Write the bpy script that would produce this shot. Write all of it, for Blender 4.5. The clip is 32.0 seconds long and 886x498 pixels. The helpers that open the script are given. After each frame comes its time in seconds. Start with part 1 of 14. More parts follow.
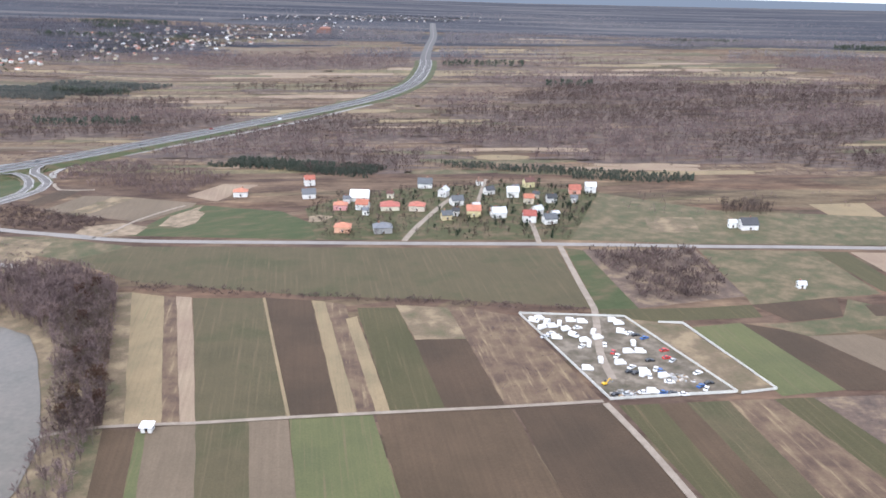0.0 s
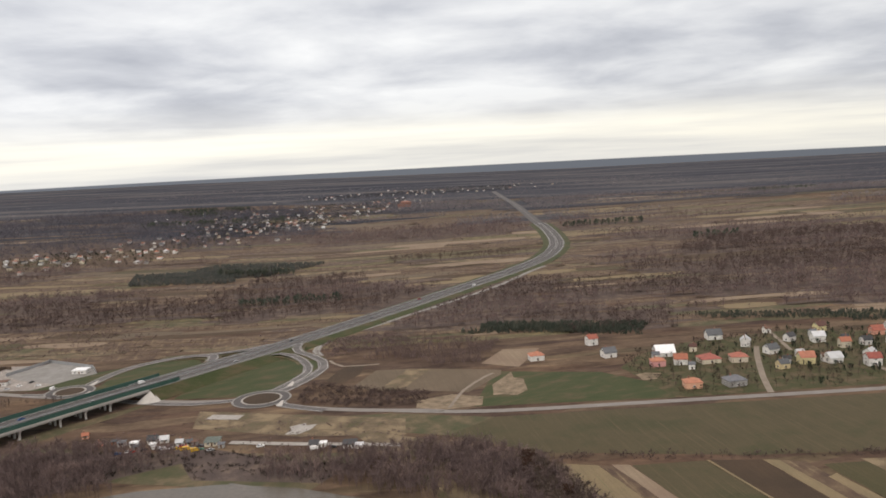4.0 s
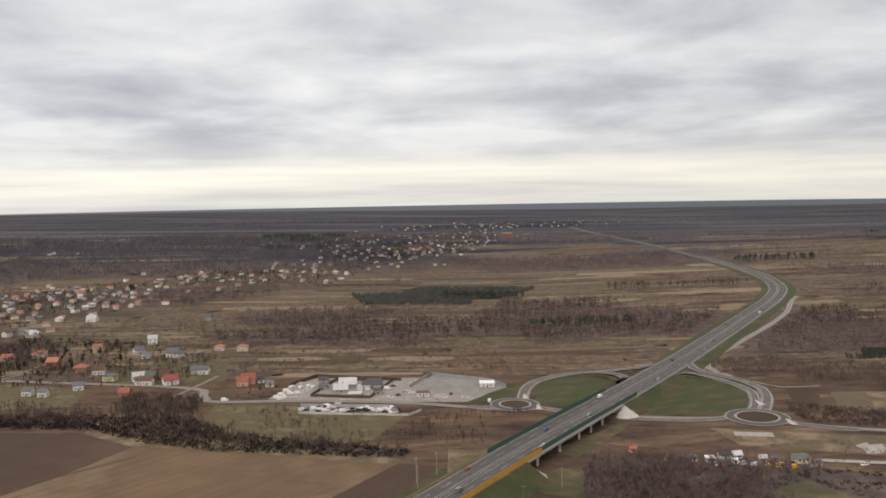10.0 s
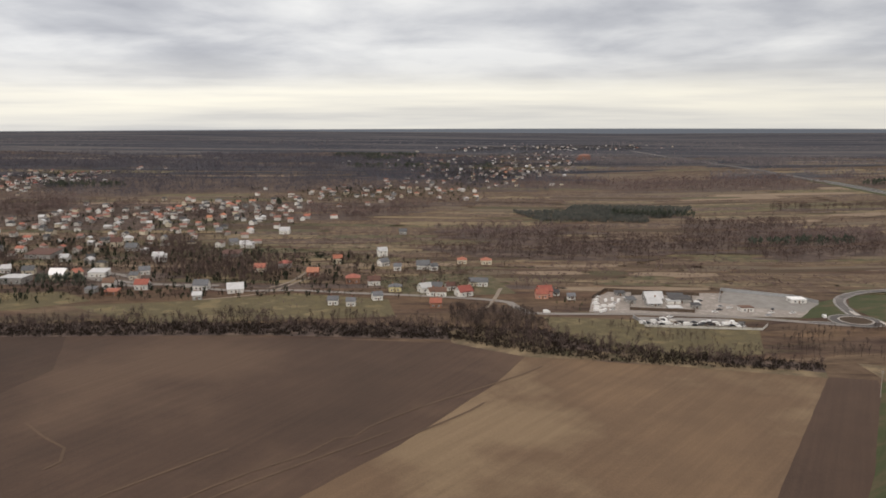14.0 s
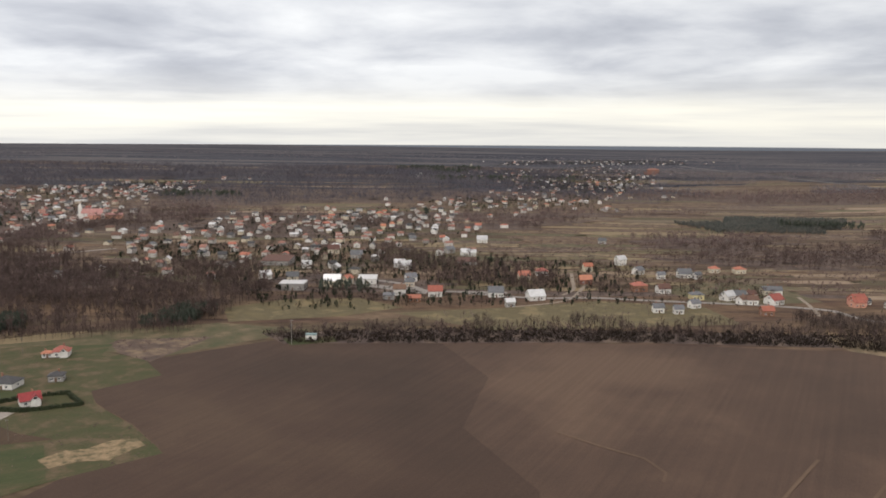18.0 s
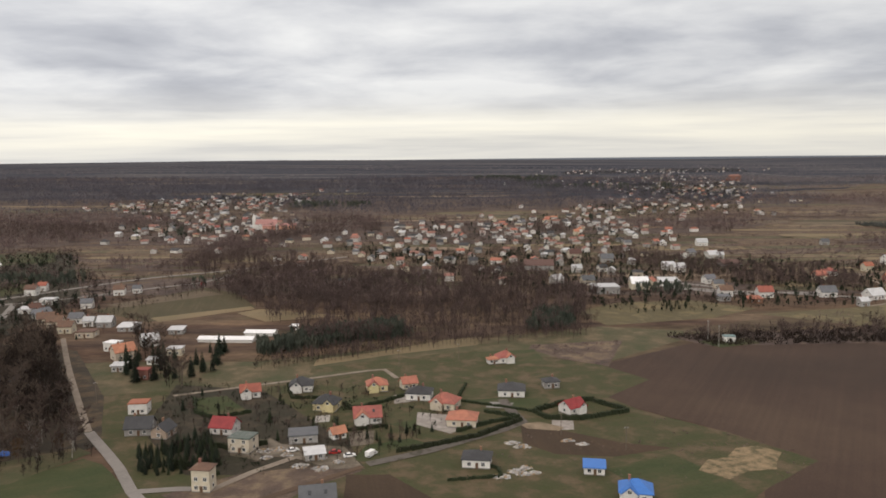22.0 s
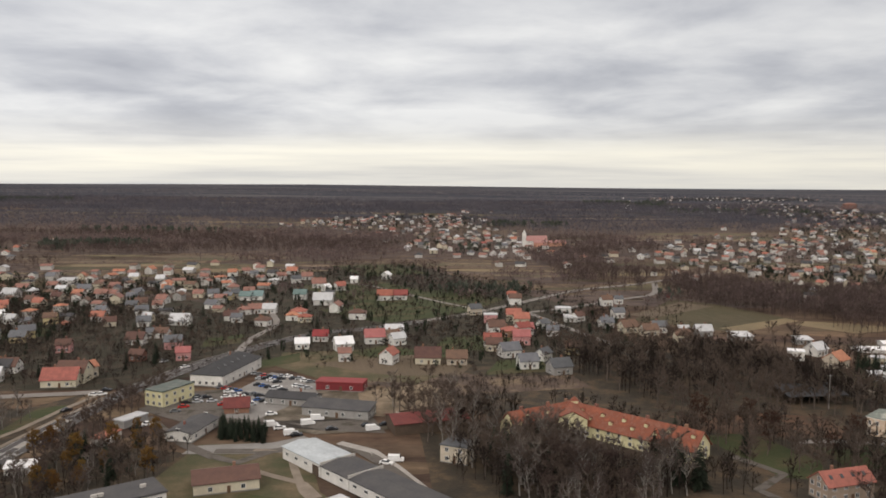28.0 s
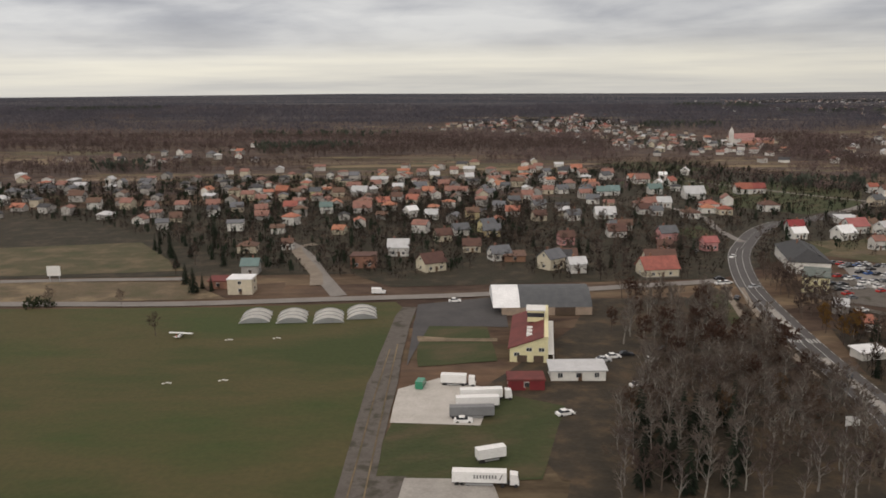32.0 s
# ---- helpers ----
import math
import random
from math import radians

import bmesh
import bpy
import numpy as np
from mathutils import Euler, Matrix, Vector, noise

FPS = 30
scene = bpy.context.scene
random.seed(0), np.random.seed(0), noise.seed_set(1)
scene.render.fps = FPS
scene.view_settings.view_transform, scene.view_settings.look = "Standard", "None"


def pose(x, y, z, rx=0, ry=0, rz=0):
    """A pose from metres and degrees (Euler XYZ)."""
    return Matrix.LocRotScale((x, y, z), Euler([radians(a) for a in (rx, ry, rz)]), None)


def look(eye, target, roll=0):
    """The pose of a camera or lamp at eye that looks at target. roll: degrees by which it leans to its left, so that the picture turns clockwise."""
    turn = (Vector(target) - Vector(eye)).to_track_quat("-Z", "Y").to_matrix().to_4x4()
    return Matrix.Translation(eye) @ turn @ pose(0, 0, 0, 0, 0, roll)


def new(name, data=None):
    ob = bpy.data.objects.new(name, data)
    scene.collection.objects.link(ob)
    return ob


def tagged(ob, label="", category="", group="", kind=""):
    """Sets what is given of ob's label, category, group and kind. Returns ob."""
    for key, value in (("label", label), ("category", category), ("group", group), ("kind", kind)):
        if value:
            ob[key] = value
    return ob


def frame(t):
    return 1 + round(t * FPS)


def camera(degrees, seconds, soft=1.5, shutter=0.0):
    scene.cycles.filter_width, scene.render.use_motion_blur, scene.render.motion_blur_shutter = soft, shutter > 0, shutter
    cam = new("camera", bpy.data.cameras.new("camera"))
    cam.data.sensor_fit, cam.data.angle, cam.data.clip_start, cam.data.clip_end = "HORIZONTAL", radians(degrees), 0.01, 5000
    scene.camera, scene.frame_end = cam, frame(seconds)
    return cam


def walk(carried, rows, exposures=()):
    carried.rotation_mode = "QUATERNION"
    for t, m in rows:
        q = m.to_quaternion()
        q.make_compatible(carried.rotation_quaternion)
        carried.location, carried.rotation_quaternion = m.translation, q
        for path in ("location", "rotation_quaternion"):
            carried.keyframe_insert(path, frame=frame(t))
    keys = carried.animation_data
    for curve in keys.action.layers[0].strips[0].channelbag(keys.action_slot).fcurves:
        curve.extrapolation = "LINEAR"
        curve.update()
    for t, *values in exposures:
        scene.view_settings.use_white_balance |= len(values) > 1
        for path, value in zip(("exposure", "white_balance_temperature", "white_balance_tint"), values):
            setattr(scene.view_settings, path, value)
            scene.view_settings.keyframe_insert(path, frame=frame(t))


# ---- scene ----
cam = camera(57.5, 32.0, soft=1.7)
SCALE = 0.61  # metres for one unit of the plan below
METRES, EYE, TILT, LEAN, TURN = 1850.0 * SCALE, 160.5 * SCALE, -18.3, -1.15, 0.0
ROWS = [
    (0.0, 0.0, 0.0, 0.0, 0.0, 0.0, -0.0),
    (0.5, -0.0137, 0.0009, 0.0006, 0.03, 0.28, -0.02),
    (1.0, -0.028, 0.0019, 0.0006, -0.14, 1.45, -0.22),
    (1.5, -0.042, 0.0028, 0.0009, -0.09, 4.3, 0.11),
    (2.0, -0.0561, 0.0039, 0.0009, 1.15, 7.67, 2.74),
    (2.5, -0.0704, 0.0042, 0.0009, 2.02, 10.2, 4.76),
    (3.0, -0.0849, 0.0058, 0.0007, 2.03, 11.09, 4.84),
    (3.5, -0.0991, 0.0066, 0.0011, 1.92, 11.57, 4.29),
    (5.5, -0.1578, 0.0101, 0.0016, 1.25, 12.05, 2.63),
    (6.0, -0.1723, 0.0109, 0.0017, 1.04, 12.22, 2.04),
    (6.5, -0.1872, 0.0115, 0.0021, 0.9, 13.07, 1.63),
    (7.0, -0.2017, 0.0127, 0.0027, 1.19, 14.3, 1.96),
    (7.5, -0.217, 0.0137, 0.0024, 1.31, 14.61, 2.19),
    (8.0, -0.2321, 0.0144, 0.0028, 1.25, 14.33, 2.08),
    (8.5, -0.248, 0.0157, 0.0021, 1.19, 13.69, 1.87),
    (9.0, -0.2632, 0.0166, 0.0026, 1.11, 13.78, 1.8),
    (9.5, -0.2786, 0.0179, 0.0029, 0.98, 14.17, 1.85),
    (10.0, -0.2939, 0.0197, 0.0028, 0.95, 14.51, 2.01),
    (10.5, -0.3092, 0.0211, 0.0032, 1.0, 14.6, 2.24),
    (11.0, -0.325, 0.0223, 0.0032, 0.98, 14.18, 2.32),
    (11.5, -0.3404, 0.0241, 0.0035, 0.97, 13.45, 2.26),
    (12.0, -0.3564, 0.0257, 0.0032, 1.02, 12.02, 1.96),
    (12.5, -0.3719, 0.0274, 0.0032, 1.16, 9.92, 1.56),
    (13.0, -0.3877, 0.0284, 0.003, 1.03, 9.6, 1.3),
    (13.5, -0.403, 0.0298, 0.0036, 0.9, 9.7, 1.18),
    (14.0, -0.4186, 0.0316, 0.0033, 0.78, 9.15, 1.12),
    (14.5, -0.4346, 0.0331, 0.0028, 0.56, 8.57, 1.14),
    (16.5, -0.499, 0.0376, 0.0034, 0.17, 9.27, 1.35),
    (17.0, -0.515, 0.0389, 0.0034, 0.12, 10.04, 1.19),
    (17.5, -0.5306, 0.0403, 0.0039, 0.09, 10.22, 1.02),
    (18.0, -0.5464, 0.0421, 0.0034, 0.03, 10.27, 0.91),
    (18.5, -0.5619, 0.0442, 0.0037, -0.01, 10.17, 0.82),
    (19.0, -0.5777, 0.0456, 0.0036, -0.07, 10.4, 0.73),
    (19.5, -0.5938, 0.0479, 0.0036, -0.13, 10.86, 0.78),
    (20.0, -0.6095, 0.0493, 0.0035, -0.14, 11.23, 0.87),
    (20.5, -0.6254, 0.0513, 0.0037, -0.08, 11.18, 1.1),
    (21.0, -0.6411, 0.0527, 0.0036, 0.07, 11.42, 1.4),
    (21.5, -0.657, 0.055, 0.0038, 0.27, 11.4, 1.66),
    (22.0, -0.6725, 0.0566, 0.0041, 0.48, 11.28, 1.81),
    (22.5, -0.6882, 0.0586, 0.0043, 0.57, 10.8, 1.71),
    (23.0, -0.7038, 0.0604, 0.004, 0.76, 10.04, 1.61),
    (23.5, -0.7194, 0.062, 0.0043, 0.91, 9.75, 1.71),
    (24.0, -0.735, 0.0638, 0.0042, 0.97, 9.58, 1.87),
    (24.5, -0.7505, 0.0656, 0.0042, 1.06, 9.2, 2.11),
    (25.0, -0.7659, 0.0669, 0.0044, 1.05, 9.18, 2.36),
    (25.5, -0.7816, 0.0684, 0.0046, 1.04, 9.88, 2.44),
    (26.5, -0.8158, 0.0691, 0.0048, 0.45, 12.1, 1.85),
    (27.5, -0.8499, 0.0695, 0.005, -0.18, 13.98, 1.29),
    (28.0, -0.8657, 0.0708, 0.0048, -0.11, 13.25, 1.07),
    (28.5, -0.8815, 0.0722, 0.0052, 0.02, 11.73, 0.88),
    (29.0, -0.8976, 0.0739, 0.0047, 0.02, 10.65, 0.69),
    (29.5, -0.9137, 0.0754, 0.0044, 0.07, 10.33, 0.7),
    (30.0, -0.9297, 0.0765, 0.0046, 0.18, 10.58, 0.85),
    (30.5, -0.9463, 0.078, 0.0046, 0.11, 10.56, 1.01),
    (31.0, -0.9627, 0.0794, 0.0041, 0.07, 10.43, 1.08),
    (32.0, -0.9959, 0.0831, 0.0042, 0.7, 6.96, 1.67),
]
EXPOSURES = [(0.0, 1.22, 5350, 10), (1.0, 1.1, 5380, 10), (1.5, 0.65, 5700, 10), (2.0, 0.3, 6000, 10), (3.0, 0.2, 6300, 10), (6.0, 0.08, 6500, 10), (8.0, 0.1, 6500, 10), (12.0, 0.0, 6500, 10), (14.0, 0.0, 6500, 10), (17.0, 0.06, 6400, 10), (18.0, 0.18, 6350, 10), (19.0, 0.12, 6400, 10), (22.0, 0.02, 6500, 10), (24.0, -0.08, 6500, 10), (25.0, -0.2, 6500, 10), (26.5, -0.14, 6500, 10), (28.0, 0.0, 6500, 10), (29.0, -0.16, 6500, 10), (31.0, -0.18, 6500, 10), (32.0, -0.28, 6550, 10)]
walk(cam, [(t, pose(0, 0, EYE, TILT, LEAN, TURN) @ pose(METRES * x, METRES * y, METRES * z, 90 + pitch, roll, yaw)) for t, x, y, z, yaw, pitch, roll in ROWS],
     exposures=EXPOSURES)

# ---- world, sun ----
world = bpy.data.worlds.new("overcast")
scene.world = world
world.use_nodes = True
WN, WL = world.node_tree.nodes, world.node_tree.links
WN.clear()


def wnode(kind, **kw):
    n = WN.new(kind)
    for k, v in kw.items():
        n.inputs[k].default_value = v
    return n


def wmath(op, a, b=None, clamp=False):
    n = WN.new("ShaderNodeMath")
    n.operation, n.use_clamp = op, clamp
    for i, v in enumerate((a, b)):
        if v is None:
            continue
        if isinstance(v, (int, float)):
            n.inputs[i].default_value = v
        else:
            WL.new(v, n.inputs[i])
    return n.outputs[0]


def ramp_node(nodes, stops, interp="LINEAR"):
    r = nodes.new("ShaderNodeValToRGB")
    r.color_ramp.interpolation = interp
    el = r.color_ramp.elements
    while len(el) < len(stops):
        el.new(0.5)
    for e, (p, c) in zip(el, stops):
        e.position, e.color = p, (*c, 1)
    return r


tc = WN.new("ShaderNodeTexCoord")
sep = WN.new("ShaderNodeSeparateXYZ")
WL.new(tc.outputs["Generated"], sep.inputs[0])
up = sep.outputs[2]
den = wmath("ADD", wmath("MAXIMUM", up, 0.0), 0.13)
comb = WN.new("ShaderNodeCombineXYZ")
WL.new(wmath("DIVIDE", sep.outputs[0], den), comb.inputs[0])
WL.new(wmath("DIVIDE", sep.outputs[1], den), comb.inputs[1])
mapc = WN.new("ShaderNodeMapping")
mapc.inputs["Scale"].default_value = (1.1, 1.05, 1)
mapc.inputs["Location"].default_value = (3.1, 1.7, 0)
WL.new(comb.outputs[0], mapc.inputs[0])
cl = wnode("ShaderNodeTexNoise", Scale=1.1, Detail=8.0, Roughness=0.54, Distortion=0.2)
WL.new(mapc.outputs[0], cl.inputs["Vector"])
cl2 = wnode("ShaderNodeTexNoise", Scale=0.45, Detail=2.0, Roughness=0.5)
WL.new(mapc.outputs[0], cl2.inputs["Vector"])
mixv = wmath("ADD", wmath("MULTIPLY", cl.outputs[0], 0.62), wmath("MULTIPLY", cl2.outputs[0], 0.42))
clouds = ramp_node(WN, [(0.37, (0.43, 0.44, 0.48)), (0.46, (0.545, 0.553, 0.585)), (0.53, (0.67, 0.673, 0.69)), (0.64, (0.84, 0.836, 0.828))])
WL.new(mixv, clouds.inputs[0])
low = ramp_node(WN, [(0.0, (0.75, 0.73, 0.68)), (0.25, (0.84, 0.81, 0.73)), (0.5, (0.95, 0.91, 0.80)), (0.75, (0.72, 0.71, 0.69)), (1.0, (0.72, 0.72, 0.71))])
WL.new(wmath("DIVIDE", wmath("ADD", up, 0.012), 0.09, True), low.inputs[0])
comb2 = WN.new("ShaderNodeCombineXYZ")
WL.new(wmath("MULTIPLY", sep.outputs[0], 2.2), comb2.inputs[0])
WL.new(wmath("MULTIPLY", sep.outputs[1], 2.2), comb2.inputs[1])
WL.new(wmath("MULTIPLY", up, 42.0), comb2.inputs[2])
streaks = wnode("ShaderNodeTexNoise", Scale=1.0, Detail=5.0, Roughness=0.55)
WL.new(comb2.outputs[0], streaks.inputs["Vector"])
band = ramp_node(WN, [(0.36, (0.80, 0.81, 0.85)), (0.47, (0.95, 0.95, 0.96)), (0.6, (1.08, 1.07, 1.04))])
WL.new(streaks.outputs[0], band.inputs[0])
streaky = WN.new("ShaderNodeMixRGB")
streaky.blend_type = "MULTIPLY"
streaky.inputs[0].default_value = 1.0
WL.new(low.outputs[0], streaky.inputs[1])
WL.new(band.outputs[0], streaky.inputs[2])
lowmix = WN.new("ShaderNodeMixRGB")
WL.new(wmath("DIVIDE", wmath("SUBTRACT", up, 0.022), 0.06, True), lowmix.inputs[0])
WL.new(streaky.outputs[0], lowmix.inputs[1])
WL.new(clouds.outputs[0], lowmix.inputs[2])
sky = WN.new("ShaderNodeTexSky")
sky.sky_type, sky.sun_disc = "NISHITA", False
sky.sun_elevation, sky.sun_rotation = radians(33), radians(202)
skymix = WN.new("ShaderNodeMixRGB")
skymix.blend_type = "ADD"
skymix.inputs[0].default_value = 0.003
WL.new(lowmix.outputs[0], skymix.inputs[1])
WL.new(sky.outputs[0], skymix.inputs[2])
# haze-blue band painted into the sky below the skyline, for distant forest country
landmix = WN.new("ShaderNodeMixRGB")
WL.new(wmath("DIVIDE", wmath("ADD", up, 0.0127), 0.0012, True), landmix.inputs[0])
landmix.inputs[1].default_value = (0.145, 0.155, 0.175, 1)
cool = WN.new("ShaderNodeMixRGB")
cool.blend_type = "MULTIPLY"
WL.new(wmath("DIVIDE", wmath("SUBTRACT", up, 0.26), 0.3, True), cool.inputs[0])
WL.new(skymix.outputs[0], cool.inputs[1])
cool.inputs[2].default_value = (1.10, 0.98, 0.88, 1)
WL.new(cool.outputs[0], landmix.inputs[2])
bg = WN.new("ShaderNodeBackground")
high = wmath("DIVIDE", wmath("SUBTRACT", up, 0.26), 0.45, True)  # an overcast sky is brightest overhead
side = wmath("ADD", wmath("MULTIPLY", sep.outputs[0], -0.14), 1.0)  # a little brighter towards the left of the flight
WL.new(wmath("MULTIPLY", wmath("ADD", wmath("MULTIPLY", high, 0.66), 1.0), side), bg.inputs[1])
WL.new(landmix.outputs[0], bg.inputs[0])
wout = WN.new("ShaderNodeOutputWorld")
WL.new(bg.outputs[0], wout.inputs[0])

sun = new("sun", bpy.data.lights.new("sun", "SUN"))
sun.data.energy, sun.data.angle, sun.data.color = 1.1, radians(40), (1.0, 0.94, 0.86)
sun.matrix_world = look((0, 0, 500), (120, 300, 290))

# ---- materials ----
MATS = {}


def node_math(nt, op, a, b):
    n = nt.nodes.new("ShaderNodeMath")
    n.operation = op
    for i, v in enumerate((a, b)):
        if isinstance(v, (int, float)):
            n.inputs[i].default_value = v
        else:
            nt.links.new(v, n.inputs[i])
    return n.outputs[0]


def material(name, c1, c2=None, size=3.0, rough=0.9, metal=0.0, bump=0.0, spread=0.0, fine=None, stretch=None, turn=0.0, c3=None, spec=0.3, island=0.0):
    """Two or three colours mixed by noise of that size in metres with a finer noise on top; spread: how far alike objects differ;
    stretch: streaks along the turn direction."""
    m = bpy.data.materials.new(name)
    m.use_nodes = True
    nt = m.node_tree
    N, L = nt.nodes, nt.links
    b = N["Principled BSDF"]
    b.inputs["Roughness"].default_value, b.inputs["Metallic"].default_value = rough, metal
    b.inputs["Specular IOR Level"].default_value = spec
    geo = N.new("ShaderNodeNewGeometry")
    mp = N.new("ShaderNodeMapping")
    mp.vector_type = "TEXTURE"
    s = stretch or 1.0
    mp.inputs["Rotation"].default_value = (0, 0, radians(turn))
    size, fine = size * SCALE, (fine or size / 9) * SCALE
    mp.inputs["Scale"].default_value = (size * s, size, size)
    L.new(geo.outputs["Position"], mp.inputs[0])
    n1 = N.new("ShaderNodeTexNoise")
    n1.inputs["Scale"].default_value, n1.inputs["Detail"].default_value, n1.inputs["Roughness"].default_value = 1.0, 5.0, 0.6
    L.new(mp.outputs[0], n1.inputs["Vector"])
    c2 = c2 or tuple(v * 0.8 for v in c1)
    stops = [(0.36, c1), (0.64, c2)] if c3 is None else [(0.34, c1), (0.5, c2), (0.64, c3)]
    r = ramp_node(N, stops)
    L.new(n1.outputs[0], r.inputs[0])
    n2 = N.new("ShaderNodeTexNoise")
    n2.inputs["Scale"].default_value, n2.inputs["Detail"].default_value = 1.0 / fine, 3.0
    L.new(geo.outputs["Position"], n2.inputs["Vector"])
    hsv = N.new("ShaderNodeHueSaturation")
    L.new(r.outputs[0], hsv.inputs["Color"])
    hsv.inputs["Saturation"].default_value = 0.95 if name.split("_")[0] in ("woods", "wood", "far", "land", "bark", "twigs") else 0.95 if name.split("_")[0] in ("fallow", "scrub", "meadow", "weeds") else 1.0
    val = node_math(nt, "ADD", node_math(nt, "MULTIPLY", n2.outputs[0], 0.5), 0.75)
    if island:
        val = node_math(nt, "MULTIPLY", val, node_math(nt, "ADD", node_math(nt, "MULTIPLY", geo.outputs["Random Per Island"], 2 * island), 1 - island))
    if spread:
        oi = N.new("ShaderNodeObjectInfo")
        val = node_math(nt, "MULTIPLY", val, node_math(nt, "ADD", node_math(nt, "MULTIPLY", oi.outputs["Random"], 2 * spread), 1 - spread))
        L.new(node_math(nt, "ADD", node_math(nt, "MULTIPLY", oi.outputs["Random"], 0.03), 0.485), hsv.inputs["Hue"])
    L.new(val, hsv.inputs["Value"])
    L.new(hsv.outputs[0], b.inputs["Base Color"])
    if bump:
        bp = N.new("ShaderNodeBump")
        bp.inputs["Strength"].default_value, bp.inputs["Distance"].default_value = 0.6, bump
        L.new(n2.outputs[0], bp.inputs["Height"])
        L.new(bp.outputs[0], b.inputs["Normal"])
    if name.split("_")[0] in ("woods", "pines", "twigs", "needles", "leaves") or name in ("garden_twigs", "hedge_green"):
        # thin growth lets light through from behind
        tl = N.new("ShaderNodeBsdfTranslucent")
        ms = N.new("ShaderNodeMixShader")
        ms.inputs[0].default_value = 0.45
        L.new(hsv.outputs[0], tl.inputs["Color"])
        L.new(b.outputs[0], ms.inputs[1])
        L.new(tl.outputs[0], ms.inputs[2])
        out = next(n for n in N if n.type == "OUTPUT_MATERIAL")
        L.new(ms.outputs[0], out.inputs["Surface"])
    MATS[name] = m
    return m


def furrows(name, c1, c2, turn, pitch=1.6, blotch=40.0, depth=0.5, c3=None, long=60.0, bare=None):
    """A worked field: long rows along the turn direction, large damp and dry patches, clods."""
    m = material(name, c1, c2, size=blotch, fine=0.7, bump=0.12, c3=c3)
    nt = m.node_tree
    N, L = nt.nodes, nt.links
    geo = next(n for n in N if n.type == "NEW_GEOMETRY")
    hsv = next(n for n in N if n.type == "HUE_SAT")
    mp = N.new("ShaderNodeMapping")
    mp.vector_type = "TEXTURE"
    mp.inputs["Rotation"].default_value = (0, 0, radians(turn))
    mp.inputs["Scale"].default_value = (long * SCALE, pitch * SCALE, 50)
    L.new(geo.outputs["Position"], mp.inputs[0])
    n3 = N.new("ShaderNodeTexNoise")
    n3.inputs["Scale"].default_value, n3.inputs["Detail"].default_value, n3.inputs["Roughness"].default_value = 1.0, 4.0, 0.65
    L.new(mp.outputs[0], n3.inputs["Vector"])
    old = hsv.inputs["Value"].links[0].from_socket
    L.new(node_math(nt, "MULTIPLY", old, node_math(nt, "ADD", node_math(nt, "MULTIPLY", n3.outputs[0], depth * 2), 1 - depth)), hsv.inputs["Value"])
    if bare:
        mx = N.new("ShaderNodeMixRGB")
        rr = ramp_node(N, [(0.55, (0, 0, 0)), (0.72, (1, 1, 1))])
        L.new(n3.outputs[0], rr.inputs[0])
        L.new(rr.outputs[0], mx.inputs[0])
        src = hsv.inputs["Color"].links[0].from_socket
        L.new(src, mx.inputs[1])
        mx.inputs[2].default_value = (*bare, 1)
        L.new(mx.outputs[0], hsv.inputs["Color"])
    return m


# ---- mesh tools ----
CREASE = -430.0  # where the ground's slope is bent to fit the camera's view


def height(x, y):
    """Ground height, bent at the crease to fit the camera's view: a slope up from the river, a low rise far off."""
    c = min(max(x, -2600.0), 700.0)
    u = min(max((y - 2700.0) / 4000.0, 0.0), 1.0)
    return -0.01 * (c + 900) + 0.0262 * max(0.0, c - CREASE) * min(max((2700.0 - y) / 700.0, 0.0), 1.0) + 0.0045 * (min(y, 2700.0) - 500) + 8 * u * u * (3 - 2 * u)


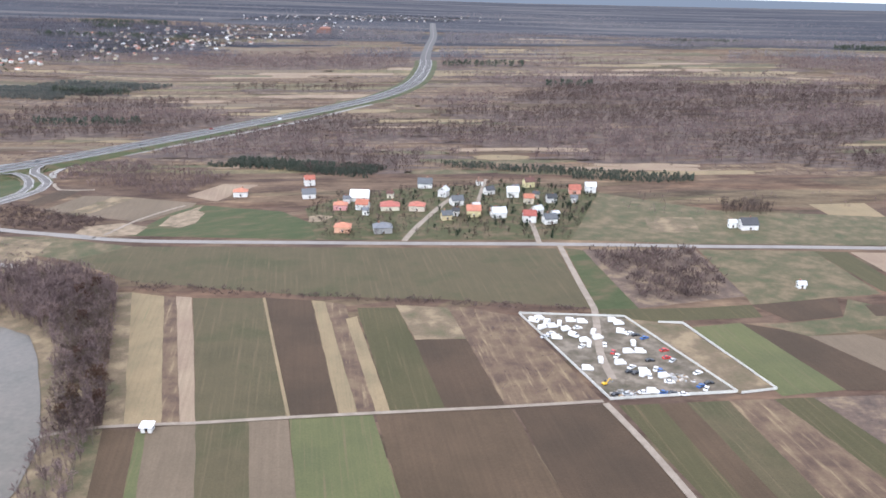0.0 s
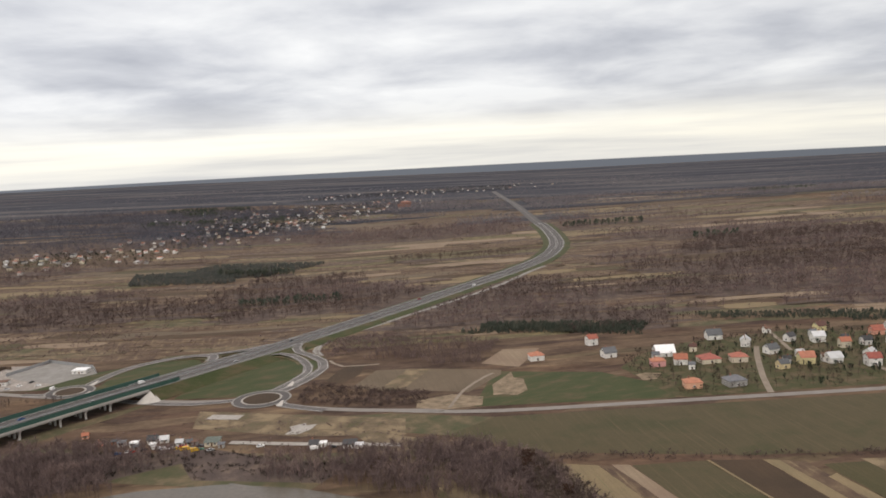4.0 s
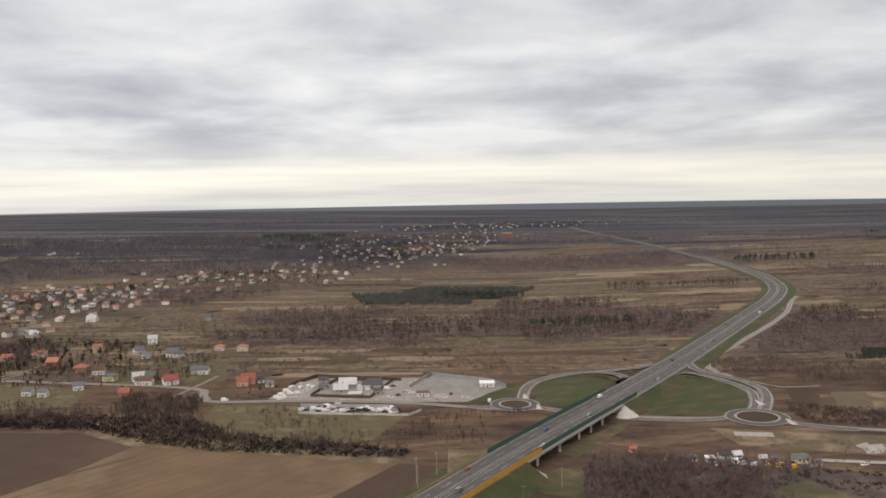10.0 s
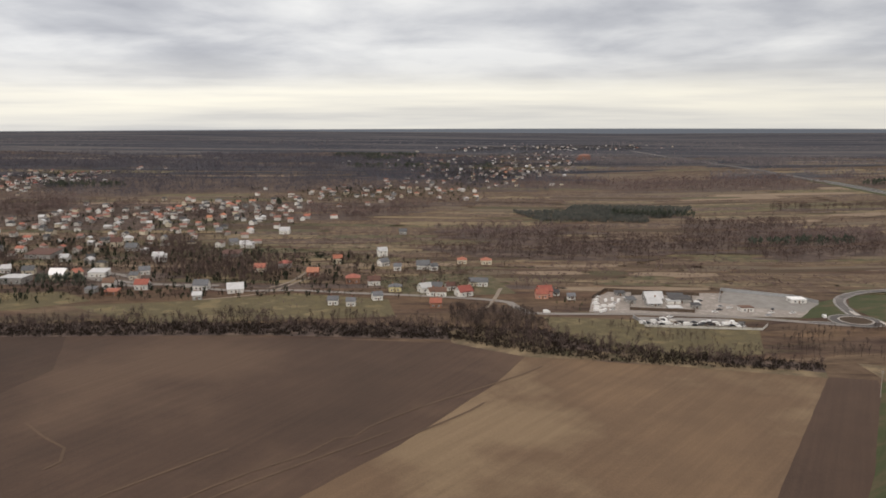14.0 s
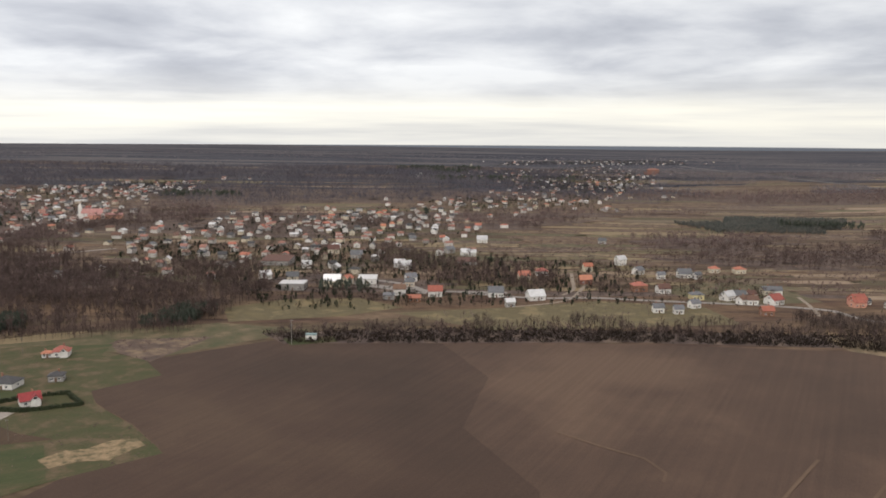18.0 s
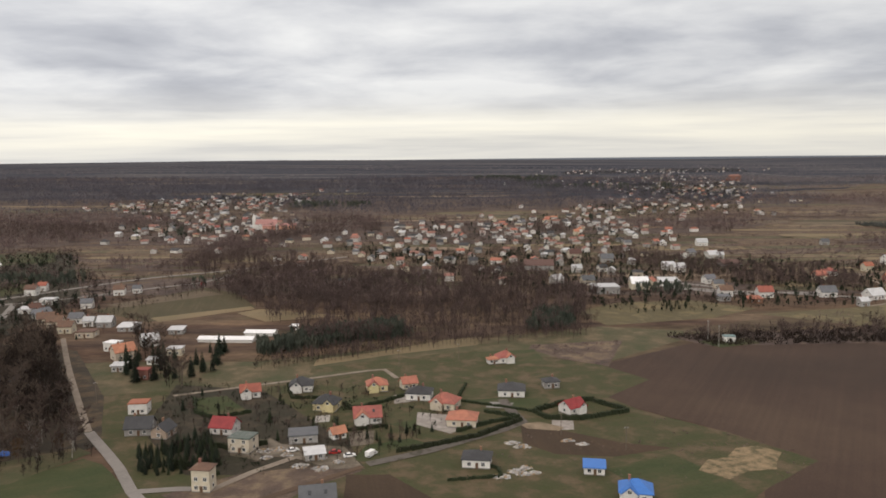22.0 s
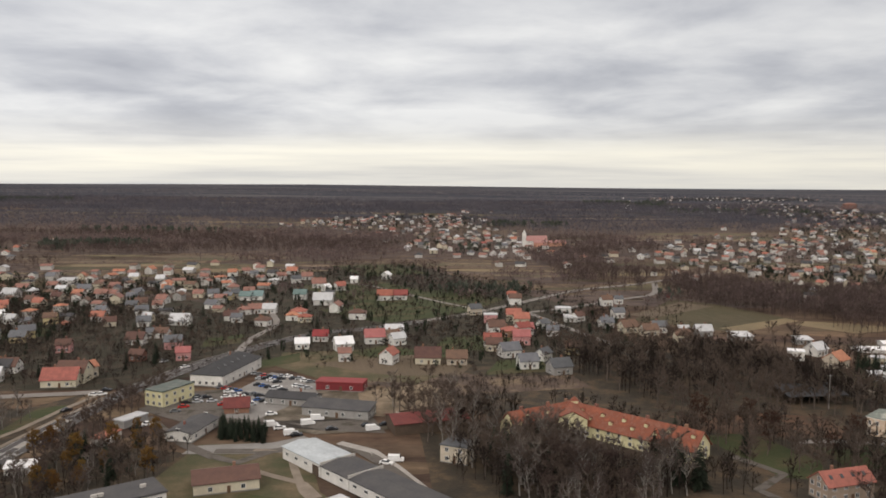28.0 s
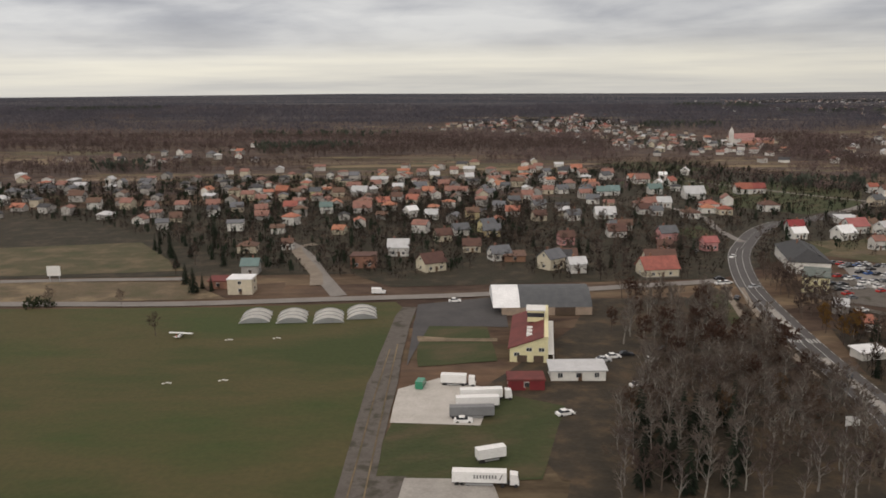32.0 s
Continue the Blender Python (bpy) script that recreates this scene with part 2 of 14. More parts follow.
class Shape:
    """Collects corners and faces of one mesh."""

    def __init__(self):
        self.v, self.f, self.m = [], [], []

    def add(self, vs, fs, slot=0):
        k = len(self.v)
        self.v += [tuple(p) for p in vs]
        self.f += [tuple(k + i for i in q) for q in fs]
        self.m += [slot] * len(fs)
        return self

    def box(self, x, y, z, sx, sy, sz, turn=0.0, slot=0, taper=1.0):
        c, s = math.cos(radians(turn)), math.sin(radians(turn))
        vs = []
        for zz, k in ((z, 1.0), (z + sz, taper)):
            for px, py in ((-1, -1), (1, -1), (1, 1), (-1, 1)):
                a, b = px * sx / 2 * k, py * sy / 2 * k
                vs.append((x + c * a - s * b, y + s * a + c * b, zz))
        return self.add(vs, [(0, 3, 2, 1), (4, 5, 6, 7), (0, 1, 5, 4), (1, 2, 6, 5), (2, 3, 7, 6), (3, 0, 4, 7)], slot)

    def tube(self, p, q, r0, r1, n=6, slot=0, caps=True):
        p, q = Vector(p), Vector(q)
        d = (q - p).normalized()
        a = d.orthogonal().normalized()
        b = d.cross(a)
        vs = [p + (a * math.cos(6.28319 * i / n) + b * math.sin(6.28319 * i / n)) * r0 for i in range(n)]
        vs += [q + (a * math.cos(6.28319 * i / n) + b * math.sin(6.28319 * i / n)) * r1 for i in range(n)]
        fs = [(i, (i + 1) % n, n + (i + 1) % n, n + i) for i in range(n)]
        if caps:
            fs += [tuple(range(n - 1, -1, -1)), tuple(range(n, 2 * n))]
        return self.add(vs, fs, slot)

    def prism(self, poly, z0, z1, slot=0):
        n = len(poly)
        vs = [(x, y, z0) for x, y in poly] + [(x, y, z1) for x, y in poly]
        fs = [(i, (i + 1) % n, n + (i + 1) % n, n + i) for i in range(n)] + [tuple(range(n - 1, -1, -1)), tuple(range(n, 2 * n))]
        return self.add(vs, fs, slot)

    def lathe(self, pts, n=20, slot=0):
        """A closed outline of radius and height turned round the z axis."""
        vs = [(r * math.cos(6.28319 * i / n), r * math.sin(6.28319 * i / n), z) for r, z in pts for i in range(n)]
        fs = [(k * n + i, k * n + (i + 1) % n, (k + 1) * n + (i + 1) % n, (k + 1) * n + i) for k in range(len(pts) - 1) for i in range(n)]
        return self.add(vs, fs, slot)

    def profile(self, pts, x0, x1, slot=0):
        """A closed outline in y, z drawn out along x."""
        n = len(pts)
        vs = [(x0, y, z) for y, z in pts] + [(x1, y, z) for y, z in pts]
        fs = [(i, (i + 1) % n, n + (i + 1) % n, n + i) for i in range(n)] + [tuple(range(n - 1, -1, -1)), tuple(range(n, 2 * n))]
        return self.add(vs, fs, slot)

    def data(self, name, *mats):
        me = bpy.data.meshes.new(name)
        me.from_pydata(self.v, [], self.f)
        for m in mats:
            me.materials.append(MATS[m] if isinstance(m, str) else m)
        if len(mats) > 1:
            me.polygons.foreach_set("material_index", self.m)
        me.update()
        return me


def part(name, shape, mat, parent, label="", at=None):
    me = shape.data(name, mat) if isinstance(shape, Shape) else shape
    ob = new(name, me)
    ob.parent = parent
    if at is not None:
        ob.matrix_basis = at
    if label:
        tagged(ob, label)
    return ob


def thing(name, x, y, turn, label, category, group="", lift=0.0, data=None):
    ob = new(name, data)
    ob.matrix_basis = pose(x, y, height(x, y) + lift, 0, 0, turn)
    return tagged(ob, label, category, group)


def ribbon(pts, width, lift, step=12.0, heights=None, thick=0.0):
    """A band along a way; heights: how far over the land at each point."""
    P = [Vector((*p, h)) for p, h in zip(pts, heights or [0.0] * len(pts))]
    way = []
    for i in range(len(P) - 1):
        a, b, c, d = P[max(i - 1, 0)], P[i], P[i + 1], P[min(i + 2, len(P) - 1)]
        n = max(1, int((c - b).length / step))
        for k in range(n):
            t = k / n
            way.append(0.5 * ((2 * b) + (c - a) * t + (2 * a - 5 * b + 4 * c - d) * t * t + (3 * b - a - 3 * c + d) * t ** 3))
    way.append(P[-1])
    s = Shape()
    vs = []
    for i, p in enumerate(way):
        d = (way[min(i + 1, len(way) - 1)] - way[max(i - 1, 0)]).to_2d().normalized()
        n = Vector((-d.y, d.x))
        for k in (width / 2, -width / 2):
            x, y = p.x + n.x * k, p.y + n.y * k
            vs.append((x, y, height(p.x, p.y) + p.z + lift))
    fs = [(2 * i, 2 * i + 1, 2 * i + 3, 2 * i + 2) for i in range(len(way) - 1)]
    s.add(vs, fs)
    if thick:
        k = len(vs)
        low = [(x, y, z - thick) for x, y, z in vs]
        s.v += low
        for i in range(len(way) - 1):
            s.f += [(2 * i, 2 * i + 2, k + 2 * i + 2, k + 2 * i), (2 * i + 1, k + 2 * i + 1, k + 2 * i + 3, 2 * i + 3), (k + 2 * i, k + 2 * i + 2, k + 2 * i + 3, k + 2 * i + 1)]
    return s, way


LIFT = [0.05, 0.0]


def patch(name, mat, pts, label, lift=None, category="field"):
    """A level piece of land with its own surface, a little above the sheet of ground; its outline wanders slightly."""
    if lift is None:
        LIFT[0] += 0.0012
        lift = LIFT[0] / 0.4
    LIFT[1] += 0.0003
    lift = lift * 0.4 + LIFT[1]
    s = Shape()
    out = []
    for (x0, y0), (x1, y1) in zip(pts, pts[1:] + pts[:1]):
        n = max(1, min(30, int(math.hypot(x1 - x0, y1 - y0) / 7)))
        for k in range(n):
            t = k / n
            x, y = x0 + (x1 - x0) * t, y0 + (y1 - y0) * t
            w = 0.0 if k == 0 else 0.5
            nx = (noise.noise((x * 0.05, y * 0.05, 3.0)) + 0.6 * noise.noise((x * 0.17, y * 0.17, 5.0))) * w
            ny = (noise.noise((x * 0.05, y * 0.05, 7.0)) + 0.6 * noise.noise((x * 0.17, y * 0.17, 9.0))) * w
            out.append((x + nx, y + ny))
    for sg in (-1, 1):  # the two slopes beside the crease
        half = []
        for (x0, y0), (x1, y1) in zip(out, out[1:] + out[:1]):
            d0, d1 = (x0 - CREASE) * sg, (x1 - CREASE) * sg
            if d0 >= 0:
                half.append((x0, y0))
            if d0 * d1 < 0:
                k = d0 / (d0 - d1)
                half.append((CREASE, y0 + (y1 - y0) * k))
        if len(half) > 2:
            s.add([(x, y, height(x, y) + lift) for x, y in half], [tuple(range(len(half)))])
    return tagged(part(name, s, mat, None), label, category, kind="structure")


def road(name, mat, pts, width, label, lift=0.3, heights=None, category="road", thick=0.0):
    s, way = ribbon(pts, width, lift * 0.5 + 0.06, heights=heights, thick=thick)
    tagged(part(name, s, mat, None), label, category, kind="structure")
    return way

# soils and plants
FT = 100.0
furrows("plough_dark", (0.040, 0.027, 0.016), (0.057, 0.037, 0.022), FT, depth=0.25)
furrows("plough", (0.050, 0.034, 0.019), (0.069, 0.046, 0.027), FT, depth=0.25)
furrows("plough_wide", (0.049, 0.031, 0.022), (0.064, 0.040, 0.028), 62, 3.0, 110, 0.3, c3=(0.091, 0.059, 0.040), long=160)
# darker copy of the wide plough: furrow shading from one side put into colour
furrows("plough_wet", (0.037, 0.023, 0.016), (0.049, 0.030, 0.021), 62, 3.0, 110, 0.3, c3=(0.065, 0.042, 0.028), long=160)
furrows("plough_tan", (0.150, 0.099, 0.059), (0.118, 0.078, 0.048), 52, 4.0, 90, 0.28, c3=(0.175, 0.126, 0.077), long=120)
furrows("plough_track", (0.100, 0.067, 0.044), (0.078, 0.052, 0.035), 62, 3.0, 60, 0.3)
furrows("crop_olive", (0.056, 0.048, 0.024), (0.068, 0.056, 0.029), FT, depth=0.16, c3=(0.049, 0.047, 0.021), bare=(0.087, 0.068, 0.039))
furrows("crop_green", (0.047, 0.044, 0.018), (0.059, 0.051, 0.023), FT, depth=0.18, bare=(0.081, 0.060, 0.032))
furrows("crop_bright", (0.085, 0.088, 0.036), (0.068, 0.073, 0.031), FT, 1.2, 30, 0.18, bare=(0.100, 0.078, 0.046))
furrows("fallow_tan", (0.20, 0.150, 0.082), (0.155, 0.122, 0.068), FT, 1.2, 25, 0.35, bare=(0.12, 0.105, 0.055))
furrows("fallow_pink", (0.18, 0.13, 0.09), (0.215, 0.165, 0.11), FT, 1.2, 25, 0.35)
furrows("fallow_brown", (0.127, 0.095, 0.063), (0.101, 0.077, 0.050), FT, 2.0, 40, 0.25)
furrows("scrub_red", (0.066, 0.042, 0.029), (0.096, 0.063, 0.040), FT, 3.0, 11, 0.35, c3=(0.133, 0.094, 0.055), long=26.0, bare=(0.176, 0.132, 0.074))
material("scrub_dark", (0.061, 0.044, 0.035), (0.094, 0.066, 0.050), 9, c3=(0.165, 0.121, 0.077), fine=0.9, bump=0.5)
material("weeds", (0.081, 0.073, 0.037), (0.124, 0.092, 0.056), 14, c3=(0.205, 0.157, 0.092), fine=0.9, bump=0.3)
material("meadow_dry", (0.115, 0.092, 0.042), (0.085, 0.072, 0.036), 18, c3=(0.155, 0.122, 0.06), fine=0.8, bump=0.12)
material("meadow", (0.056, 0.060, 0.026), (0.080, 0.070, 0.036), 11, c3=(0.13, 0.098, 0.056), fine=0.8, bump=0.14)
material("meadow_green", (0.032, 0.046, 0.013), (0.045, 0.053, 0.018), 11, c3=(0.075, 0.062, 0.030), fine=0.9, bump=0.14, stretch=2.2, turn=25)
material("estate_grass", (0.043, 0.049, 0.017), (0.056, 0.053, 0.023), 9, c3=(0.10, 0.075, 0.044), fine=0.7, bump=0.2)
material("straw", (0.25, 0.185, 0.11), (0.17, 0.13, 0.075), 3, c3=(0.075, 0.07, 0.036), fine=0.6, bump=0.3)
material("airfield_grass", (0.043, 0.058, 0.016), (0.072, 0.063, 0.025), 38, c3=(0.040, 0.053, 0.015), fine=1.2, bump=0.1, stretch=2.5, turn=0)
material("leaf_rust", (0.115, 0.062, 0.036), (0.082, 0.047, 0.030), 6, c3=(0.05, 0.038, 0.026), fine=0.8, bump=0.15)
material("wood_floor", (0.075, 0.059, 0.055), (0.097, 0.076, 0.068), 12, c3=(0.145, 0.111, 0.089), fine=1.2, bump=0.3, spec=0.05)
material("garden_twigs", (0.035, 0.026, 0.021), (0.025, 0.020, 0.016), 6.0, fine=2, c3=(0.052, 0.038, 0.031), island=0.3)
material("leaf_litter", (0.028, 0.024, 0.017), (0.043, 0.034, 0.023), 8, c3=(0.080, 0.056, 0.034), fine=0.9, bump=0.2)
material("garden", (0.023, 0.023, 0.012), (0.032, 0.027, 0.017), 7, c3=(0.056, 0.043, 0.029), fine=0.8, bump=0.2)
material("sand", (0.25, 0.195, 0.135), (0.18, 0.14, 0.095), 6, fine=0.6, bump=0.2, c3=(0.12, 0.095, 0.062))
material("dirt_yard", (0.062, 0.055, 0.036), (0.105, 0.088, 0.066), 7, c3=(0.17, 0.145, 0.115), fine=0.7, bump=0.06)
material("dirt_track", (0.24, 0.205, 0.165), (0.18, 0.15, 0.12), 5, fine=0.5, bump=0.05)
material("water", (0.095, 0.086, 0.070), (0.115, 0.10, 0.082), 30, rough=0.22, fine=2.0, bump=0.02, spec=0.3)
# made surfaces
material("asphalt", (0.075, 0.071, 0.071), (0.092, 0.087, 0.086), 14, rough=0.85, fine=0.8)
material("asphalt_worn", (0.128, 0.120, 0.118), (0.098, 0.092, 0.091), 12, rough=0.88, fine=0.8, c3=(0.15, 0.14, 0.135))
material("asphalt_dark", (0.058, 0.056, 0.058), (0.075, 0.072, 0.072), 10, rough=0.85, fine=0.8)
material("asphalt_pale", (0.22, 0.205, 0.19), (0.18, 0.168, 0.155), 9, rough=0.9, fine=0.8)
material("asphalt_mid", (0.165, 0.158, 0.152), (0.135, 0.129, 0.124), 10, rough=0.9, fine=0.8)
material("asphalt_old", (0.090, 0.080, 0.070), (0.113, 0.101, 0.090), 5, rough=0.9, fine=0.5, c3=(0.055, 0.050, 0.038))
material("concrete", (0.34, 0.325, 0.30), (0.27, 0.255, 0.235), 5, rough=0.9, fine=0.5)
material("concrete_pale", (0.47, 0.45, 0.42), (0.40, 0.38, 0.35), 4, rough=0.9, fine=0.4)
material("paving_warm", (0.29, 0.262, 0.238), (0.22, 0.20, 0.182), 5, rough=0.9, fine=0.5, c3=(0.34, 0.315, 0.29))
material("gravel_grey", (0.24, 0.235, 0.225), (0.19, 0.183, 0.172), 7, rough=0.95, fine=0.6, bump=0.05)
material("line_white", (0.46, 0.46, 0.45), (0.34, 0.34, 0.33), 2, rough=0.8)
material("steel", (0.42, 0.43, 0.44), (0.35, 0.36, 0.37), 3, rough=0.45, metal=0.6)
material("zinc", (0.46, 0.48, 0.50), (0.38, 0.40, 0.42), 2, rough=0.4, metal=0.5)
material("rail_green", (0.035, 0.085, 0.07), (0.045, 0.10, 0.08), 4, rough=0.6)
material("noise_wall_yellow", (0.50, 0.28, 0.045), (0.44, 0.24, 0.04), 4, rough=0.6)
material("wood_pole", (0.17, 0.14, 0.11), (0.13, 0.105, 0.085), 2)
material("timber", (0.33, 0.24, 0.15), (0.24, 0.17, 0.105), 2)
material("timber_dark", (0.10, 0.072, 0.052), (0.075, 0.055, 0.042), 2)
# roofs
material("roof_red", (0.297, 0.100, 0.073), (0.231, 0.080, 0.060), 2.5, rough=0.8, spread=0.18, fine=0.5)
material("roof_salmon", (0.386, 0.153, 0.108), (0.284, 0.120, 0.087), 2.5, rough=0.85, spread=0.18, fine=0.5)
material("roof_orange", (0.27, 0.090, 0.052), (0.19, 0.066, 0.042), 2.0, rough=0.85, fine=0.5, c3=(0.22, 0.10, 0.07))
material("roof_crimson", (0.25, 0.040, 0.042), (0.20, 0.034, 0.036), 2.5, rough=0.65)
material("roof_church", (0.40, 0.215, 0.195), (0.33, 0.175, 0.16), 2.5, rough=0.8)
material("roof_pink", (0.36, 0.135, 0.13), (0.29, 0.105, 0.10), 2.5, rough=0.8)
material("roof_aged", (0.276, 0.144, 0.115), (0.207, 0.115, 0.095), 2.5, rough=0.85, fine=0.6)
material("roof_brown", (0.135, 0.078, 0.058), (0.105, 0.062, 0.05), 2.5, rough=0.8, spread=0.2)
material("roof_grey", (0.12, 0.125, 0.135), (0.095, 0.10, 0.11), 2.5, rough=0.6, spread=0.25)
material("roof_dark", (0.055, 0.056, 0.06), (0.042, 0.043, 0.047), 2.5, rough=0.65, spread=0.2)
material("roof_pale", (0.50, 0.51, 0.52), (0.42, 0.43, 0.44), 3.0, rough=0.55, spread=0.15)
material("roof_rusty", (0.40, 0.34, 0.29), (0.27, 0.20, 0.155), 2.0, rough=0.7, fine=0.5, c3=(0.48, 0.45, 0.42))
material("roof_bluish", (0.44, 0.48, 0.50), (0.36, 0.395, 0.415), 4.0, rough=0.6, fine=0.8)
material("roof_white", (0.80, 0.81, 0.82), (0.72, 0.73, 0.74), 4.0, rough=0.45)
material("roof_blue", (0.05, 0.17, 0.50), (0.045, 0.15, 0.44), 2.0, rough=0.5)
material("roof_teal", (0.15, 0.22, 0.215), (0.12, 0.18, 0.175), 3.0, rough=0.55, spread=0.15)
material("roof_verdigris", (0.22, 0.25, 0.22), (0.14, 0.165, 0.145), 4.0, rough=0.65, fine=0.5, c3=(0.34, 0.35, 0.31))
material("roof_green", (0.12, 0.145, 0.13), (0.085, 0.105, 0.092), 3.0, rough=0.65, fine=0.5, c3=(0.16, 0.175, 0.16))
material("roof_bitumen", (0.062, 0.062, 0.066), (0.082, 0.08, 0.08), 5.0, rough=0.8)
material("roof_maroon", (0.16, 0.045, 0.04), (0.12, 0.036, 0.034), 3.0, rough=0.75)
# walls
material("wall_white", (0.68, 0.665, 0.63), (0.57, 0.56, 0.53), 3.0, spread=0.08)
# white walls of far houses dulled: distance haze put into the colour
material("wall_weathered", (0.50, 0.48, 0.45), (0.41, 0.395, 0.37), 3.0)
material("wall_cream", (0.56, 0.50, 0.39), (0.48, 0.43, 0.34), 3.0, spread=0.08)
material("wall_yellow", (0.58, 0.50, 0.28), (0.50, 0.43, 0.25), 3.0, spread=0.08)
material("wall_manor", (0.70, 0.56, 0.42), (0.60, 0.46, 0.34), 2.5, fine=0.6, c3=(0.74, 0.68, 0.58))
material("wall_pale_yellow", (0.70, 0.65, 0.40), (0.62, 0.58, 0.36), 3.0)
material("wall_grey", (0.327, 0.318, 0.301), (0.267, 0.258, 0.245), 3.0, spread=0.12)
material("wall_salmon", (0.58, 0.32, 0.22), (0.52, 0.28, 0.20), 3.0, spread=0.08)
material("wall_pink", (0.55, 0.28, 0.27), (0.48, 0.25, 0.24), 3.0)
material("wall_brick", (0.26, 0.135, 0.095), (0.20, 0.105, 0.078), 1.5, spread=0.1)
material("wall_block", (0.36, 0.28, 0.22), (0.29, 0.23, 0.18), 1.5)
material("wall_maroon", (0.20, 0.030, 0.034), (0.16, 0.026, 0.03), 3.0, rough=0.6)
material("wall_teal", (0.24, 0.34, 0.33), (0.20, 0.29, 0.28), 3.0)
material("plinth", (0.25, 0.24, 0.225), (0.20, 0.19, 0.18), 2.0)
material("glass_dark", (0.030, 0.034, 0.040), (0.045, 0.05, 0.056), 2.0, rough=0.12, spec=0.6)
material("frame_white", (0.72, 0.72, 0.70), (0.66, 0.66, 0.64), 2.0, rough=0.5)
material("door_brown", (0.13, 0.075, 0.045), (0.10, 0.06, 0.036), 1.0, rough=0.6)
# vehicles
for nm, c in (("white", (0.78, 0.78, 0.77)), ("silver", (0.42, 0.43, 0.44)), ("black", (0.022, 0.022, 0.025)), ("blue", (0.04, 0.10, 0.28)),
              ("red", (0.42, 0.035, 0.03)), ("grey", (0.16, 0.165, 0.17)), ("green", (0.04, 0.22, 0.13)), ("yellow", (0.62, 0.38, 0.04))):
    material("paint_" + nm, c, tuple(v * 0.93 for v in c), 2.0, rough=0.25, spec=0.5)
material("rubber", (0.025, 0.025, 0.026), (0.035, 0.035, 0.035), 0.5)
material("tarpaulin_blue", (0.05, 0.13, 0.42), (0.04, 0.11, 0.36), 1.5, rough=0.5)
material("tarpaulin_grey", (0.20, 0.205, 0.21), (0.17, 0.175, 0.18), 2.5, rough=0.6)
# trees
material("bark", (0.122, 0.093, 0.078), (0.080, 0.062, 0.053), 0.8, spread=0.2)
material("bark_pale", (0.27, 0.25, 0.225), (0.15, 0.135, 0.122), 0.8, spread=0.15)
material("twigs", (0.102, 0.072, 0.059), (0.069, 0.050, 0.042), 3.0, spread=0.25)
material("twigs_grey", (0.150, 0.118, 0.101), (0.102, 0.082, 0.072), 3.0, spread=0.25)
material("leaves_ochre", (0.20, 0.115, 0.032), (0.14, 0.08, 0.026), 2.0, spread=0.3)
material("leaves_rust", (0.095, 0.055, 0.034), (0.068, 0.042, 0.028), 2.0, spread=0.25)
material("needles", (0.021, 0.029, 0.019), (0.029, 0.039, 0.024), 2.0, spread=0.3)
material("hedge_green", (0.032, 0.042, 0.022), (0.045, 0.056, 0.028), 1.5, spread=0.2)
material("woods_far", (0.117, 0.084, 0.075), (0.085, 0.061, 0.056), 14.0, fine=4, c3=(0.161, 0.117, 0.102), island=0.22)
material("woods_grey", (0.092, 0.068, 0.058), (0.064, 0.048, 0.042), 14.0, fine=4, c3=(0.15, 0.115, 0.098), island=0.3)
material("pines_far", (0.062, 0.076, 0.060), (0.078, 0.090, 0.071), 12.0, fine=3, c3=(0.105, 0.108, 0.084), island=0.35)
# lighter, bluer copy of the pines above: distance haze put into the colour
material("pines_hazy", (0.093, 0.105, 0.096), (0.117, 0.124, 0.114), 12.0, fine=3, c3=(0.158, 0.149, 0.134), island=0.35)


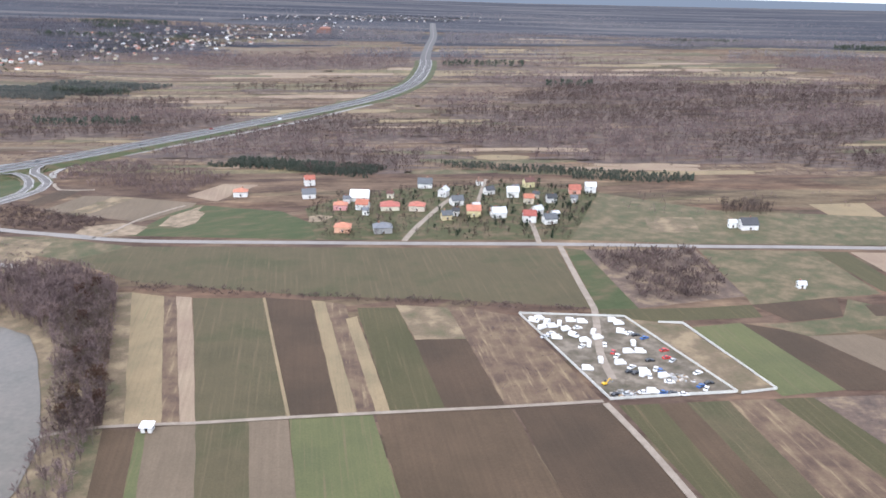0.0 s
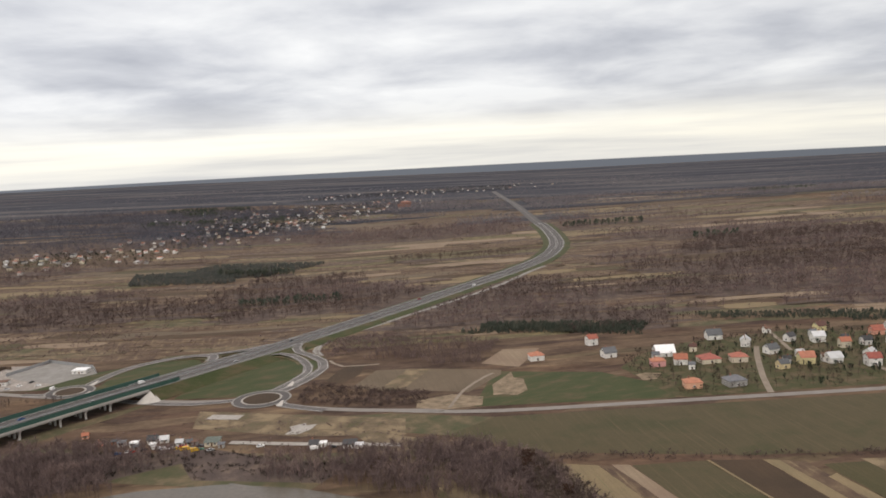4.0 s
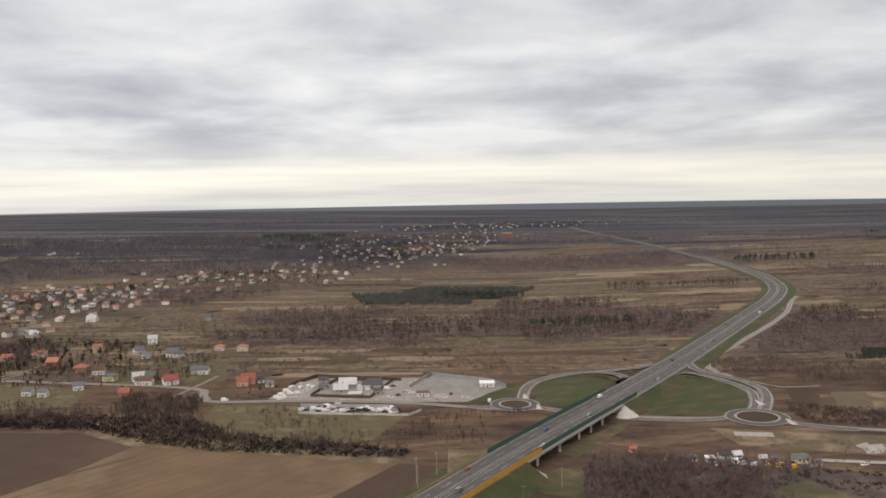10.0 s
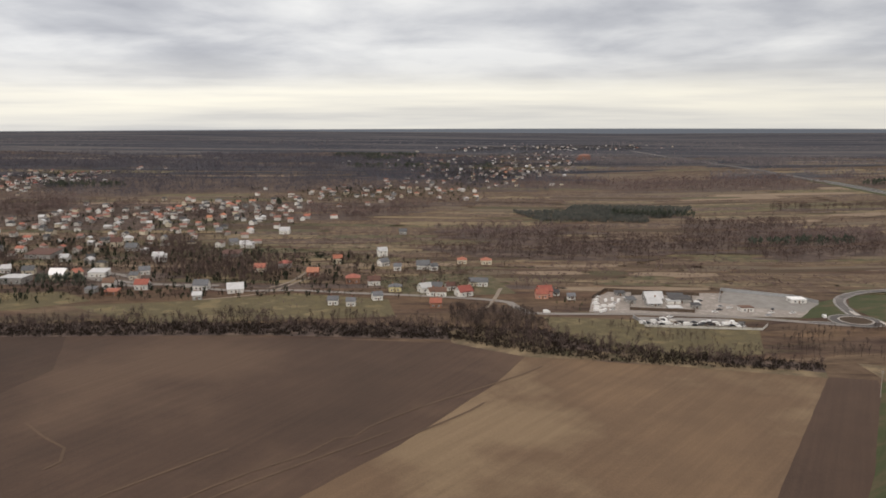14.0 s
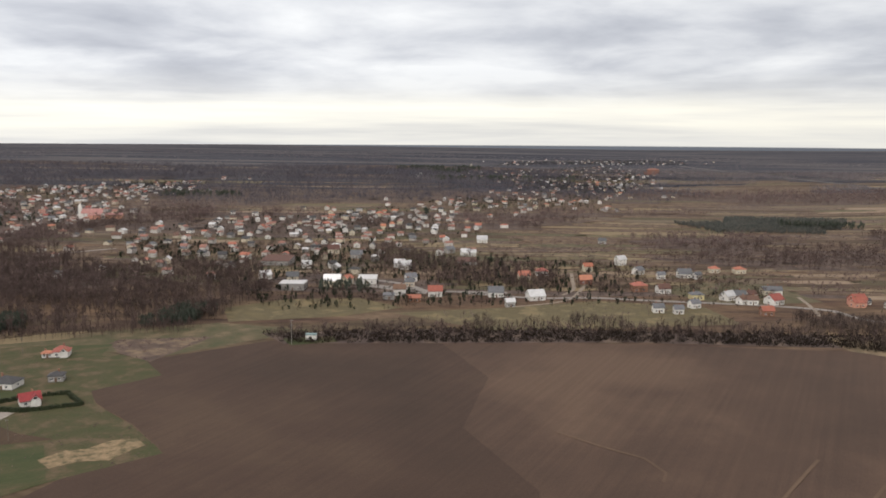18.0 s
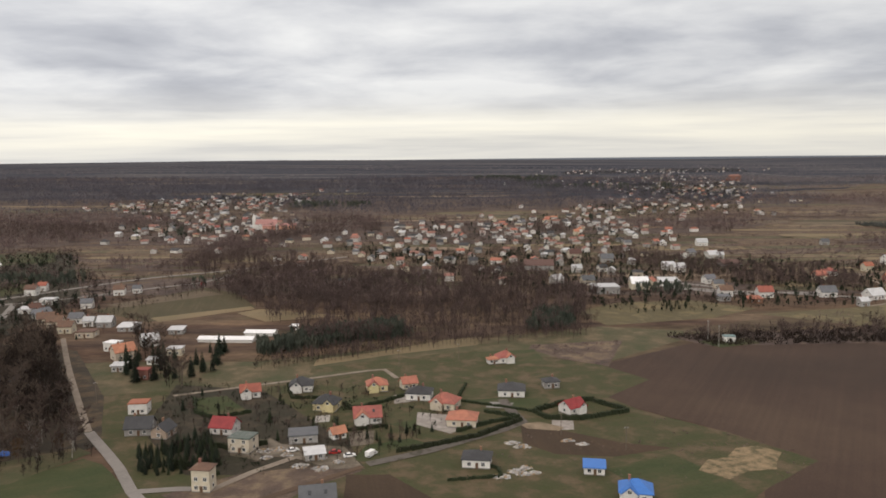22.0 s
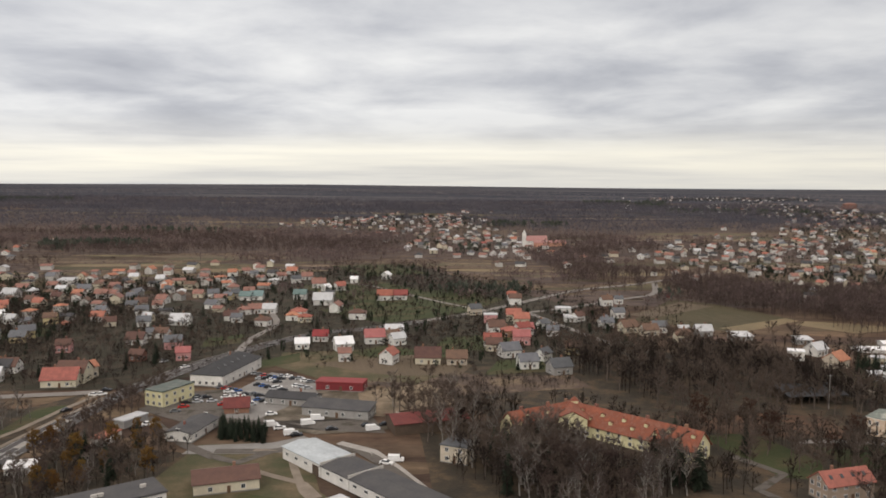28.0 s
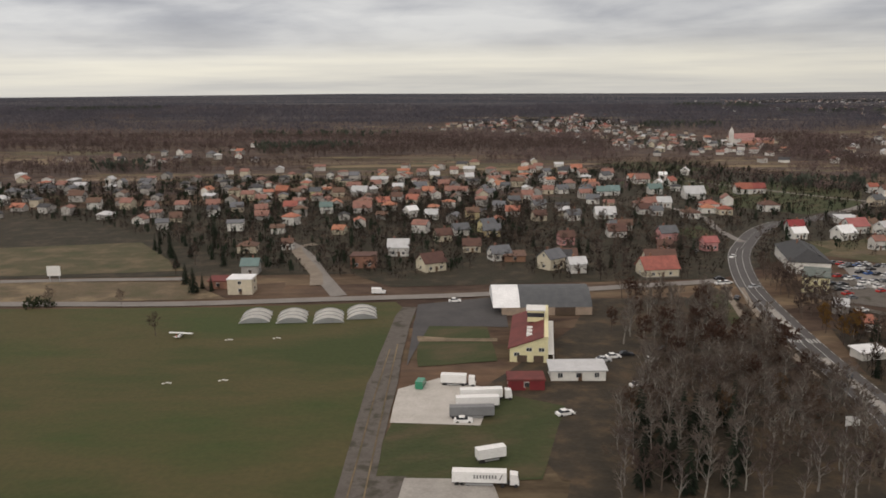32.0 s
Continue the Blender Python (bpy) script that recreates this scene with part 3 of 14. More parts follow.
def land_material():
    """Open country: strips of fallow, scrub and grass, brown in November."""
    m = material("land", (0.082, 0.057, 0.046), (0.115, 0.083, 0.062), 55, c3=(0.175, 0.13, 0.085), fine=4.0, bump=0.3, spec=0.1)
    nt = m.node_tree
    N, L = nt.nodes, nt.links
    geo = next(n for n in N if n.type == "NEW_GEOMETRY")
    hsv = next(n for n in N if n.type == "HUE_SAT")
    base = hsv.inputs["Color"].links[0].from_socket
    mp = N.new("ShaderNodeMapping")
    mp.vector_type = "TEXTURE"
    mp.inputs["Rotation"].default_value = (0, 0, radians(4))
    mp.inputs["Scale"].default_value = (330 * SCALE, 40 * SCALE, 900)
    warp = N.new("ShaderNodeTexNoise")
    warp.inputs["Scale"].default_value = 0.004 / SCALE
    L.new(geo.outputs["Position"], warp.inputs["Vector"])
    va = N.new("ShaderNodeVectorMath")
    va.operation = "MULTIPLY_ADD"
    L.new(warp.outputs["Color"], va.inputs[0])
    va.inputs[1].default_value = (160 * SCALE, 60 * SCALE, 0)
    L.new(geo.outputs["Position"], va.inputs[2])
    L.new(va.outputs[0], mp.inputs[0])
    vo = N.new("ShaderNodeTexVoronoi")
    vo.inputs["Scale"].default_value = 1.0
    L.new(mp.outputs[0], vo.inputs["Vector"])
    sp = N.new("ShaderNodeSeparateColor")
    L.new(vo.outputs["Color"], sp.inputs[0])
    cells = ramp_node(N, [(0.0, (0.068, 0.047, 0.037)), (0.2, (0.108, 0.072, 0.049)), (0.36, (0.080, 0.055, 0.041)), (0.50, (0.165, 0.122, 0.078)),
                          (0.58, (0.090, 0.064, 0.049)), (0.76, (0.205, 0.155, 0.096)), (0.80, (0.085, 0.078, 0.044)), (0.9, (0.115, 0.08, 0.05))], "CONSTANT")
    L.new(sp.outputs[0], cells.inputs[0])
    # smaller plots inside the strips, then mottled dead scrub over all of it
    mp2 = N.new("ShaderNodeMapping")
    mp2.vector_type = "TEXTURE"
    mp2.inputs["Rotation"].default_value = (0, 0, radians(9))
    mp2.inputs["Scale"].default_value = (110 * SCALE, 15 * SCALE, 900)
    L.new(va.outputs[0], mp2.inputs[0])
    vo2 = N.new("ShaderNodeTexVoronoi")
    vo2.inputs["Scale"].default_value = 1.0
    L.new(mp2.outputs[0], vo2.inputs["Vector"])
    sp2 = N.new("ShaderNodeSeparateColor")
    L.new(vo2.outputs["Color"], sp2.inputs[0])
    small = ramp_node(N, [(0.0, (0.062, 0.042, 0.035)), (0.22, (0.105, 0.064, 0.044)), (0.42, (0.145, 0.105, 0.07)), (0.55, (0.075, 0.052, 0.042)), (0.74, (0.18, 0.137, 0.088)), (0.84, (0.085, 0.078, 0.044)), (0.92, (0.12, 0.078, 0.05))], "CONSTANT")
    L.new(sp2.outputs[0], small.inputs[0])
    plots = N.new("ShaderNodeMixRGB")
    plots.inputs[0].default_value = 0.5
    L.new(cells.outputs[0], plots.inputs[1])
    L.new(small.outputs[0], plots.inputs[2])
    mot = N.new("ShaderNodeTexNoise")
    mot.inputs["Scale"].default_value, mot.inputs["Detail"].default_value, mot.inputs["Roughness"].default_value = 1.0, 6.0, 0.68
    mp3 = N.new("ShaderNodeMapping")
    mp3.vector_type = "TEXTURE"
    mp3.inputs["Scale"].default_value = (34 * SCALE, 13 * SCALE, 13)
    L.new(geo.outputs["Position"], mp3.inputs[0])
    L.new(mp3.outputs[0], mot.inputs["Vector"])
    tone = ramp_node(N, [(0.34, (0.5, 0.47, 0.46)), (0.47, (0.82, 0.78, 0.76)), (0.56, (1.0, 0.97, 0.93)), (0.68, (1.35, 1.28, 1.15))])
    L.new(mot.outputs[0], tone.inputs[0])
    mx = N.new("ShaderNodeMixRGB")
    mx.inputs[0].default_value = 0.75
    L.new(base, mx.inputs[1])
    L.new(plots.outputs[0], mx.inputs[2])
    mul = N.new("ShaderNodeMixRGB")
    mul.blend_type = "MULTIPLY"
    mul.inputs[0].default_value = 1.0
    L.new(mx.outputs[0], mul.inputs[1])
    L.new(tone.outputs[0], mul.inputs[2])
    L.new(mul.outputs[0], hsv.inputs["Color"])


land_material()
# far woods greyed and lightened: distance haze put into the colour
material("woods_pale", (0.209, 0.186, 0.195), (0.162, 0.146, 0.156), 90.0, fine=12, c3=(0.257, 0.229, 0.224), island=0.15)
material("woods_rose", (0.180, 0.131, 0.121), (0.140, 0.102, 0.098), 18.0, fine=5, c3=(0.232, 0.168, 0.153), island=0.25)
# darker far forest, blue of the haze put into its colour too
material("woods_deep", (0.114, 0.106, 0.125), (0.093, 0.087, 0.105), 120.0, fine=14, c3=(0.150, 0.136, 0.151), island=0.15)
material("sheeting", (0.45, 0.445, 0.42), (0.34, 0.335, 0.315), 2.5, rough=0.6, fine=0.6)
material("fence_white", (0.52, 0.51, 0.47), (0.43, 0.42, 0.39), 3.0)
# blue tint of distance haze put into the far ground's colour
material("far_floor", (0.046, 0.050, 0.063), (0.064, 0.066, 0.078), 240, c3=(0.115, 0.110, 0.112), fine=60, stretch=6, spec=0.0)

# ---- the sheet of ground ----
gs = Shape()
gx = [-9000, -7400, -6200, -5200, -4600, -3800, -3200, -2600] + list(range(-2400, 701, 310)) + [700, 1200, 1800, 2500, 3300, 4200, 5400, 7000]
gx = sorted(set(gx + [CREASE]))
gy = [-2500, -1200, -400, 0, 300, 600, 900, 1200, 1600, 2000, 2100, 2200, 2300, 2400, 2500, 2600, 2700] + list(range(2900, 7101, 150))
for yy in gy:
    for xx in gx:
        h = 0.0
        if yy > 3600:
            h = -0.5
        gs.v.append((xx, yy, height(xx, yy) + h))
nx = len(gx)
gs.f = [(j * nx + i, j * nx + i + 1, (j + 1) * nx + i + 1, (j + 1) * nx + i) for j in range(len(gy) - 1) for i in range(nx - 1)]
tagged(part("ground", gs, "land", None), "brown November farmland with strips of scrub and dry grass", "ground", kind="structure")
# far sheet of ground, coloured with the haze painted in
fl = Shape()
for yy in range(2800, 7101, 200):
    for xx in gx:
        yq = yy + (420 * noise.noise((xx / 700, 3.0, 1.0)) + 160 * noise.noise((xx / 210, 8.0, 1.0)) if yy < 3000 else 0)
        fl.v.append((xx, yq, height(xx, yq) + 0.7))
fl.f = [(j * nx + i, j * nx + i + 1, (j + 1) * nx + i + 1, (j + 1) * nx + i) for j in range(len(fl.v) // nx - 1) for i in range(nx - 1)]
tagged(part("far_country", fl, "far_floor", None), "forest country towards the skyline, haze put into its colour", "ground", kind="structure")

# ---- kinds of things ----
SHARED = {}


def shared(key, make):
    if key not in SHARED:
        SHARED[key] = make()
    return SHARED[key]


WORDS = {"roof_aged": "muted red tiled", "roof_red": "red tiled", "roof_salmon": "salmon tiled", "roof_orange": "orange tiled", "roof_crimson": "crimson sheet", "roof_pink": "pink tiled",
         "roof_brown": "brown tiled", "roof_grey": "grey sheet", "roof_dark": "dark grey tiled", "roof_pale": "pale grey sheet", "roof_white": "white sheet",
         "roof_blue": "bright blue sheet", "roof_teal": "teal sheet", "roof_green": "dull green sheet", "roof_bitumen": "black bitumen", "roof_maroon": "maroon sheet",
         "wall_white": "white rendered", "wall_cream": "cream rendered", "wall_yellow": "yellow rendered", "wall_pale_yellow": "pale yellow rendered",
         "wall_grey": "grey rendered", "wall_salmon": "salmon rendered", "wall_pink": "pink rendered", "wall_brick": "red brick", "wall_block": "bare block",
         "wall_maroon": "maroon clad", "wall_teal": "pale teal", "timber_dark": "dark timber", "zinc": "zinc clad", "steel": "steel clad"}


def roof_shape(w, d, h, kind, pitch, over=0.5):
    """A roof over a body w along x and d along y, from height h."""
    s = Shape()
    a, b = w / 2 + over, d / 2 + over
    drop = over * math.tan(radians(pitch))
    rise = d / 2 * math.tan(radians(pitch))
    t = 0.22
    if kind == "gable":
        s.profile([(-b, h - drop), (0, h + rise), (b, h - drop), (b, h - drop + t), (0, h + rise + t * 1.3), (-b, h - drop + t)], -a, a)
    elif kind in ("hip", "tent"):
        r = max(0.0, (w - d) / 2) if kind == "hip" else 0.0
        if kind == "hip" and r < 0.4:
            r = 0.8
        z0, z1 = h - 0.05, h + min(a, b) * math.tan(radians(pitch))
        vs = [(-a, -b, z0), (a, -b, z0), (a, b, z0), (-a, b, z0), (-a, -b, z0 + t), (a, -b, z0 + t), (a, b, z0 + t), (-a, b, z0 + t), (-r, 0, z1), (r, 0, z1)]
        s.add(vs, [(0, 3, 2, 1), (0, 1, 5, 4), (1, 2, 6, 5), (2, 3, 7, 6), (3, 0, 4, 7), (4, 5, 9, 8), (5, 6, 9), (6, 7, 8, 9), (7, 4, 8)])
    elif kind == "shed":
        k = d * math.tan(radians(pitch))
        s.profile([(-b, h), (b, h + k), (b, h + k + t), (-b, h + t)], -a, a)
    else:
        s.box(0, 0, h, w + 0.5, d + 0.5, 0.3)
        s.box(0, 0, h + 0.3, w + 0.1, d + 0.1, 0.12)
    return s


def wall_shape(w, d, h, kind, pitch):
    s = Shape()
    if kind == "gable":
        s.profile([(-d / 2, 0), (d / 2, 0), (d / 2, h), (0, h + d / 2 * math.tan(radians(pitch))), (-d / 2, h)], -w / 2, w / 2)
    elif kind == "shed":
        s.profile([(-d / 2, 0), (d / 2, 0), (d / 2, h + d * math.tan(radians(pitch))), (-d / 2, h)], -w / 2, w / 2)
    else:
        s.box(0, 0, 0, w, d, h)
    return s


def window_mesh(w, h):
    def make():
        s = Shape()
        for x, z, sx, sz in ((0, 0, w, 0.1), (0, h - 0.1, w, 0.1), (-w / 2 + 0.05, 0.1, 0.1, h - 0.2), (w / 2 - 0.05, 0.1, 0.1, h - 0.2), (0, 0.1, 0.07, h - 0.2)):
            s.box(x, 0, z, sx, 0.16, sz)
        return s.data("window_frame", "frame_white")
    return shared(("wf", w, h), make)


def pane_mesh(w, h):
    return shared(("wp", w, h), lambda: Shape().box(0, 0, 0.1, w - 0.2, 0.08, h - 0.2).data("pane", "glass_dark"))


def both_mesh(w, h):
    def make():
        s = Shape()
        s.box(0, 0, 0, w, 0.12, h, slot=0)
        for k in (-1, 1):
            s.box(k * w * 0.235, -0.03, 0.12, w * 0.40, 0.12, h - 0.24, slot=1)
        return s.data("window", "frame_white", "glass_dark")
    return shared(("wb", w, h), make)


def add_window(root, x, y, z, turn, w=1.3, h=1.4, detail=1):
    at = pose(x, y, z, 0, 0, turn)
    if detail > 1:
        fr = part("window", window_mesh(w, h), None, root, at=at)
        part("pane", pane_mesh(w, h), None, fr)
    else:
        part("window", both_mesh(w, h), None, root, at=at)


def face_windows(root, w, d, h, n, detail, floors, sides=(0, 1, 3), ww=1.3, wh=1.4):
    for side in sides:
        length = w if side in (0, 2) else d
        k = n if side in (0, 2) else max(1, n - 1)
        for f in range(floors):
            z = 0.95 + f * 2.8
            if z + wh > h + 0.1:
                continue
            for i in range(k):
                u = -length / 2 + length * (i + 0.5) / k
                x, y, t = ((u, -d / 2 - 0.02, 0), (w / 2 + 0.02, u, 90), (-u, d / 2 + 0.02, 180), (-w / 2 - 0.02, -u, 270))[side]
                add_window(root, x, y, z, t, ww, wh, detail)


def house(x, y, turn, w, d, h, kind, roof, wall, detail=1, pitch=None, label="", n=2, chimney=True, group="houses", category="house", name="house", skylights=0, dormer=False, porch=False, bay=False):
    pitch = pitch or {"gable": 38, "hip": 27, "tent": 30, "shed": 7}.get(kind, 3)
    form = {"gable": "gable roof", "hip": "hipped roof", "tent": "pyramid roof", "shed": "sloping roof", "flat": "flat roof"}[kind]
    size = "small" if w < 8 else ("long" if w > 22 else "detached")
    label = label or f"{size} {WORDS[wall]} {name.replace('_', ' ')} with a {WORDS[roof]} {form}"
    if detail == 0:
        key = ("far", round(w), round(d), round(h), kind, wall)
        ob = thing(name, x, y, turn, label, category, group, data=shared(key, lambda: wall_shape(round(w), round(d), round(h), kind, pitch).data("wall", wall)))
        part("roof", shared(("farroof",) + key[1:5] + (roof,), lambda: roof_shape(round(w), round(d), round(h), kind, pitch).data("roof", roof)), None, ob)
        return ob
    ob = thing(name, x, y, turn, label, category, group)
    part("wall", wall_shape(w, d, h, kind, pitch), wall, ob)
    rf = part("roof", roof_shape(w, d, h, kind, pitch), roof, ob)
    if detail > 1:
        part("plinth", Shape().box(0, 0, -0.3, w + 0.12, d + 0.12, 0.75), "plinth", ob)
    rise = d / 2 * math.tan(radians(pitch)) if kind in ("gable", "hip", "tent") else 0.3
    if chimney and kind in ("gable", "hip", "tent"):
        cx = w * 0.14 if (x + y) % 2 < 1 else -w * 0.2
        ch = Shape().box(cx, d * 0.08, h + rise * 0.45, 0.75, 0.55, rise * 0.55 + 1.1)
        ch.box(cx, d * 0.08, h + rise + 1.1, 0.9, 0.7, 0.12)
        part("chimney", ch, "wall_brick", rf)
    if n:
        face_windows(ob, w, d, h, n, detail, 2 if h > 4.6 else 1)
        if kind == "gable" and d > 6:
            for sx, t in ((w / 2 + 0.02, 90), (-w / 2 - 0.02, 270)):
                add_window(ob, sx, 0, h + 0.5, t, 1.2, 1.2, detail)
        part("door", shared("door", lambda: Shape().box(0, 0, 0, 1.0, 0.1, 2.05).data("door", "door_brown")), None, ob, at=pose(w * 0.03, -d / 2 - 0.04, 0.15))
    for i in range(skylights):
        u = -w / 2 + w * (i + 0.6) / (skylights + 0.2)
        yy = -d * 0.25
        part("skylight", shared("skylight", lambda: Shape().box(0, 0, 0, 0.9, 1.3, 0.14).data("skylight", "glass_dark")), None, rf,
             at=pose(u, yy, h + (d / 2 + yy) * math.tan(radians(pitch)) + 0.3, pitch, 0, 0))
    if dormer:
        dm = Shape().profile([(-1.4, h - 0.2), (1.4, h - 0.2), (1.4, h + 1.5), (0, h + 2.7), (-1.4, h + 1.5)], 0, d * 0.42)
        dp = part("dormer", dm, wall, ob, at=pose(0, -d * 0.02, 0, 0, 0, -90))
        dr = Shape().profile([(-1.8, h + 1.25), (0, h + 2.75), (1.8, h + 1.25), (1.8, h + 1.42), (0, h + 3.0), (-1.8, h + 1.42)], -0.1, d * 0.46)
        part("dormer_roof", dr, roof, dp)
        add_window(dp, d * 0.42 + 0.02, 0, h + 0.3, 90, 1.2, 1.3, detail)
    if bay:
        k, bw, out = math.tan(radians(pitch + 6)), w * 0.24, d / 2 + 1.3
        bx = w * 0.2 if (x + y) % 2 < 1 else -w * 0.2
        bp = part("bay", Shape().profile([(-bw, 0), (bw, 0), (bw, h + 0.3), (0, h + 0.3 + bw * k), (-bw, h + 0.3)], 0, out), wall, ob, at=pose(bx, 0, 0, 0, 0, -90))
        e = bw + 0.45
        part("bay_roof", Shape().profile([(-e, h + 0.3 - 0.45 * k), (0, h + 0.3 + bw * k), (e, h + 0.3 - 0.45 * k), (e, h + 0.52 - 0.45 * k), (0, h + 0.62 + bw * k), (-e, h + 0.52 - 0.45 * k)], 0.0, out + 0.5), roof, bp)
        add_window(bp, out + 0.02, 0, h + 0.2, 90, 1.3, 1.2, detail)
    if porch:
        part("porch_roof", Shape().box(w * 0.03, -d / 2 - 1.0, 2.4, 3.0, 2.0, 0.18), roof, ob)
        for k in (-1, 1):
            part("porch_post", Shape().box(w * 0.03 + k * 1.3, -d / 2 - 1.8, 0, 0.18, 0.18, 2.4), "frame_white", ob)
    return ob


# vehicles
def wheel_mesh(r, w):
    return shared(("wheel", r, w), lambda: Shape().tube((0, -w / 2, 0), (0, w / 2, 0), r, r, 10).data("wheel", "rubber"))


def car(x, y, turn, paint="paint_silver", van=False, lift=0.0, group="parked cars"):
    word = paint.replace("paint_", "")
    ob = thing("van" if van else "car", x, y, turn, f"{word} {'delivery van' if van else 'passenger car'} standing on the road or yard", "van" if van else "car", group, lift)

    def body():
        s = Shape()
        if van:
            s.profile([(-2.5, 0.35), (2.5, 0.35), (2.5, 1.0), (1.6, 1.25), (1.1, 2.1), (-2.5, 2.2)], -0.95, 0.95)
        else:
            s.profile([(-2.15, 0.3), (2.15, 0.3), (2.2, 0.65), (1.95, 0.85), (1.0, 0.95), (-1.5, 0.98), (-2.1, 0.85)], -0.87, 0.87)
        return s.data("body", paint)

    def cabin():
        s = Shape()
        if van:
            s.profile([(1.62, 1.27), (1.14, 2.06), (1.0, 2.06), (1.4, 1.27)], -0.9, 0.9)
        else:
            s.profile([(1.0, 0.96), (0.35, 1.42), (-1.05, 1.45), (-1.6, 0.98)], -0.76, 0.76)
        return s.data("cabin_glass", "glass_dark")

    part("body", shared(("body", paint, van), body), None, ob, at=pose(0, 0, 0, 0, 0, -90))
    part("cabin_glass", shared(("cabin", van), cabin), None, ob, at=pose(0, 0, 0, 0, 0, -90))
    if not van:
        part("roof", shared(("top", paint), lambda: Shape().box(-0.35, 0, 1.43, 1.35, 1.45, 0.05).data("roof", paint)), None, ob)
    for a in (-1.35, 1.35):
        for b in (-0.8, 0.8):
            part("wheel", wheel_mesh(0.33, 0.2), None, ob, at=pose(a, b, 0.33))
    return ob


def trailer(x, y, turn, length, mat, label, cab=None, bars=False, height_box=2.75):
    """A lorry trailer along x, its rear at minus x; cab: the paint of the tractor in front."""
    ob = thing("lorry" if cab else "trailer", x, y, turn, label, "lorry" if cab else "trailer", "lorries")
    ob.scale = (0.76, 0.76, 0.76)
    part("box_body", Shape().box(0, 0, 1.2, length, 2.55, height_box), mat, ob)
    part("chassis", Shape().box(0, 0, 0.75, length, 1.0, 0.42), "rubber", ob)
    for k in (-0.46, -0.36, -0.26):
        for b in (-1.1, 1.1):
            part("wheel", wheel_mesh(0.5, 0.35), None, ob, at=pose(length * k + 0.6, b, 0.5))
    for b in (-1.3, 1.3):
        part("side_guard", Shape().box(0, b, 0.5, length * 0.5, 0.06, 0.5), "steel", ob)
    if bars:
        for i in range(8):
            part("lettering_bar", Shape().box(-1.2 + i * 0.75, -1.29, 2.3, 0.45, 0.03, 0.95), "tarpaulin_grey", ob, "grey bar of lettering")
        part("lettering_mark", Shape().profile([(4.9, 2.1), (5.2, 2.1), (5.9, 3.5), (5.6, 3.5)], 0, 0.03), "tarpaulin_grey", ob, at=pose(0, -1.32, 0, 0, 0, -90))
    if cab:
        cx = length / 2 + 1.9
        cb = Shape().profile([(-1.1, 0.7), (1.15, 0.7), (1.15, 1.8), (0.85, 3.3), (-1.1, 3.5)], -1.22, 1.22)
        c = part("cab", cb, cab, ob, at=pose(cx, 0, 0, 0, 0, -90))
        part("windscreen", Shape().profile([(1.17, 1.95), (1.2, 1.95), (0.93, 3.05), (0.9, 3.05)], -1.05, 1.05), "glass_dark", c)
        part("tractor_chassis", Shape().box(cx - 1.6, 0, 0.5, 5.2, 0.9, 0.4), "rubber", ob)
        for dx in (0.4, -2.9):
            for b in (-1.05, 1.05):
                part("wheel", wheel_mesh(0.5, 0.35), None, ob, at=pose(cx + dx, b, 0.5))
    return ob


# trees
def sliver(s, p, d, length, width, rnd, slot=0):
    side = Vector((rnd.uniform(-1, 1), rnd.uniform(-1, 1), rnd.uniform(-0.4, 0.4))).cross(d)
    if side.length < 1e-3:
        side = Vector((1, 0, 0))
    side = side.normalized() * width / 2
    s.add([p - side, p + side, p + d * length], [(0, 1, 2)], slot)


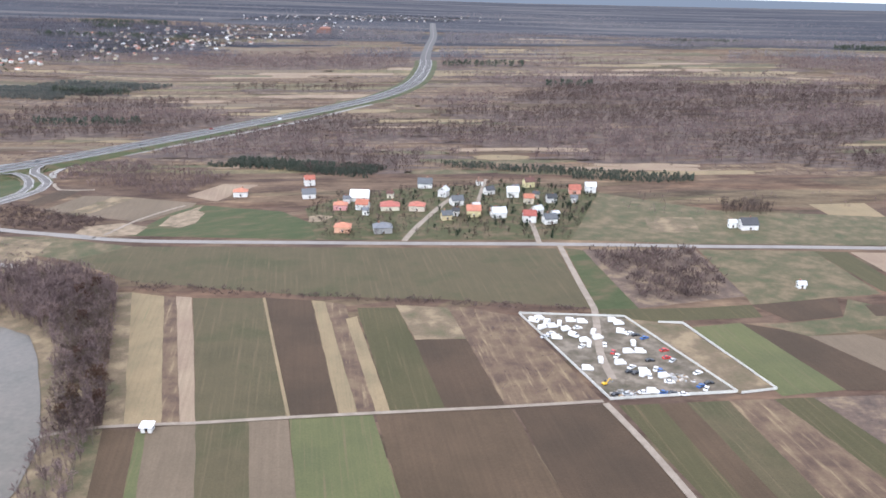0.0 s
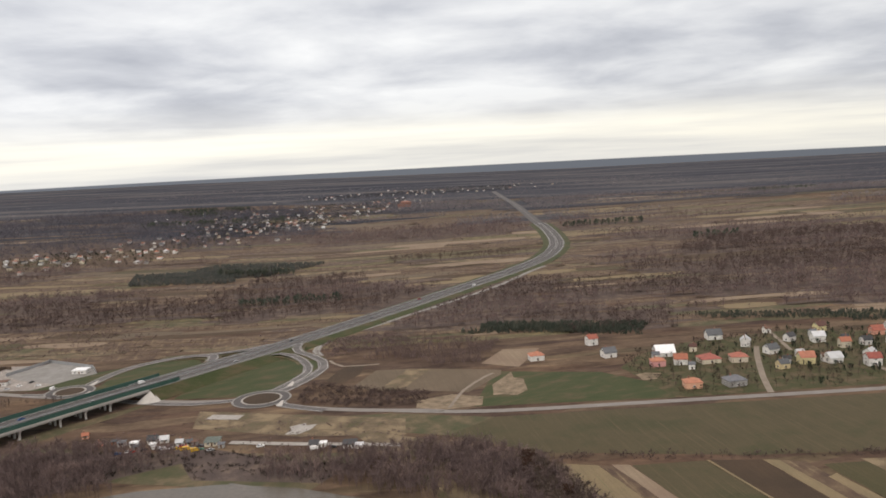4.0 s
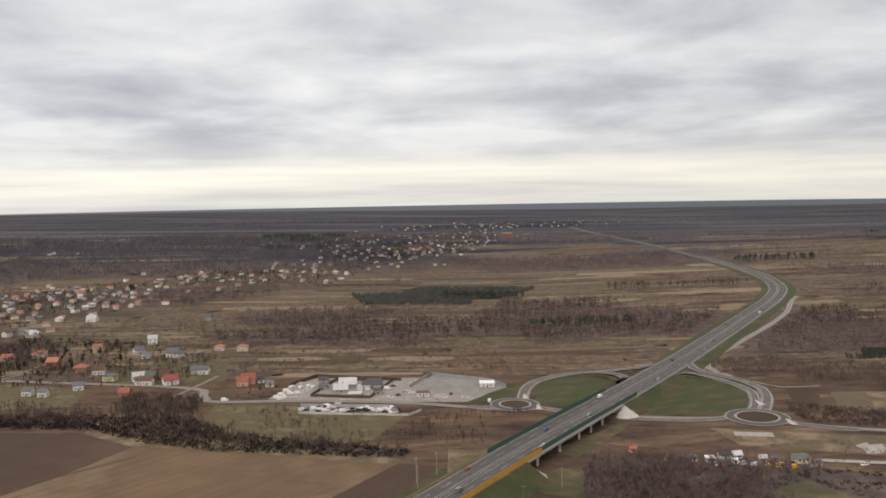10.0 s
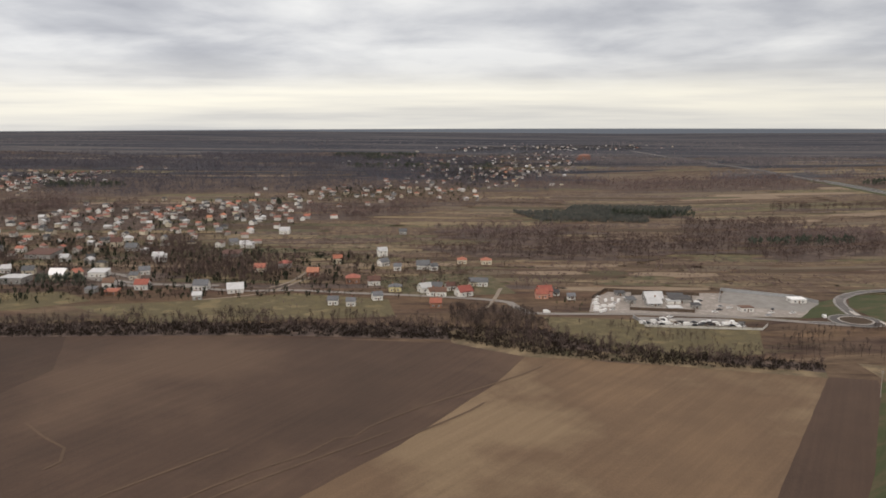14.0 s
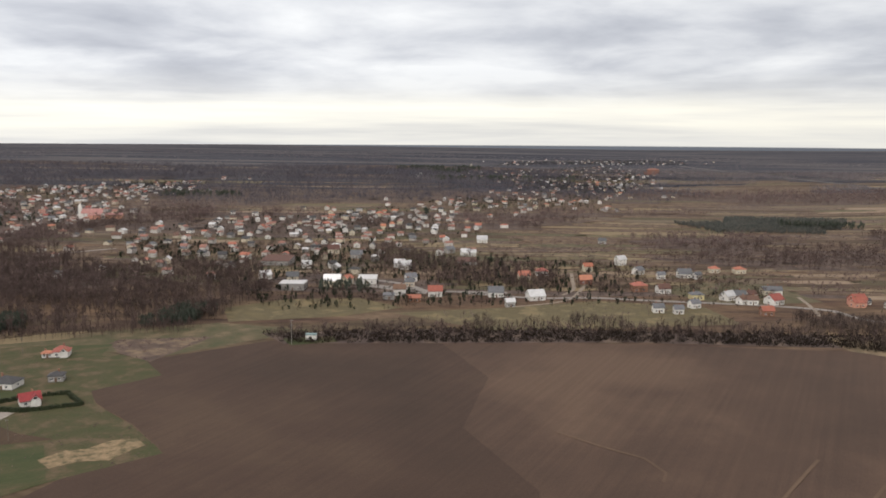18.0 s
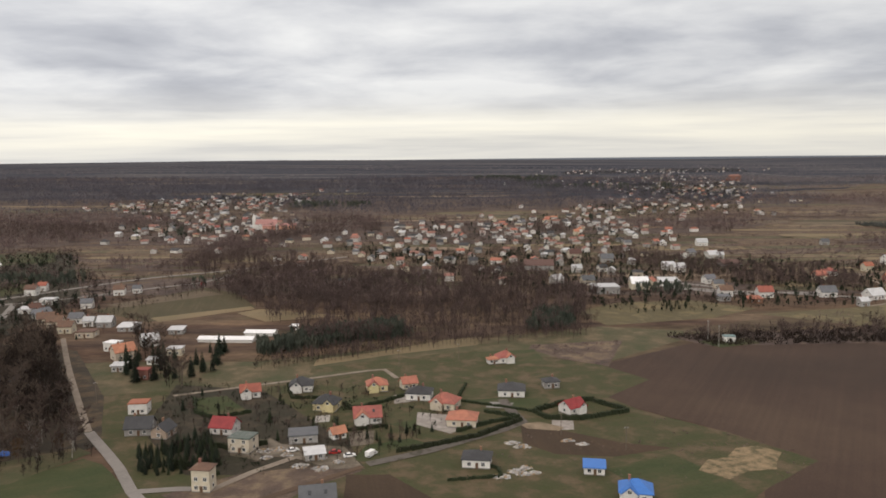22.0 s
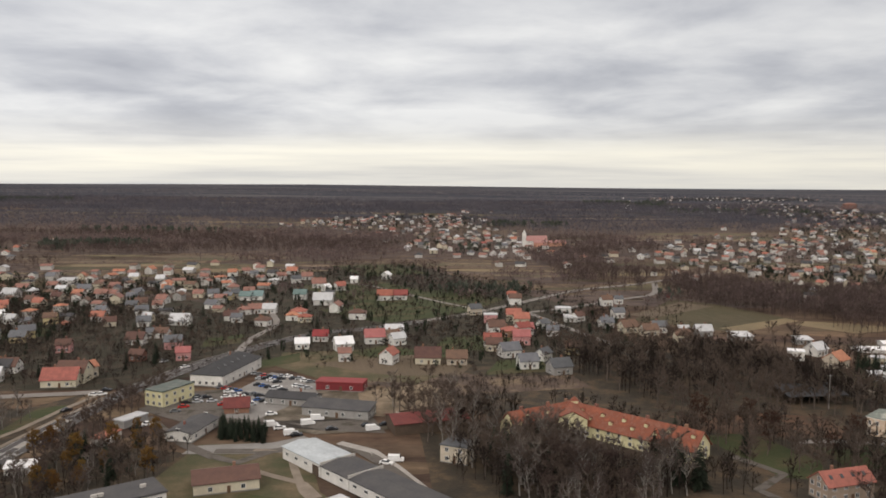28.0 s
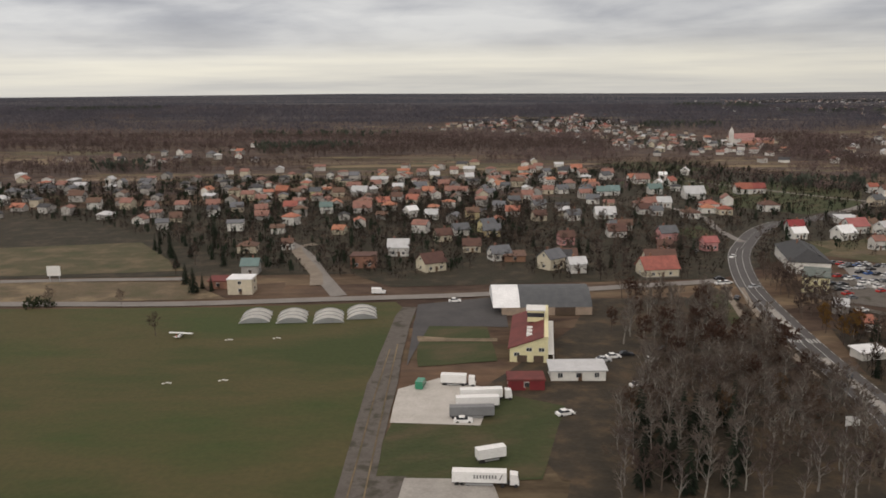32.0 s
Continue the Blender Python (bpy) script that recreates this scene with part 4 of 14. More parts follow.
def bare_tree(seed, h, spread=0.32, twigs="twigs", bark="bark", count=420, leaf=None):
    """Trunk with limbs, and a crown of fine twigs with gaps."""
    rnd = random.Random(seed)
    t, c = Shape(), Shape()
    p = Vector((0, 0, 0))
    pts = [p]
    for i in range(4):
        p = p + Vector((rnd.uniform(-0.03, 0.03) * h, rnd.uniform(-0.03, 0.03) * h, h * 0.2))
        pts.append(p)
    r0 = h * 0.018
    for i in range(4):
        t.tube(pts[i], pts[i + 1], r0 * (1 - i * 0.22), r0 * (1 - (i + 1) * 0.22) + 0.01, 6, caps=False)
    ends = []
    for i in range(11):
        k = rnd.uniform(0.28, 0.98)
        seg = min(3, int(k * 4))
        base = pts[seg].lerp(pts[seg + 1], k * 4 - seg)
        a = i * 2.4 + rnd.uniform(-0.4, 0.4)
        out = spread * h * (1.15 - 0.55 * k) * rnd.uniform(0.75, 1.1)
        tip = base + Vector((math.cos(a) * out, math.sin(a) * out, h * (0.16 + 0.12 * (1 - k)) * rnd.uniform(0.8, 1.3)))
        mid = base.lerp(tip, 0.5) + Vector((0, 0, -0.02 * h))
        t.tube(base, mid, r0 * 0.45, r0 * 0.28, 4, caps=False)
        t.tube(mid, tip, r0 * 0.28, r0 * 0.08, 4, caps=False)
        ends.append((base, mid, tip))
        for j in range(2):
            b2 = mid.lerp(tip, rnd.uniform(0, 0.6))
            t2 = b2 + Vector((rnd.uniform(-1, 1), rnd.uniform(-1, 1), rnd.uniform(0.2, 1.1))) * h * 0.12
            t.tube(b2, t2, r0 * 0.2, r0 * 0.06, 3, caps=False)
            ends.append((b2, b2.lerp(t2, 0.5), t2))
    ends.append((pts[3], pts[3].lerp(pts[4], 0.5), pts[4] + Vector((0, 0, h * 0.15))))
    for i in range(count):
        b, m, e = rnd.choice(ends)
        k = rnd.uniform(0.15, 1.0)
        q = m.lerp(e, k)
        d = (e - b).normalized() * 0.8 + Vector((rnd.uniform(-1, 1), rnd.uniform(-1, 1), rnd.uniform(-0.5, 1.0))) * 0.8
        if leaf:
            q = q + Vector((rnd.uniform(-1, 1), rnd.uniform(-1, 1), rnd.uniform(-1, 1))) * h * 0.05
            sliver(c, q, d.normalized(), h * rnd.uniform(0.03, 0.06), h * 0.045, rnd)
        else:
            sliver(c, q, d.normalized(), h * rnd.uniform(0.07, 0.15), h * 0.0115, rnd)
    return t.data("trunk", bark), c.data("crown", leaf or twigs)


def conifer(seed, h, wide=0.2, mat="needles"):
    rnd = random.Random(seed)
    t, c = Shape(), Shape()
    t.tube((0, 0, 0), (0, 0, h * 0.96), h * 0.014, h * 0.002, 5, caps=False)
    layers = 15
    for i in range(layers):
        z = h * (0.07 + 0.9 * i / layers)
        reach = wide * h * (1 - i / layers) ** 0.85 * rnd.uniform(0.85, 1.15) + 0.12
        for j in range(11):
            a = j * 0.5712 + i * 1.3 + rnd.uniform(-0.25, 0.25)
            r = reach * rnd.uniform(0.65, 1.12)
            w = r * 0.42 + 0.1
            d, n = Vector((math.cos(a), math.sin(a), 0)), Vector((-math.sin(a), math.cos(a), 0))
            root = Vector((0, 0, z + r * 0.3))
            tip = d * r + Vector((0, 0, z - r * rnd.uniform(0.05, 0.3)))
            mid = d * r * 0.6 + Vector((0, 0, z + r * 0.08))
            c.add([root, mid + n * w * 0.5, tip, mid - n * w * 0.5], [(0, 1, 2), (0, 2, 3)])
    return t.data("trunk", "bark"), c.data("crown", mat)


def bush_mesh(seed, r, mat, count=110):
    rnd = random.Random(seed)
    s = Shape()
    for i in range(count):
        a, e = rnd.uniform(0, 6.28), rnd.uniform(0, 1.5)
        k = rnd.uniform(0.55, 1.0) * (1 + 0.25 * math.sin(a * 3 + seed))
        p = Vector((math.cos(a) * math.cos(e), math.sin(a) * math.cos(e), math.sin(e) * 1.05)) * r * k
        d = (p.normalized() + Vector((rnd.uniform(-1, 1), rnd.uniform(-1, 1), rnd.uniform(-0.3, 1)))).normalized()
        sliver(s, p - d * r * 0.12, d, r * rnd.uniform(0.25, 0.5), r * 0.2, rnd)
    return s.data("foliage", mat)


KINDS = {}
for i in range(6):
    KINDS[f"bare{i}"] = bare_tree(10 + i, 12.0, (0.30, 0.36, 0.26, 0.33, 0.40, 0.28)[i], "twigs", count=430)
for i in range(3):
    KINDS[f"birch{i}"] = bare_tree(30 + i, 13.0, 0.2, "twigs_grey", "bark_pale", count=320)
KINDS["ochre0"] = bare_tree(50, 10.0, 0.24, leaf="leaves_ochre", count=520)
KINDS["rust0"] = bare_tree(51, 11.0, 0.28, leaf="leaves_rust", count=420)
for i in range(3):
    KINDS[f"fir{i}"] = conifer(60 + i, 11.0, (0.2, 0.17, 0.24)[i])
KINDS["thuja0"] = conifer(70, 5.0, 0.16, "hedge_green")
TREE_WORDS = {"bare": ("bare_tree", "leafless deciduous tree with brown twigs", "tree"), "birch": ("birch_tree", "leafless birch with a pale trunk", "tree"),
              "ochre": ("autumn_tree", "small tree still holding ochre leaves", "tree"), "rust": ("autumn_tree", "tree with withered rust-brown leaves", "tree"),
              "fir": ("spruce_tree", "dark green spruce standing among the houses", "conifer"), "thuja": ("thuja_tree", "slim dark green garden thuja", "conifer")}
TREE_H = {"bare": 12.0, "birch": 13.0, "ochre": 10.0, "rust": 11.0, "fir": 11.0, "thuja": 5.0}


def tree(kind, x, y, h, turn=0.0, wide=1.0):
    stem = kind[:-1]
    nm, label, cat = TREE_WORDS[stem]
    tr, cr = KINDS[kind]
    ob = thing(nm, x, y, turn, label, cat, nm.replace("_", " ") + "s", data=tr, lift=-0.1)
    k = h / TREE_H[stem]
    ob.scale = (k * wide, k * wide, k)
    part("crown", cr, None, ob)
    return ob


def inside(x, y, poly):
    hit, j = False, len(poly) - 1
    for i in range(len(poly)):
        (xi, yi), (xj, yj) = poly[i], poly[j]
        if (yi > y) != (yj > y) and x < (xj - xi) * (y - yi) / (yj - yi) + xi:
            hit = not hit
        j = i
    return hit


KEEP = {}
CELL = 40.0


def clear(x, y, r=3.0):
    """True where no building, road or yard claims the ground."""
    for ax, ay, bx, by, w in KEEP.get((int(x // CELL), int(y // CELL)), ()):
        dx, dy = bx - ax, by - ay
        t = max(0.0, min(1.0, ((x - ax) * dx + (y - ay) * dy) / (dx * dx + dy * dy + 1e-9)))
        if (x - ax - dx * t) ** 2 + (y - ay - dy * t) ** 2 < (w + r) ** 2:
            return False
    return True


def keep_seg(ax, ay, bx, by, w):
    m = w + 10
    for i in range(int((min(ax, bx) - m) // CELL), int((max(ax, bx) + m) // CELL) + 1):
        for j in range(int((min(ay, by) - m) // CELL), int((max(ay, by) + m) // CELL) + 1):
            KEEP.setdefault((i, j), []).append((ax, ay, bx, by, w))


def keep(x, y, r):
    keep_seg(x, y, x, y + 0.01, r)


def keep_way(pts, r):
    for (ax, ay), (bx, by) in zip(pts, pts[1:]):
        keep_seg(ax, ay, bx, by, r)


def tri_array(me, tall):
    """The triangles of a mesh, scaled to one metre of height."""
    me.calc_loop_triangles()
    co = np.empty(len(me.vertices) * 3, dtype=np.float32)
    me.vertices.foreach_get("co", co)
    ix = np.empty(len(me.loop_triangles) * 3, dtype=np.int32)
    me.loop_triangles.foreach_get("vertices", ix)
    return (co.reshape(-1, 3) / tall)[ix].reshape(-1, 3, 3)


REST = {}


def grove(kinds, poly, count, seed, hmin, hmax, gap=3.5, margin=2.0, single=20):
    """Trees strewn over a piece of ground, none closer than the gap: those by the flight line as single things, the rest joined by kind."""
    rnd = random.Random(seed)
    xs, ys = [p[0] for p in poly], [p[1] for p in poly]
    got = []
    for _ in range(count * 14):
        if len(got) >= count:
            break
        x, y = rnd.uniform(min(xs), max(xs)), rnd.uniform(min(ys), max(ys))
        if not inside(x, y, poly) or any((x - a) ** 2 + (y - b) ** 2 < gap * gap for a, b, _ in got) or not clear(x, y, margin):
            continue
        got.append((x, y, rnd.choice(kinds)))
    got.sort(key=lambda q: q[1])
    for i, (x, y, kind) in enumerate(got):
        h = rnd.uniform(hmin, hmax)
        if i < single:
            tree(kind, x, y, h, rnd.uniform(0, 360), rnd.uniform(0.85, 1.2))
        else:
            REST.setdefault(kind[:-1], []).append((x, y, h))


def plant_rest():
    """The trees that nobody would count, joined by kind."""
    for stem, rows in REST.items():
        nm, label, cat = TREE_WORDS[stem]
        names = [k for k in KINDS if k[:-1] == stem]
        tall = TREE_H[stem]
        pts = [(x, y, height(x, y) - 0.1) for x, y, _ in rows]
        sizes = [h for _, _, h in rows]
        for j, what in ((0, "trunks"), (1, "crowns")):
            mat = KINDS[names[0]][j].materials[0].name
            woods(nm + "_" + what, mat, pts, sizes, [tri_array(KINDS[n][j], tall) for n in names], what + " of many a " + label, 900, cat)


def template(seed, blades, spread, lean, width, low=0.0, top=1.0):
    """A tree one metre high as a few slivers, for woods too far off to count."""
    rnd = random.Random(seed)
    out = []
    for i in range(blades):
        a, r = rnd.uniform(0, 6.283), spread * math.sqrt(rnd.uniform(0, 1))
        z = rnd.uniform(low, 0.62)
        p = Vector((math.cos(a) * r * 0.6, math.sin(a) * r * 0.6, z))
        d = Vector((math.cos(a) * lean * rnd.uniform(0.2, 1), math.sin(a) * lean * rnd.uniform(0.2, 1), 1)).normalized()
        length = min(rnd.uniform(0.3, 0.62), (top - z))
        b = rnd.uniform(0, 3.14)
        side = Vector((math.cos(b), math.sin(b), rnd.uniform(-0.3, 0.3))) * width * rnd.uniform(0.5, 1.3)
        out.append([p - side, p + d * length * 0.55 + side * 1.3, p + d * length])
    b = rnd.uniform(0, 3.14)
    side = Vector((math.cos(b), math.sin(b), 0)) * 0.018
    out.append([-side, side, Vector((0, 0, 0.8))])
    return np.array([[tuple(q) for q in tri] for tri in out], dtype=np.float32)


def woods(name, mat, points, sizes, temps, label, seed=0, category="woods"):
    """One mesh of many small trees."""
    if not len(points):
        return None
    rng = np.random.RandomState(seed)
    pts, sizes = np.array(points, dtype=np.float32), np.array(sizes, dtype=np.float32)
    pick = rng.randint(0, len(temps), len(pts))
    ang = rng.uniform(0, 6.283, len(pts)).astype(np.float32)
    chunks = []
    for k, tp in enumerate(temps):
        sel = np.where(pick == k)[0]
        if not len(sel):
            continue
        v = tp.reshape(-1, 3)
        c, s = np.cos(ang[sel])[:, None], np.sin(ang[sel])[:, None]
        x = v[None, :, 0] * c - v[None, :, 1] * s
        y = v[None, :, 0] * s + v[None, :, 1] * c
        z = np.repeat(v[None, :, 2], len(sel), 0)
        co = np.stack([x, y, z], 2) * sizes[sel][:, None, None] + pts[sel][:, None, :]
        chunks.append(co.reshape(-1, 3))
    co = np.concatenate(chunks)
    n = len(co)
    me = bpy.data.meshes.new(name)
    me.vertices.add(n)
    me.vertices.foreach_set("co", co.ravel())
    me.loops.add(n)
    me.loops.foreach_set("vertex_index", np.arange(n, dtype=np.int32))
    me.polygons.add(n // 3)
    me.polygons.foreach_set("loop_start", np.arange(0, n, 3, dtype=np.int32))
    me.materials.append(MATS[mat])
    me.update()
    return tagged(new(name, me), label, category, kind="stuff")


def crown(seed, limbs, twigs, wide, width):
    """A bare tree one metre high: a trunk, limbs to a rounded outline and short twigs along them."""
    rnd = random.Random(seed)
    out = []

    def blade(p, q, w):
        b = rnd.uniform(0, 3.14)
        side = Vector((math.cos(b), math.sin(b), rnd.uniform(-0.4, 0.4))) * w
        out.append([p - side, p + side, q])

    lean = Vector((rnd.uniform(-0.06, 0.06), rnd.uniform(-0.06, 0.06), 0))
    blade(Vector((0, 0, 0)), Vector((0, 0, 0.85)) + lean, 0.013)
    arms = []
    for i in range(limbs):
        z = rnd.uniform(0.12, 0.62)
        a, e = i * 2.4 + rnd.uniform(-0.5, 0.5), rnd.uniform(0.15, 1.45)
        r = rnd.uniform(0.75, 1.05)
        tip = Vector((math.cos(a) * math.cos(e) * wide, math.sin(a) * math.cos(e) * wide, 0.48 + 0.5 * math.sin(e) * r)) + lean
        base = Vector((0, 0, min(z, tip.z - 0.1)))
        blade(base, tip, 0.009)
        arms.append((base, tip))
    for i in range(twigs):
        b, t = rnd.choice(arms)
        p = b.lerp(t, rnd.uniform(0.3, 0.95))
        d = (t - b).normalized() * 0.7 + Vector((rnd.uniform(-1, 1), rnd.uniform(-1, 1), rnd.uniform(-0.5, 0.9)))
        blade(p, p + d.normalized() * rnd.uniform(0.09, 0.2), width * rnd.uniform(0.6, 1.4))
    return np.array([[tuple(q) for q in tri] for tri in out], dtype=np.float32)


TEMPS = [crown(i, 8, 40, (0.24, 0.34, 0.2, 0.3, 0.38, 0.27)[i], 0.017) for i in range(6)]
TEMPS_FAR = [crown(20 + i, 5, 13, 0.36 + 0.05 * i, 0.06) for i in range(5)]
TEMPS_FARTHER = [crown(30 + i, 3, 6, 0.4 + 0.05 * i, 0.1) for i in range(5)]
TEMPS_FARPINE = [template(50 + i, 9, 0.34, 0.10, 0.12, 0.0) for i in range(4)]
TEMPS_PINE = [template(40 + i, 22, 0.34, 0.10, 0.065, 0.0) for i in range(4)]
TEMPS_SCRUB = [template(60 + i, 10, 0.55, 0.9, 0.10, 0.0) for i in range(4)]


def strew(poly, per, seed, avoid=True, thr=None, grain=90.0, margin=2.0):
    """Points over a piece of ground, one for every so many square metres, in drifts where a threshold is given."""
    rnd = random.Random(seed)
    xs, ys = [p[0] for p in poly], [p[1] for p in poly]
    n = int((max(xs) - min(xs)) * (max(ys) - min(ys)) / per)
    out = []
    for _ in range(n):
        x, y = rnd.uniform(min(xs), max(xs)), rnd.uniform(min(ys), max(ys))
        if not inside(x, y, poly):
            continue
        if thr is not None and noise.noise((x / (grain * 3.4), y / grain, seed)) < thr:
            continue
        if avoid and not clear(x, y, margin):
            continue
        out.append((x, y, height(x, y) - 0.1))
    return out


def strewn(name, mat, poly, per, seed, lo, hi, temps, label, thr=None, grain=90.0, avoid=True, margin=2.0, category="woods"):
    pts = strew(poly, per, seed, avoid, thr, grain, margin)
    rnd = random.Random(seed + 1)
    return woods(name, mat, pts, [rnd.uniform(lo, hi) for _ in pts], temps, label, seed, category)


def patchwork():
    """The plain beyond the road: broad bare woods with narrow strips of fallow, plough and meadow between them, one mesh a kind."""
    rnd, rnd2 = random.Random(77), random.Random(78)
    fields, trees = {}, {}
    y = 690.0
    row = 0
    while y < 2690:
        d = (15 + (y - 690) * 0.034) * rnd.uniform(0.6, 1.35)
        x, end = -1900 - 0.62 * y, 150 + 0.62 * y
        while x < end:
            k = 0.6 + (y - 690) / 1300
            length = rnd.uniform(60, 230) * k
            wood = noise.noise((x / 560, y / 260, 4.0)) + 0.6 * noise.noise((x / 170, y / 90, 8.0)) + 0.08 + 0.1 * (y > 1500) + (0.05 if x > -40 and 840 < y < 1700 else 0.0)
            deep = y > 1350 and x < -500 - 0.12 * y
            if deep:
                wood += 0.3
            if -1100 < x < -300 and 690 < y < 900:
                wood -= 0.25
            if x < -1500 and 800 < y < 1400:
                wood += 0.22
            u = rnd.random()
            if wood > 0.13:
                # beyond 1750 the floor takes the far colour with haze painted in
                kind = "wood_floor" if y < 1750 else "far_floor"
            elif u < 0.2:
                kind = rnd.choice(["fallow_tan", "meadow_dry", "fallow_pink"])
            elif u < 0.5:
                kind = rnd.choice(["fallow_brown", "scrub_red", "scrub_red", "weeds"])
            elif u < 0.64:
                kind = rnd.choice(["meadow", "crop_olive", "meadow"])
            elif u < 0.8:
                kind = rnd.choice(["plough", "scrub_dark", "scrub_dark"])
            else:
                kind = "scrub_red"
            s = fields.setdefault(kind, Shape())
            top, bot = [], []
            n = max(3, int(length / 24))
            sl = rnd.uniform(-0.05, 0.14)
            h0, h1 = d * rnd.uniform(0.3, 0.56), d * rnd.uniform(0.3, 0.56)
            for i in range(n + 1):
                q = x + length * i / n
                e = 0.55 if i in (0, n) else 1.0
                a0 = y - h0 * e + sl * length * (i / n - 0.5) + d * 0.16 * noise.noise((q / 26, y, 1.0))
                a1 = y + h1 * e + sl * length * (i / n - 0.5) + d * 0.16 * noise.noise((q / 26, y, 5.0))
                bot.append((q, a0, height(q, a0) + (0.034 if y < 1960 or q < CREASE else 0.9)))
                top.append((q, a1, height(q, a1) + (0.034 if y < 1960 or q < CREASE else 0.9)))
            s.add(bot + top[::-1], [tuple(range(2 * n + 2))])
            if kind in ("wood_floor", "far_floor", "scrub_red", "scrub_dark"):
                w = kind in ("wood_floor", "far_floor")
                # the pale and deep kinds carry distance haze in their colour
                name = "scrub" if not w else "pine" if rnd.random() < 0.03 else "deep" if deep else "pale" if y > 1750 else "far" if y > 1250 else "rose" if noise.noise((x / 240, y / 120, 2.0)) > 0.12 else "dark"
                pts = strew([(p[0], p[1]) for p in bot + top[::-1]], (20 + 26 * k if y < 1250 else 30 + 42 * k) if w else 110 * k, row, True, None, 90.0, 14.0 if w else 3.0)
                lo, hi = (6 + 3.0 * k, 9 + 4.6 * k) if w else (0.8, 2.6)
                got = trees.setdefault(name, ([], []))
                got[0].extend(pts)
                got[1].extend(rnd.uniform(lo, hi) for _ in pts)
            elif y < 1900 and rnd2.random() < 0.45:
                got = trees.setdefault("dark" if rnd2.random() < 0.6 else "rose", ([], []))
                for p, q in zip(top, top[1:]):
                    for j in range(2):
                        e = rnd2.random()
                        if rnd2.random() < 0.75 and clear(p[0] + (q[0] - p[0]) * e, p[1] + (q[1] - p[1]) * e, 6.0):
                            got[0].append((p[0] + (q[0] - p[0]) * e, p[1] + (q[1] - p[1]) * e + rnd2.uniform(-2, 2), p[2] + (q[2] - p[2]) * e))
                            got[1].append(rnd2.uniform(2.5, 6.5))
            row += 1
            x += length * rnd.uniform(0.86, 1.02)
        y += d * 0.9
    for kind, s in fields.items():
        tagged(part("field_strips", s, kind, None), "narrow strips of farmland and woodland floor on the plain", "field", kind="structure")
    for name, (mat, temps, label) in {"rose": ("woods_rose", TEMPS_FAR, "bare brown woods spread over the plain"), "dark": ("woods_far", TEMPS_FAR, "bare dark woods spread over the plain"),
                                      "far": ("woods_rose", TEMPS_FARTHER, "bare brown woods far off on the plain"), "pale": ("woods_pale", TEMPS_FARTHER, "woods far off on the plain, haze put into their colour"), "deep": ("woods_deep", TEMPS_FARTHER, "dark bare forest far off on the plain"), "pine": ("pines_far", TEMPS_FARPINE, "strips of dark young pines on the plain"), "scrub": ("woods_rose", TEMPS_SCRUB, "low dead scrub over fallow strips")}.items():
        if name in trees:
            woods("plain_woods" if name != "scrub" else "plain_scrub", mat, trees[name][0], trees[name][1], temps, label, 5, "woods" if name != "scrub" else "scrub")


def hedge(pts, width, tall, label="clipped dark green hedge round a garden", mat="hedge_green", seed=1):
    """A hedge with a ragged top, of many leaf clumps over a solid core."""
    s = Shape()
    rnd = random.Random(seed)
    for (ax, ay), (bx, by) in zip(pts, pts[1:]):
        n = max(2, int(math.hypot(bx - ax, by - ay) / 1.6))
        a = math.degrees(math.atan2(by - ay, bx - ax))
        for i in range(n):
            t = (i + 0.5) / n
            x, y = ax + (bx - ax) * t, ay + (by - ay) * t
            s.box(x + rnd.uniform(-.2, .2), y + rnd.uniform(-.2, .2), height(x, y) - 0.1, 1.9, width * rnd.uniform(0.8, 1.15), tall * rnd.uniform(0.8, 1.15), a + rnd.uniform(-15, 15), taper=rnd.uniform(0.6, 0.85))
            for _ in range(5):
                sliver(s, Vector((x + rnd.uniform(-.8, .8), y + rnd.uniform(-.5, .5), height(x, y) + tall * rnd.uniform(0.4, 0.9))), Vector((rnd.uniform(-1, 1), rnd.uniform(-1, 1), 1)).normalized(), tall * 0.4, 0.5, rnd)
    return tagged(part("hedge", s, mat, None), label, "hedge")


def bush(x, y, r, mat="hedge_green", label="low evergreen garden shrub", k=0):
    ob = thing("shrub", x, y, k * 47, label, "shrub", "shrubs", data=shared(("bush", mat, k % 3), lambda: bush_mesh(k % 3, 1.0, mat)))
    ob.scale = (r, r, r)
    return ob


def fence(pts, tall=2.4, mat="concrete_pale", panel=2.5, label="pale precast concrete panel fence round a yard", thick=0.12, closed=False):
    """Posts with panels between them, each a part."""
    ob = new("fence", None)
    tagged(ob, label, "fence")
    run = pts + pts[:1] if closed else pts
    for (ax, ay), (bx, by) in zip(run, run[1:]):
        length = math.hypot(bx - ax, by - ay)
        n = max(1, int(length / panel))
        a = math.degrees(math.atan2(by - ay, bx - ax))
        step = length / n
        me = shared(("panel", round(step, 2), tall, mat), lambda: Shape().box(0, 0, 0, step - 0.1, thick, tall).box(0, 0, tall, step - 0.1, thick * 1.6, 0.08).data("panel", mat))
        po = shared(("fpost", tall, mat), lambda: Shape().box(0, 0, 0, 0.22, 0.22, tall + 0.12).data("post", mat))
        for i in range(n):
            x, y = ax + (bx - ax) * (i + 0.5) / n, ay + (by - ay) * (i + 0.5) / n
            part("panel", me, None, ob, at=pose(x, y, height(x, y) - 0.05, 0, 0, a))
            x, y = ax + (bx - ax) * i / n, ay + (by - ay) * i / n
            if panel > 3 or i % 2 == 0:
                part("post", po, None, ob, at=pose(x, y, height(x, y) - 0.05, 0, 0, a))
    return ob


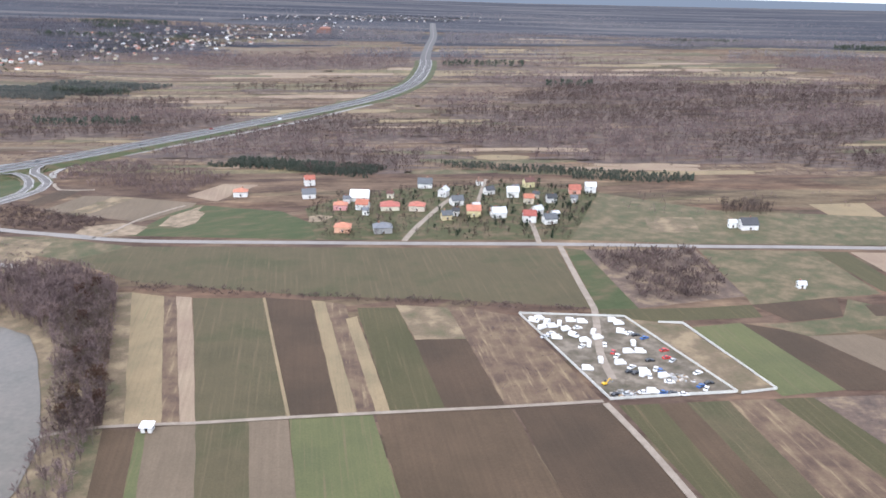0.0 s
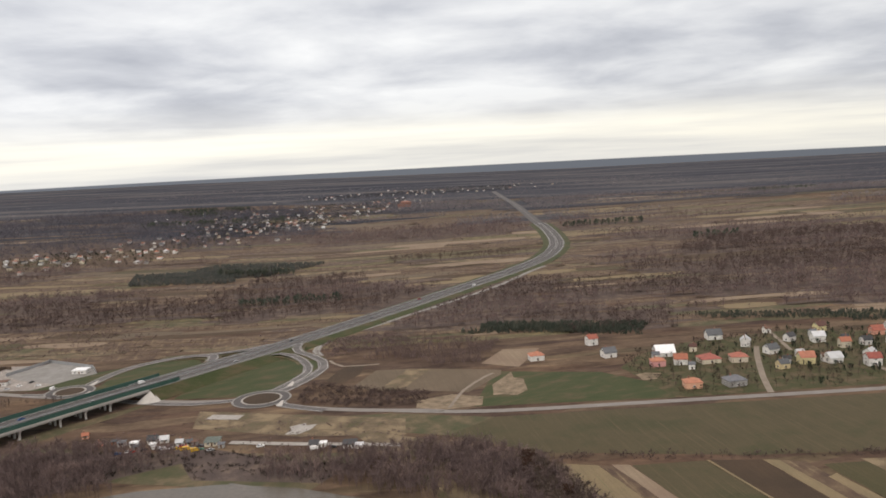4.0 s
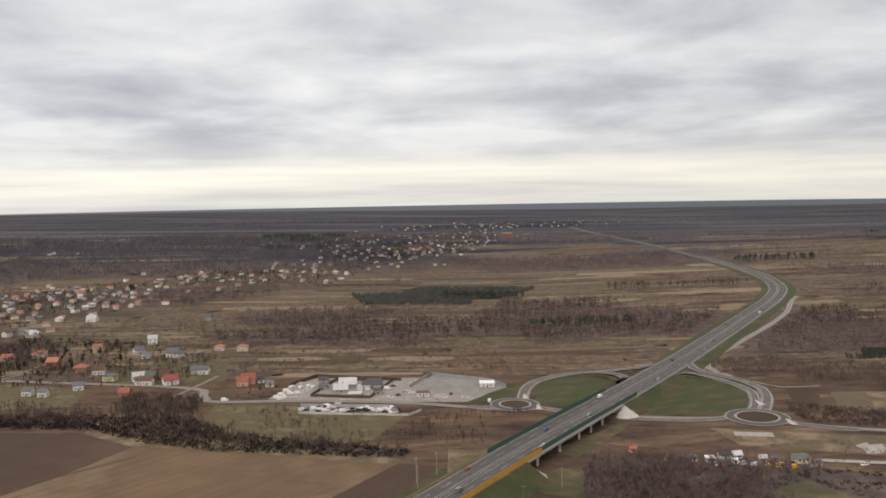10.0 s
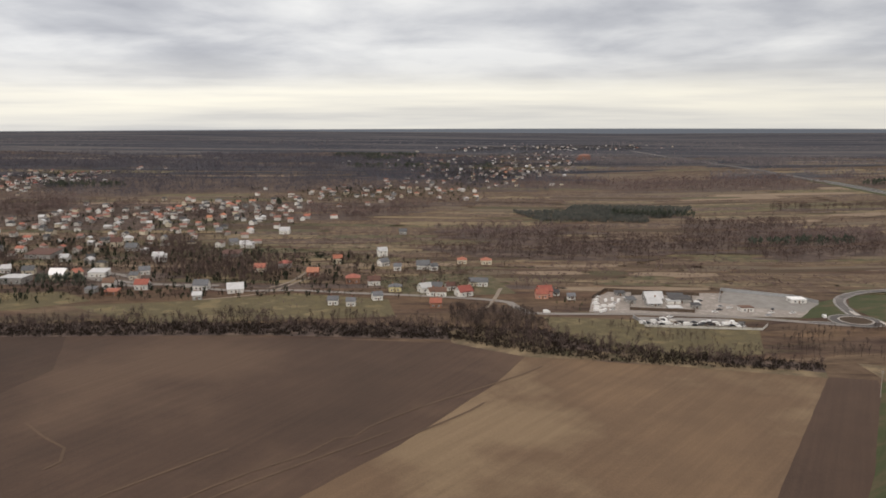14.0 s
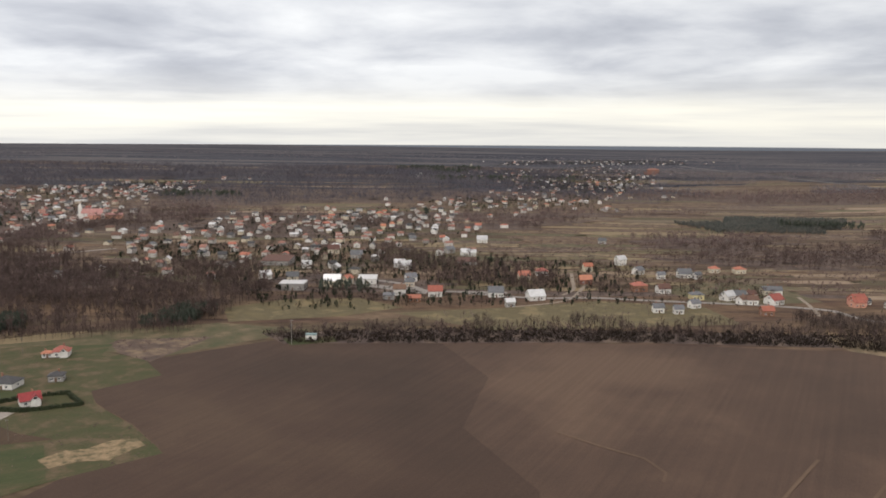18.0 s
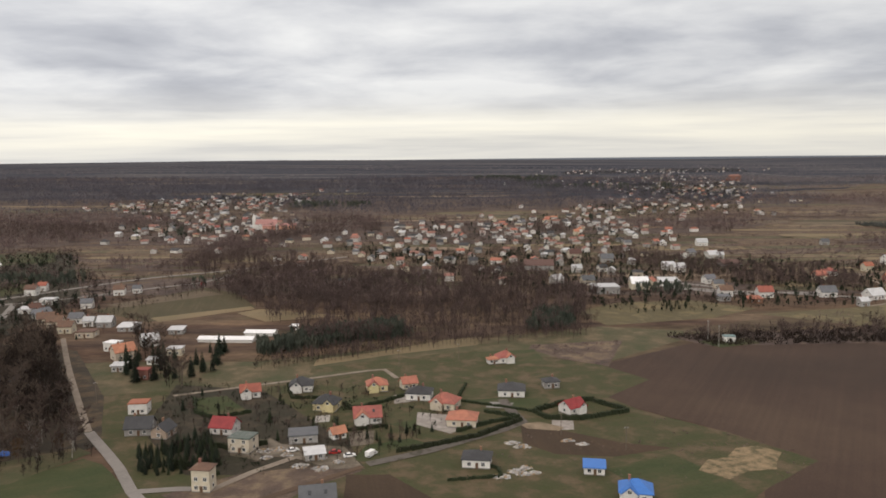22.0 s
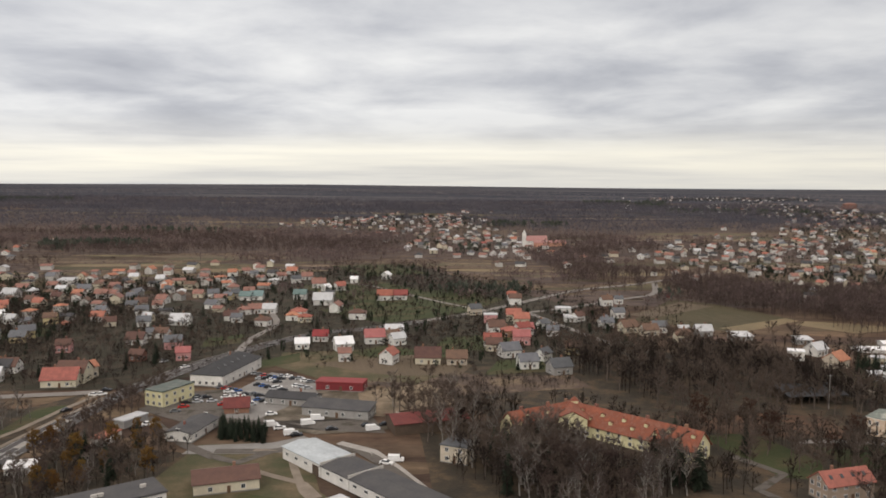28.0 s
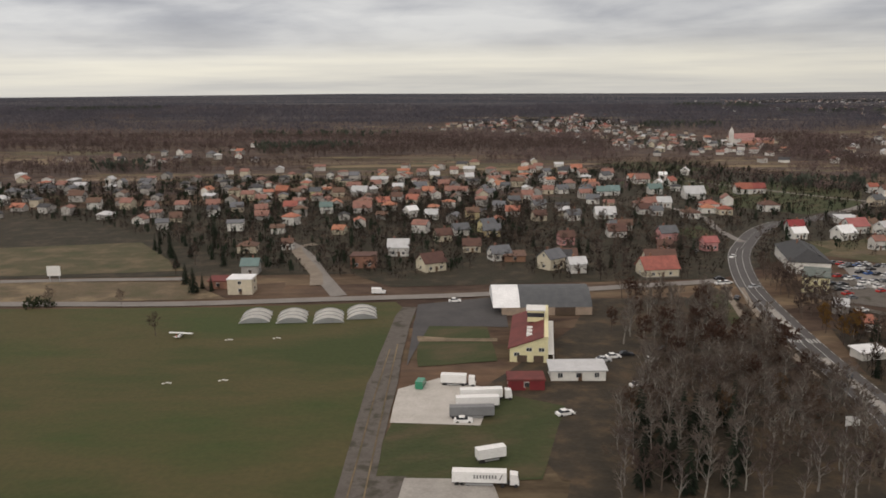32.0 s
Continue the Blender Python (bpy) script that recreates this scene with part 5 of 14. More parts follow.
def pole(x, y, tall=9.0, arms=1, turn=0, label="wooden power line pole with a cross arm"):
    ob = thing("utility_pole", x, y, turn, label, "utility pole", "power line poles")
    part("shaft", Shape().tube((0, 0, -0.2), (0, 0, tall), 0.16, 0.1, 7), "wood_pole" if tall < 11 else "concrete", ob)
    for i in range(arms):
        part("cross_arm", Shape().box(0, 0, tall - 0.6 - i * 0.9, 1.8, 0.12, 0.12), "steel", ob)
    return ob


# ---- single large things ----
def roundabout(x, y, r):
    """A ring road round a planted island with a pale kerb."""
    def ring(a, b, z, name, mat, label, cat):
        s = Shape()
        n = 40
        for i in range(n):
            c, q = math.cos(6.28319 * i / n), math.sin(6.28319 * i / n)
            for k in (a, b):
                px, py = x + c * k, y + q * k
                s.v.append((px, py, height(px, py) + z))
        s.f = [(2 * i, 2 * i + 1, (2 * i + 3) % (2 * n), (2 * i + 2) % (2 * n)) for i in range(n)]
        tagged(part(name, s, mat, None), label, cat, kind="structure")
    ring(r, r + 4.8, 0.5, "roundabout", "asphalt", "grey asphalt ring of a roundabout", "road")
    ring(r + 4.8, r + 6.2, 0.42, "shoulder", "gravel_grey", "pale gravel rim of a roundabout", "shoulder")
    ring(r - 1.5, r, 0.62, "kerb", "concrete", "pale kerb ring of the roundabout island", "kerb")
    ring(0.2, r - 1.5, 0.7, "island", "plough_dark", "brown planted roundabout island", "island")
    keep(x, y, r + 6)


HIGHWAY = [(-900, -160), (-780, 40), (-690, 180), (-595, 327), (-510, 462), (-439, 570), (-353.4, 702.9), (-278.3, 823.8), (-201.0, 948.0), (-129.5, 1064.6), (-78.7, 1172.9), (-46.6, 1302.0), (-34.2, 1448.5), (-30.6, 1606.3), (-34.2, 1775.3), (-30.6, 2100.8), (-25.4, 2518.3), (-32.0, 2927.8), (-38.6, 3355.1)]
DECK = [6.0, 8.0, 8.0, 8.0, 8.0, 7.4, 4.0, 2.2, 1.4, 1.2, 1.0, 1.0, 1.0, 1.0, 1.0, 1.0, 1.0, 1.0, 1.0]


def offset_way(way, k):
    out = []
    for i, p in enumerate(way):
        d = (way[min(i + 1, len(way) - 1)] - way[max(i - 1, 0)]).to_2d().normalized()
        out.append(Vector((p.x - d.y * k, p.y + d.x * k, p.z)))
    return out


def strip(way, a, b, z0, z1, name, mat, label, cat, kind="structure", parent=None, i0=0, i1=None, slope=None):
    """A band from a to b beside the way (plus is left); z0, z1: heights over its own height at both edges."""
    part_way = way[i0:i1]
    L, R = offset_way(way, a)[i0:i1], offset_way(way, b)[i0:i1]
    s = Shape()
    for p, l, r in zip(part_way, L, R):
        base = height(p.x, p.y)
        zl = base + p.z + z0 if z0 is not None else height(l.x, l.y) + 0.24
        zr = base + p.z + z1 if z1 is not None else height(r.x, r.y) + 0.24
        s.v += [(l.x, l.y, zl), (r.x, r.y, zr)]
    s.f = [(2 * i, 2 * i + 1, 2 * i + 3, 2 * i + 2) for i in range(len(part_way) - 1)]
    ob = part(name, s, mat, parent, label if parent else "")
    if not parent:
        tagged(ob, label, cat, kind=kind)
    return ob


def wallstrip(way, k, z0, z1, w, name, mat, label, cat, i0=0, i1=None, parent=None):
    s = Shape()
    A, B = offset_way(way, k + w / 2)[i0:i1], offset_way(way, k - w / 2)[i0:i1]
    for p, a, b in zip(way[i0:i1], A, B):
        z = height(p.x, p.y) + p.z
        s.v += [(a.x, a.y, z + z0), (b.x, b.y, z + z0), (b.x, b.y, z + z1), (a.x, a.y, z + z1)]
    n = len(A)
    for i in range(n - 1):
        for j in range(4):
            s.f.append((4 * i + j, 4 * i + (j + 1) % 4, 4 * i + 4 + (j + 1) % 4, 4 * i + 4 + j))
    s.f += [(0, 3, 2, 1), (4 * n - 4, 4 * n - 3, 4 * n - 2, 4 * n - 1)]
    ob = part(name, s, mat, parent)
    if not parent:
        tagged(ob, label, cat, kind="structure")
    return ob


def highway():
    _, way = ribbon(HIGHWAY, 1.0, 0.0, step=9.0, heights=DECK)
    keep_way([(p.x, p.y) for p in way[::3]] , 17)
    idx = lambda y: min(range(len(way)), key=lambda i: abs(way[i].y - y))
    s0, s1 = idx(458), idx(572)
    end = idx(1700)
    strip(way, 11.2, -11.2, 0.05, 0.05, "highway", "asphalt", "grey dual carriageway with a paved median", "highway")
    strip(way, 1.1, -1.1, 0.16, 0.16, "median", "asphalt_mid", "worn asphalt median of the dual carriageway", "median")
    for k in (10.1, 6.1, 2.0, -2.0, -6.1, -10.1):
        if abs(k) == 6.1:
            s = Shape()
            L, R = offset_way(way, k + 0.1), offset_way(way, k - 0.1)
            for i in range(0, end - 1, 2):
                a = height(way[i].x, way[i].y) + way[i].z + 0.12
                b = height(way[i + 1].x, way[i + 1].y) + way[i + 1].z + 0.12
                s.add([(L[i].x, L[i].y, a), (R[i].x, R[i].y, a), (R[i + 1].x, R[i + 1].y, b), (L[i + 1].x, L[i + 1].y, b)], [(0, 1, 2, 3)])
            tagged(part("lane_marking", s, "line_white", None), "broken white lane marking", "marking", kind="structure")
        else:
            strip(way, k + 0.13, k - 0.13, 0.12, 0.12, "edge_marking", "line_white", "solid white edge line", "marking", i1=end)
    for k in (0.9, -0.9):
        wallstrip(way, k, 0.45, 0.85, 0.12, "guard_rail", "steel", "galvanised guard rail along the median", "guard rail", i1=end)
    for sgn, nm in ((1, "left"), (-1, "right")):
        strip(way, sgn * 11.2, sgn * 12.6, 0.02, -0.1, "verge", "weeds", "pale gravel verge", "verge", i1=s0 + 1)
        strip(way, sgn * 12.6, sgn * 26, -0.1, None, "embankment", "meadow_green", "grassy embankment slope of the highway", "embankment", i1=s0 + 1)
        strip(way, sgn * 11.2, sgn * 12.4, 0.02, -0.1, "verge", "gravel_grey", "worn gravel verge", "verge", i0=s1, i1=end)
        strip(way, sgn * 12.2, sgn * 22, -0.1, None, "embankment", "meadow_green", "grassy embankment slope of the highway", "embankment", i0=s1, i1=end)
        wallstrip(way, sgn * 11.0, 0.45, 0.85, 0.12, "guard_rail", "steel", "galvanised guard rail", "guard rail", i0=s1, i1=end)
    # the viaduct
    v = new("viaduct", None)
    tagged(v, "long concrete viaduct with green parapets over the road", "viaduct")
    wallstrip(way, 0, -1.9, -0.02, 23.4, "deck", "concrete", "", "", s0, s1 + 1, v)
    for sgn in (1, -1):
        wallstrip(way, sgn * 11.6, -0.9, 0.15, 0.5, "edge_beam", "concrete_pale", "", "", s0, s1 + 1, v)
        wallstrip(way, sgn * 11.55, 0.15, 3.0, 0.12, "parapet", "rail_green", "", "", s0, s1 + 4, v)
        wallstrip(way, sgn * 9.0, -2.7, -1.9, 1.4, "girder", "rail_green", "", "", s0, s1 + 1, v)
    n = 5
    for i in range(1, n + 1):
        j = s0 + round((s1 - s0) * i / (n + 1))
        p = way[j]
        d = (way[j + 1] - way[j - 1]).to_2d().normalized()
        z = height(p.x, p.y)
        for k in (-9, -3, 3, 9):
            part("pier", Shape().tube((p.x - d.y * k, p.y + d.x * k, z - 0.3), (p.x - d.y * k, p.y + d.x * k, z + p.z - 2.6), 0.8, 0.8, 10), "concrete_pale", v)
        part("crossbeam", Shape().box(p.x, p.y, z + p.z - 3.0, 1.6, 21, 1.0, math.degrees(math.atan2(d.y, d.x))), "concrete_pale", v)
    for j, sg in ((s0, -1), (s1, 1)):
        p = way[j]
        d = (way[j + 1] - way[j - 1]).to_2d().normalized()
        z = height(p.x, p.y)
        a = math.degrees(math.atan2(d.y, d.x))
        part("abutment", Shape().box(p.x + d.x * sg, p.y + d.y * sg, z - 0.5, 2.5, 23.4, p.z - 1.2, a), "concrete_pale", v)
        for k in (-1, 1):
            c = Shape()
            cx, cy = p.x - d.y * k * 12.2, p.y + d.x * k * 12.2
            ring = []
            for q in range(9):
                b = radians(a) + k * radians(90) + sg * k * radians(-100 + 25 * q)
                r = 11.0
                ring.append((cx + math.cos(b) * r, cy + math.sin(b) * r, height(cx, cy) - 0.2))
            c.add([(cx + d.x * sg * 2, cy + d.y * sg * 2, z + p.z - 0.3)] + ring + [(cx + d.x * sg * 6, cy + d.y * sg * 6, z - 0.2)], [(0, q + 1, q + 2) for q in range(8)] + [(0, 9, 10), (0, 10, 1)])
            part("cone_slope", c, "concrete_pale", v)
    # yellow screens on the near approach
    sc = idx(250), s0 + 2
    yl = new("noise_screen", None)
    tagged(yl, "row of bright yellow screen panels along the carriageway edge", "barrier")
    for i in range(*sc):
        A, B = offset_way(way, -11.9)[i], offset_way(way, -11.9)[i + 1]
        z = height(A.x, A.y) + A.z
        for q in range(3):
            P, Q = A.lerp(B, q / 3), A.lerp(B, (q + 1) / 3)
            part("panel", Shape().box((P.x + Q.x) / 2, (P.y + Q.y) / 2, z - 0.1, (Q - P).to_2d().length - 0.08, 0.14, 3.0, math.degrees(math.atan2(Q.y - P.y, Q.x - P.x))), "noise_wall_yellow", yl)
    wallstrip(way, 12.2, 0.0, 0.9, 0.12, "guard_rail", "timber", "tan rail along the far verge", "guard rail", idx(250), s0)
    # sign and traffic
    p = way[idx(385)]
    sg = thing("road_sign", p.x, p.y, 15, "large green road sign on the median", "road sign", lift=p.z)
    part("board", Shape().box(0, 0, 3.2, 4.2, 0.15, 2.0), "wall_teal", sg)
    for k in (-1.4, 1.4):
        part("post", Shape().box(k, 0.15, 0, 0.16, 0.16, 5.0), "steel", sg)
    cols = ["white", "silver", "black", "grey", "red", "white", "blue", "silver"]
    for i, yy in enumerate((300, 345, 372, 410, 433, 475, 500, 540, 575, 640, 700, 790, 880, 960)):
        j = idx(yy)
        a, b = way[j], way[j + 1]
        k = (8.1, -8.1, 4.1, -4.1)[i % 4]
        q = offset_way(way, k)[j]
        car(q.x, q.y, math.degrees(math.atan2(b.y - a.y, b.x - a.x)), "paint_" + cols[i % 8], lift=q.z + height(a.x, a.y) - height(q.x, q.y) + 0.08, group="cars on the highway", van=i % 5 == 3)


def excavator(x, y, turn):
    ob = thing("excavator", x, y, turn, "yellow tracked excavator in the scrap yard", "excavator")
    ob.scale = (0.62, 0.62, 0.62)
    for k in (-1.1, 1.1):
        part("track", Shape().profile([(-1.9, 0.25), (-1.5, 0), (1.5, 0), (1.9, 0.25), (1.9, 0.7), (1.5, 0.9), (-1.5, 0.9), (-1.9, 0.7)], k - 0.3, k + 0.3), "rubber", ob, at=pose(0, 0, 0, 0, 0, -90))
    b = part("body", Shape().box(-0.4, 0, 1.0, 3.2, 2.5, 1.1, taper=0.92), "paint_yellow", ob)
    part("cab", Shape().box(0.6, 0.6, 2.05, 1.4, 1.1, 1.3, taper=0.85), "glass_dark", b)
    part("boom", Shape().tube((1.2, -0.3, 1.8), (3.8, -0.3, 4.4), 0.35, 0.25, 6), "paint_yellow", ob)
    part("stick", Shape().tube((3.8, -0.3, 4.4), (6.0, -0.3, 2.2), 0.25, 0.18, 6), "paint_yellow", ob)
    part("bucket", Shape().box(6.1, -0.3, 1.0, 0.9, 1.1, 1.1, taper=0.6), "steel", ob)


def scrap_heap(x, y, r, seed):
    rnd = random.Random(seed * 7 + int(x))
    ob = thing("scrap_heap", x, y, 0, "heap of pale rubble, boards and metal scrap", "scrap heap", "scrap heaps")
    mats = ["concrete_pale", "steel", "timber", "gravel_grey", "concrete", "wall_white", "wall_brick"]
    for m in mats[:5]:
        s = Shape()
        for _ in range(9):
            a, q = rnd.uniform(0, 6.28), r * math.sqrt(rnd.uniform(0, 1))
            s.box(math.cos(a) * q, math.sin(a) * q * 0.6, 0, rnd.uniform(0.4, 2.0), rnd.uniform(0.3, 1.0), rnd.uniform(0.15, 0.9) * (1.4 - q / r), rnd.uniform(0, 180), taper=rnd.uniform(0.4, 1))
        tagged(part("rubble", s, m, ob), kind="stuff")


def manor(x, y, turn):
    """Cream manor with projecting bays and a green hipped roof."""
    ob = thing("manor_house", x, y + 7, turn, "cream two-storey manor house with a dull green hipped roof", "manor")
    ob.scale = (0.74, 0.74, 0.76)
    part("wall", Shape().box(0, 0, 0, 30, 15, 9.0).box(-11, -7, 0, 8, 5, 9.0).box(11.5, -7, 0, 7, 5, 9.4).box(0, -8.5, 0, 9, 4, 5.0), "wall_manor", ob)
    part("cornice", Shape().box(0, 0, 8.7, 30.8, 15.8, 0.35).box(-11, -7, 8.7, 8.6, 5.6, 0.35).box(11.5, -7, 9.1, 7.6, 5.6, 0.35), "frame_white", ob)
    rf = part("roof", roof_shape(30, 15, 9.1, "hip", 20, 0.4), "roof_verdigris", ob)
    for bx, w, z in ((-11, 8, 9.1), (11.5, 7, 9.5)):
        b = roof_shape(w, 7, z, "hip", 18, 0.4)
        part("bay_roof", b, "roof_verdigris", ob, at=pose(bx, -6, 0))
    part("terrace", Shape().box(0, -9, 5.0, 9.6, 5, 0.4), "concrete_pale", ob)
    for cx in (-8, -1, 7, 12):
        part("chimney", Shape().box(cx, 1, 10.5, 1.0, 0.8, 3.4), "wall_white", rf)
    for f in (1.2, 5.4):
        for i in range(9):
            u = -13.5 + i * 3.35
            yy = -7.52
            if abs(u + 11) < 4.2 or abs(u - 11.5) < 3.7:
                yy = -9.53
            if abs(u) < 4.4 and f < 4:
                yy = -10.53
            add_window(ob, u, yy, f, 0, 1.3, 2.2, 2)
        for i in range(4):
            for sx, t in ((15.02, 90), (-15.02, 270)):
                add_window(ob, sx, -5 + i * 3.4, f, t, 1.3, 2.2, 2)
    part("door", Shape().box(0, -10.55, 0.1, 1.6, 0.12, 2.6), "door_brown", ob)


def barn_open(x, y, turn):
    ob = thing("open_shed", x, y + 6, turn, "long open shed with two dark sheet roofs", "shed")
    for k, z in ((-3.2, 3.2), (3.6, 4.0)):
        part("roof", Shape().profile([(k - 3.4, z), (k + 3.4, z + 1.0), (k + 3.4, z + 1.2), (k - 3.4, z + 0.2)], -13, 13), "roof_dark", ob)
    for i in range(7):
        for yy in (-6, 0, 6.5):
            part("post", Shape().box(-12 + i * 4, yy, 0, 0.3, 0.3, 3.4 if yy < 0 else 4), "timber_dark", ob)
    part("back_wall", Shape().box(0, 6.8, 0, 26, 0.2, 4.4), "timber_dark", ob)


def silo(x, y, r, tall, legs=False):
    ob = thing("grain_silo", x, y, 0, "corrugated zinc grain silo with a conical roof", "silo", "grain silos")
    s = Shape().lathe([(r * (1.0 if i % 2 else 1.02), i * 0.45) for i in range(int(tall / 0.45) + 1)])
    part("drum", s, "zinc", ob)
    part("roof", Shape().tube((0, 0, int(tall / 0.45) * 0.45), (0, 0, tall + r * 0.5), r * 1.06, 0.35, 20), "zinc", ob)
    part("hatch", Shape().tube((0, 0, tall + r * 0.45), (0, 0, tall + r * 0.5 + 0.6), 0.4, 0.4, 8), "steel", ob)
    part("ladder", Shape().box(0, -r - 0.1, 0, 0.5, 0.08, tall), "steel", ob)


def farm_silos(x, y):
    """Grain store: a tall block with a monitor roof, a low annex, two drums on legs and a row of four behind it."""
    ob = thing("grain_store", x - 1, y + 2, -22, "grey block grain store with a raised monitor and rusty sheet roofs", "grain store")
    part("wall", Shape().box(0, 0, 0, 15, 9, 6.0).box(0.5, 2.2, 6.0, 14, 4.4, 2.9), "wall_grey", ob)
    part("lower_roof", Shape().profile([(-4.9, 5.9), (0.0, 7.2), (0.0, 7.4), (-4.9, 6.1)], -7.8, 7.8), "roof_pale", ob)
    part("monitor_roof", Shape().profile([(-0.4, 8.7), (2.2, 9.9), (4.8, 8.7), (4.8, 8.9), (2.2, 10.1), (-0.4, 8.9)], -7.2, 8.0), "roof_rusty", ob)
    for i in range(2):
        part("monitor_window", Shape().box(-3 + i * 7, -0.06, 7.5, 2.4, 0.1, 0.9), "glass_dark", ob)
        part("wall_panel", Shape().box(-3.5 + i * 6.5, -4.55, 2.6, 3.4, 0.1, 2.0), "plinth", ob)
    an = part("annex", Shape().box(9.8, -2.2, 0, 6.4, 6.0, 2.7), "wall_grey", ob)
    part("annex_roof", Shape().profile([(-5.6, 2.7), (1.2, 3.5), (1.2, 3.7), (-5.6, 2.9)], 6.4, 13.4), "roof_pale", an)
    part("elevator_mast", Shape().box(-6.6, 4.8, 0, 0.9, 0.9, 13.0).box(-6.6, 4.8, 13.0, 1.4, 1.2, 1.1), "timber_dark", ob)
    part("conveyor", Shape().tube((7.0, 6.0, 6.0), (26, 12, 6.8), 0.28, 0.28, 6), "timber_dark", ob)
    part("sliding_door", Shape().box(2, -4.56, 0, 3.2, 0.1, 2.4), "door_brown", ob)
    silo(x - 11.5, y + 9.5, 2.1, 6.4)
    silo(x - 8.2, y + 12.5, 2.1, 5.6)
    for i in range(4):
        silo(x + 13.0 + i * 4.3, y + 5.5 + i * 1.7, 1.6, 4.9)


def gabled_wing(ob, x, y, turn, w, d, h, pitch, roof, wall):
    wg = part("wing", wall_shape(w, d, h, "gable", pitch), wall, ob, at=pose(x, y, 0, 0, 0, turn))
    rf = part("roof", roof_shape(w, d, h, "gable", pitch, 0.6), roof, wg)
    return wg, rf


def school():
    """Large orange-roofed house of two long wings that meet in an angle."""
    x, y = -1552, 410
    ob = thing("school", x, y, 0, "large cream house with long orange tiled roofs on two wings", "school")
    for wx, wy, turn, w in ((18.0, -16.4, -44, 50), (-11.1, -5, 30, 29)):
        wg, rf = gabled_wing(ob, wx, wy, turn, w, 10.5, 4.6, 43, "roof_orange", "wall_pale_yellow")
        n = int(w / 4)
        for i in range(n):
            u = -w / 2 + w * (i + 0.5) / n
            for f in (0.7, 2.8):
                add_window(wg, u, -5.27, f, 0, 1.2, 1.4, 1)
            for k, q in ((-3.9, 0), (-2.2, 1)):
                if (i + q) % 2 == 0:
                    dz = 4.6 + (5.25 + k) * 0.9325
                    dm = part("dormer", shared("school_dormer", lambda: Shape().box(0, 0, 0, 1.2, 1.5, 0.9).data("dormer", "wall_pale_yellow")), None, rf, at=pose(u, k + 0.3, dz + 0.1))
                    part("dormer_roof", shared("school_dormer_roof", lambda: Shape().profile([(-0.85, 0.85), (0, 1.4), (0.85, 0.85), (0.85, 0.98), (0, 1.55), (-0.85, 0.98)], -0.85, 0.85).data("dormer_roof", "roof_orange")), None, dm, at=pose(0, 0, 0, 0, 0, 90))
        for f in (0.7, 2.8, 5.2):
            for k in (-2.4, 2.4) if f < 5 else (0,):
                add_window(wg, w / 2 + 0.02, k, f, 90, 1.2, 1.5, 2)
        for k in (-0.3, 0.1, 0.38):
            part("chimney", Shape().box(w * k, 0.8, 8.0, 1.1, 0.8, 2.6), "wall_brick", rf)
    pt = part("portico", Shape().profile([(-5, 3.6), (5, 3.6), (5, 7.0), (0, 9.4), (-5, 7.0)], -4, 12), "wall_pale_yellow", ob, at=pose(-1, -8, 0, 0, 0, 80))
    part("portico_roof", Shape().profile([(-5.6, 6.9), (0, 9.6), (5.6, 6.9), (5.6, 7.2), (0, 9.95), (-5.6, 7.2)], -4.4, 12), "roof_orange", pt)
    for k in (-4.4, -1.5, 1.5, 4.4):
        part("column", Shape().tube((-3.6, k, 0), (-3.6, k, 3.7), 0.35, 0.3, 10), "frame_white", pt)
    for k in (-2, 2):
        add_window(pt, -4.03, k, 4.6, 270, 1.3, 1.8, 2)
    dr = part("roof_turret", Shape().box(1, 0, 8.0, 2.2, 2.2, 2.4), "wall_pale_yellow", ob)
    part("turret_roof", Shape().box(1, 0, 10.4, 2.8, 2.8, 1.4, taper=0.1), "roof_orange", dr)
    keep_way([(x, y), (x + 37, y - 35)], 8)
    keep_way([(x, y), (x - 26, y - 14)], 8)
    keep_way([(x + 1, y - 14), (x + 9, y - 38)], 7)


def warehouse(x0, y0, x1, y1):
    """A long low warehouse with a pale first section and black sections behind."""
    a = math.degrees(math.atan2(y1 - y0, x1 - x0))
    length = math.hypot(x1 - x0, y1 - y0)
    ob = thing("warehouse", x0, y0, a, "long low white warehouse, pale sheet roof then black bitumen", "warehouse")
    cuts = [(0, 0.24, "roof_bluish", 4.0), (0.245, 0.4, "roof_bitumen", 3.6), (0.405, 1.0, "roof_bitumen", 3.6)]
    for u0, u1, mat, h in cuts:
        w = (u1 - u0) * length
        sec = part("section", wall_shape(w, 12, h, "gable", 7), "wall_white", ob, at=pose((u0 + u1) / 2 * length, 6.0, 0))
        part("roof", roof_shape(w, 12, h, "gable", 7, 0.4), mat, sec)
        n = max(2, int(w / 5))
        for i in range(n):
            u = -w / 2 + w * (i + 0.5) / n
            if i % 4 == 3:
                part("gate", shared("wgate", lambda: Shape().box(0, 0, 0, 3.2, 0.12, 3.0).data("gate", "timber_dark")), None, sec, at=pose(u, -6.05, 0.05))
            else:
                add_window(sec, u, -6.02, 1.8, 0, 1.8, 1.0, 2)
    for k in (0.243, 0.403):
        part("parapet", Shape().box(length * k, 6.0, 3.4, 0.4, 12.6, 1.3), "concrete_pale", ob)
    keep_way([(x0, y0 + 6), (x1, y1 + 6)], 9)


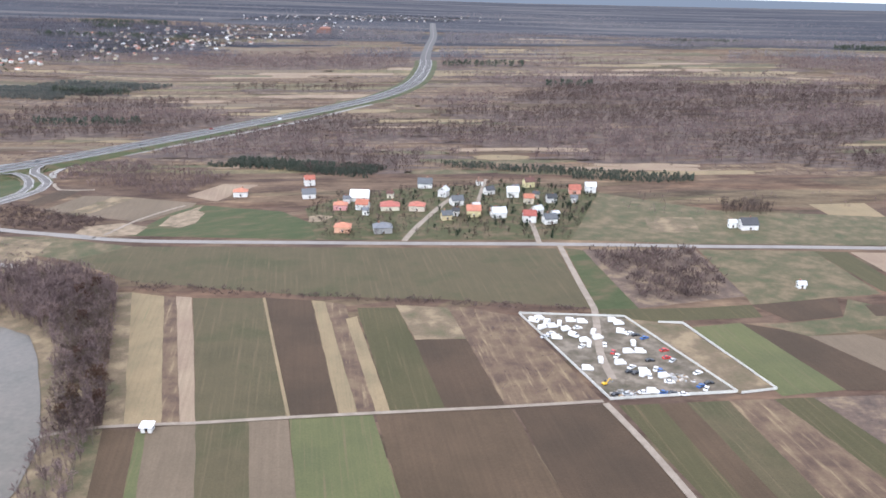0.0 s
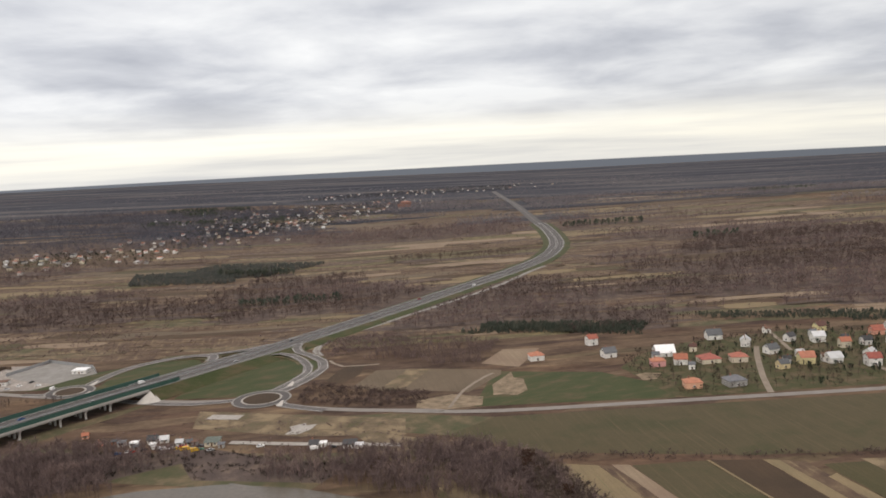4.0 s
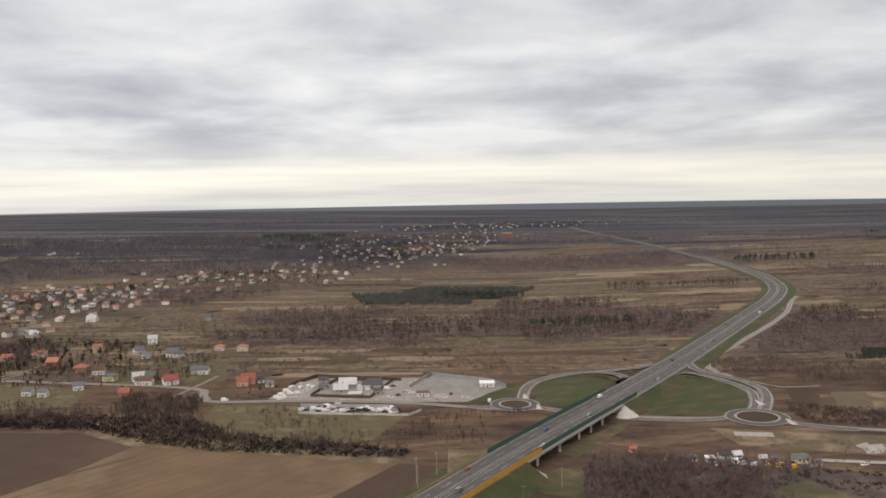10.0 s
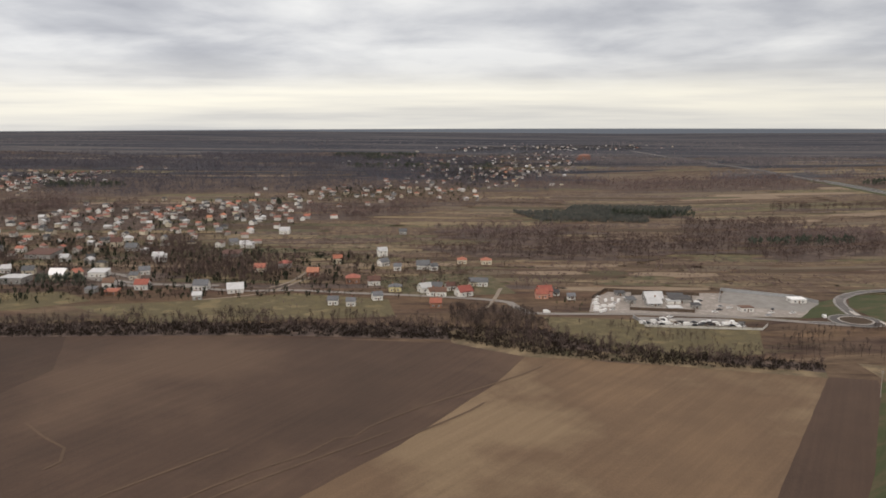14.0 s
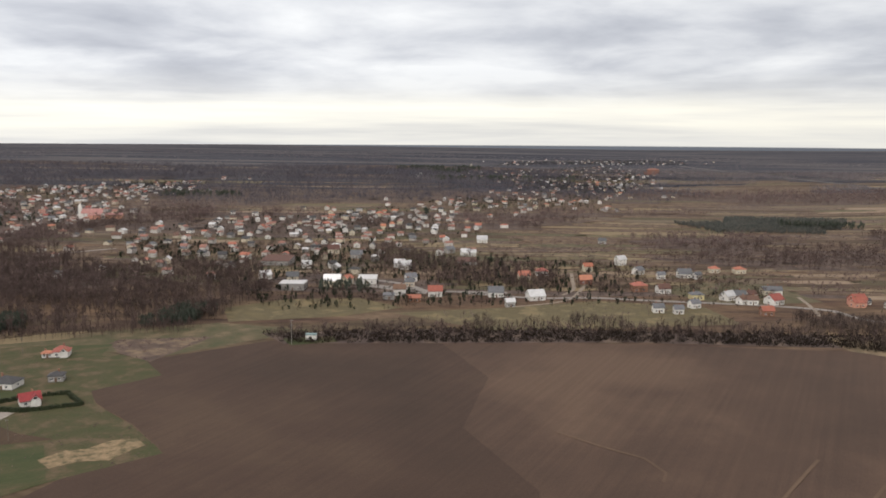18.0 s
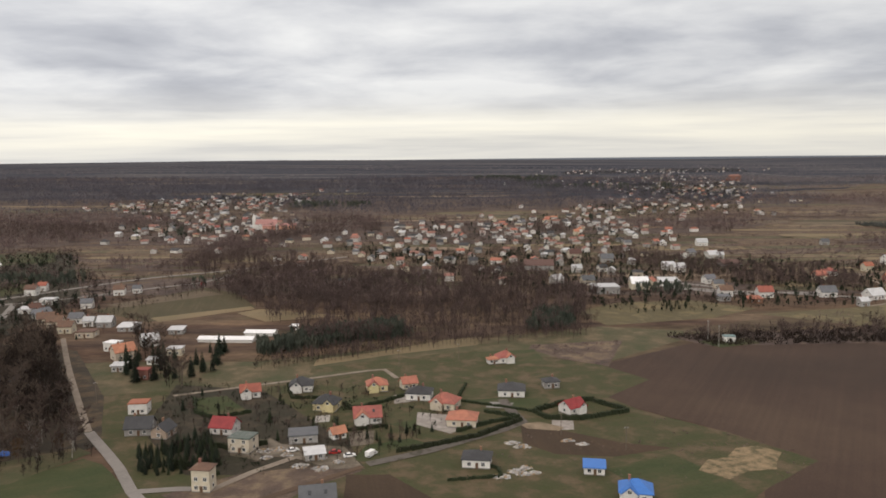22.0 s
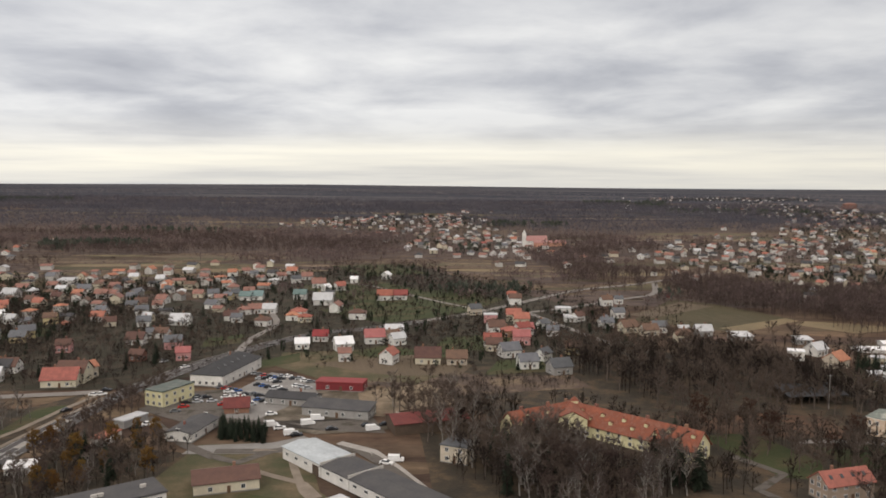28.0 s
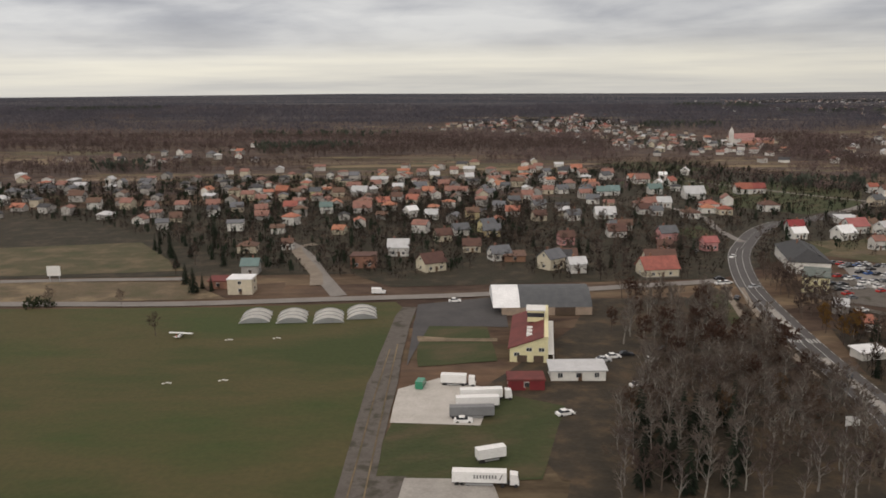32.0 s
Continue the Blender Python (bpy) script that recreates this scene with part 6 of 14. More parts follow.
def apartment_block(x0, y0, x1, y1):
    """Four-storey prefab block seen at a corner; flat dark roof, balconies on the front."""
    a = math.degrees(math.atan2(y1 - y0, x1 - x0))
    w, d, h = 40.0, 11.0, 11.5
    ob = thing("apartment_block", x1, y1, 36, "pale grey four-storey prefab apartment block with balconies", "apartment block")
    part("wall", Shape().box(-w / 2, d / 2, 0, w, d, h), "wall_white", ob)
    rf = part("roof", Shape().box(-w / 2, d / 2, h, w + 0.7, d + 0.7, 0.35).box(-w / 2, d / 2, h + 0.35, w + 0.2, d + 0.2, 0.1), "roof_bitumen", ob)
    for k in (-4, -14, -15.5, -24, -33):
        part("roof_vent", Shape().box(k, d / 2, h + 0.4, 1.4, 0.8, 0.8), "concrete_pale", rf)
    for f in range(4):
        z = 1.0 + f * 2.75
        for i in range(12):
            u = -1.8 - i * 3.3
            if i % 4 in (1, 2):
                b = part("balcony", Shape().box(u, -0.6, z - 0.9, 3.0, 1.2, 0.15).box(u, -1.15, z - 0.75, 3.0, 0.08, 1.0), ["wall_grey", "wall_teal", "wall_brick", "wall_yellow"][(f + i) % 4], ob)
                part("balcony_door", Shape().box(u, -0.04, z - 0.6, 2.2, 0.1, 2.1), "glass_dark", b)
            else:
                add_window(ob, u, -0.02, z, 0, 1.7, 1.5, 2)
        for i in range(2):
            add_window(ob, 0.02, 3 + i * 5, z, 90, 1.2, 1.4, 2)
    keep(x1 - 15, y1, 20)


def white_hall(x, y):
    ob = thing("factory_hall", x + 6, y, -45, "white factory hall with a bright white barrel roof", "hall")
    ob.scale = (0.74, 0.74, 0.74)
    s = Shape()
    out = [(-9, 3.6)] + [(-9 + 18 * i / 10, 3.6 + 3.2 * math.sin(math.pi * i / 10)) for i in range(11)] + [(9, 3.6)]
    part("wall", Shape().box(14, 0, 0, 44, 17.6, 3.8), "wall_white", ob)
    part("roof", Shape().profile(out[1:-1], -8, 36), "roof_white", ob)
    part("office", Shape().box(-12, 2, 0, 9, 12, 6.2), "wall_white", ob)
    part("office_roof", Shape().box(-12, 2, 6.2, 9.6, 12.6, 0.35), "roof_pale", ob)
    part("lean_to", Shape().box(8, -12, 0, 26, 6, 3.0), "wall_white", ob)
    lr = part("lean_to_roof", Shape().profile([(-15.4, 3.0), (-8.8, 4.0), (-8.8, 4.2), (-15.4, 3.2)], -5.5, 21.5), "roof_pale", ob)
    for i in range(7):
        part("skylight", Shape().box(-2.5 + i * 3.4, -12, 3.62, 2.2, 1.6, 0.1), "glass_dark", lr)
    for i in range(3):
        add_window(ob, -15 + i * 3, -4.02, 3.6, 0, 1.4, 1.4, 2)
        add_window(ob, -15 + i * 3, -4.02, 1.0, 0, 1.4, 1.4, 2)


def terminal(x0, y0, x1, y1):
    """Pale yellow airfield building, long and narrow, with a lookout on the roof."""
    a = math.degrees(math.atan2(y1 - y0, x1 - x0))
    ob = thing("terminal", x0, y0, 83, "long pale yellow airfield building with a maroon roof and lookout", "airfield building")
    ob.scale = (0.8, 0.8, 0.8)
    w, d, h = 40.0, 13.0, 9.0
    prof = [(0, 0), (d, 0), (d, 5.0), (1.5, 9.2), (0, 9.0)]
    part("wall", Shape().profile(prof, 0, w), "wall_pale_yellow", ob)
    rf = part("roof", Shape().profile([(d + 0.7, 4.75), (1.4, 9.25), (1.4, 9.55), (d + 0.7, 5.05)], -0.5, w + 0.5), "roof_maroon", ob)
    part("parapet", Shape().box(w / 2, 0.7, 9.0, w + 0.6, 1.5, 0.5), "wall_pale_yellow", ob)
    lk = part("lookout", Shape().box(24, 4.5, 8.4, 6.5, 6.0, 4.2), "wall_pale_yellow", ob)
    part("lookout_glass", Shape().box(24, 4.5, 10.2, 6.7, 6.2, 1.6), "glass_dark", lk)
    for i in range(4):
        part("mullion", Shape().box(21.4 + i * 1.75, 1.36, 10.2, 0.25, 0.1, 1.6), "frame_white", lk)
    part("lookout_roof", Shape().box(24, 4.5, 12.6, 7.6, 7.0, 0.35), "frame_white", lk)
    for k in (7, 11, 15):
        part("roof_light", Shape().box(k, 6.5, 7.4, 1.6, 2.0, 0.9), "frame_white", rf)
    for f, wh in ((1.0, 1.5), (4.0, 1.5), (6.7, 1.3)):
        for i in range(14):
            add_window(ob, 1.8 + i * 2.8, -0.02, f, 0, 1.9, wh, 2)
    part("canopy", Shape().box(w / 2, -1.0, 3.1, w, 2.0, 0.2), "frame_white", ob)
    for k in (2.2, 6.4, 10.6):
        add_window(ob, -0.02, k, 4.0 if k < 8 else 2.2, 270, 2.0, 1.4, 2)
    for k in (3.2, 8.8):
        part("garage_door", Shape().box(-0.05, k, 0, 0.1, 3.4, 2.6), "timber_dark", ob)
    for i in range(11):
        part("pilaster", Shape().box(1 + i * 3.8, -1.9, 0, 0.35, 0.35, 3.1), "frame_white", ob)
    keep_way([(x0 - 7, y0), (x0 - 3, y0 + 40)], 9)


def hangar(x, y):
    """Barrel-roofed hangar, bright new sheets at one end, dark at the other."""
    ob = thing("hangar", x - 3, y + 12, 0, "barrel-roofed hangar, bright white end and dark grey roof", "hangar")
    ob.scale = (0.74, 0.8, 0.78)
    arc = [(-14 + 28 * i / 14, 3.5 + 6.0 * math.sin(math.pi * i / 14) ** 0.8) for i in range(15)]
    part("wall", Shape().box(0, 0, 0, 40, 27.6, 3.6), "wall_block", ob)
    part("bright_roof", Shape().profile(arc, -24, -12), "roof_white", ob)
    part("dark_roof", Shape().profile(arc, -11.9, 20), "roof_grey", ob)
    part("door", Shape().box(8, -13.9, 0, 9, 0.2, 3.4), "timber_dark", ob)
    keep(x, y + 12, 22)


def tent_roof(x, y):
    """Low pale tunnel of sheeting beside the airfield, sagging between its hoops."""
    ob = thing("tunnel_tent", x, y + 5, 96, "low pale plastic tunnel beside the airfield road", "polytunnel", "tunnels by the airfield")
    arc = [(-4.9 + 9.8 * i / 10, 0.25 + 1.75 * math.sin(math.pi * i / 10) ** 0.8) for i in range(11)]
    for k in range(6):
        q = 0.93 if k % 2 else 1.0
        part("cover", Shape().profile([(a * q, c * q) for a, c in arc], -6 + k * 2, -4.05 + k * 2), "sheeting", ob)
    for k in (-6, -2, 2, 6):
        part("hoop", Shape().profile([(a * 1.02, c * 1.02) for a, c in arc], k - 0.06, k + 0.06), "steel", ob)


def light_aircraft(x, y):
    ob = thing("light_aircraft", x, y, 80, "white high-wing light aircraft parked on the grass", "aircraft")
    ob.scale = (0.7, 0.7, 0.7)
    part("fuselage", Shape().tube((-3.6, 0, 1.3), (0.8, 0, 1.3), 0.22, 0.62, 8).tube((0.8, 0, 1.3), (2.2, 0, 1.2), 0.62, 0.35, 8), "paint_white", ob)
    part("wing", Shape().box(0.4, 0, 1.95, 1.4, 10.8, 0.16), "paint_white", ob)
    part("tailplane", Shape().box(-3.4, 0, 1.4, 0.8, 3.2, 0.1), "paint_white", ob)
    part("fin", Shape().box(-3.4, 0, 1.4, 0.9, 0.1, 1.3, taper=0.6), "paint_red", ob)
    part("cabin_glass", Shape().box(0.5, 0, 1.5, 1.5, 1.12, 0.45), "glass_dark", ob)
    for a, b in ((0.3, -1.1), (0.3, 1.1), (1.9, 0)):
        part("wheel", wheel_mesh(0.3, 0.15), None, ob, at=pose(a, b, 0.3))
    part("propeller", Shape().box(2.3, 0, 0.3, 0.06, 0.16, 1.8), "rubber", ob)


def glider_marks(x, y):
    ob = thing("runway_marker", x, y, 10, "low white marker boards laid on the grass", "marker", "airfield markers")
    ob.scale = (0.55, 0.55, 0.55)
    for i, k in enumerate((-1.6, 0, 1.5)):
        part("board", Shape().box(k, (i % 2) * 0.8, 0.03, 1.3, 0.9, 0.25), "wall_white", ob, at=pose(0, 0, 0.26))


def billboard(x, y, size=1.0):
    ob = thing("billboard", x, y, 0, "white billboard on two posts beside the road", "billboard")
    ob.scale = (size, size, size)
    part("panel", Shape().box(0, 0, 2.6, 5.2, 0.25, 3.8), "frame_white", ob)
    for k in (-1.8, 1.8):
        part("post", Shape().box(k, 0.2, 0, 0.25, 0.25, 6.0), "steel", ob)


def church(x, y):
    ob = thing("church", x, y + 15, 8, "pale church with a red roof and slender tower", "church")
    ob.scale = (0.62, 0.62, 0.7)
    part("nave", wall_shape(44, 15, 11, "gable", 48), "wall_white", ob)
    part("nave_roof", roof_shape(44, 15, 11, "gable", 48, 0.5), "roof_church", ob)
    part("aisle", Shape().box(6, -10, 0, 26, 6, 7), "wall_salmon", ob)
    part("aisle_roof", Shape().profile([(-13.4, 7), (-7, 10), (-7, 10.3), (-13.4, 7.3)], -8, 20), "roof_church", ob)
    t = part("tower", Shape().box(-25, 0, 0, 7, 7, 22), "wall_white", ob)
    part("spire", Shape().box(-25, 0, 22, 7.4, 7.4, 9, taper=0.04), "wall_white", t)
    part("parish_wing", wall_shape(36, 12, 7, "gable", 35), "wall_salmon", ob, at=pose(44, -2, 0))
    part("parish_roof", roof_shape(36, 12, 7, "gable", 35), "roof_church", ob, at=pose(44, -2, 0))
    for i in range(6):
        add_window(ob, -16 + i * 6.5, -7.53, 7.6, 0, 1.2, 3.0, 1)


def castle(x, y):
    ob = thing("hall_on_hill", x, y + 10, 0, "large reddish block building on the far hill", "building")
    part("wall", Shape().box(0, 0, 0, 34, 16, 16).box(-20, 0, 0, 10, 14, 10), "wall_brick", ob)
    part("roof", roof_shape(34, 16, 16, "hip", 25), "roof_aged", ob)


ROOFS = ["roof_aged", "roof_aged", "roof_brown", "roof_aged", "roof_pale", "roof_dark", "roof_grey", "roof_brown", "roof_salmon", "roof_dark"]
WALLS = ["wall_white", "wall_weathered", "wall_cream", "wall_weathered", "wall_white", "wall_grey"]


def village(poly, count, seed):
    """Far houses scattered over a settled piece of land with trees between them, joined."""
    rnd = random.Random(seed)
    xs, ys = [p[0] for p in poly], [p[1] for p in poly]
    mats = sorted(set(ROOFS)) + sorted(set(WALLS))
    s = Shape()
    got = count // 5
    mx, my = sum(xs) / len(xs), sum(ys) / len(ys)
    for _ in range(count * 12):
        if got >= count:
            break
        x, y = rnd.uniform(min(xs), max(xs)), rnd.uniform(min(ys), max(ys))
        if not inside(x, y, poly):
            continue
        if rnd.random() < 0.3:
            x, y = mx + (x - mx) * 1.45, my + (y - my) * 1.5
        if not clear(x, y, 9):
            continue
        w, d, h = rnd.choice((6, 6.5, 7.5, 8, 9.5)), rnd.choice((5.5, 6.5, 7)), rnd.choice((2.8, 3.4, 4, 4.5))
        kind = rnd.choice(("gable", "gable", "gable", "hip"))
        pitch = rnd.choice((22, 28, 35))
        m = pose(x, y, height(x, y), 0, 0, rnd.choice((-15, 0, 10, 80, 95)) + rnd.uniform(-8, 8))
        for sh, mat in ((wall_shape(w, d, h, kind, pitch), rnd.choice(WALLS)), (roof_shape(w, d, h, kind, pitch), rnd.choice(ROOFS))):
            s.add([m @ Vector(p) for p in sh.v], sh.f, mats.index(mat))
        keep(x, y, 8)
        got += 1
    tagged(part("village_houses", s.data("village_houses", *mats), None, None), "pale rendered houses of a far village with red and grey roofs", "houses", kind="stuff")
    pts = strew(poly, 75, seed + 500, True, None, margin=-2.5)
    woods("village_trees", "garden_twigs", pts, [rnd.uniform(3, 6.5) for _ in pts], TEMPS_FARTHER, "bare trees between the village houses", seed)
    pts = strew(poly, 1300, seed + 600, True, None)
    woods("village_conifers", "needles", pts, [rnd.uniform(4, 7) for _ in pts], TEMPS_FARPINE, "dark conifers between the village houses", seed, "conifers")


def main_road_marks(pts, width):
    """White lines, a hatched middle and two crossings."""
    def band(a, b, i0, i1, step, name, label):
        s = Shape()
        L, R = offset_way(way, a), offset_way(way, b)
        for i in range(i0, min(i1, len(way) - 1), step):
            z0, z1 = height(way[i].x, way[i].y) + 0.5, height(way[i + 1].x, way[i + 1].y) + 0.5
            s.add([(L[i].x, L[i].y, z0), (R[i].x, R[i].y, z0), (R[i + 1].x, R[i + 1].y, z1), (L[i + 1].x, L[i + 1].y, z1)], [(0, 1, 2, 3)])
        tagged(part(name, s, "line_white", None), label, "marking", kind="structure")
    _, way = ribbon(pts, 1.0, 0.0, step=3.0)
    n = len(way)
    band(width / 2 - 0.3, width / 2 - 0.5, 0, n, 1, "edge_marking", "solid white edge line")
    band(-width / 2 + 0.5, -width / 2 + 0.3, 0, n, 2, "edge_marking", "broken white edge line")
    band(1.5, 1.3, 0, int(n * 0.62), 1, "lane_marking", "solid white lane line")
    band(-1.3, -1.5, 0, int(n * 0.62), 1, "lane_marking", "solid white lane line")
    band(0.1, -0.1, int(n * 0.62), n, 2, "lane_marking", "broken white centre line")
    for a, b in ((0.10, 0.22), (0.27, 0.36)):
        s = Shape()
        L, R = offset_way(way, 1.1), offset_way(way, -1.1)
        i0, i1 = int(n * a), int(n * b)
        vs = [q for i in range(i0, i1) for q in ((L[i].x, L[i].y, height(L[i].x, L[i].y) + 0.53), (R[i].x, R[i].y, height(R[i].x, R[i].y) + 0.53))]
        s.add(vs, [(2 * i, 2 * i + 1, 2 * i + 3, 2 * i + 2) for i in range(len(vs) // 2 - 1)])
        tagged(part("traffic_island", s, "concrete", None), "pale paved traffic island in the main road", "traffic island", kind="structure")
    j = int(n * 0.25)
    d = (way[j + 1] - way[j]).to_2d().normalized()
    ang = math.degrees(math.atan2(d.y, d.x))
    zb = new("zebra_crossing", None)
    tagged(zb, "white zebra crossing over the main road", "zebra crossing")
    for i in range(9):
        k = -width / 2 + 0.6 + i * (width - 1.2) / 8
        if abs(k) < 1.0:
            continue
        x, y = way[j].x - d.y * k, way[j].y + d.x * k
        part("stripe", shared("zebra", lambda: Shape().box(0, 0, 0, 3.6, 0.55, 0.03).data("stripe", "line_white")), None, zb, at=pose(x, y, height(x, y) + 0.5, 0, 0, ang))


def tarpaulin(x, y, turn, w, d, mat="tarpaulin_blue", label="blue tarpaulin spread over a low stack in the park"):
    ob = thing("tarpaulin", x, y, turn, label, "tarpaulin")
    s = Shape()
    n = 6
    for j in range(n + 1):
        for i in range(n + 1):
            u, v = i / n - 0.5, j / n - 0.5
            k = (1 - abs(u) * 2) * (1 - abs(v) * 2)
            s.v.append((u * w, v * d, 0.15 + 1.3 * k ** 0.4 + 0.12 * math.sin(i * 2.3 + j * 1.7)))
    s.f = [(j * (n + 1) + i, j * (n + 1) + i + 1, (j + 1) * (n + 1) + i + 1, (j + 1) * (n + 1) + i) for j in range(n) for i in range(n)]
    part("sheet", s, mat, ob)
    part("stack", Shape().box(0, 0, 0, w * 0.75, d * 0.75, 0.5), "timber", ob)


def tractor(x, y, turn):
    ob = thing("tractor", x, y, turn, "blue farm tractor standing on the grass by the silos", "tractor")
    part("bonnet", Shape().box(1.0, 0, 0.9, 2.2, 0.9, 0.9, taper=0.9), "paint_blue", ob)
    part("cab", Shape().box(-0.6, 0, 0.9, 1.5, 1.4, 1.8, taper=0.85), "glass_dark", ob)
    part("cab_roof", Shape().box(-0.6, 0, 2.7, 1.6, 1.5, 0.15), "paint_blue", ob)
    for a, b, r in ((-0.9, -0.95, 0.85), (-0.9, 0.95, 0.85), (1.6, -0.8, 0.5), (1.6, 0.8, 0.5)):
        part("wheel", wheel_mesh(r, 0.4), None, ob, at=pose(a, b, r))


def red_board(x, y):
    ob = thing("advertising_board", x, y, 5, "red advertising board beside the road", "billboard")
    part("panel", Shape().box(0, 0, 1.5, 3.0, 0.25, 3.0), "roof_crimson", ob)
    for k in (-1.6, 1.6):
        part("post", Shape().box(k, 0.2, 0, 0.25, 0.25, 2.0), "steel", ob)


highway()

# ---- farmland by the river ----
patch("field", "crop_olive", [(-219.5, 454.1), (-191.0, 481.1), (74.4, 480.6), (79.0, 384.6), (2.0, 395.5), (-63.9, 398.8), (-167.7, 419.0)], "wide olive-green field of winter crop beside the road")
patch("meadow", "meadow", [(-291.3, 499.7), (-279.3, 476.8), (-219.5, 454.1), (-191.0, 481.1), (-254.7, 500.1)], "rough grass verge along the road")
patch("meadow", "meadow_green", [(79.7, 480.7), (100.0, 475.4), (103.3, 382.6), (82.4, 379.5)], "green grass beside a dirt track")
patch("scrub", "scrub_dark", [(90.0, 478.6), (160.8, 479.4), (164.8, 401.0), (103.5, 384.2)], "dark dead scrub with pale dry edges")
patch("meadow", "meadow", [(162.5, 479.5), (233.9, 476.9), (239.5, 405.8), (163.4, 389.3), (164.8, 401.0)], "rough meadow with worn tracks")
patch("field", "crop_green", [(233.9, 476.9), (254.2, 475.0), (257.3, 394.0), (241.7, 410.0)], "green crop strip")
patch("field", "fallow_pink", [(255.9, 475.0), (322.8, 472.5), (282.5, 406.2), (261.1, 423.0)], "pale fallow strip")
patch("meadow", "crop_green", [(78.6, 382.4), (135.8, 385.2), (163.4, 389.3), (163.3, 373.0), (93.8, 365.4)], "green strip of grass behind the yard")
patch("field", "weeds", [(-172.3, 403.6), (-163.6, 403.8), (-117.4, 268.8), (-124.7, 266.7)], "narrow strip of weeds")
patch("field", "fallow_tan", [(-163.6, 403.8), (-144.5, 398.2), (-103.1, 268.0), (-117.1, 268.0)], "pale tan fallow strip")
patch("field", "scrub_red", [(-144.5, 398.2), (-137.5, 396.6), (-96.0, 268.0), (-103.1, 268.0)], "strip of dark dead weeds")
patch("field", "fallow_pink", [(-138.1, 398.3), (-129.5, 396.7), (-90.2, 268.9), (-96.0, 268.0)], "pinkish tan fallow strip")
patch("field", "crop_olive", [(-128.7, 395.9), (-91.5, 396.1), (-56.7, 274.1), (-90.4, 269.8)], "dark olive crop strip")
patch("field", "plough_dark", [(-90.4, 396.2), (-66.1, 393.2), (-36.9, 275.5), (-55.8, 274.1)], "freshly ploughed brown strip")
patch("field", "fallow_tan", [(-65.5, 393.2), (-58.5, 391.8), (-30.1, 277.7), (-36.9, 275.5)], "pale strip of dry grass")
patch("field", "scrub_red", [(-58.5, 391.8), (-47.1, 387.3), (-23.0, 278.6), (-30.1, 277.7)], "strip of dark dead weeds")
patch("field", "fallow_tan", [(-45.0, 369.1), (-39.7, 372.6), (-17.5, 279.4), (-23.0, 278.6)], "pale strip of dry grass")
patch("field", "crop_green", [(-40.8, 383.5), (-19.7, 383.7), (4.5, 281.3), (-17.5, 279.4)], "green crop strip")
patch("field", "weeds", [(-21.4, 387.4), (6.3, 383.9), (14.1, 346.4), (-9.7, 345.0)], "weedy patch with brown stalks")
patch("field", "plough_dark", [(-10.3, 344.9), (14.1, 346.4), (28.0, 283.3), (4.1, 281.3)], "dark ploughed strip")
patch("field", "scrub_red", [(4.9, 387.7), (41.7, 373.4), (67.0, 289.0), (28.0, 283.3)], "strip of red-brown dead weeds")
patch("field", "meadow", [(-118.3, 218.0), (-132.2, 265.5), (-124.2, 265.6), (-110.8, 218.0)], "grass track between fields")
patch("field", "plough", [(-123.8, 264.8), (-111.8, 265.6), (-99.1, 218.1), (-111.1, 218.1)], "brown worked strip")
patch("field", "crop_bright", [(-111.0, 263.6), (-107.2, 263.6), (-95.0, 218.2), (-99.1, 218.1)], "bright green strip of young crop")
patch("field", "fallow_brown", [(-108.2, 266.4), (-90.2, 268.9), (-76.2, 218.2), (-95.0, 218.2)], "brown strip of stubble")
patch("field", "crop_olive", [(-90.2, 268.9), (-71.0, 271.9), (-58.7, 218.3), (-76.2, 218.2)], "olive crop strip")
patch("field", "fallow_brown", [(-71.0, 271.9), (-56.1, 273.3), (-43.1, 218.4), (-58.7, 218.3)], "olive-brown strip of stubble")
patch("field", "crop_bright", [(-55.7, 273.3), (-23.9, 276.4), (-9.3, 218.6), (-43.1, 218.4)], "bright green young crop")
patch("field", "plough", [(-22.9, 277.2), (30.0, 281.6), (44.0, 218.8), (-9.3, 218.6)], "wide brown ploughed field")
patch("field", "plough_dark", [(31.1, 281.6), (68.6, 285.8), (86.5, 219.1), (44.0, 218.8)], "dark brown ploughed field")
patch("field", "crop_green", [(72.8, 284.5), (89.0, 285.9), (101.9, 219.1), (89.6, 219.1)], "green crop strip")
patch("field", "plough", [(89.0, 285.9), (100.5, 286.9), (113.6, 219.3), (101.9, 219.1)], "brown strip in a green field")
patch("field", "crop_olive", [(100.5, 286.9), (117.9, 288.4), (128.2, 219.3), (113.6, 219.3)], "olive crop strip")
patch("field", "scrub_red", [(117.9, 288.4), (136.6, 289.9), (158.1, 219.5), (128.2, 219.3)], "strip of red-brown dead weeds")
patch("field", "crop_green", [(136.6, 289.9), (153.2, 291.4), (176.2, 219.5), (158.1, 219.5)], "green crop strip")
patch("field", "scrub_dark", [(153.2, 291.4), (181.7, 293.5), (209.2, 252.3), (176.2, 219.5)], "strip of dead weeds")
patch("field", "crop_bright", [(124.1, 360.2), (149.5, 365.9), (170.2, 298.2), (141.0, 292.3)], "bright green young crop")
patch("field", "plough_dark", [(149.5, 365.9), (175.1, 354.1), (202.9, 298.4), (169.7, 297.2)], "dark ploughed strip")
patch("field", "fallow_brown", [(176.4, 350.9), (204.3, 353.1), (232.8, 324.6), (202.9, 298.4)], "brown stubble strip")
patch("field", "plough_dark", [(162.9, 389.2), (212.1, 399.1), (204.3, 374.8), (175.2, 367.5)], "dark ploughed wedge")
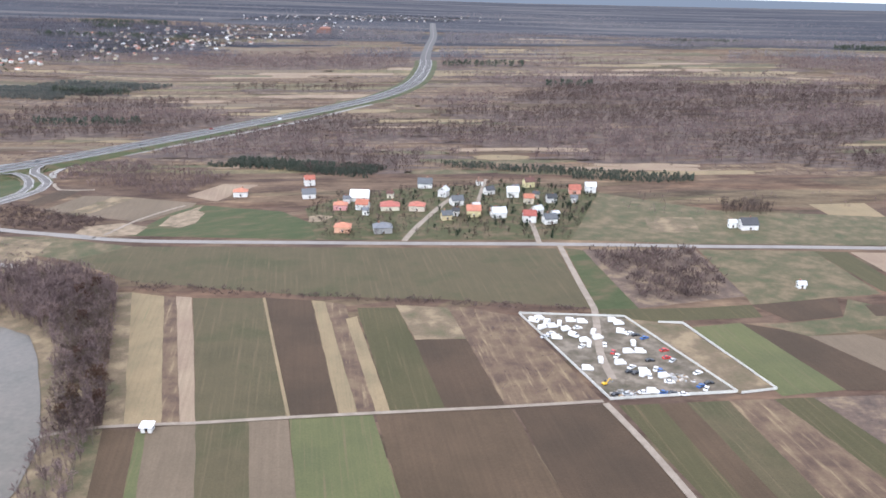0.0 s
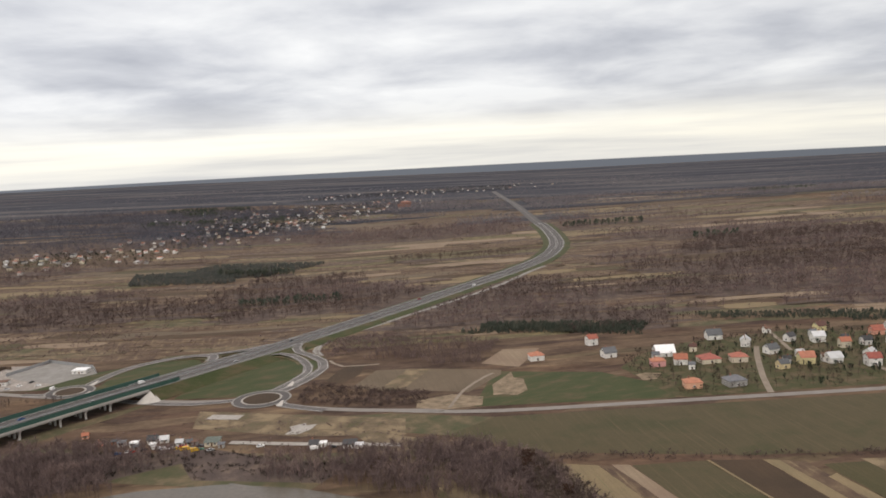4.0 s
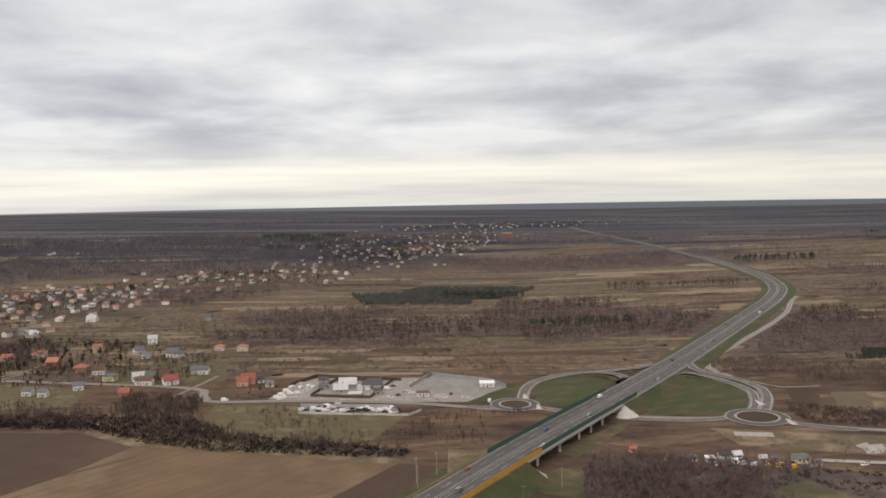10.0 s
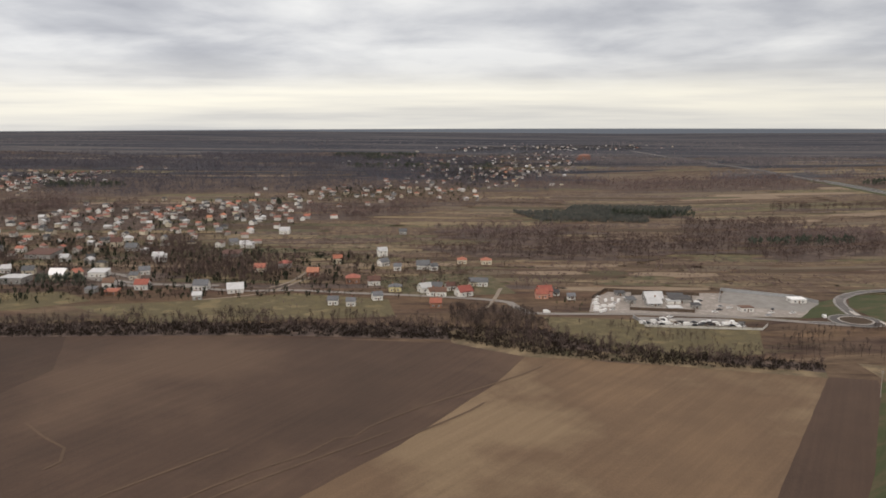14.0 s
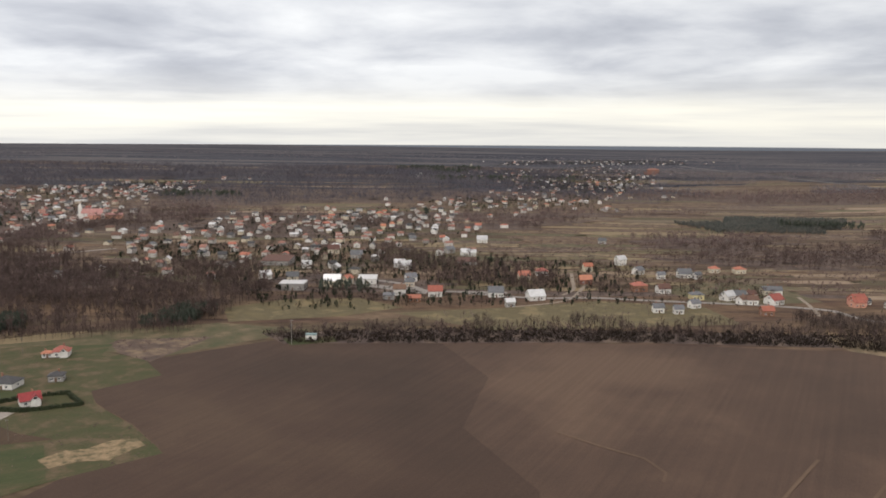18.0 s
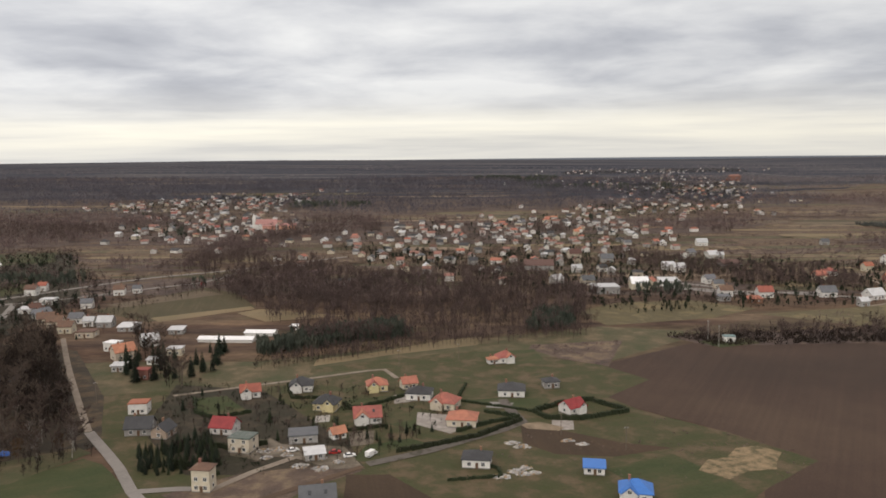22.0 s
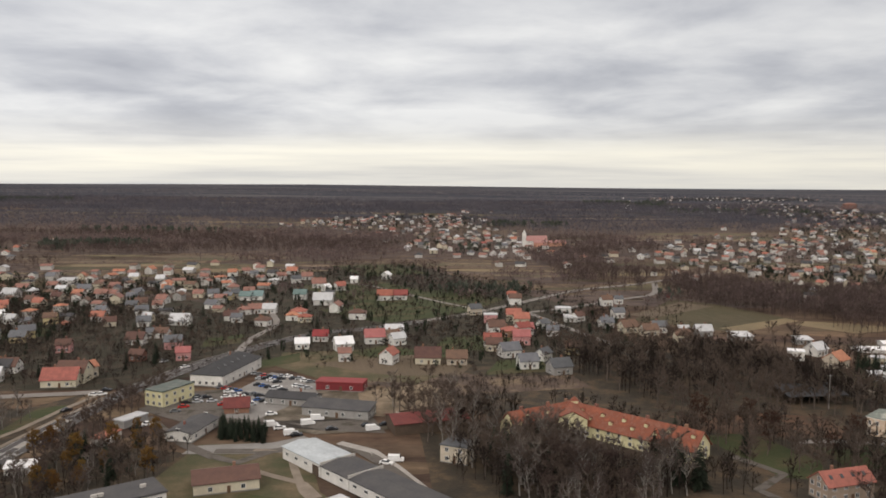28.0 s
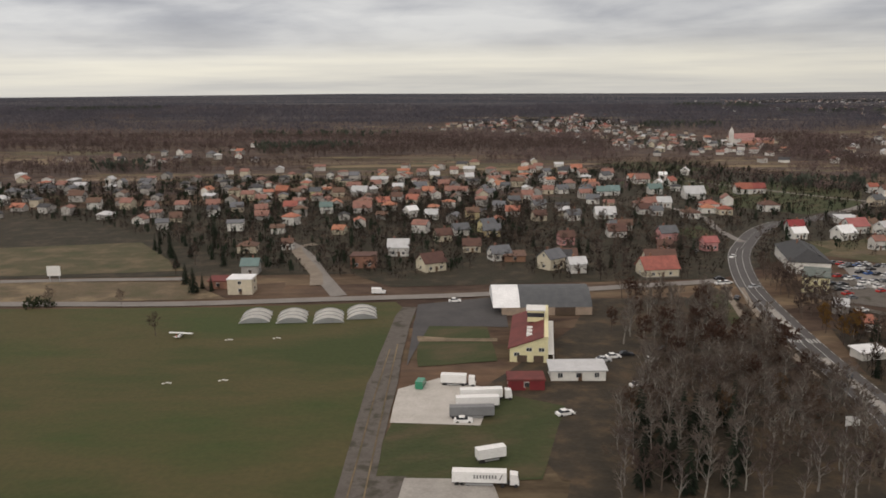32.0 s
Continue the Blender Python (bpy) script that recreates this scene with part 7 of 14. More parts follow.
patch("field", "meadow", [(159.9, 363.9), (174.6, 366.1), (203.6, 373.4), (217.4, 397.5), (231.8, 386.1), (227.6, 361.1), (176.4, 350.9)], "grass strip curving between fields")
patch("field", "plough_dark", [(222.5, 389.7), (257.3, 394.0), (258.0, 375.3), (220.9, 375.0)], "dark ploughed wedge")
road("track", "dirt_track", [(-148.9, 258.5), (-124.7, 266.7), (-90.7, 269.7), (-56.3, 274.1), (4.5, 280.5), (29.0, 282.9), (67.4, 287.6)], 2.2, "pale dirt track between strips of fields", lift=0.5)
road("track", "dirt_track", [(67.9, 285.8), (76.5, 257.1), (86.0, 217.6)], 3.0, "pale dirt track beside the fields", lift=0.5)
keep_way([(67.9, 285.8), (76.5, 257.1), (86.0, 217.6)], 1.5)
road("track", "fallow_tan", [(-91.2, 396.1), (-71.6, 327.7), (-56.4, 275.0)], 1.4, "pale dry grass balk between two fields", lift=0.5)
road("track", "dirt_track", [(76.9, 486.3), (79.2, 412.6), (80.6, 382.4), (78.3, 363.3), (74.2, 331.8), (74.9, 306.3)], 3.6, "pale dirt track from the road into the yard", lift=0.5)
keep_way([(76.9, 486.3), (79.2, 412.6), (80.6, 382.4), (78.3, 363.3), (74.2, 331.8), (74.9, 306.3)], 1.8)
patch("field", "weeds", [(-142.9, 223.9), (-118.3, 218.0), (-132.2, 265.5), (-138.5, 296.1), (-173.2, 403.7), (-222.8, 446.2), (-279.3, 476.8)], "weedy ground on the river bank")
strewn("strip_weeds", "woods_rose", [(4.9, 387.7), (41.7, 373.4), (67.0, 289.0), (28.0, 283.3)], 9, 650, 0.4, 1.2, TEMPS_SCRUB, "tufts of dead weeds on a strip", thr=0.0, grain=7.0, category='weeds')

# river
patch("water", "water", [(-329.7, 404.0), (-306.9, 394.2), (-272.0, 381.8), (-240.4, 368.1), (-207.9, 356.5), (-191.1, 347.4), (-175.3, 322.3), (-158.4, 289.1), (-142.3, 254.5), (-136.9, 226.6), (-137.9, 203.6), (-169.2, 203.7), (-176.6, 261.5), (-188.8, 289.0), (-202.8, 317.0), (-218.5, 344.4), (-246.6, 356.5), (-280.1, 369.4), (-298.2, 377.5), (-319.9, 386.6)], "grey-brown river water in a bend", lift=1.0, category="river")
patch("water", "water", [(-431.8, 324.2), (-434.1, 376.2), (-406.3, 390.7), (-375.5, 400.4), (-332.0, 402.5), (-292.7, 392.5), (-266.3, 379.4), (-240.9, 368.3), (-244.1, 354.1), (-274.1, 361.8), (-299.2, 378.7), (-331.6, 386.2), (-362.8, 383.5), (-387.2, 373.0), (-400.4, 322.3)], "grey-brown river water", lift=0.9, category="river")
patch("bank", "scrub_red", [(-274.4, 332.9), (-262.0, 338.5), (-231.7, 312.0), (-207.4, 289.0), (-185.1, 261.6), (-235.5, 261.5)], "sandy flood bank with dry grass", lift=0.8, category="bank")
patch("bank", "weeds", [(-360.4, 390.1), (-298.2, 377.5), (-257.6, 362.8), (-214.4, 344.4), (-194.4, 333.0), (-179.2, 302.5), (-150.6, 261.5), (-169.8, 254.5), (-271.9, 254.5)], "weedy river bank", lift=0.75, category="bank")
keep_way([(-324.1, 394.0), (-268.7, 374.7), (-224.6, 356.5), (-193.5, 330.2), (-176.8, 302.5), (-164.9, 272.8), (-158.1, 238.4)], 15)
keep_way([(-413.2, 374.9), (-389.4, 385.5), (-363.7, 391.4), (-331.8, 394.2), (-293.3, 384.6), (-267.6, 370.2)], 9)

# scrap yard with its fence
patch("yard", "dirt_yard", [(41.4, 376.2), (93.8, 372.4), (123.7, 295.4), (70.4, 289.0)], "stony yard of scrap and vehicles", lift=0.55, category="yard")
patch("yard", "weeds", [(93.4, 370.3), (120.5, 363.6), (140.9, 298.0), (123.4, 294.4)], "weedy walled plot", lift=0.55, category="yard")
fence([(41.4, 376.2), (93.8, 372.4), (123.7, 295.4), (70.4, 289.0)], 1.2, "fence_white", 4.0, closed=True)
fence([(109.0, 365.5), (120.8, 364.9), (140.9, 298.0), (125.0, 294.5)], 1.1, "fence_white", 4.0)

# country road
road("country_road", "asphalt_pale", [(328.2, 481.3), (223.0, 484.6), (169.6, 485.1), (80.8, 488.6), (9.0, 488.9), (-99.1, 490.0), (-195.2, 492.5), (-257.5, 506.2), (-221.6, 499.1), (-277.8, 510.8), (-310.2, 522.0), (-330.8, 532.3)], 6.5, "pale worn asphalt country road", lift=0.35)
keep_way([(328.2, 481.3), (223.0, 484.6), (169.6, 485.1), (80.8, 488.6), (9.0, 488.9), (-99.1, 490.0), (-195.2, 492.5), (-257.5, 506.2), (-221.6, 499.1), (-277.8, 510.8), (-310.2, 522.0), (-330.8, 532.3)], 3.25)
road("country_road", "asphalt_pale", [(-361.4, 547.9), (-394.3, 551.2), (-427.4, 558.6), (-457.2, 563.2), (-480.0, 580.0), (-503.1, 577.7), (-568.1, 596.3), (-601.4, 601.3), (-651.4, 605.1), (-717.6, 606.0), (-729.4, 637.1), (-775.4, 653.6), (-848.7, 664.7), (-896.3, 672.8), (-939.5, 669.2), (-994.2, 687.6), (-957.3, 687.5), (-1019.8, 692.3), (-1084.9, 723.1), (-1021.6, 681.6), (-1038.8, 717.8), (-1074.4, 739.0)], 6.5, "pale worn asphalt road through the hamlet", lift=0.35)
keep_way([(-361.4, 547.9), (-394.3, 551.2), (-427.4, 558.6), (-457.2, 563.2), (-480.0, 580.0), (-503.1, 577.7), (-568.1, 596.3), (-601.4, 601.3), (-651.4, 605.1), (-717.6, 606.0), (-729.4, 637.1), (-775.4, 653.6), (-848.7, 664.7), (-896.3, 672.8), (-939.5, 669.2), (-994.2, 687.6), (-957.3, 687.5), (-1019.8, 692.3), (-1084.9, 723.1), (-1021.6, 681.6), (-1038.8, 717.8), (-1074.4, 739.0)], 3.25)
road("lane", "dirt_track", [(-21.8, 494.4), (-13.8, 528.2), (1.5, 578.8), (10.2, 603.3)], 4.0, "pale lane into the village", lift=0.35)
keep_way([(-21.8, 494.4), (-13.8, 528.2), (1.5, 578.8), (10.2, 603.3)], 2.0)
road("lane", "dirt_track", [(64.7, 489.5), (64.6, 522.6), (64.2, 535.9)], 3.5, "pale lane into the village", lift=0.35)
keep_way([(64.7, 489.5), (64.6, 522.6), (64.2, 535.9)], 1.75)
road("lane", "dirt_track", [(29.1, 587.1), (35.8, 639.3), (39.3, 662.6)], 3.0, "pale lane between houses", lift=0.35)
keep_way([(29.1, 587.1), (35.8, 639.3), (39.3, 662.6)], 1.5)
road("lane", "dirt_track", [(-218.3, 502.9), (-208.4, 539.3), (-193.2, 568.5), (-187.0, 576.4)], 2.4, "sandy farm track", lift=0.5)
keep_way([(-218.3, 502.9), (-208.4, 539.3), (-193.2, 568.5), (-187.0, 576.4)], 1.2)

# village across the crop field
patch("meadow", "meadow_green", [(-203.0, 503.1), (-186.3, 581.0), (-112.7, 561.9), (-83.1, 527.3), (-78.5, 496.1)], "green meadow beside the village")
patch("field", "fallow_brown", [(-287.1, 560.2), (-273.5, 604.1), (-249.0, 602.8), (-266.8, 552.7)], "grey-brown worked garden field")
patch("field", "weeds", [(-249.0, 602.8), (-232.1, 599.3), (-250.9, 548.3), (-266.8, 552.7)], "grey-brown worked garden field")
patch("field", "fallow_brown", [(-232.1, 599.3), (-180.8, 584.3), (-181.6, 572.5), (-205.5, 534.6), (-250.9, 548.3)], "grey-brown worked garden field")
patch("field", "fallow_pink", [(-194.6, 604.5), (-175.9, 643.6), (-146.6, 640.1), (-167.5, 588.9)], "grey-brown worked garden field")
patch("field", "plough_dark", [(-308.6, 583.8), (-300.1, 617.0), (-283.6, 623.3), (-284.4, 595.9), (-295.5, 573.6)], "grey-brown worked garden field")
patch("yard", "sand", [(-186.7, 543.0), (-175.5, 563.4), (-167.0, 556.9), (-166.7, 530.8), (-174.7, 520.7), (-183.1, 525.1)], "heap of pale sand on a building plot", lift=0.5, category="yard")
patch("yard", "sand", [(-234.4, 511.4), (-226.6, 524.6), (-213.7, 528.1), (-204.8, 517.7), (-210.6, 509.0), (-223.0, 505.7)], "heap of pale sand on a building plot", lift=0.5, category="yard")
patch("yard", "sand", [(-91.4, 550.2), (-84.2, 553.5), (-73.7, 549.6), (-80.6, 537.1), (-89.9, 535.5)], "heap of pale sand on a building plot", lift=0.5, category="yard")
strewn("plot_scrub", "woods_far", [(-322.0, 553.4), (-315.7, 575.9), (-289.0, 563.1), (-230.0, 539.7), (-235.6, 513.8), (-285.2, 518.6), (-317.3, 527.9)], 5, 611, 1.5, 3.5, TEMPS_SCRUB, "dark dead scrub round the plots", category='scrub')
strewn("plot_scrub", "woods_rose", [(-273.5, 687.3), (-227.0, 691.5), (-174.9, 674.4), (-195.0, 604.6), (-229.7, 602.2), (-241.8, 626.7), (-286.8, 632.2)], 7, 612, 3, 6, TEMPS, "bare young trees behind the plots")
strewn("plot_scrub", "woods_rose", [(-325.5, 716.1), (-271.9, 731.1), (-247.0, 694.2), (-275.1, 677.3), (-311.7, 653.4), (-328.9, 670.9)], 9, 613, 2, 4, TEMPS_SCRUB, "dead scrub beside the slip road", category='scrub')
strewn("plot_pines", "pines_far", [(-185.4, 737.9), (-110.6, 717.8), (-46.7, 699.4), (-58.2, 675.2), (-122.3, 688.3), (-191.8, 715.2)], 6, 614, 4, 6, TEMPS_PINE, "narrow dark belt of young pines", category='pine wood')
strewn("plot_scrub", "woods_rose", [(-993.4, 946.1), (-830.9, 1003.9), (-510.7, 879.4), (-491.9, 703.7), (-669.9, 706.8), (-897.4, 810.5)], 30, 615, 1.2, 3.2, TEMPS_SCRUB, "low red-brown scrub over fallow land", thr=-0.05, grain=14.0, category='scrub')
strewn("plot_scrub", "woods_rose", [(-373.9, 510.6), (-320.2, 494.9), (-234.7, 477.3), (-260.1, 434.3), (-337.1, 448.6), (-381.2, 479.8), (-421.5, 493.4)], 22, 616, 1.0, 2.5, TEMPS_SCRUB, "low brown scrub beside the road", thr=-0.05, grain=12.0, category='scrub')
patch("garden", "estate_grass", [(-78.5, 496.1), (-97.6, 569.7), (-76.8, 602.0), (-34.9, 629.0), (57.2, 649.1), (126.8, 622.3), (85.8, 498.1)], "gardens and yards of a village")
patch("garden", "meadow", [(85.8, 498.1), (126.2, 618.8), (197.1, 573.7), (167.8, 490.8)], "rough meadow beside the village")
patch("field", "weeds", [(145.9, 550.9), (180.0, 551.3), (175.1, 515.0), (141.0, 514.6)], "dry grass plot")
patch("field", "fallow_tan", [(277.8, 587.4), (322.2, 591.3), (318.7, 553.2), (281.0, 548.4)], "tan dry grass field")
patch("meadow", "meadow", [(167.8, 490.8), (196.1, 570.6), (367.9, 546.7), (332.3, 488.2)], "rough meadow along the road")
house(-153.2, 606.0, 10, 10.4, 8.7, 4.0, "hip", "roof_salmon", "wall_white", 1, n=1)
keep(-153.2, 606.0, 5.2)
house(-105.6, 641.4, 20, 8.0, 6.7, 5.5, "gable", "roof_red", "wall_white", 1, n=1)
keep(-105.6, 641.4, 4.0)
house(-99.8, 601.6, 15, 9.6, 8.1, 4.0, "gable", "roof_grey", "wall_white", 1, n=1)
keep(-99.8, 601.6, 4.8)
house(-71.6, 569.4, 0, 9.6, 8.1, 4.0, "hip", "roof_salmon", "wall_pink", 1, n=1)
keep(-71.6, 569.4, 4.8)
house(-55.5, 569.9, -10, 8.8, 7.4, 4.5, "gable", "roof_red", "wall_white", 1, n=1)
keep(-55.5, 569.9, 4.4)
house(-60.1, 596.1, 0, 13.6, 11.4, 3.3, "gable", "roof_white", "wall_white", 1, n=1)
keep(-60.1, 596.1, 6.8)
house(-35.7, 570.4, 5, 13.6, 11.4, 3.3, "hip", "roof_salmon", "wall_cream", 1, n=1)
keep(-35.7, 570.4, 6.8)
house(-15.7, 568.1, -5, 11.2, 9.4, 4.0, "hip", "roof_salmon", "wall_cream", 1, n=1)
keep(-15.7, 568.1, 5.6)
house(-63.5, 514.9, 0, 10.4, 8.7, 4.0, "hip", "roof_salmon", "wall_salmon", 1, n=1)
keep(-63.5, 514.9, 5.2)
house(-37.1, 514.3, 10, 12.0, 10.1, 4.0, "hip", "roof_grey", "wall_grey", 1, n=1)
keep(-37.1, 514.3, 6.0)
house(-11.4, 635.6, 0, 11.2, 9.4, 4.0, "gable", "roof_grey", "wall_white", 1, n=1)
keep(-11.4, 635.6, 5.6)
house(3.6, 607.7, 70, 8.0, 6.7, 5.0, "gable", "roof_pale", "wall_white", 1, n=1)
keep(3.6, 607.7, 4.0)
house(13.3, 583.6, 20, 8.8, 7.4, 4.0, "gable", "roof_grey", "wall_white", 1, n=1)
keep(13.3, 583.6, 4.4)
house(24.9, 553.0, 0, 9.6, 8.1, 5.0, "gable", "roof_salmon", "wall_yellow", 1, n=1)
keep(24.9, 553.0, 4.8)
house(42.5, 551.1, 10, 9.6, 8.1, 4.0, "gable", "roof_pale", "wall_white", 1, n=1)
keep(42.5, 551.1, 4.8)
house(5.6, 544.2, 15, 7.2, 6.0, 4.0, "gable", "roof_grey", "wall_yellow", 1, n=1)
keep(5.6, 544.2, 3.6)
house(39.1, 614.5, 30, 7.2, 6.0, 4.0, "gable", "roof_dark", "wall_white", 1, n=1)
keep(39.1, 614.5, 3.6)
house(57.1, 607.3, 0, 8.8, 7.4, 5.0, "gable", "roof_pale", "wall_white", 1, n=1)
keep(57.1, 607.3, 4.4)
house(72.5, 638.3, 20, 8.0, 6.7, 5.0, "gable", "roof_brown", "wall_yellow", 1, n=1)
keep(72.5, 638.3, 4.0)
house(67.4, 587.2, 0, 7.2, 6.0, 5.0, "gable", "roof_red", "wall_cream", 1, n=1)
keep(67.4, 587.2, 3.6)
house(63.0, 539.2, 0, 8.8, 7.4, 5.5, "gable", "roof_red", "wall_white", 1, n=1)
keep(63.0, 539.2, 4.4)
house(70.6, 558.3, 40, 7.2, 6.0, 4.0, "gable", "roof_pale", "wall_white", 1, n=1)
keep(70.6, 558.3, 3.6)
house(76.8, 536.3, 15, 8.8, 7.4, 4.0, "gable", "roof_grey", "wall_white", 1, n=1)
keep(76.8, 536.3, 4.4)
house(84.9, 591.1, 10, 7.2, 6.0, 4.0, "gable", "roof_dark", "wall_white", 1, n=1)
keep(84.9, 591.1, 3.6)
house(106.6, 618.3, 0, 8.8, 7.4, 4.0, "gable", "roof_red", "wall_salmon", 1, n=1)
keep(106.6, 618.3, 4.4)
house(119.6, 621.6, 0, 8.0, 6.7, 5.5, "gable", "roof_pale", "wall_white", 1, n=1)
keep(119.6, 621.6, 4.0)
house(209.6, 524.8, 5, 11.2, 9.4, 4.0, "gable", "roof_dark", "wall_white", 1, n=1)
keep(209.6, 524.8, 5.6)
house(200.0, 527.2, 0, 4.8, 4.0, 4.0, "gable", "roof_pale", "wall_white", 1, n=1)
keep(200.0, 527.2, 2.4)
house(199.6, 414.3, 0, 4.0, 3.4, 2.5, "gable", "roof_pale", "wall_white", 1, n=1)
keep(199.6, 414.3, 2.0)
house(-106.8, 264.4, 0, 4.0, 3.4, 2.4, "shed", "roof_white", "wall_white", 1, n=1)
keep(-106.8, 264.4, 2.0)

strewn("village_trees", "woods_far", [(-78.5, 511.0), (-97.6, 569.7), (-76.8, 602.0), (-34.9, 629.0), (57.2, 649.1), (126.8, 622.3), (85.8, 498.1)], 60, 660, 2.5, 6.5, TEMPS, "bare garden trees between village houses", margin=1.0)
strewn("village_conifers", "needles", [(-34.9, 563.8), (-34.9, 629.0), (57.2, 649.1), (101.1, 625.0), (85.8, 516.5)], 420, 661, 3, 6, TEMPS_PINE, "dark garden conifers between village houses", margin=1.0, category="conifers")
strewn("meadow_scrub", "woods_rose", [(79.3, 544.2), (126.3, 631.4), (368.8, 614.7), (368.8, 562.0), (198.9, 542.4)], 130, 662, 2, 6, TEMPS, "scattered young birches on the meadow", thr=0.1, grain=20.0)

# pine belts
strewn("pine_belt", "pines_far", [(-209.7, 719.4), (-62.7, 688.0), (-60.3, 661.0), (-138.9, 691.2), (-205.8, 705.5)], 9, 39, 3, 4.6, TEMPS_PINE, "narrow belt of dark green pines behind the village", category='pine wood')
strewn("pine_belt", "pines_far", [(1.1, 727.7), (118.9, 702.0), (113.2, 674.0), (6.2, 706.8)], 9, 33, 3, 4.6, TEMPS_PINE, "narrow belt of dark green pines behind the village", category='pine wood')
strewn("pine_belt", "pines_far", [(117.4, 701.9), (193.8, 681.6), (184.0, 649.2), (111.6, 663.8)], 9, 35, 3, 4.6, TEMPS_PINE, "narrow belt of dark green pines behind the village", category='pine wood')
strewn("pine_belt", "pines_far", [(194.9, 685.8), (219.5, 677.8), (209.9, 653.5), (185.0, 653.1)], 9, 35, 3, 4.6, TEMPS_PINE, "narrow belt of dark green pines behind the village", category='pine wood')

# trees on the river bank
strewn("riverside_wood", "woods_rose", [(-343.0, 362.5), (-274.0, 362.8), (-229.0, 347.3), (-204.1, 307.2), (-187.2, 261.6), (-196.5, 244.6), (-265.1, 244.6)], 13, 15, 3, 8, TEMPS, "bare brown trees on the flood bank", avoid=True, thr=-0.15, grain=9.0)
strewn("riverside_wood", "woods_rose", [(-150.9, 279.7), (-142.9, 284.0), (-129.3, 271.7), (-120.0, 236.1), (-114.9, 207.7), (-128.8, 207.7)], 9, 16, 5, 10, TEMPS, "bare brown trees between the river and the fields", avoid=False)
strewn("riverside_wood", "woods_rose", [(-201.7, 362.9), (-230.7, 431.2), (-197.6, 431.3), (-169.8, 398.4), (-154.3, 356.6), (-137.3, 302.5), (-122.1, 261.5), (-131.5, 254.4), (-145.8, 276.6), (-164.7, 312.1), (-181.9, 344.4)], 9, 5, 7, 13, TEMPS, "bare brown trees crowding the river bank", avoid=False)
strewn("riverside_wood", "woods_rose", [(-326.2, 430.9), (-279.1, 431.0), (-231.3, 433.1), (-197.6, 431.3), (-182.3, 398.3), (-178.9, 363.0), (-209.6, 369.5), (-249.7, 383.2), (-291.4, 398.0), (-313.0, 405.7)], 11, 6, 6, 11, TEMPS, "bare brown trees crowding the river bank", avoid=False)
strewn("riverside_scrub", "woods_far", [(-171.0, 418.9), (-64.6, 402.8), (4.9, 395.5), (80.0, 382.4), (76.1, 376.5), (2.1, 387.7), (-66.3, 394.8), (-166.1, 406.2)], 12, 7, 1.5, 3.5, TEMPS_SCRUB, "low brown scrub between fields", category='scrub')
grove(['bare0', 'bare1', 'bare2', 'bare4', 'rust0'], [(-181.7, 362.9), (-184.3, 406.1), (-166.3, 383.5), (-146.4, 333.1), (-128.1, 280.6), (-120.9, 254.4), (-135.9, 254.5), (-154.7, 302.5), (-173.7, 344.5)], 70, 8, 8, 14, 4, 2.0)
strewn("field_scrub", "woods_far", [(92.9, 475.3), (158.0, 476.1), (161.5, 409.2), (110.5, 388.7)], 14, 9, 2, 7, TEMPS_SCRUB, "dead scrub and young birches", category='scrub')
strewn("field_scrub", "woods_grey", [(209.5, 586.4), (248.2, 582.2), (240.2, 556.4), (204.6, 558.9)], 8, 10, 5, 9, TEMPS, "clump of bare trees in the meadow")

# ---- junction and viaduct ----
patch("meadow", "meadow_green", [(-405.1, 607.3), (-371.3, 655.0), (-329.8, 659.3), (-320.3, 627.4), (-324.4, 598.2), (-346.0, 563.8), (-363.2, 556.0), (-411.8, 561.0)], "green grass inside the junction loop", lift=0.3)
patch("meadow", "meadow_green", [(-483.4, 595.1), (-480.9, 635.8), (-464.5, 672.5), (-432.1, 677.9), (-418.2, 657.0), (-433.1, 618.2), (-467.8, 583.0)], "green grass inside the junction loop", lift=0.3)
patch("meadow", "meadow_green", [(-535.8, 595.8), (-521.4, 627.8), (-496.1, 648.5), (-473.8, 663.0), (-487.4, 610.8), (-503.7, 603.1)], "green grass verge beside the yard", lift=0.3)
def slip_road(pts, width, heights=None, mat="asphalt_worn", label="grey asphalt slip road curving to the roundabout"):
    """A ramp on its own low bank, with pale gravel shoulders and white edge lines."""
    hs = heights or [0.0] * len(pts)
    if max(hs) > 0.5:
        road("embankment", "meadow", pts, width + 7.0, "grassy bank under a slip road", lift=-0.5, heights=[h * 0.75 for h in hs], category="embankment", thick=4.5)
    road("shoulder", "gravel_grey", pts, width + 1.9, "pale gravel shoulder of a slip road", lift=0.36, heights=hs, category="shoulder")
    road("slip_road", mat, pts, width, label, lift=0.46, heights=hs)
    _, way = ribbon(pts, 1.0, 0.0, step=6.0, heights=hs)
    for k in (width / 2 - 0.45, -width / 2 + 0.45):
        strip(way, k + 0.16, k - 0.16, 0.34, 0.34, "edge_marking", "line_white", "solid white edge line", "marking")
    keep_way(pts, width / 2)


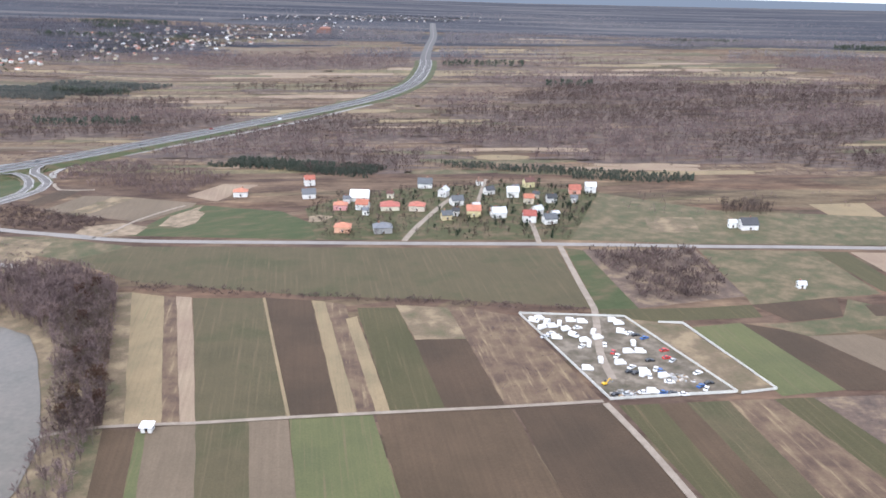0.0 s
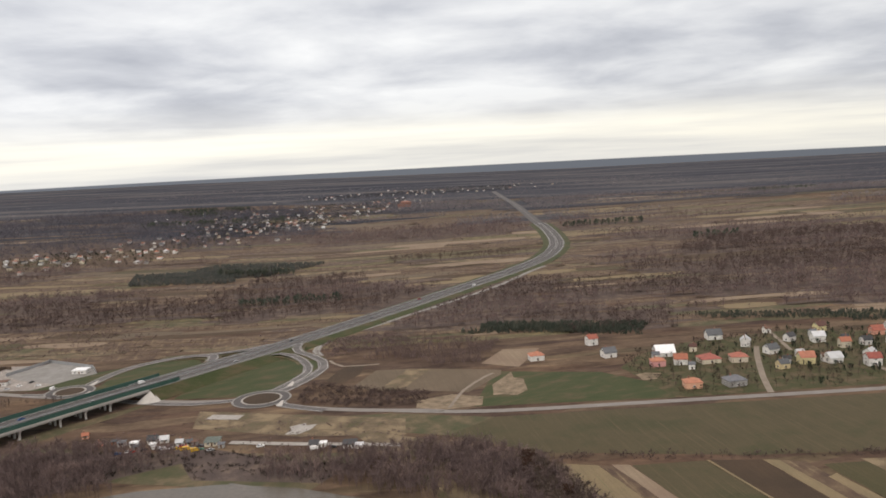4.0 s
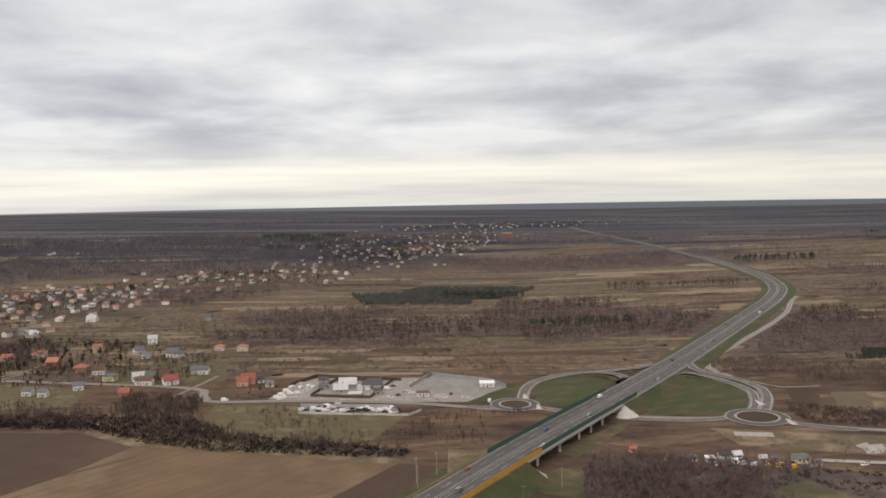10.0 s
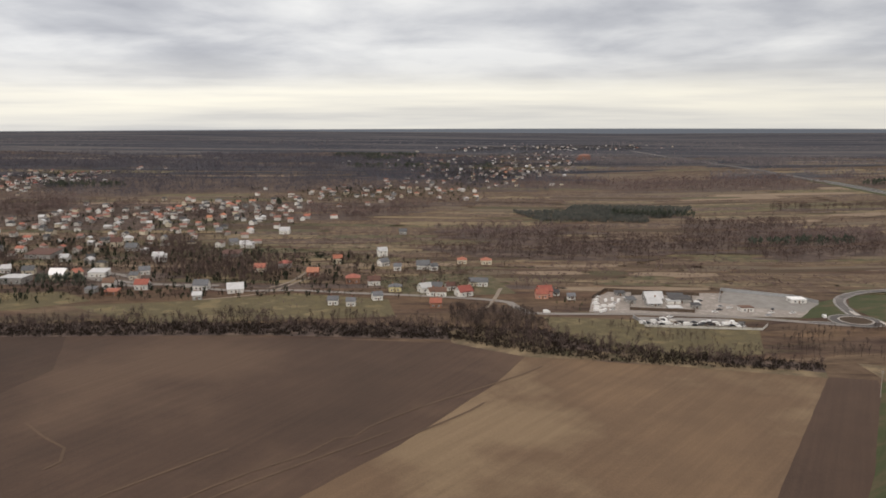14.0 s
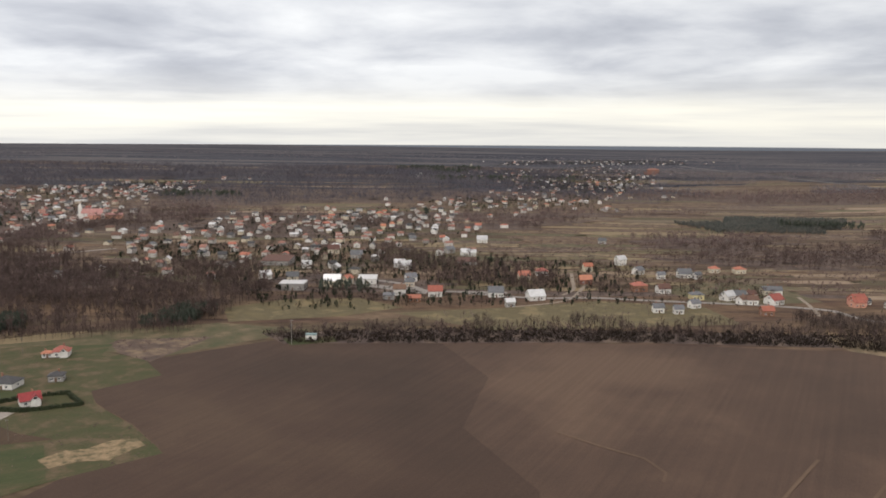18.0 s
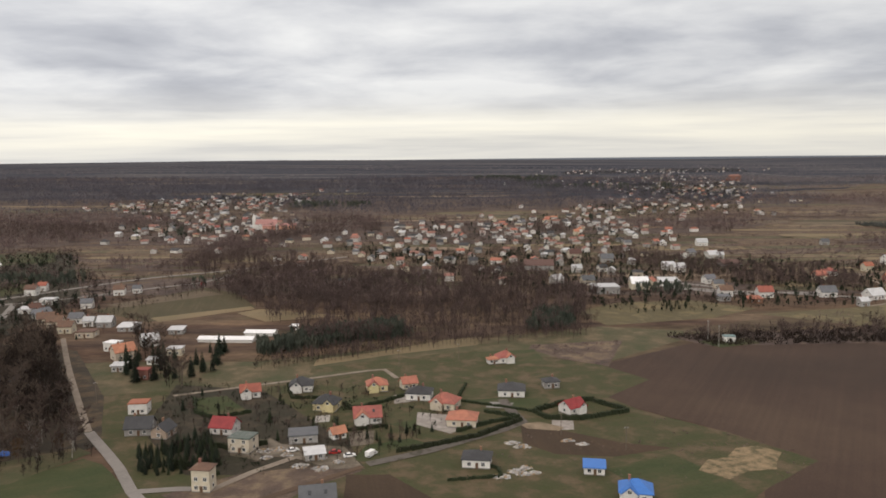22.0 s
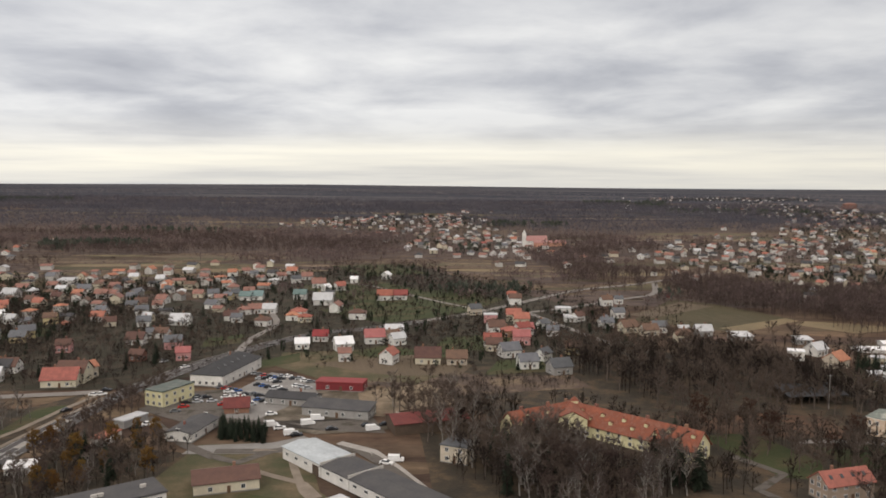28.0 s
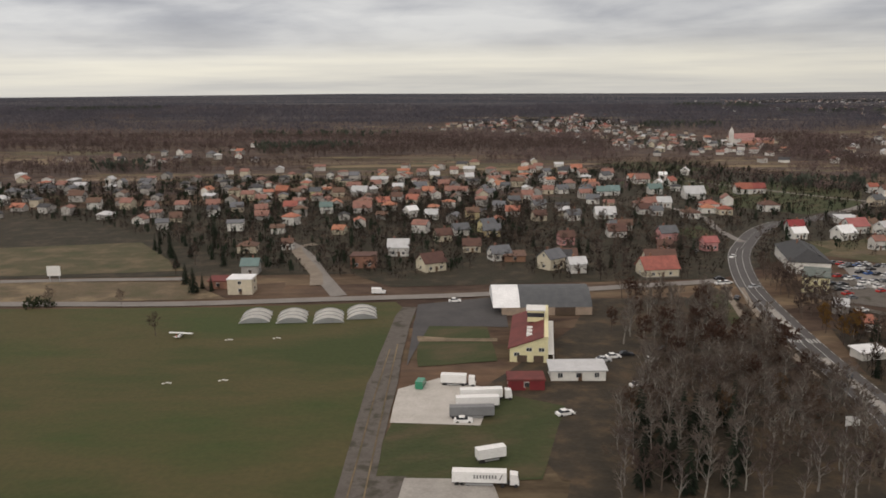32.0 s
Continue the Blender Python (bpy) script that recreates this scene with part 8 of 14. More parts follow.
slip_road([(-347.8, 692.6), (-347.8, 680.8), (-342.9, 669.4), (-332.2, 660.4), (-320.1, 643.5), (-315.6, 621.4), (-320.1, 599.3), (-329.2, 576.5), (-337.5, 560.5)], 6.4, [4.0, 3.2, 2.0, 0.9, 0.1, 0, 0, 0, 0])
slip_road([(-372.3, 657.8), (-358.5, 665.2), (-346.8, 660.0), (-337.0, 648.1), (-328.9, 629.6), (-326.4, 610.7), (-332.2, 588.6), (-340.4, 569.7), (-345.8, 562.3)], 5.6, [4.4, 3.2, 1.8, 0.7, 0.1, 0, 0, 0, 0])
slip_road([(-91.0, 1081.1), (-111.7, 1048.4), (-156.4, 957.9), (-207.1, 879.3), (-258.3, 808.3), (-285.7, 769.7), (-310.0, 738.5), (-323.3, 715.1), (-330.9, 695.7), (-330.7, 676.9), (-324.1, 660.5)], 4.2, mat="asphalt_pale", label="pale service road along the highway")
road("slip_road", "dirt_track", [(-314.0, 642.6), (-300.6, 621.7), (-272.5, 621.9)], 2.9, "pale sandy track beside the slip road", lift=0.4)
slip_road([(-492.0, 606.0), (-487.0, 635.0), (-477.0, 659.0), (-463.0, 673.0), (-449.0, 680.0), (-430.0, 682.0), (-416.0, 671.5), (-411.0, 656.0), (-410.0, 643.9)], 7.0, [0, 0, 0, 0.2, 0.8, 1.8, 3.2, 4.6, 5.4])
slip_road([(-440.0, 681.5), (-415.0, 683.8), (-392.1, 686.8), (-374.3, 695.7)], 5.0, [1.2, 2.0, 3.0, 4.0])
slip_road([(-531.9, 586.0), (-516.0, 584.0)], 5.6)
slip_road([(-487.5, 584.5), (-474.5, 578.5), (-462.0, 571.0), (-440.0, 559.0), (-392.3, 546.2), (-364.4, 549.2)], 5.4)
slip_road([(-335.1, 542.6), (-328.2, 531.2), (-314.0, 522.8), (-297.9, 515.0)], 6.6)
for px, py in ((-332.6, 580.8), (-489.5, 612.0), (-330.7, 534.4), (-483.0, 583.0)):
    patch("traffic_island", "concrete_pale", [(px - 2.2, py - 6), (px + 2.2, py - 6), (px + 0.6, py + 7), (px - 0.6, py + 7)], "pale paved splitter island", lift=1.2, category="traffic island")
roundabout(-346.5, 547.8, 14)
roundabout(-498.6, 590.8, 11.5)

# building plot and works by the junction
patch("yard", "concrete", [(-315.0, 486.1), (-305.9, 491.5), (-305.2, 487.3), (-298.7, 487.7), (-301.1, 478.9), (-307.0, 471.6), (-315.4, 472.3), (-312.9, 480.0)], "bare concrete slab of a demolished building", lift=0.5, category="yard")
patch("yard", "concrete", [(-371.8, 519.5), (-350.1, 515.1), (-351.9, 506.4), (-373.9, 510.6)], "bare concrete strip", lift=0.5, category="yard")
patch("bank", "sand", [(-239.4, 522.3), (-216.4, 531.6), (-196.2, 522.5), (-197.7, 504.9), (-221.3, 500.1), (-239.2, 507.0)], "rubble heaps beside the road", lift=0.5, category="yard")
patch("bank", "sand", [(-189.1, 547.4), (-174.3, 576.6), (-171.4, 525.4), (-189.8, 524.2)], "sandy spoil beside the meadow", lift=0.5, category="yard")
patch("meadow", "meadow", [(-490.9, 456.6), (-456.0, 474.6), (-425.9, 462.9), (-349.4, 447.9), (-260.1, 434.3), (-288.2, 386.1), (-353.0, 403.7), (-431.5, 423.7), (-471.6, 409.5), (-493.5, 416.7)], "rough dry grass on the flood bank")
patch("field", "plough_dark", [(-543.6, 415.6), (-515.8, 429.4), (-486.4, 424.3), (-466.7, 412.3), (-452.3, 397.8), (-456.8, 375.8), (-512.5, 363.4)], "dark ploughed field below the embankment")
patch("meadow", "meadow_green", [(-498.6, 424.8), (-495.6, 444.6), (-471.3, 423.6), (-418.0, 376.6), (-456.8, 375.8), (-452.3, 397.8), (-466.7, 412.3)], "green strip under the viaduct")
road("country_road", "concrete", [(-345.6, 464.5), (-303.1, 454.7), (-273.2, 449.6), (-244.6, 443.2)], 5.0, "pale concrete service road", lift=0.5)
keep_way([(-345.6, 464.5), (-303.1, 454.7), (-273.2, 449.6), (-244.6, 443.2)], 2.5)
house(-402.6, 468.3, 0, 4.8, 4.0, 2.6, "flat", "roof_white", "wall_white", 1, n=2)
keep(-402.6, 468.3, 2.4)
house(-393.5, 473.5, 0, 5.6, 4.7, 2.6, "gable", "roof_dark", "wall_white", 1, n=2)
keep(-393.5, 473.5, 2.8)
house(-386.6, 473.0, 10, 4.8, 4.0, 2.4, "gable", "roof_pale", "wall_white", 1, n=2)
keep(-386.6, 473.0, 2.4)
house(-390.4, 464.8, 0, 2.8, 2.4, 2.2, "shed", "roof_white", "wall_white", 1, n=2)
keep(-390.4, 464.8, 1.4)
house(-399.4, 462.2, 10, 3.2, 2.7, 2.2, "shed", "roof_dark", "wall_grey", 1, n=2)
keep(-399.4, 462.2, 1.6)
house(-375.0, 465.8, 0, 4.0, 3.4, 2.4, "gable", "roof_pale", "wall_white", 1, n=2)
keep(-375.0, 465.8, 2.0)
house(-369.4, 465.5, 20, 3.2, 2.7, 2.4, "gable", "roof_grey", "wall_yellow", 1, n=2)
keep(-369.4, 465.5, 1.6)
house(-365.9, 464.7, 0, 3.2, 2.7, 2.2, "shed", "roof_brown", "wall_grey", 1, n=2)
keep(-365.9, 464.7, 1.6)
house(-355.2, 463.8, 0, 8.0, 6.7, 2.4, "shed", "roof_green", "wall_cream", 1, n=2)
keep(-355.2, 463.8, 4.0)
house(-348.6, 457.8, 0, 3.2, 2.7, 2.2, "shed", "roof_grey", "wall_grey", 1, n=2)
keep(-348.6, 457.8, 1.6)
house(-440.4, 487.9, 10, 3.6, 3.0, 2.4, "gable", "roof_red", "wall_salmon", 1, n=2)
keep(-440.4, 487.9, 1.8)
house(-424.6, 471.9, 20, 3.2, 2.7, 2.2, "gable", "roof_brown", "wall_salmon", 1, n=2)
keep(-424.6, 471.9, 1.6)
house(-411.1, 470.7, 0, 4.0, 3.4, 2.4, "shed", "roof_grey", "wall_white", 1, n=2)
keep(-411.1, 470.7, 2.0)
house(-417.2, 474.4, 0, 2.8, 2.4, 2.0, "shed", "roof_dark", "wall_brick", 1, n=2)
keep(-417.2, 474.4, 1.4)
house(-293.9, 449.6, 0, 4.8, 4.0, 2.4, "gable", "roof_dark", "wall_white", 1, n=2)
keep(-293.9, 449.6, 2.4)
house(-288.8, 449.5, 0, 3.2, 2.7, 2.2, "shed", "roof_white", "wall_white", 1, n=2)
keep(-288.8, 449.5, 1.6)
house(-273.4, 446.2, 0, 7.2, 6.0, 2.4, "shed", "roof_dark", "wall_white", 1, n=2)
keep(-273.4, 446.2, 3.6)
house(-267.8, 443.0, 0, 4.0, 3.4, 2.2, "shed", "roof_pale", "wall_white", 1, n=2)
keep(-267.8, 443.0, 2.0)
car(-381.4, 459.2, 20, "paint_white", van=True)
car(-369.7, 456.5, 20, "paint_yellow")
car(-362.6, 454.2, 20, "paint_yellow", van=True)
car(-408.4, 456.1, 20, "paint_blue")
car(-400.2, 458.1, 20, "paint_red")
car(-379.7, 453.7, 20, "paint_grey")

# scrap yard vehicles
car(48.0, 366.4, -30, "paint_white", van=True)
car(51.2, 358.3, 40, "paint_white", van=True)
car(56.3, 359.7, 10, "paint_white", van=True)
car(60.0, 363.1, 80, "paint_white", van=True)
car(56.5, 346.7, 0, "paint_white", van=True)
car(54.5, 351.8, 30, "paint_white")
car(66.1, 366.6, 0, "paint_white", van=True)
car(71.5, 365.2, 0, "paint_white", van=True)
car(69.3, 343.8, 20, "paint_white", van=True)
car(70.4, 339.4, 80, "paint_white", van=True)
car(67.0, 337.7, 50, "paint_white")
car(72.7, 323.3, 85, "paint_white", van=True)
car(65.7, 315.1, 0, "paint_white", van=True)
car(87.0, 366.7, 0, "paint_white", van=True)
car(89.1, 363.4, 10, "paint_white", van=True)
car(88.4, 353.4, -20, "paint_white", van=True)
car(92.2, 352.1, 30, "paint_white")
car(94.5, 350.2, 10, "paint_black")
car(97.7, 347.1, 30, "paint_blue")
car(80.0, 331.9, 70, "paint_red")
car(81.0, 327.9, 60, "paint_white")
car(87.0, 331.9, 10, "paint_white", van=True)
car(92.4, 332.0, 0, "paint_white", van=True)
car(103.6, 333.8, 20, "paint_red")
car(102.9, 326.3, 20, "paint_red")
car(104.7, 323.6, 50, "paint_silver")
car(83.5, 312.6, 10, "paint_black")
car(85.7, 311.6, 40, "paint_black")
car(89.0, 310.0, 40, "paint_white", van=True)
car(91.0, 308.6, 80, "paint_white")
car(96.7, 313.8, 70, "paint_blue")
car(97.8, 311.7, 90, "paint_black")
car(98.1, 303.5, 0, "paint_white")
car(110.1, 300.1, 40, "paint_blue")
car(111.7, 297.8, 60, "paint_white")
car(114.4, 302.7, 20, "paint_black")
car(85.2, 294.2, 0, "paint_white")
car(88.9, 294.7, 0, "paint_white", van=True)
car(93.3, 294.3, 0, "paint_blue")
car(96.7, 293.8, 10, "paint_black")
car(101.0, 292.9, 0, "paint_white")
car(78.0, 292.8, 0, "paint_silver")
car(73.4, 292.7, 30, "paint_black")
car(112.4, 311.8, 30, "paint_white")
car(51.3, 347.9, 20, "paint_silver")
car(51.1, 369.2, 15, "paint_white", van=True)
car(54.3, 365.1, 60, "paint_white", van=True)
car(62.4, 356.4, 30, "paint_white", van=True)
car(64.9, 349.4, -40, "paint_white", van=True)
car(68.2, 358.4, 10, "paint_white")
car(74.9, 353.2, 70, "paint_white", van=True)
car(75.9, 346.9, 20, "paint_white", van=True)
car(77.7, 339.5, 80, "paint_white")
car(81.0, 320.6, 10, "paint_white", van=True)
car(85.2, 316.9, 40, "paint_white")
car(89.6, 312.7, 0, "paint_white", van=True)
car(95.1, 315.3, 70, "paint_white")
car(97.0, 308.5, 20, "paint_white", van=True)
car(94.7, 323.5, 10, "paint_black")
car(91.0, 340.9, 85, "paint_white", van=True)
excavator(70.5, 301.4, 30)
scrap_heap(76.0, 294.2, 5, 1)
scrap_heap(81.7, 293.7, 5, 7)
scrap_heap(103.1, 308.6, 5, 4)
scrap_heap(106.1, 306.6, 5, 7)
scrap_heap(100.4, 307.5, 5, 1)

# works yard north of the road
patch("yard", "paving_warm", [(-675.6, 610.2), (-666.4, 651.1), (-650.2, 675.5), (-560.4, 674.0), (-514.3, 663.6), (-504.7, 641.4), (-522.6, 611.3), (-532.0, 598.8), (-601.4, 601.3), (-651.0, 603.6)], "pale concrete works yard", lift=0.5, category="yard")
patch("yard", "gravel_grey", [(-574.4, 642.5), (-556.9, 683.9), (-512.0, 663.6), (-500.4, 641.4), (-522.7, 614.5), (-555.5, 628.3)], "grey gravel lot behind a fence", lift=0.55, category="yard")
fence([(-666.4, 651.1), (-651.2, 679.5), (-598.5, 668.8), (-582.0, 664.7)], 2.6, "timber_dark", 2.5, label="dark panel fence behind the works")
fence([(-574.4, 642.5), (-559.2, 684.0), (-511.9, 659.8), (-501.2, 641.4)], 2.6, "steel", 2.5, label="grey sheet fence round the gravel lot")
patch("yard", "gravel_grey", [(-645.1, 575.2), (-649.3, 597.3), (-583.8, 593.4), (-578.1, 573.0)], "narrow storage yard beside the road", lift=0.5, category="yard")
fence([(-644.3, 572.4), (-648.4, 594.3)], 2.2, "steel", 2.5, label="grey sheet fence of the storage yard")
house(-704.1, 653.7, 5, 8.8, 7.4, 4.0, "gable", "roof_red", "wall_salmon", 1, n=2)
keep(-704.1, 653.7, 4.4)
house(-563.5, 617.5, 5, 8.8, 7.4, 3.0, "flat", "roof_brown", "wall_white", 1, n=2)
keep(-563.5, 617.5, 4.4)
house(-625.4, 632.3, 5, 10.4, 8.7, 2.6, "gable", "roof_pale", "wall_grey", 1, n=2)
keep(-625.4, 632.3, 5.2)
house(-640.3, 643.9, 40, 6.4, 5.4, 2.4, "shed", "roof_pale", "wall_grey", 1, n=2)
keep(-640.3, 643.9, 3.2)
house(-608.9, 639.9, 0, 9.6, 8.1, 2.2, "flat", "roof_pale", "wall_white", 1, n=2)
keep(-608.9, 639.9, 4.8)
house(-613.4, 619.7, 0, 9.6, 8.1, 2.0, "flat", "roof_pale", "wall_grey", 1, n=2)
keep(-613.4, 619.7, 4.8)
house(-643.1, 664.8, 0, 7.2, 6.0, 2.4, "shed", "roof_dark", "wall_grey", 1, n=2)
keep(-643.1, 664.8, 3.6)
house(-602.9, 655.1, -4, 11.2, 9.4, 2.2, "shed", "roof_dark", "wall_grey", 1, n=2)
keep(-602.9, 655.1, 5.6)
house(-515.4, 646.3, 0, 11.2, 9.4, 3.0, "flat", "roof_white", "wall_white", 1, n=2)
keep(-515.4, 646.3, 5.6)
house(-692.3, 663.0, 10, 4.8, 4.0, 3.0, "gable", "roof_dark", "wall_white", 1, n=2)
keep(-692.3, 663.0, 2.4)
house(-682.4, 649.9, 0, 5.6, 4.7, 3.0, "gable", "roof_grey", "wall_white", 1, n=2)
keep(-682.4, 649.9, 2.8)
car(-669.5, 613.3, 20, "paint_white", van=True)
car(-667.8, 621.5, 20, "paint_white", van=True)
car(-666.6, 633.3, 20, "paint_white", van=True)
car(-664.3, 643.8, 60, "paint_white", van=True)
car(-652.1, 647.2, 80, "paint_white", van=True)
car(-648.1, 643.6, 70, "paint_white", van=True)
car(-622.8, 597.0, 20, "paint_white")
car(-596.0, 628.9, 20, "paint_white")
car(-572.1, 625.1, 20, "paint_white")
car(-705.7, 607.4, 0, "paint_white", van=True)
car(-515.8, 600.2, 80, "paint_white", van=True)
car(-666.1, 610.1, 40, "paint_white", van=True)
car(-663.7, 613.3, 70, "paint_white", van=True)
car(-662.0, 624.8, 20, "paint_white", van=True)
car(-657.9, 616.4, 30, "paint_white")
car(-657.7, 643.7, 80, "paint_white", van=True)
car(-652.3, 636.6, 20, "paint_white")
car(-656.5, 626.4, 30, "paint_white", van=True)
car(-586.9, 612.2, 0, "paint_white")
car(-581.7, 618.6, 20, "paint_black")
car(-577.7, 628.6, 20, "paint_silver")
car(-552.8, 603.8, 20, "paint_silver")
car(-547.4, 611.6, 20, "paint_white")
car(-542.9, 621.4, 70, "paint_black")
car(-532.9, 611.4, 20, "paint_white")
car(-591.3, 639.2, 0, "paint_white", van=True)
car(-587.2, 646.3, 20, "paint_black")
car(-660.8, 658.4, 20, "paint_white")
car(-645.1, 579.5, 20, "paint_white", van=True)
car(-638.4, 575.1, 20, "paint_white")
car(-633.3, 576.5, 20, "paint_black")
car(-629.0, 577.8, 20, "paint_white", van=True)
car(-623.1, 576.3, 20, "paint_white")
car(-616.9, 576.3, 20, "paint_white", van=True)
car(-611.9, 574.8, 20, "paint_black")
car(-607.8, 577.6, 20, "paint_white")
car(-602.6, 578.9, 20, "paint_white", van=True)
car(-593.8, 576.0, 20, "paint_white")
car(-588.1, 574.5, 20, "paint_black")
car(-581.2, 573.0, 20, "paint_white")
car(-402.4, 458.3, 20, "paint_white")
car(-394.4, 460.3, 20, "paint_black")
car(-387.4, 461.6, 20, "paint_white", van=True)
car(-383.0, 461.1, 20, "paint_blue")
car(-379.4, 460.9, 20, "paint_white")
car(-374.4, 458.7, 20, "paint_yellow")
car(-372.2, 462.1, 20, "paint_red")
car(-368.5, 457.3, 20, "paint_yellow", van=True)
car(-364.7, 457.9, 20, "paint_grey")
car(-361.9, 461.2, 20, "paint_black")
car(-360.4, 455.7, 20, "paint_green")
car(-353.7, 453.4, 20, "paint_silver")
car(-325.5, 454.7, 20, "paint_white")
car(-293.2, 445.2, 20, "paint_white", van=True)
car(-283.1, 446.1, 20, "paint_black")
car(-642.3, 579.5, 20, "paint_black")
car(-637.2, 582.3, 20, "paint_white", van=True)
car(-632.5, 579.3, 20, "paint_white", van=True)
car(-629.1, 589.5, 20, "paint_white", van=True)
car(-620.6, 582.1, 20, "paint_black")
car(-614.8, 579.1, 20, "paint_white")
car(-610.7, 581.9, 20, "paint_black")
car(-604.9, 579.0, 20, "paint_white", van=True)
car(-600.4, 576.1, 20, "paint_black")
car(-597.1, 578.9, 0, "paint_white", van=True)
car(-590.9, 577.4, 0, "paint_white", van=True)
car(-584.8, 575.9, 0, "paint_white", van=True)
car(-622.6, 579.2, 20, "paint_white")
fence([(-645.5, 616.6), (-633.9, 665.8), (-588.1, 666.8), (-601.7, 610.4)], 2.4, "timber_dark", 5.0, label="dark panel fence round the sheds of the works", closed=True)
fence([(-646.0, 571.2), (-597.9, 566.6), (-571.6, 564.8), (-563.5, 576.9)], 1.6, "fence_white", 4.5, label="white wall along the storage yard")
rnd = random.Random(91)
for i in range(26):
    u = rnd.random()
    px, py = -640 + 64 * u + rnd.uniform(-1, 1), 575.5 - 4.5 * u + rnd.uniform(0, 13)
    tone = rnd.choice(["timber_dark", "roof_dark", "roof_dark", "concrete_pale", "tarpaulin_grey", "roof_white"])
    st = thing("goods_stack", px, py, rnd.uniform(-12, 12), "stack of building goods in the storage yard", "goods stack", "goods stacks", lift=0.2)
    w, d, h = rnd.uniform(2.2, 4.6), rnd.uniform(1.4, 2.6), rnd.uniform(0.9, 2.0)
    part("pallet", Shape().box(0, 0, 0, w, d, 0.18), "timber", st)
    part("load", Shape().box(0, 0, 0.18, w * 0.94, d * 0.94, h, taper=rnd.uniform(0.8, 1.0)), tone, st)
for px, py, w, d, tone in ((-622, 648, 13, 10, "roof_pale"), (-603, 644, 15, 9, "roof_bitumen"), (-640, 640, 6, 8, "roof_grey"), (-597, 624, 6, 5, "roof_dark")):
    house(px, py, 3, w, d, 3.0, "gable" if tone == "roof_pale" else "shed", tone, "wall_grey", 1, n=1, label="low shed of the works with a sheet roof", name="shed", category="shed", chimney=False, group="works sheds")
    keep(px, py, 7)


# tree belt along the stream and the wide ploughed field
patch("field", "plough_wide", [(-1170.0, 490.0), (-1107.0, 537.3), (-1002.2, 543.3), (-893.4, 539.0), (-772.3, 528.8), (-730.2, 502.9), (-749.5, 456.0), (-794.0, 376.6), (-829.8, 325.3), (-843.3, 301.3), (-1147.2, 296.7), (-1128.0, 360.0)], "wide dark brown ploughed field", lift=0.2)
patch("field", "plough_wet", [(-1165.0, 492.0), (-1107.0, 536.0), (-1010.0, 540.0), (-985.0, 470.0), (-1000.0, 400.0), (-975.0, 340.0), (-982.0, 300.0), (-1160.0, 300.0), (-1142.6, 345.3), (-1114.6, 369.1), (-1136.3, 398.0), (-1163.0, 424.0), (-1173.0, 441.5), (-1148.6, 466.5)], "darker part of the ploughed field, furrow shading put into its colour", lift=0.23)
patch("field", "plough_tan", [(-843.3, 301.3), (-829.8, 325.3), (-794.0, 376.6), (-749.5, 456.0), (-730.2, 502.9), (-684.8, 498.3), (-573.2, 470.2), (-591.7, 435.1), (-657.8, 328.0), (-679.6, 303.7)], "dry tan-brown worked field", lift=0.2)
patch("field", "plough_wide", [(-679.6, 303.7), (-657.8, 328.0), (-573.2, 470.2), (-549.2, 466.0), (-557.9, 439.8), (-636.1, 304.4)], "darker worked strip beside the highway", lift=0.2)
patch("field", "weeds", [(-775.4, 557.3), (-754.0, 564.7), (-717.1, 551.7), (-706.9, 520.5), (-570.7, 477.9), (-573.8, 468.3), (-684.9, 496.2), (-730.1, 501.8), (-772.3, 528.8)], "dry grass along the field's edge")
patch("meadow", "meadow_dry", [(-709.2, 595.3), (-643.7, 588.9), (-572.4, 568.4), (-591.1, 511.2), (-653.2, 493.6), (-706.4, 545.3)], "yellowed meadow between road and stream")
patch("meadow", "meadow_dry", [(-1040.7, 612.8), (-960.5, 635.6), (-892.0, 661.9), (-818.9, 644.3), (-810.5, 593.2), (-906.2, 576.0), (-977.9, 567.2)], "green and tan meadow between road and stream")
patch("meadow", "meadow_dry", [(-1158.1, 620.9), (-1122.7, 652.2), (-1069.9, 660.7), (-1034.6, 630.7), (-1073.4, 601.6), (-1144.4, 580.4)], "yellowed meadow beside the sheds")
strewn("stream_wood", "woods_far", [(-1115.3, 550.4), (-1015.0, 566.4), (-903.7, 568.7), (-776.1, 564.2), (-717.0, 558.5), (-682.8, 526.9), (-622.2, 505.0), (-566.7, 490.0), (-570.0, 479.9), (-628.6, 488.9), (-684.8, 498.3), (-730.5, 514.2), (-773.6, 541.4), (-896.5, 548.1), (-1103.3, 534.8)], 12, 21, 4, 11, TEMPS, "dark belt of bare trees and bushes along the stream", avoid=False, thr=-0.1, grain=9.0)
strewn("stream_wood", "woods_grey", [(-988.7, 589.4), (-911.4, 591.1), (-832.2, 585.0), (-769.4, 571.5), (-774.6, 550.5), (-898.9, 554.8), (-985.7, 553.0)], 18, 22, 5, 10, TEMPS, "bare grey-brown trees beyond the stream", avoid=False, thr=0.0, grain=12.0)
strewn("stream_wood", "woods_grey", [(-773.9, 618.5), (-717.0, 595.2), (-709.7, 558.6), (-753.1, 551.0), (-773.2, 571.4)], 10, 23, 6, 10, TEMPS, "bare grey-brown trees beyond the stream")
strewn("stream_wood", "woods_rose", [(-472.2, 465.4), (-395.6, 457.7), (-354.5, 441.6), (-435.5, 395.8), (-482.7, 396.0)], 10, 24, 6, 12, TEMPS, "bare brown trees by the river below the viaduct")
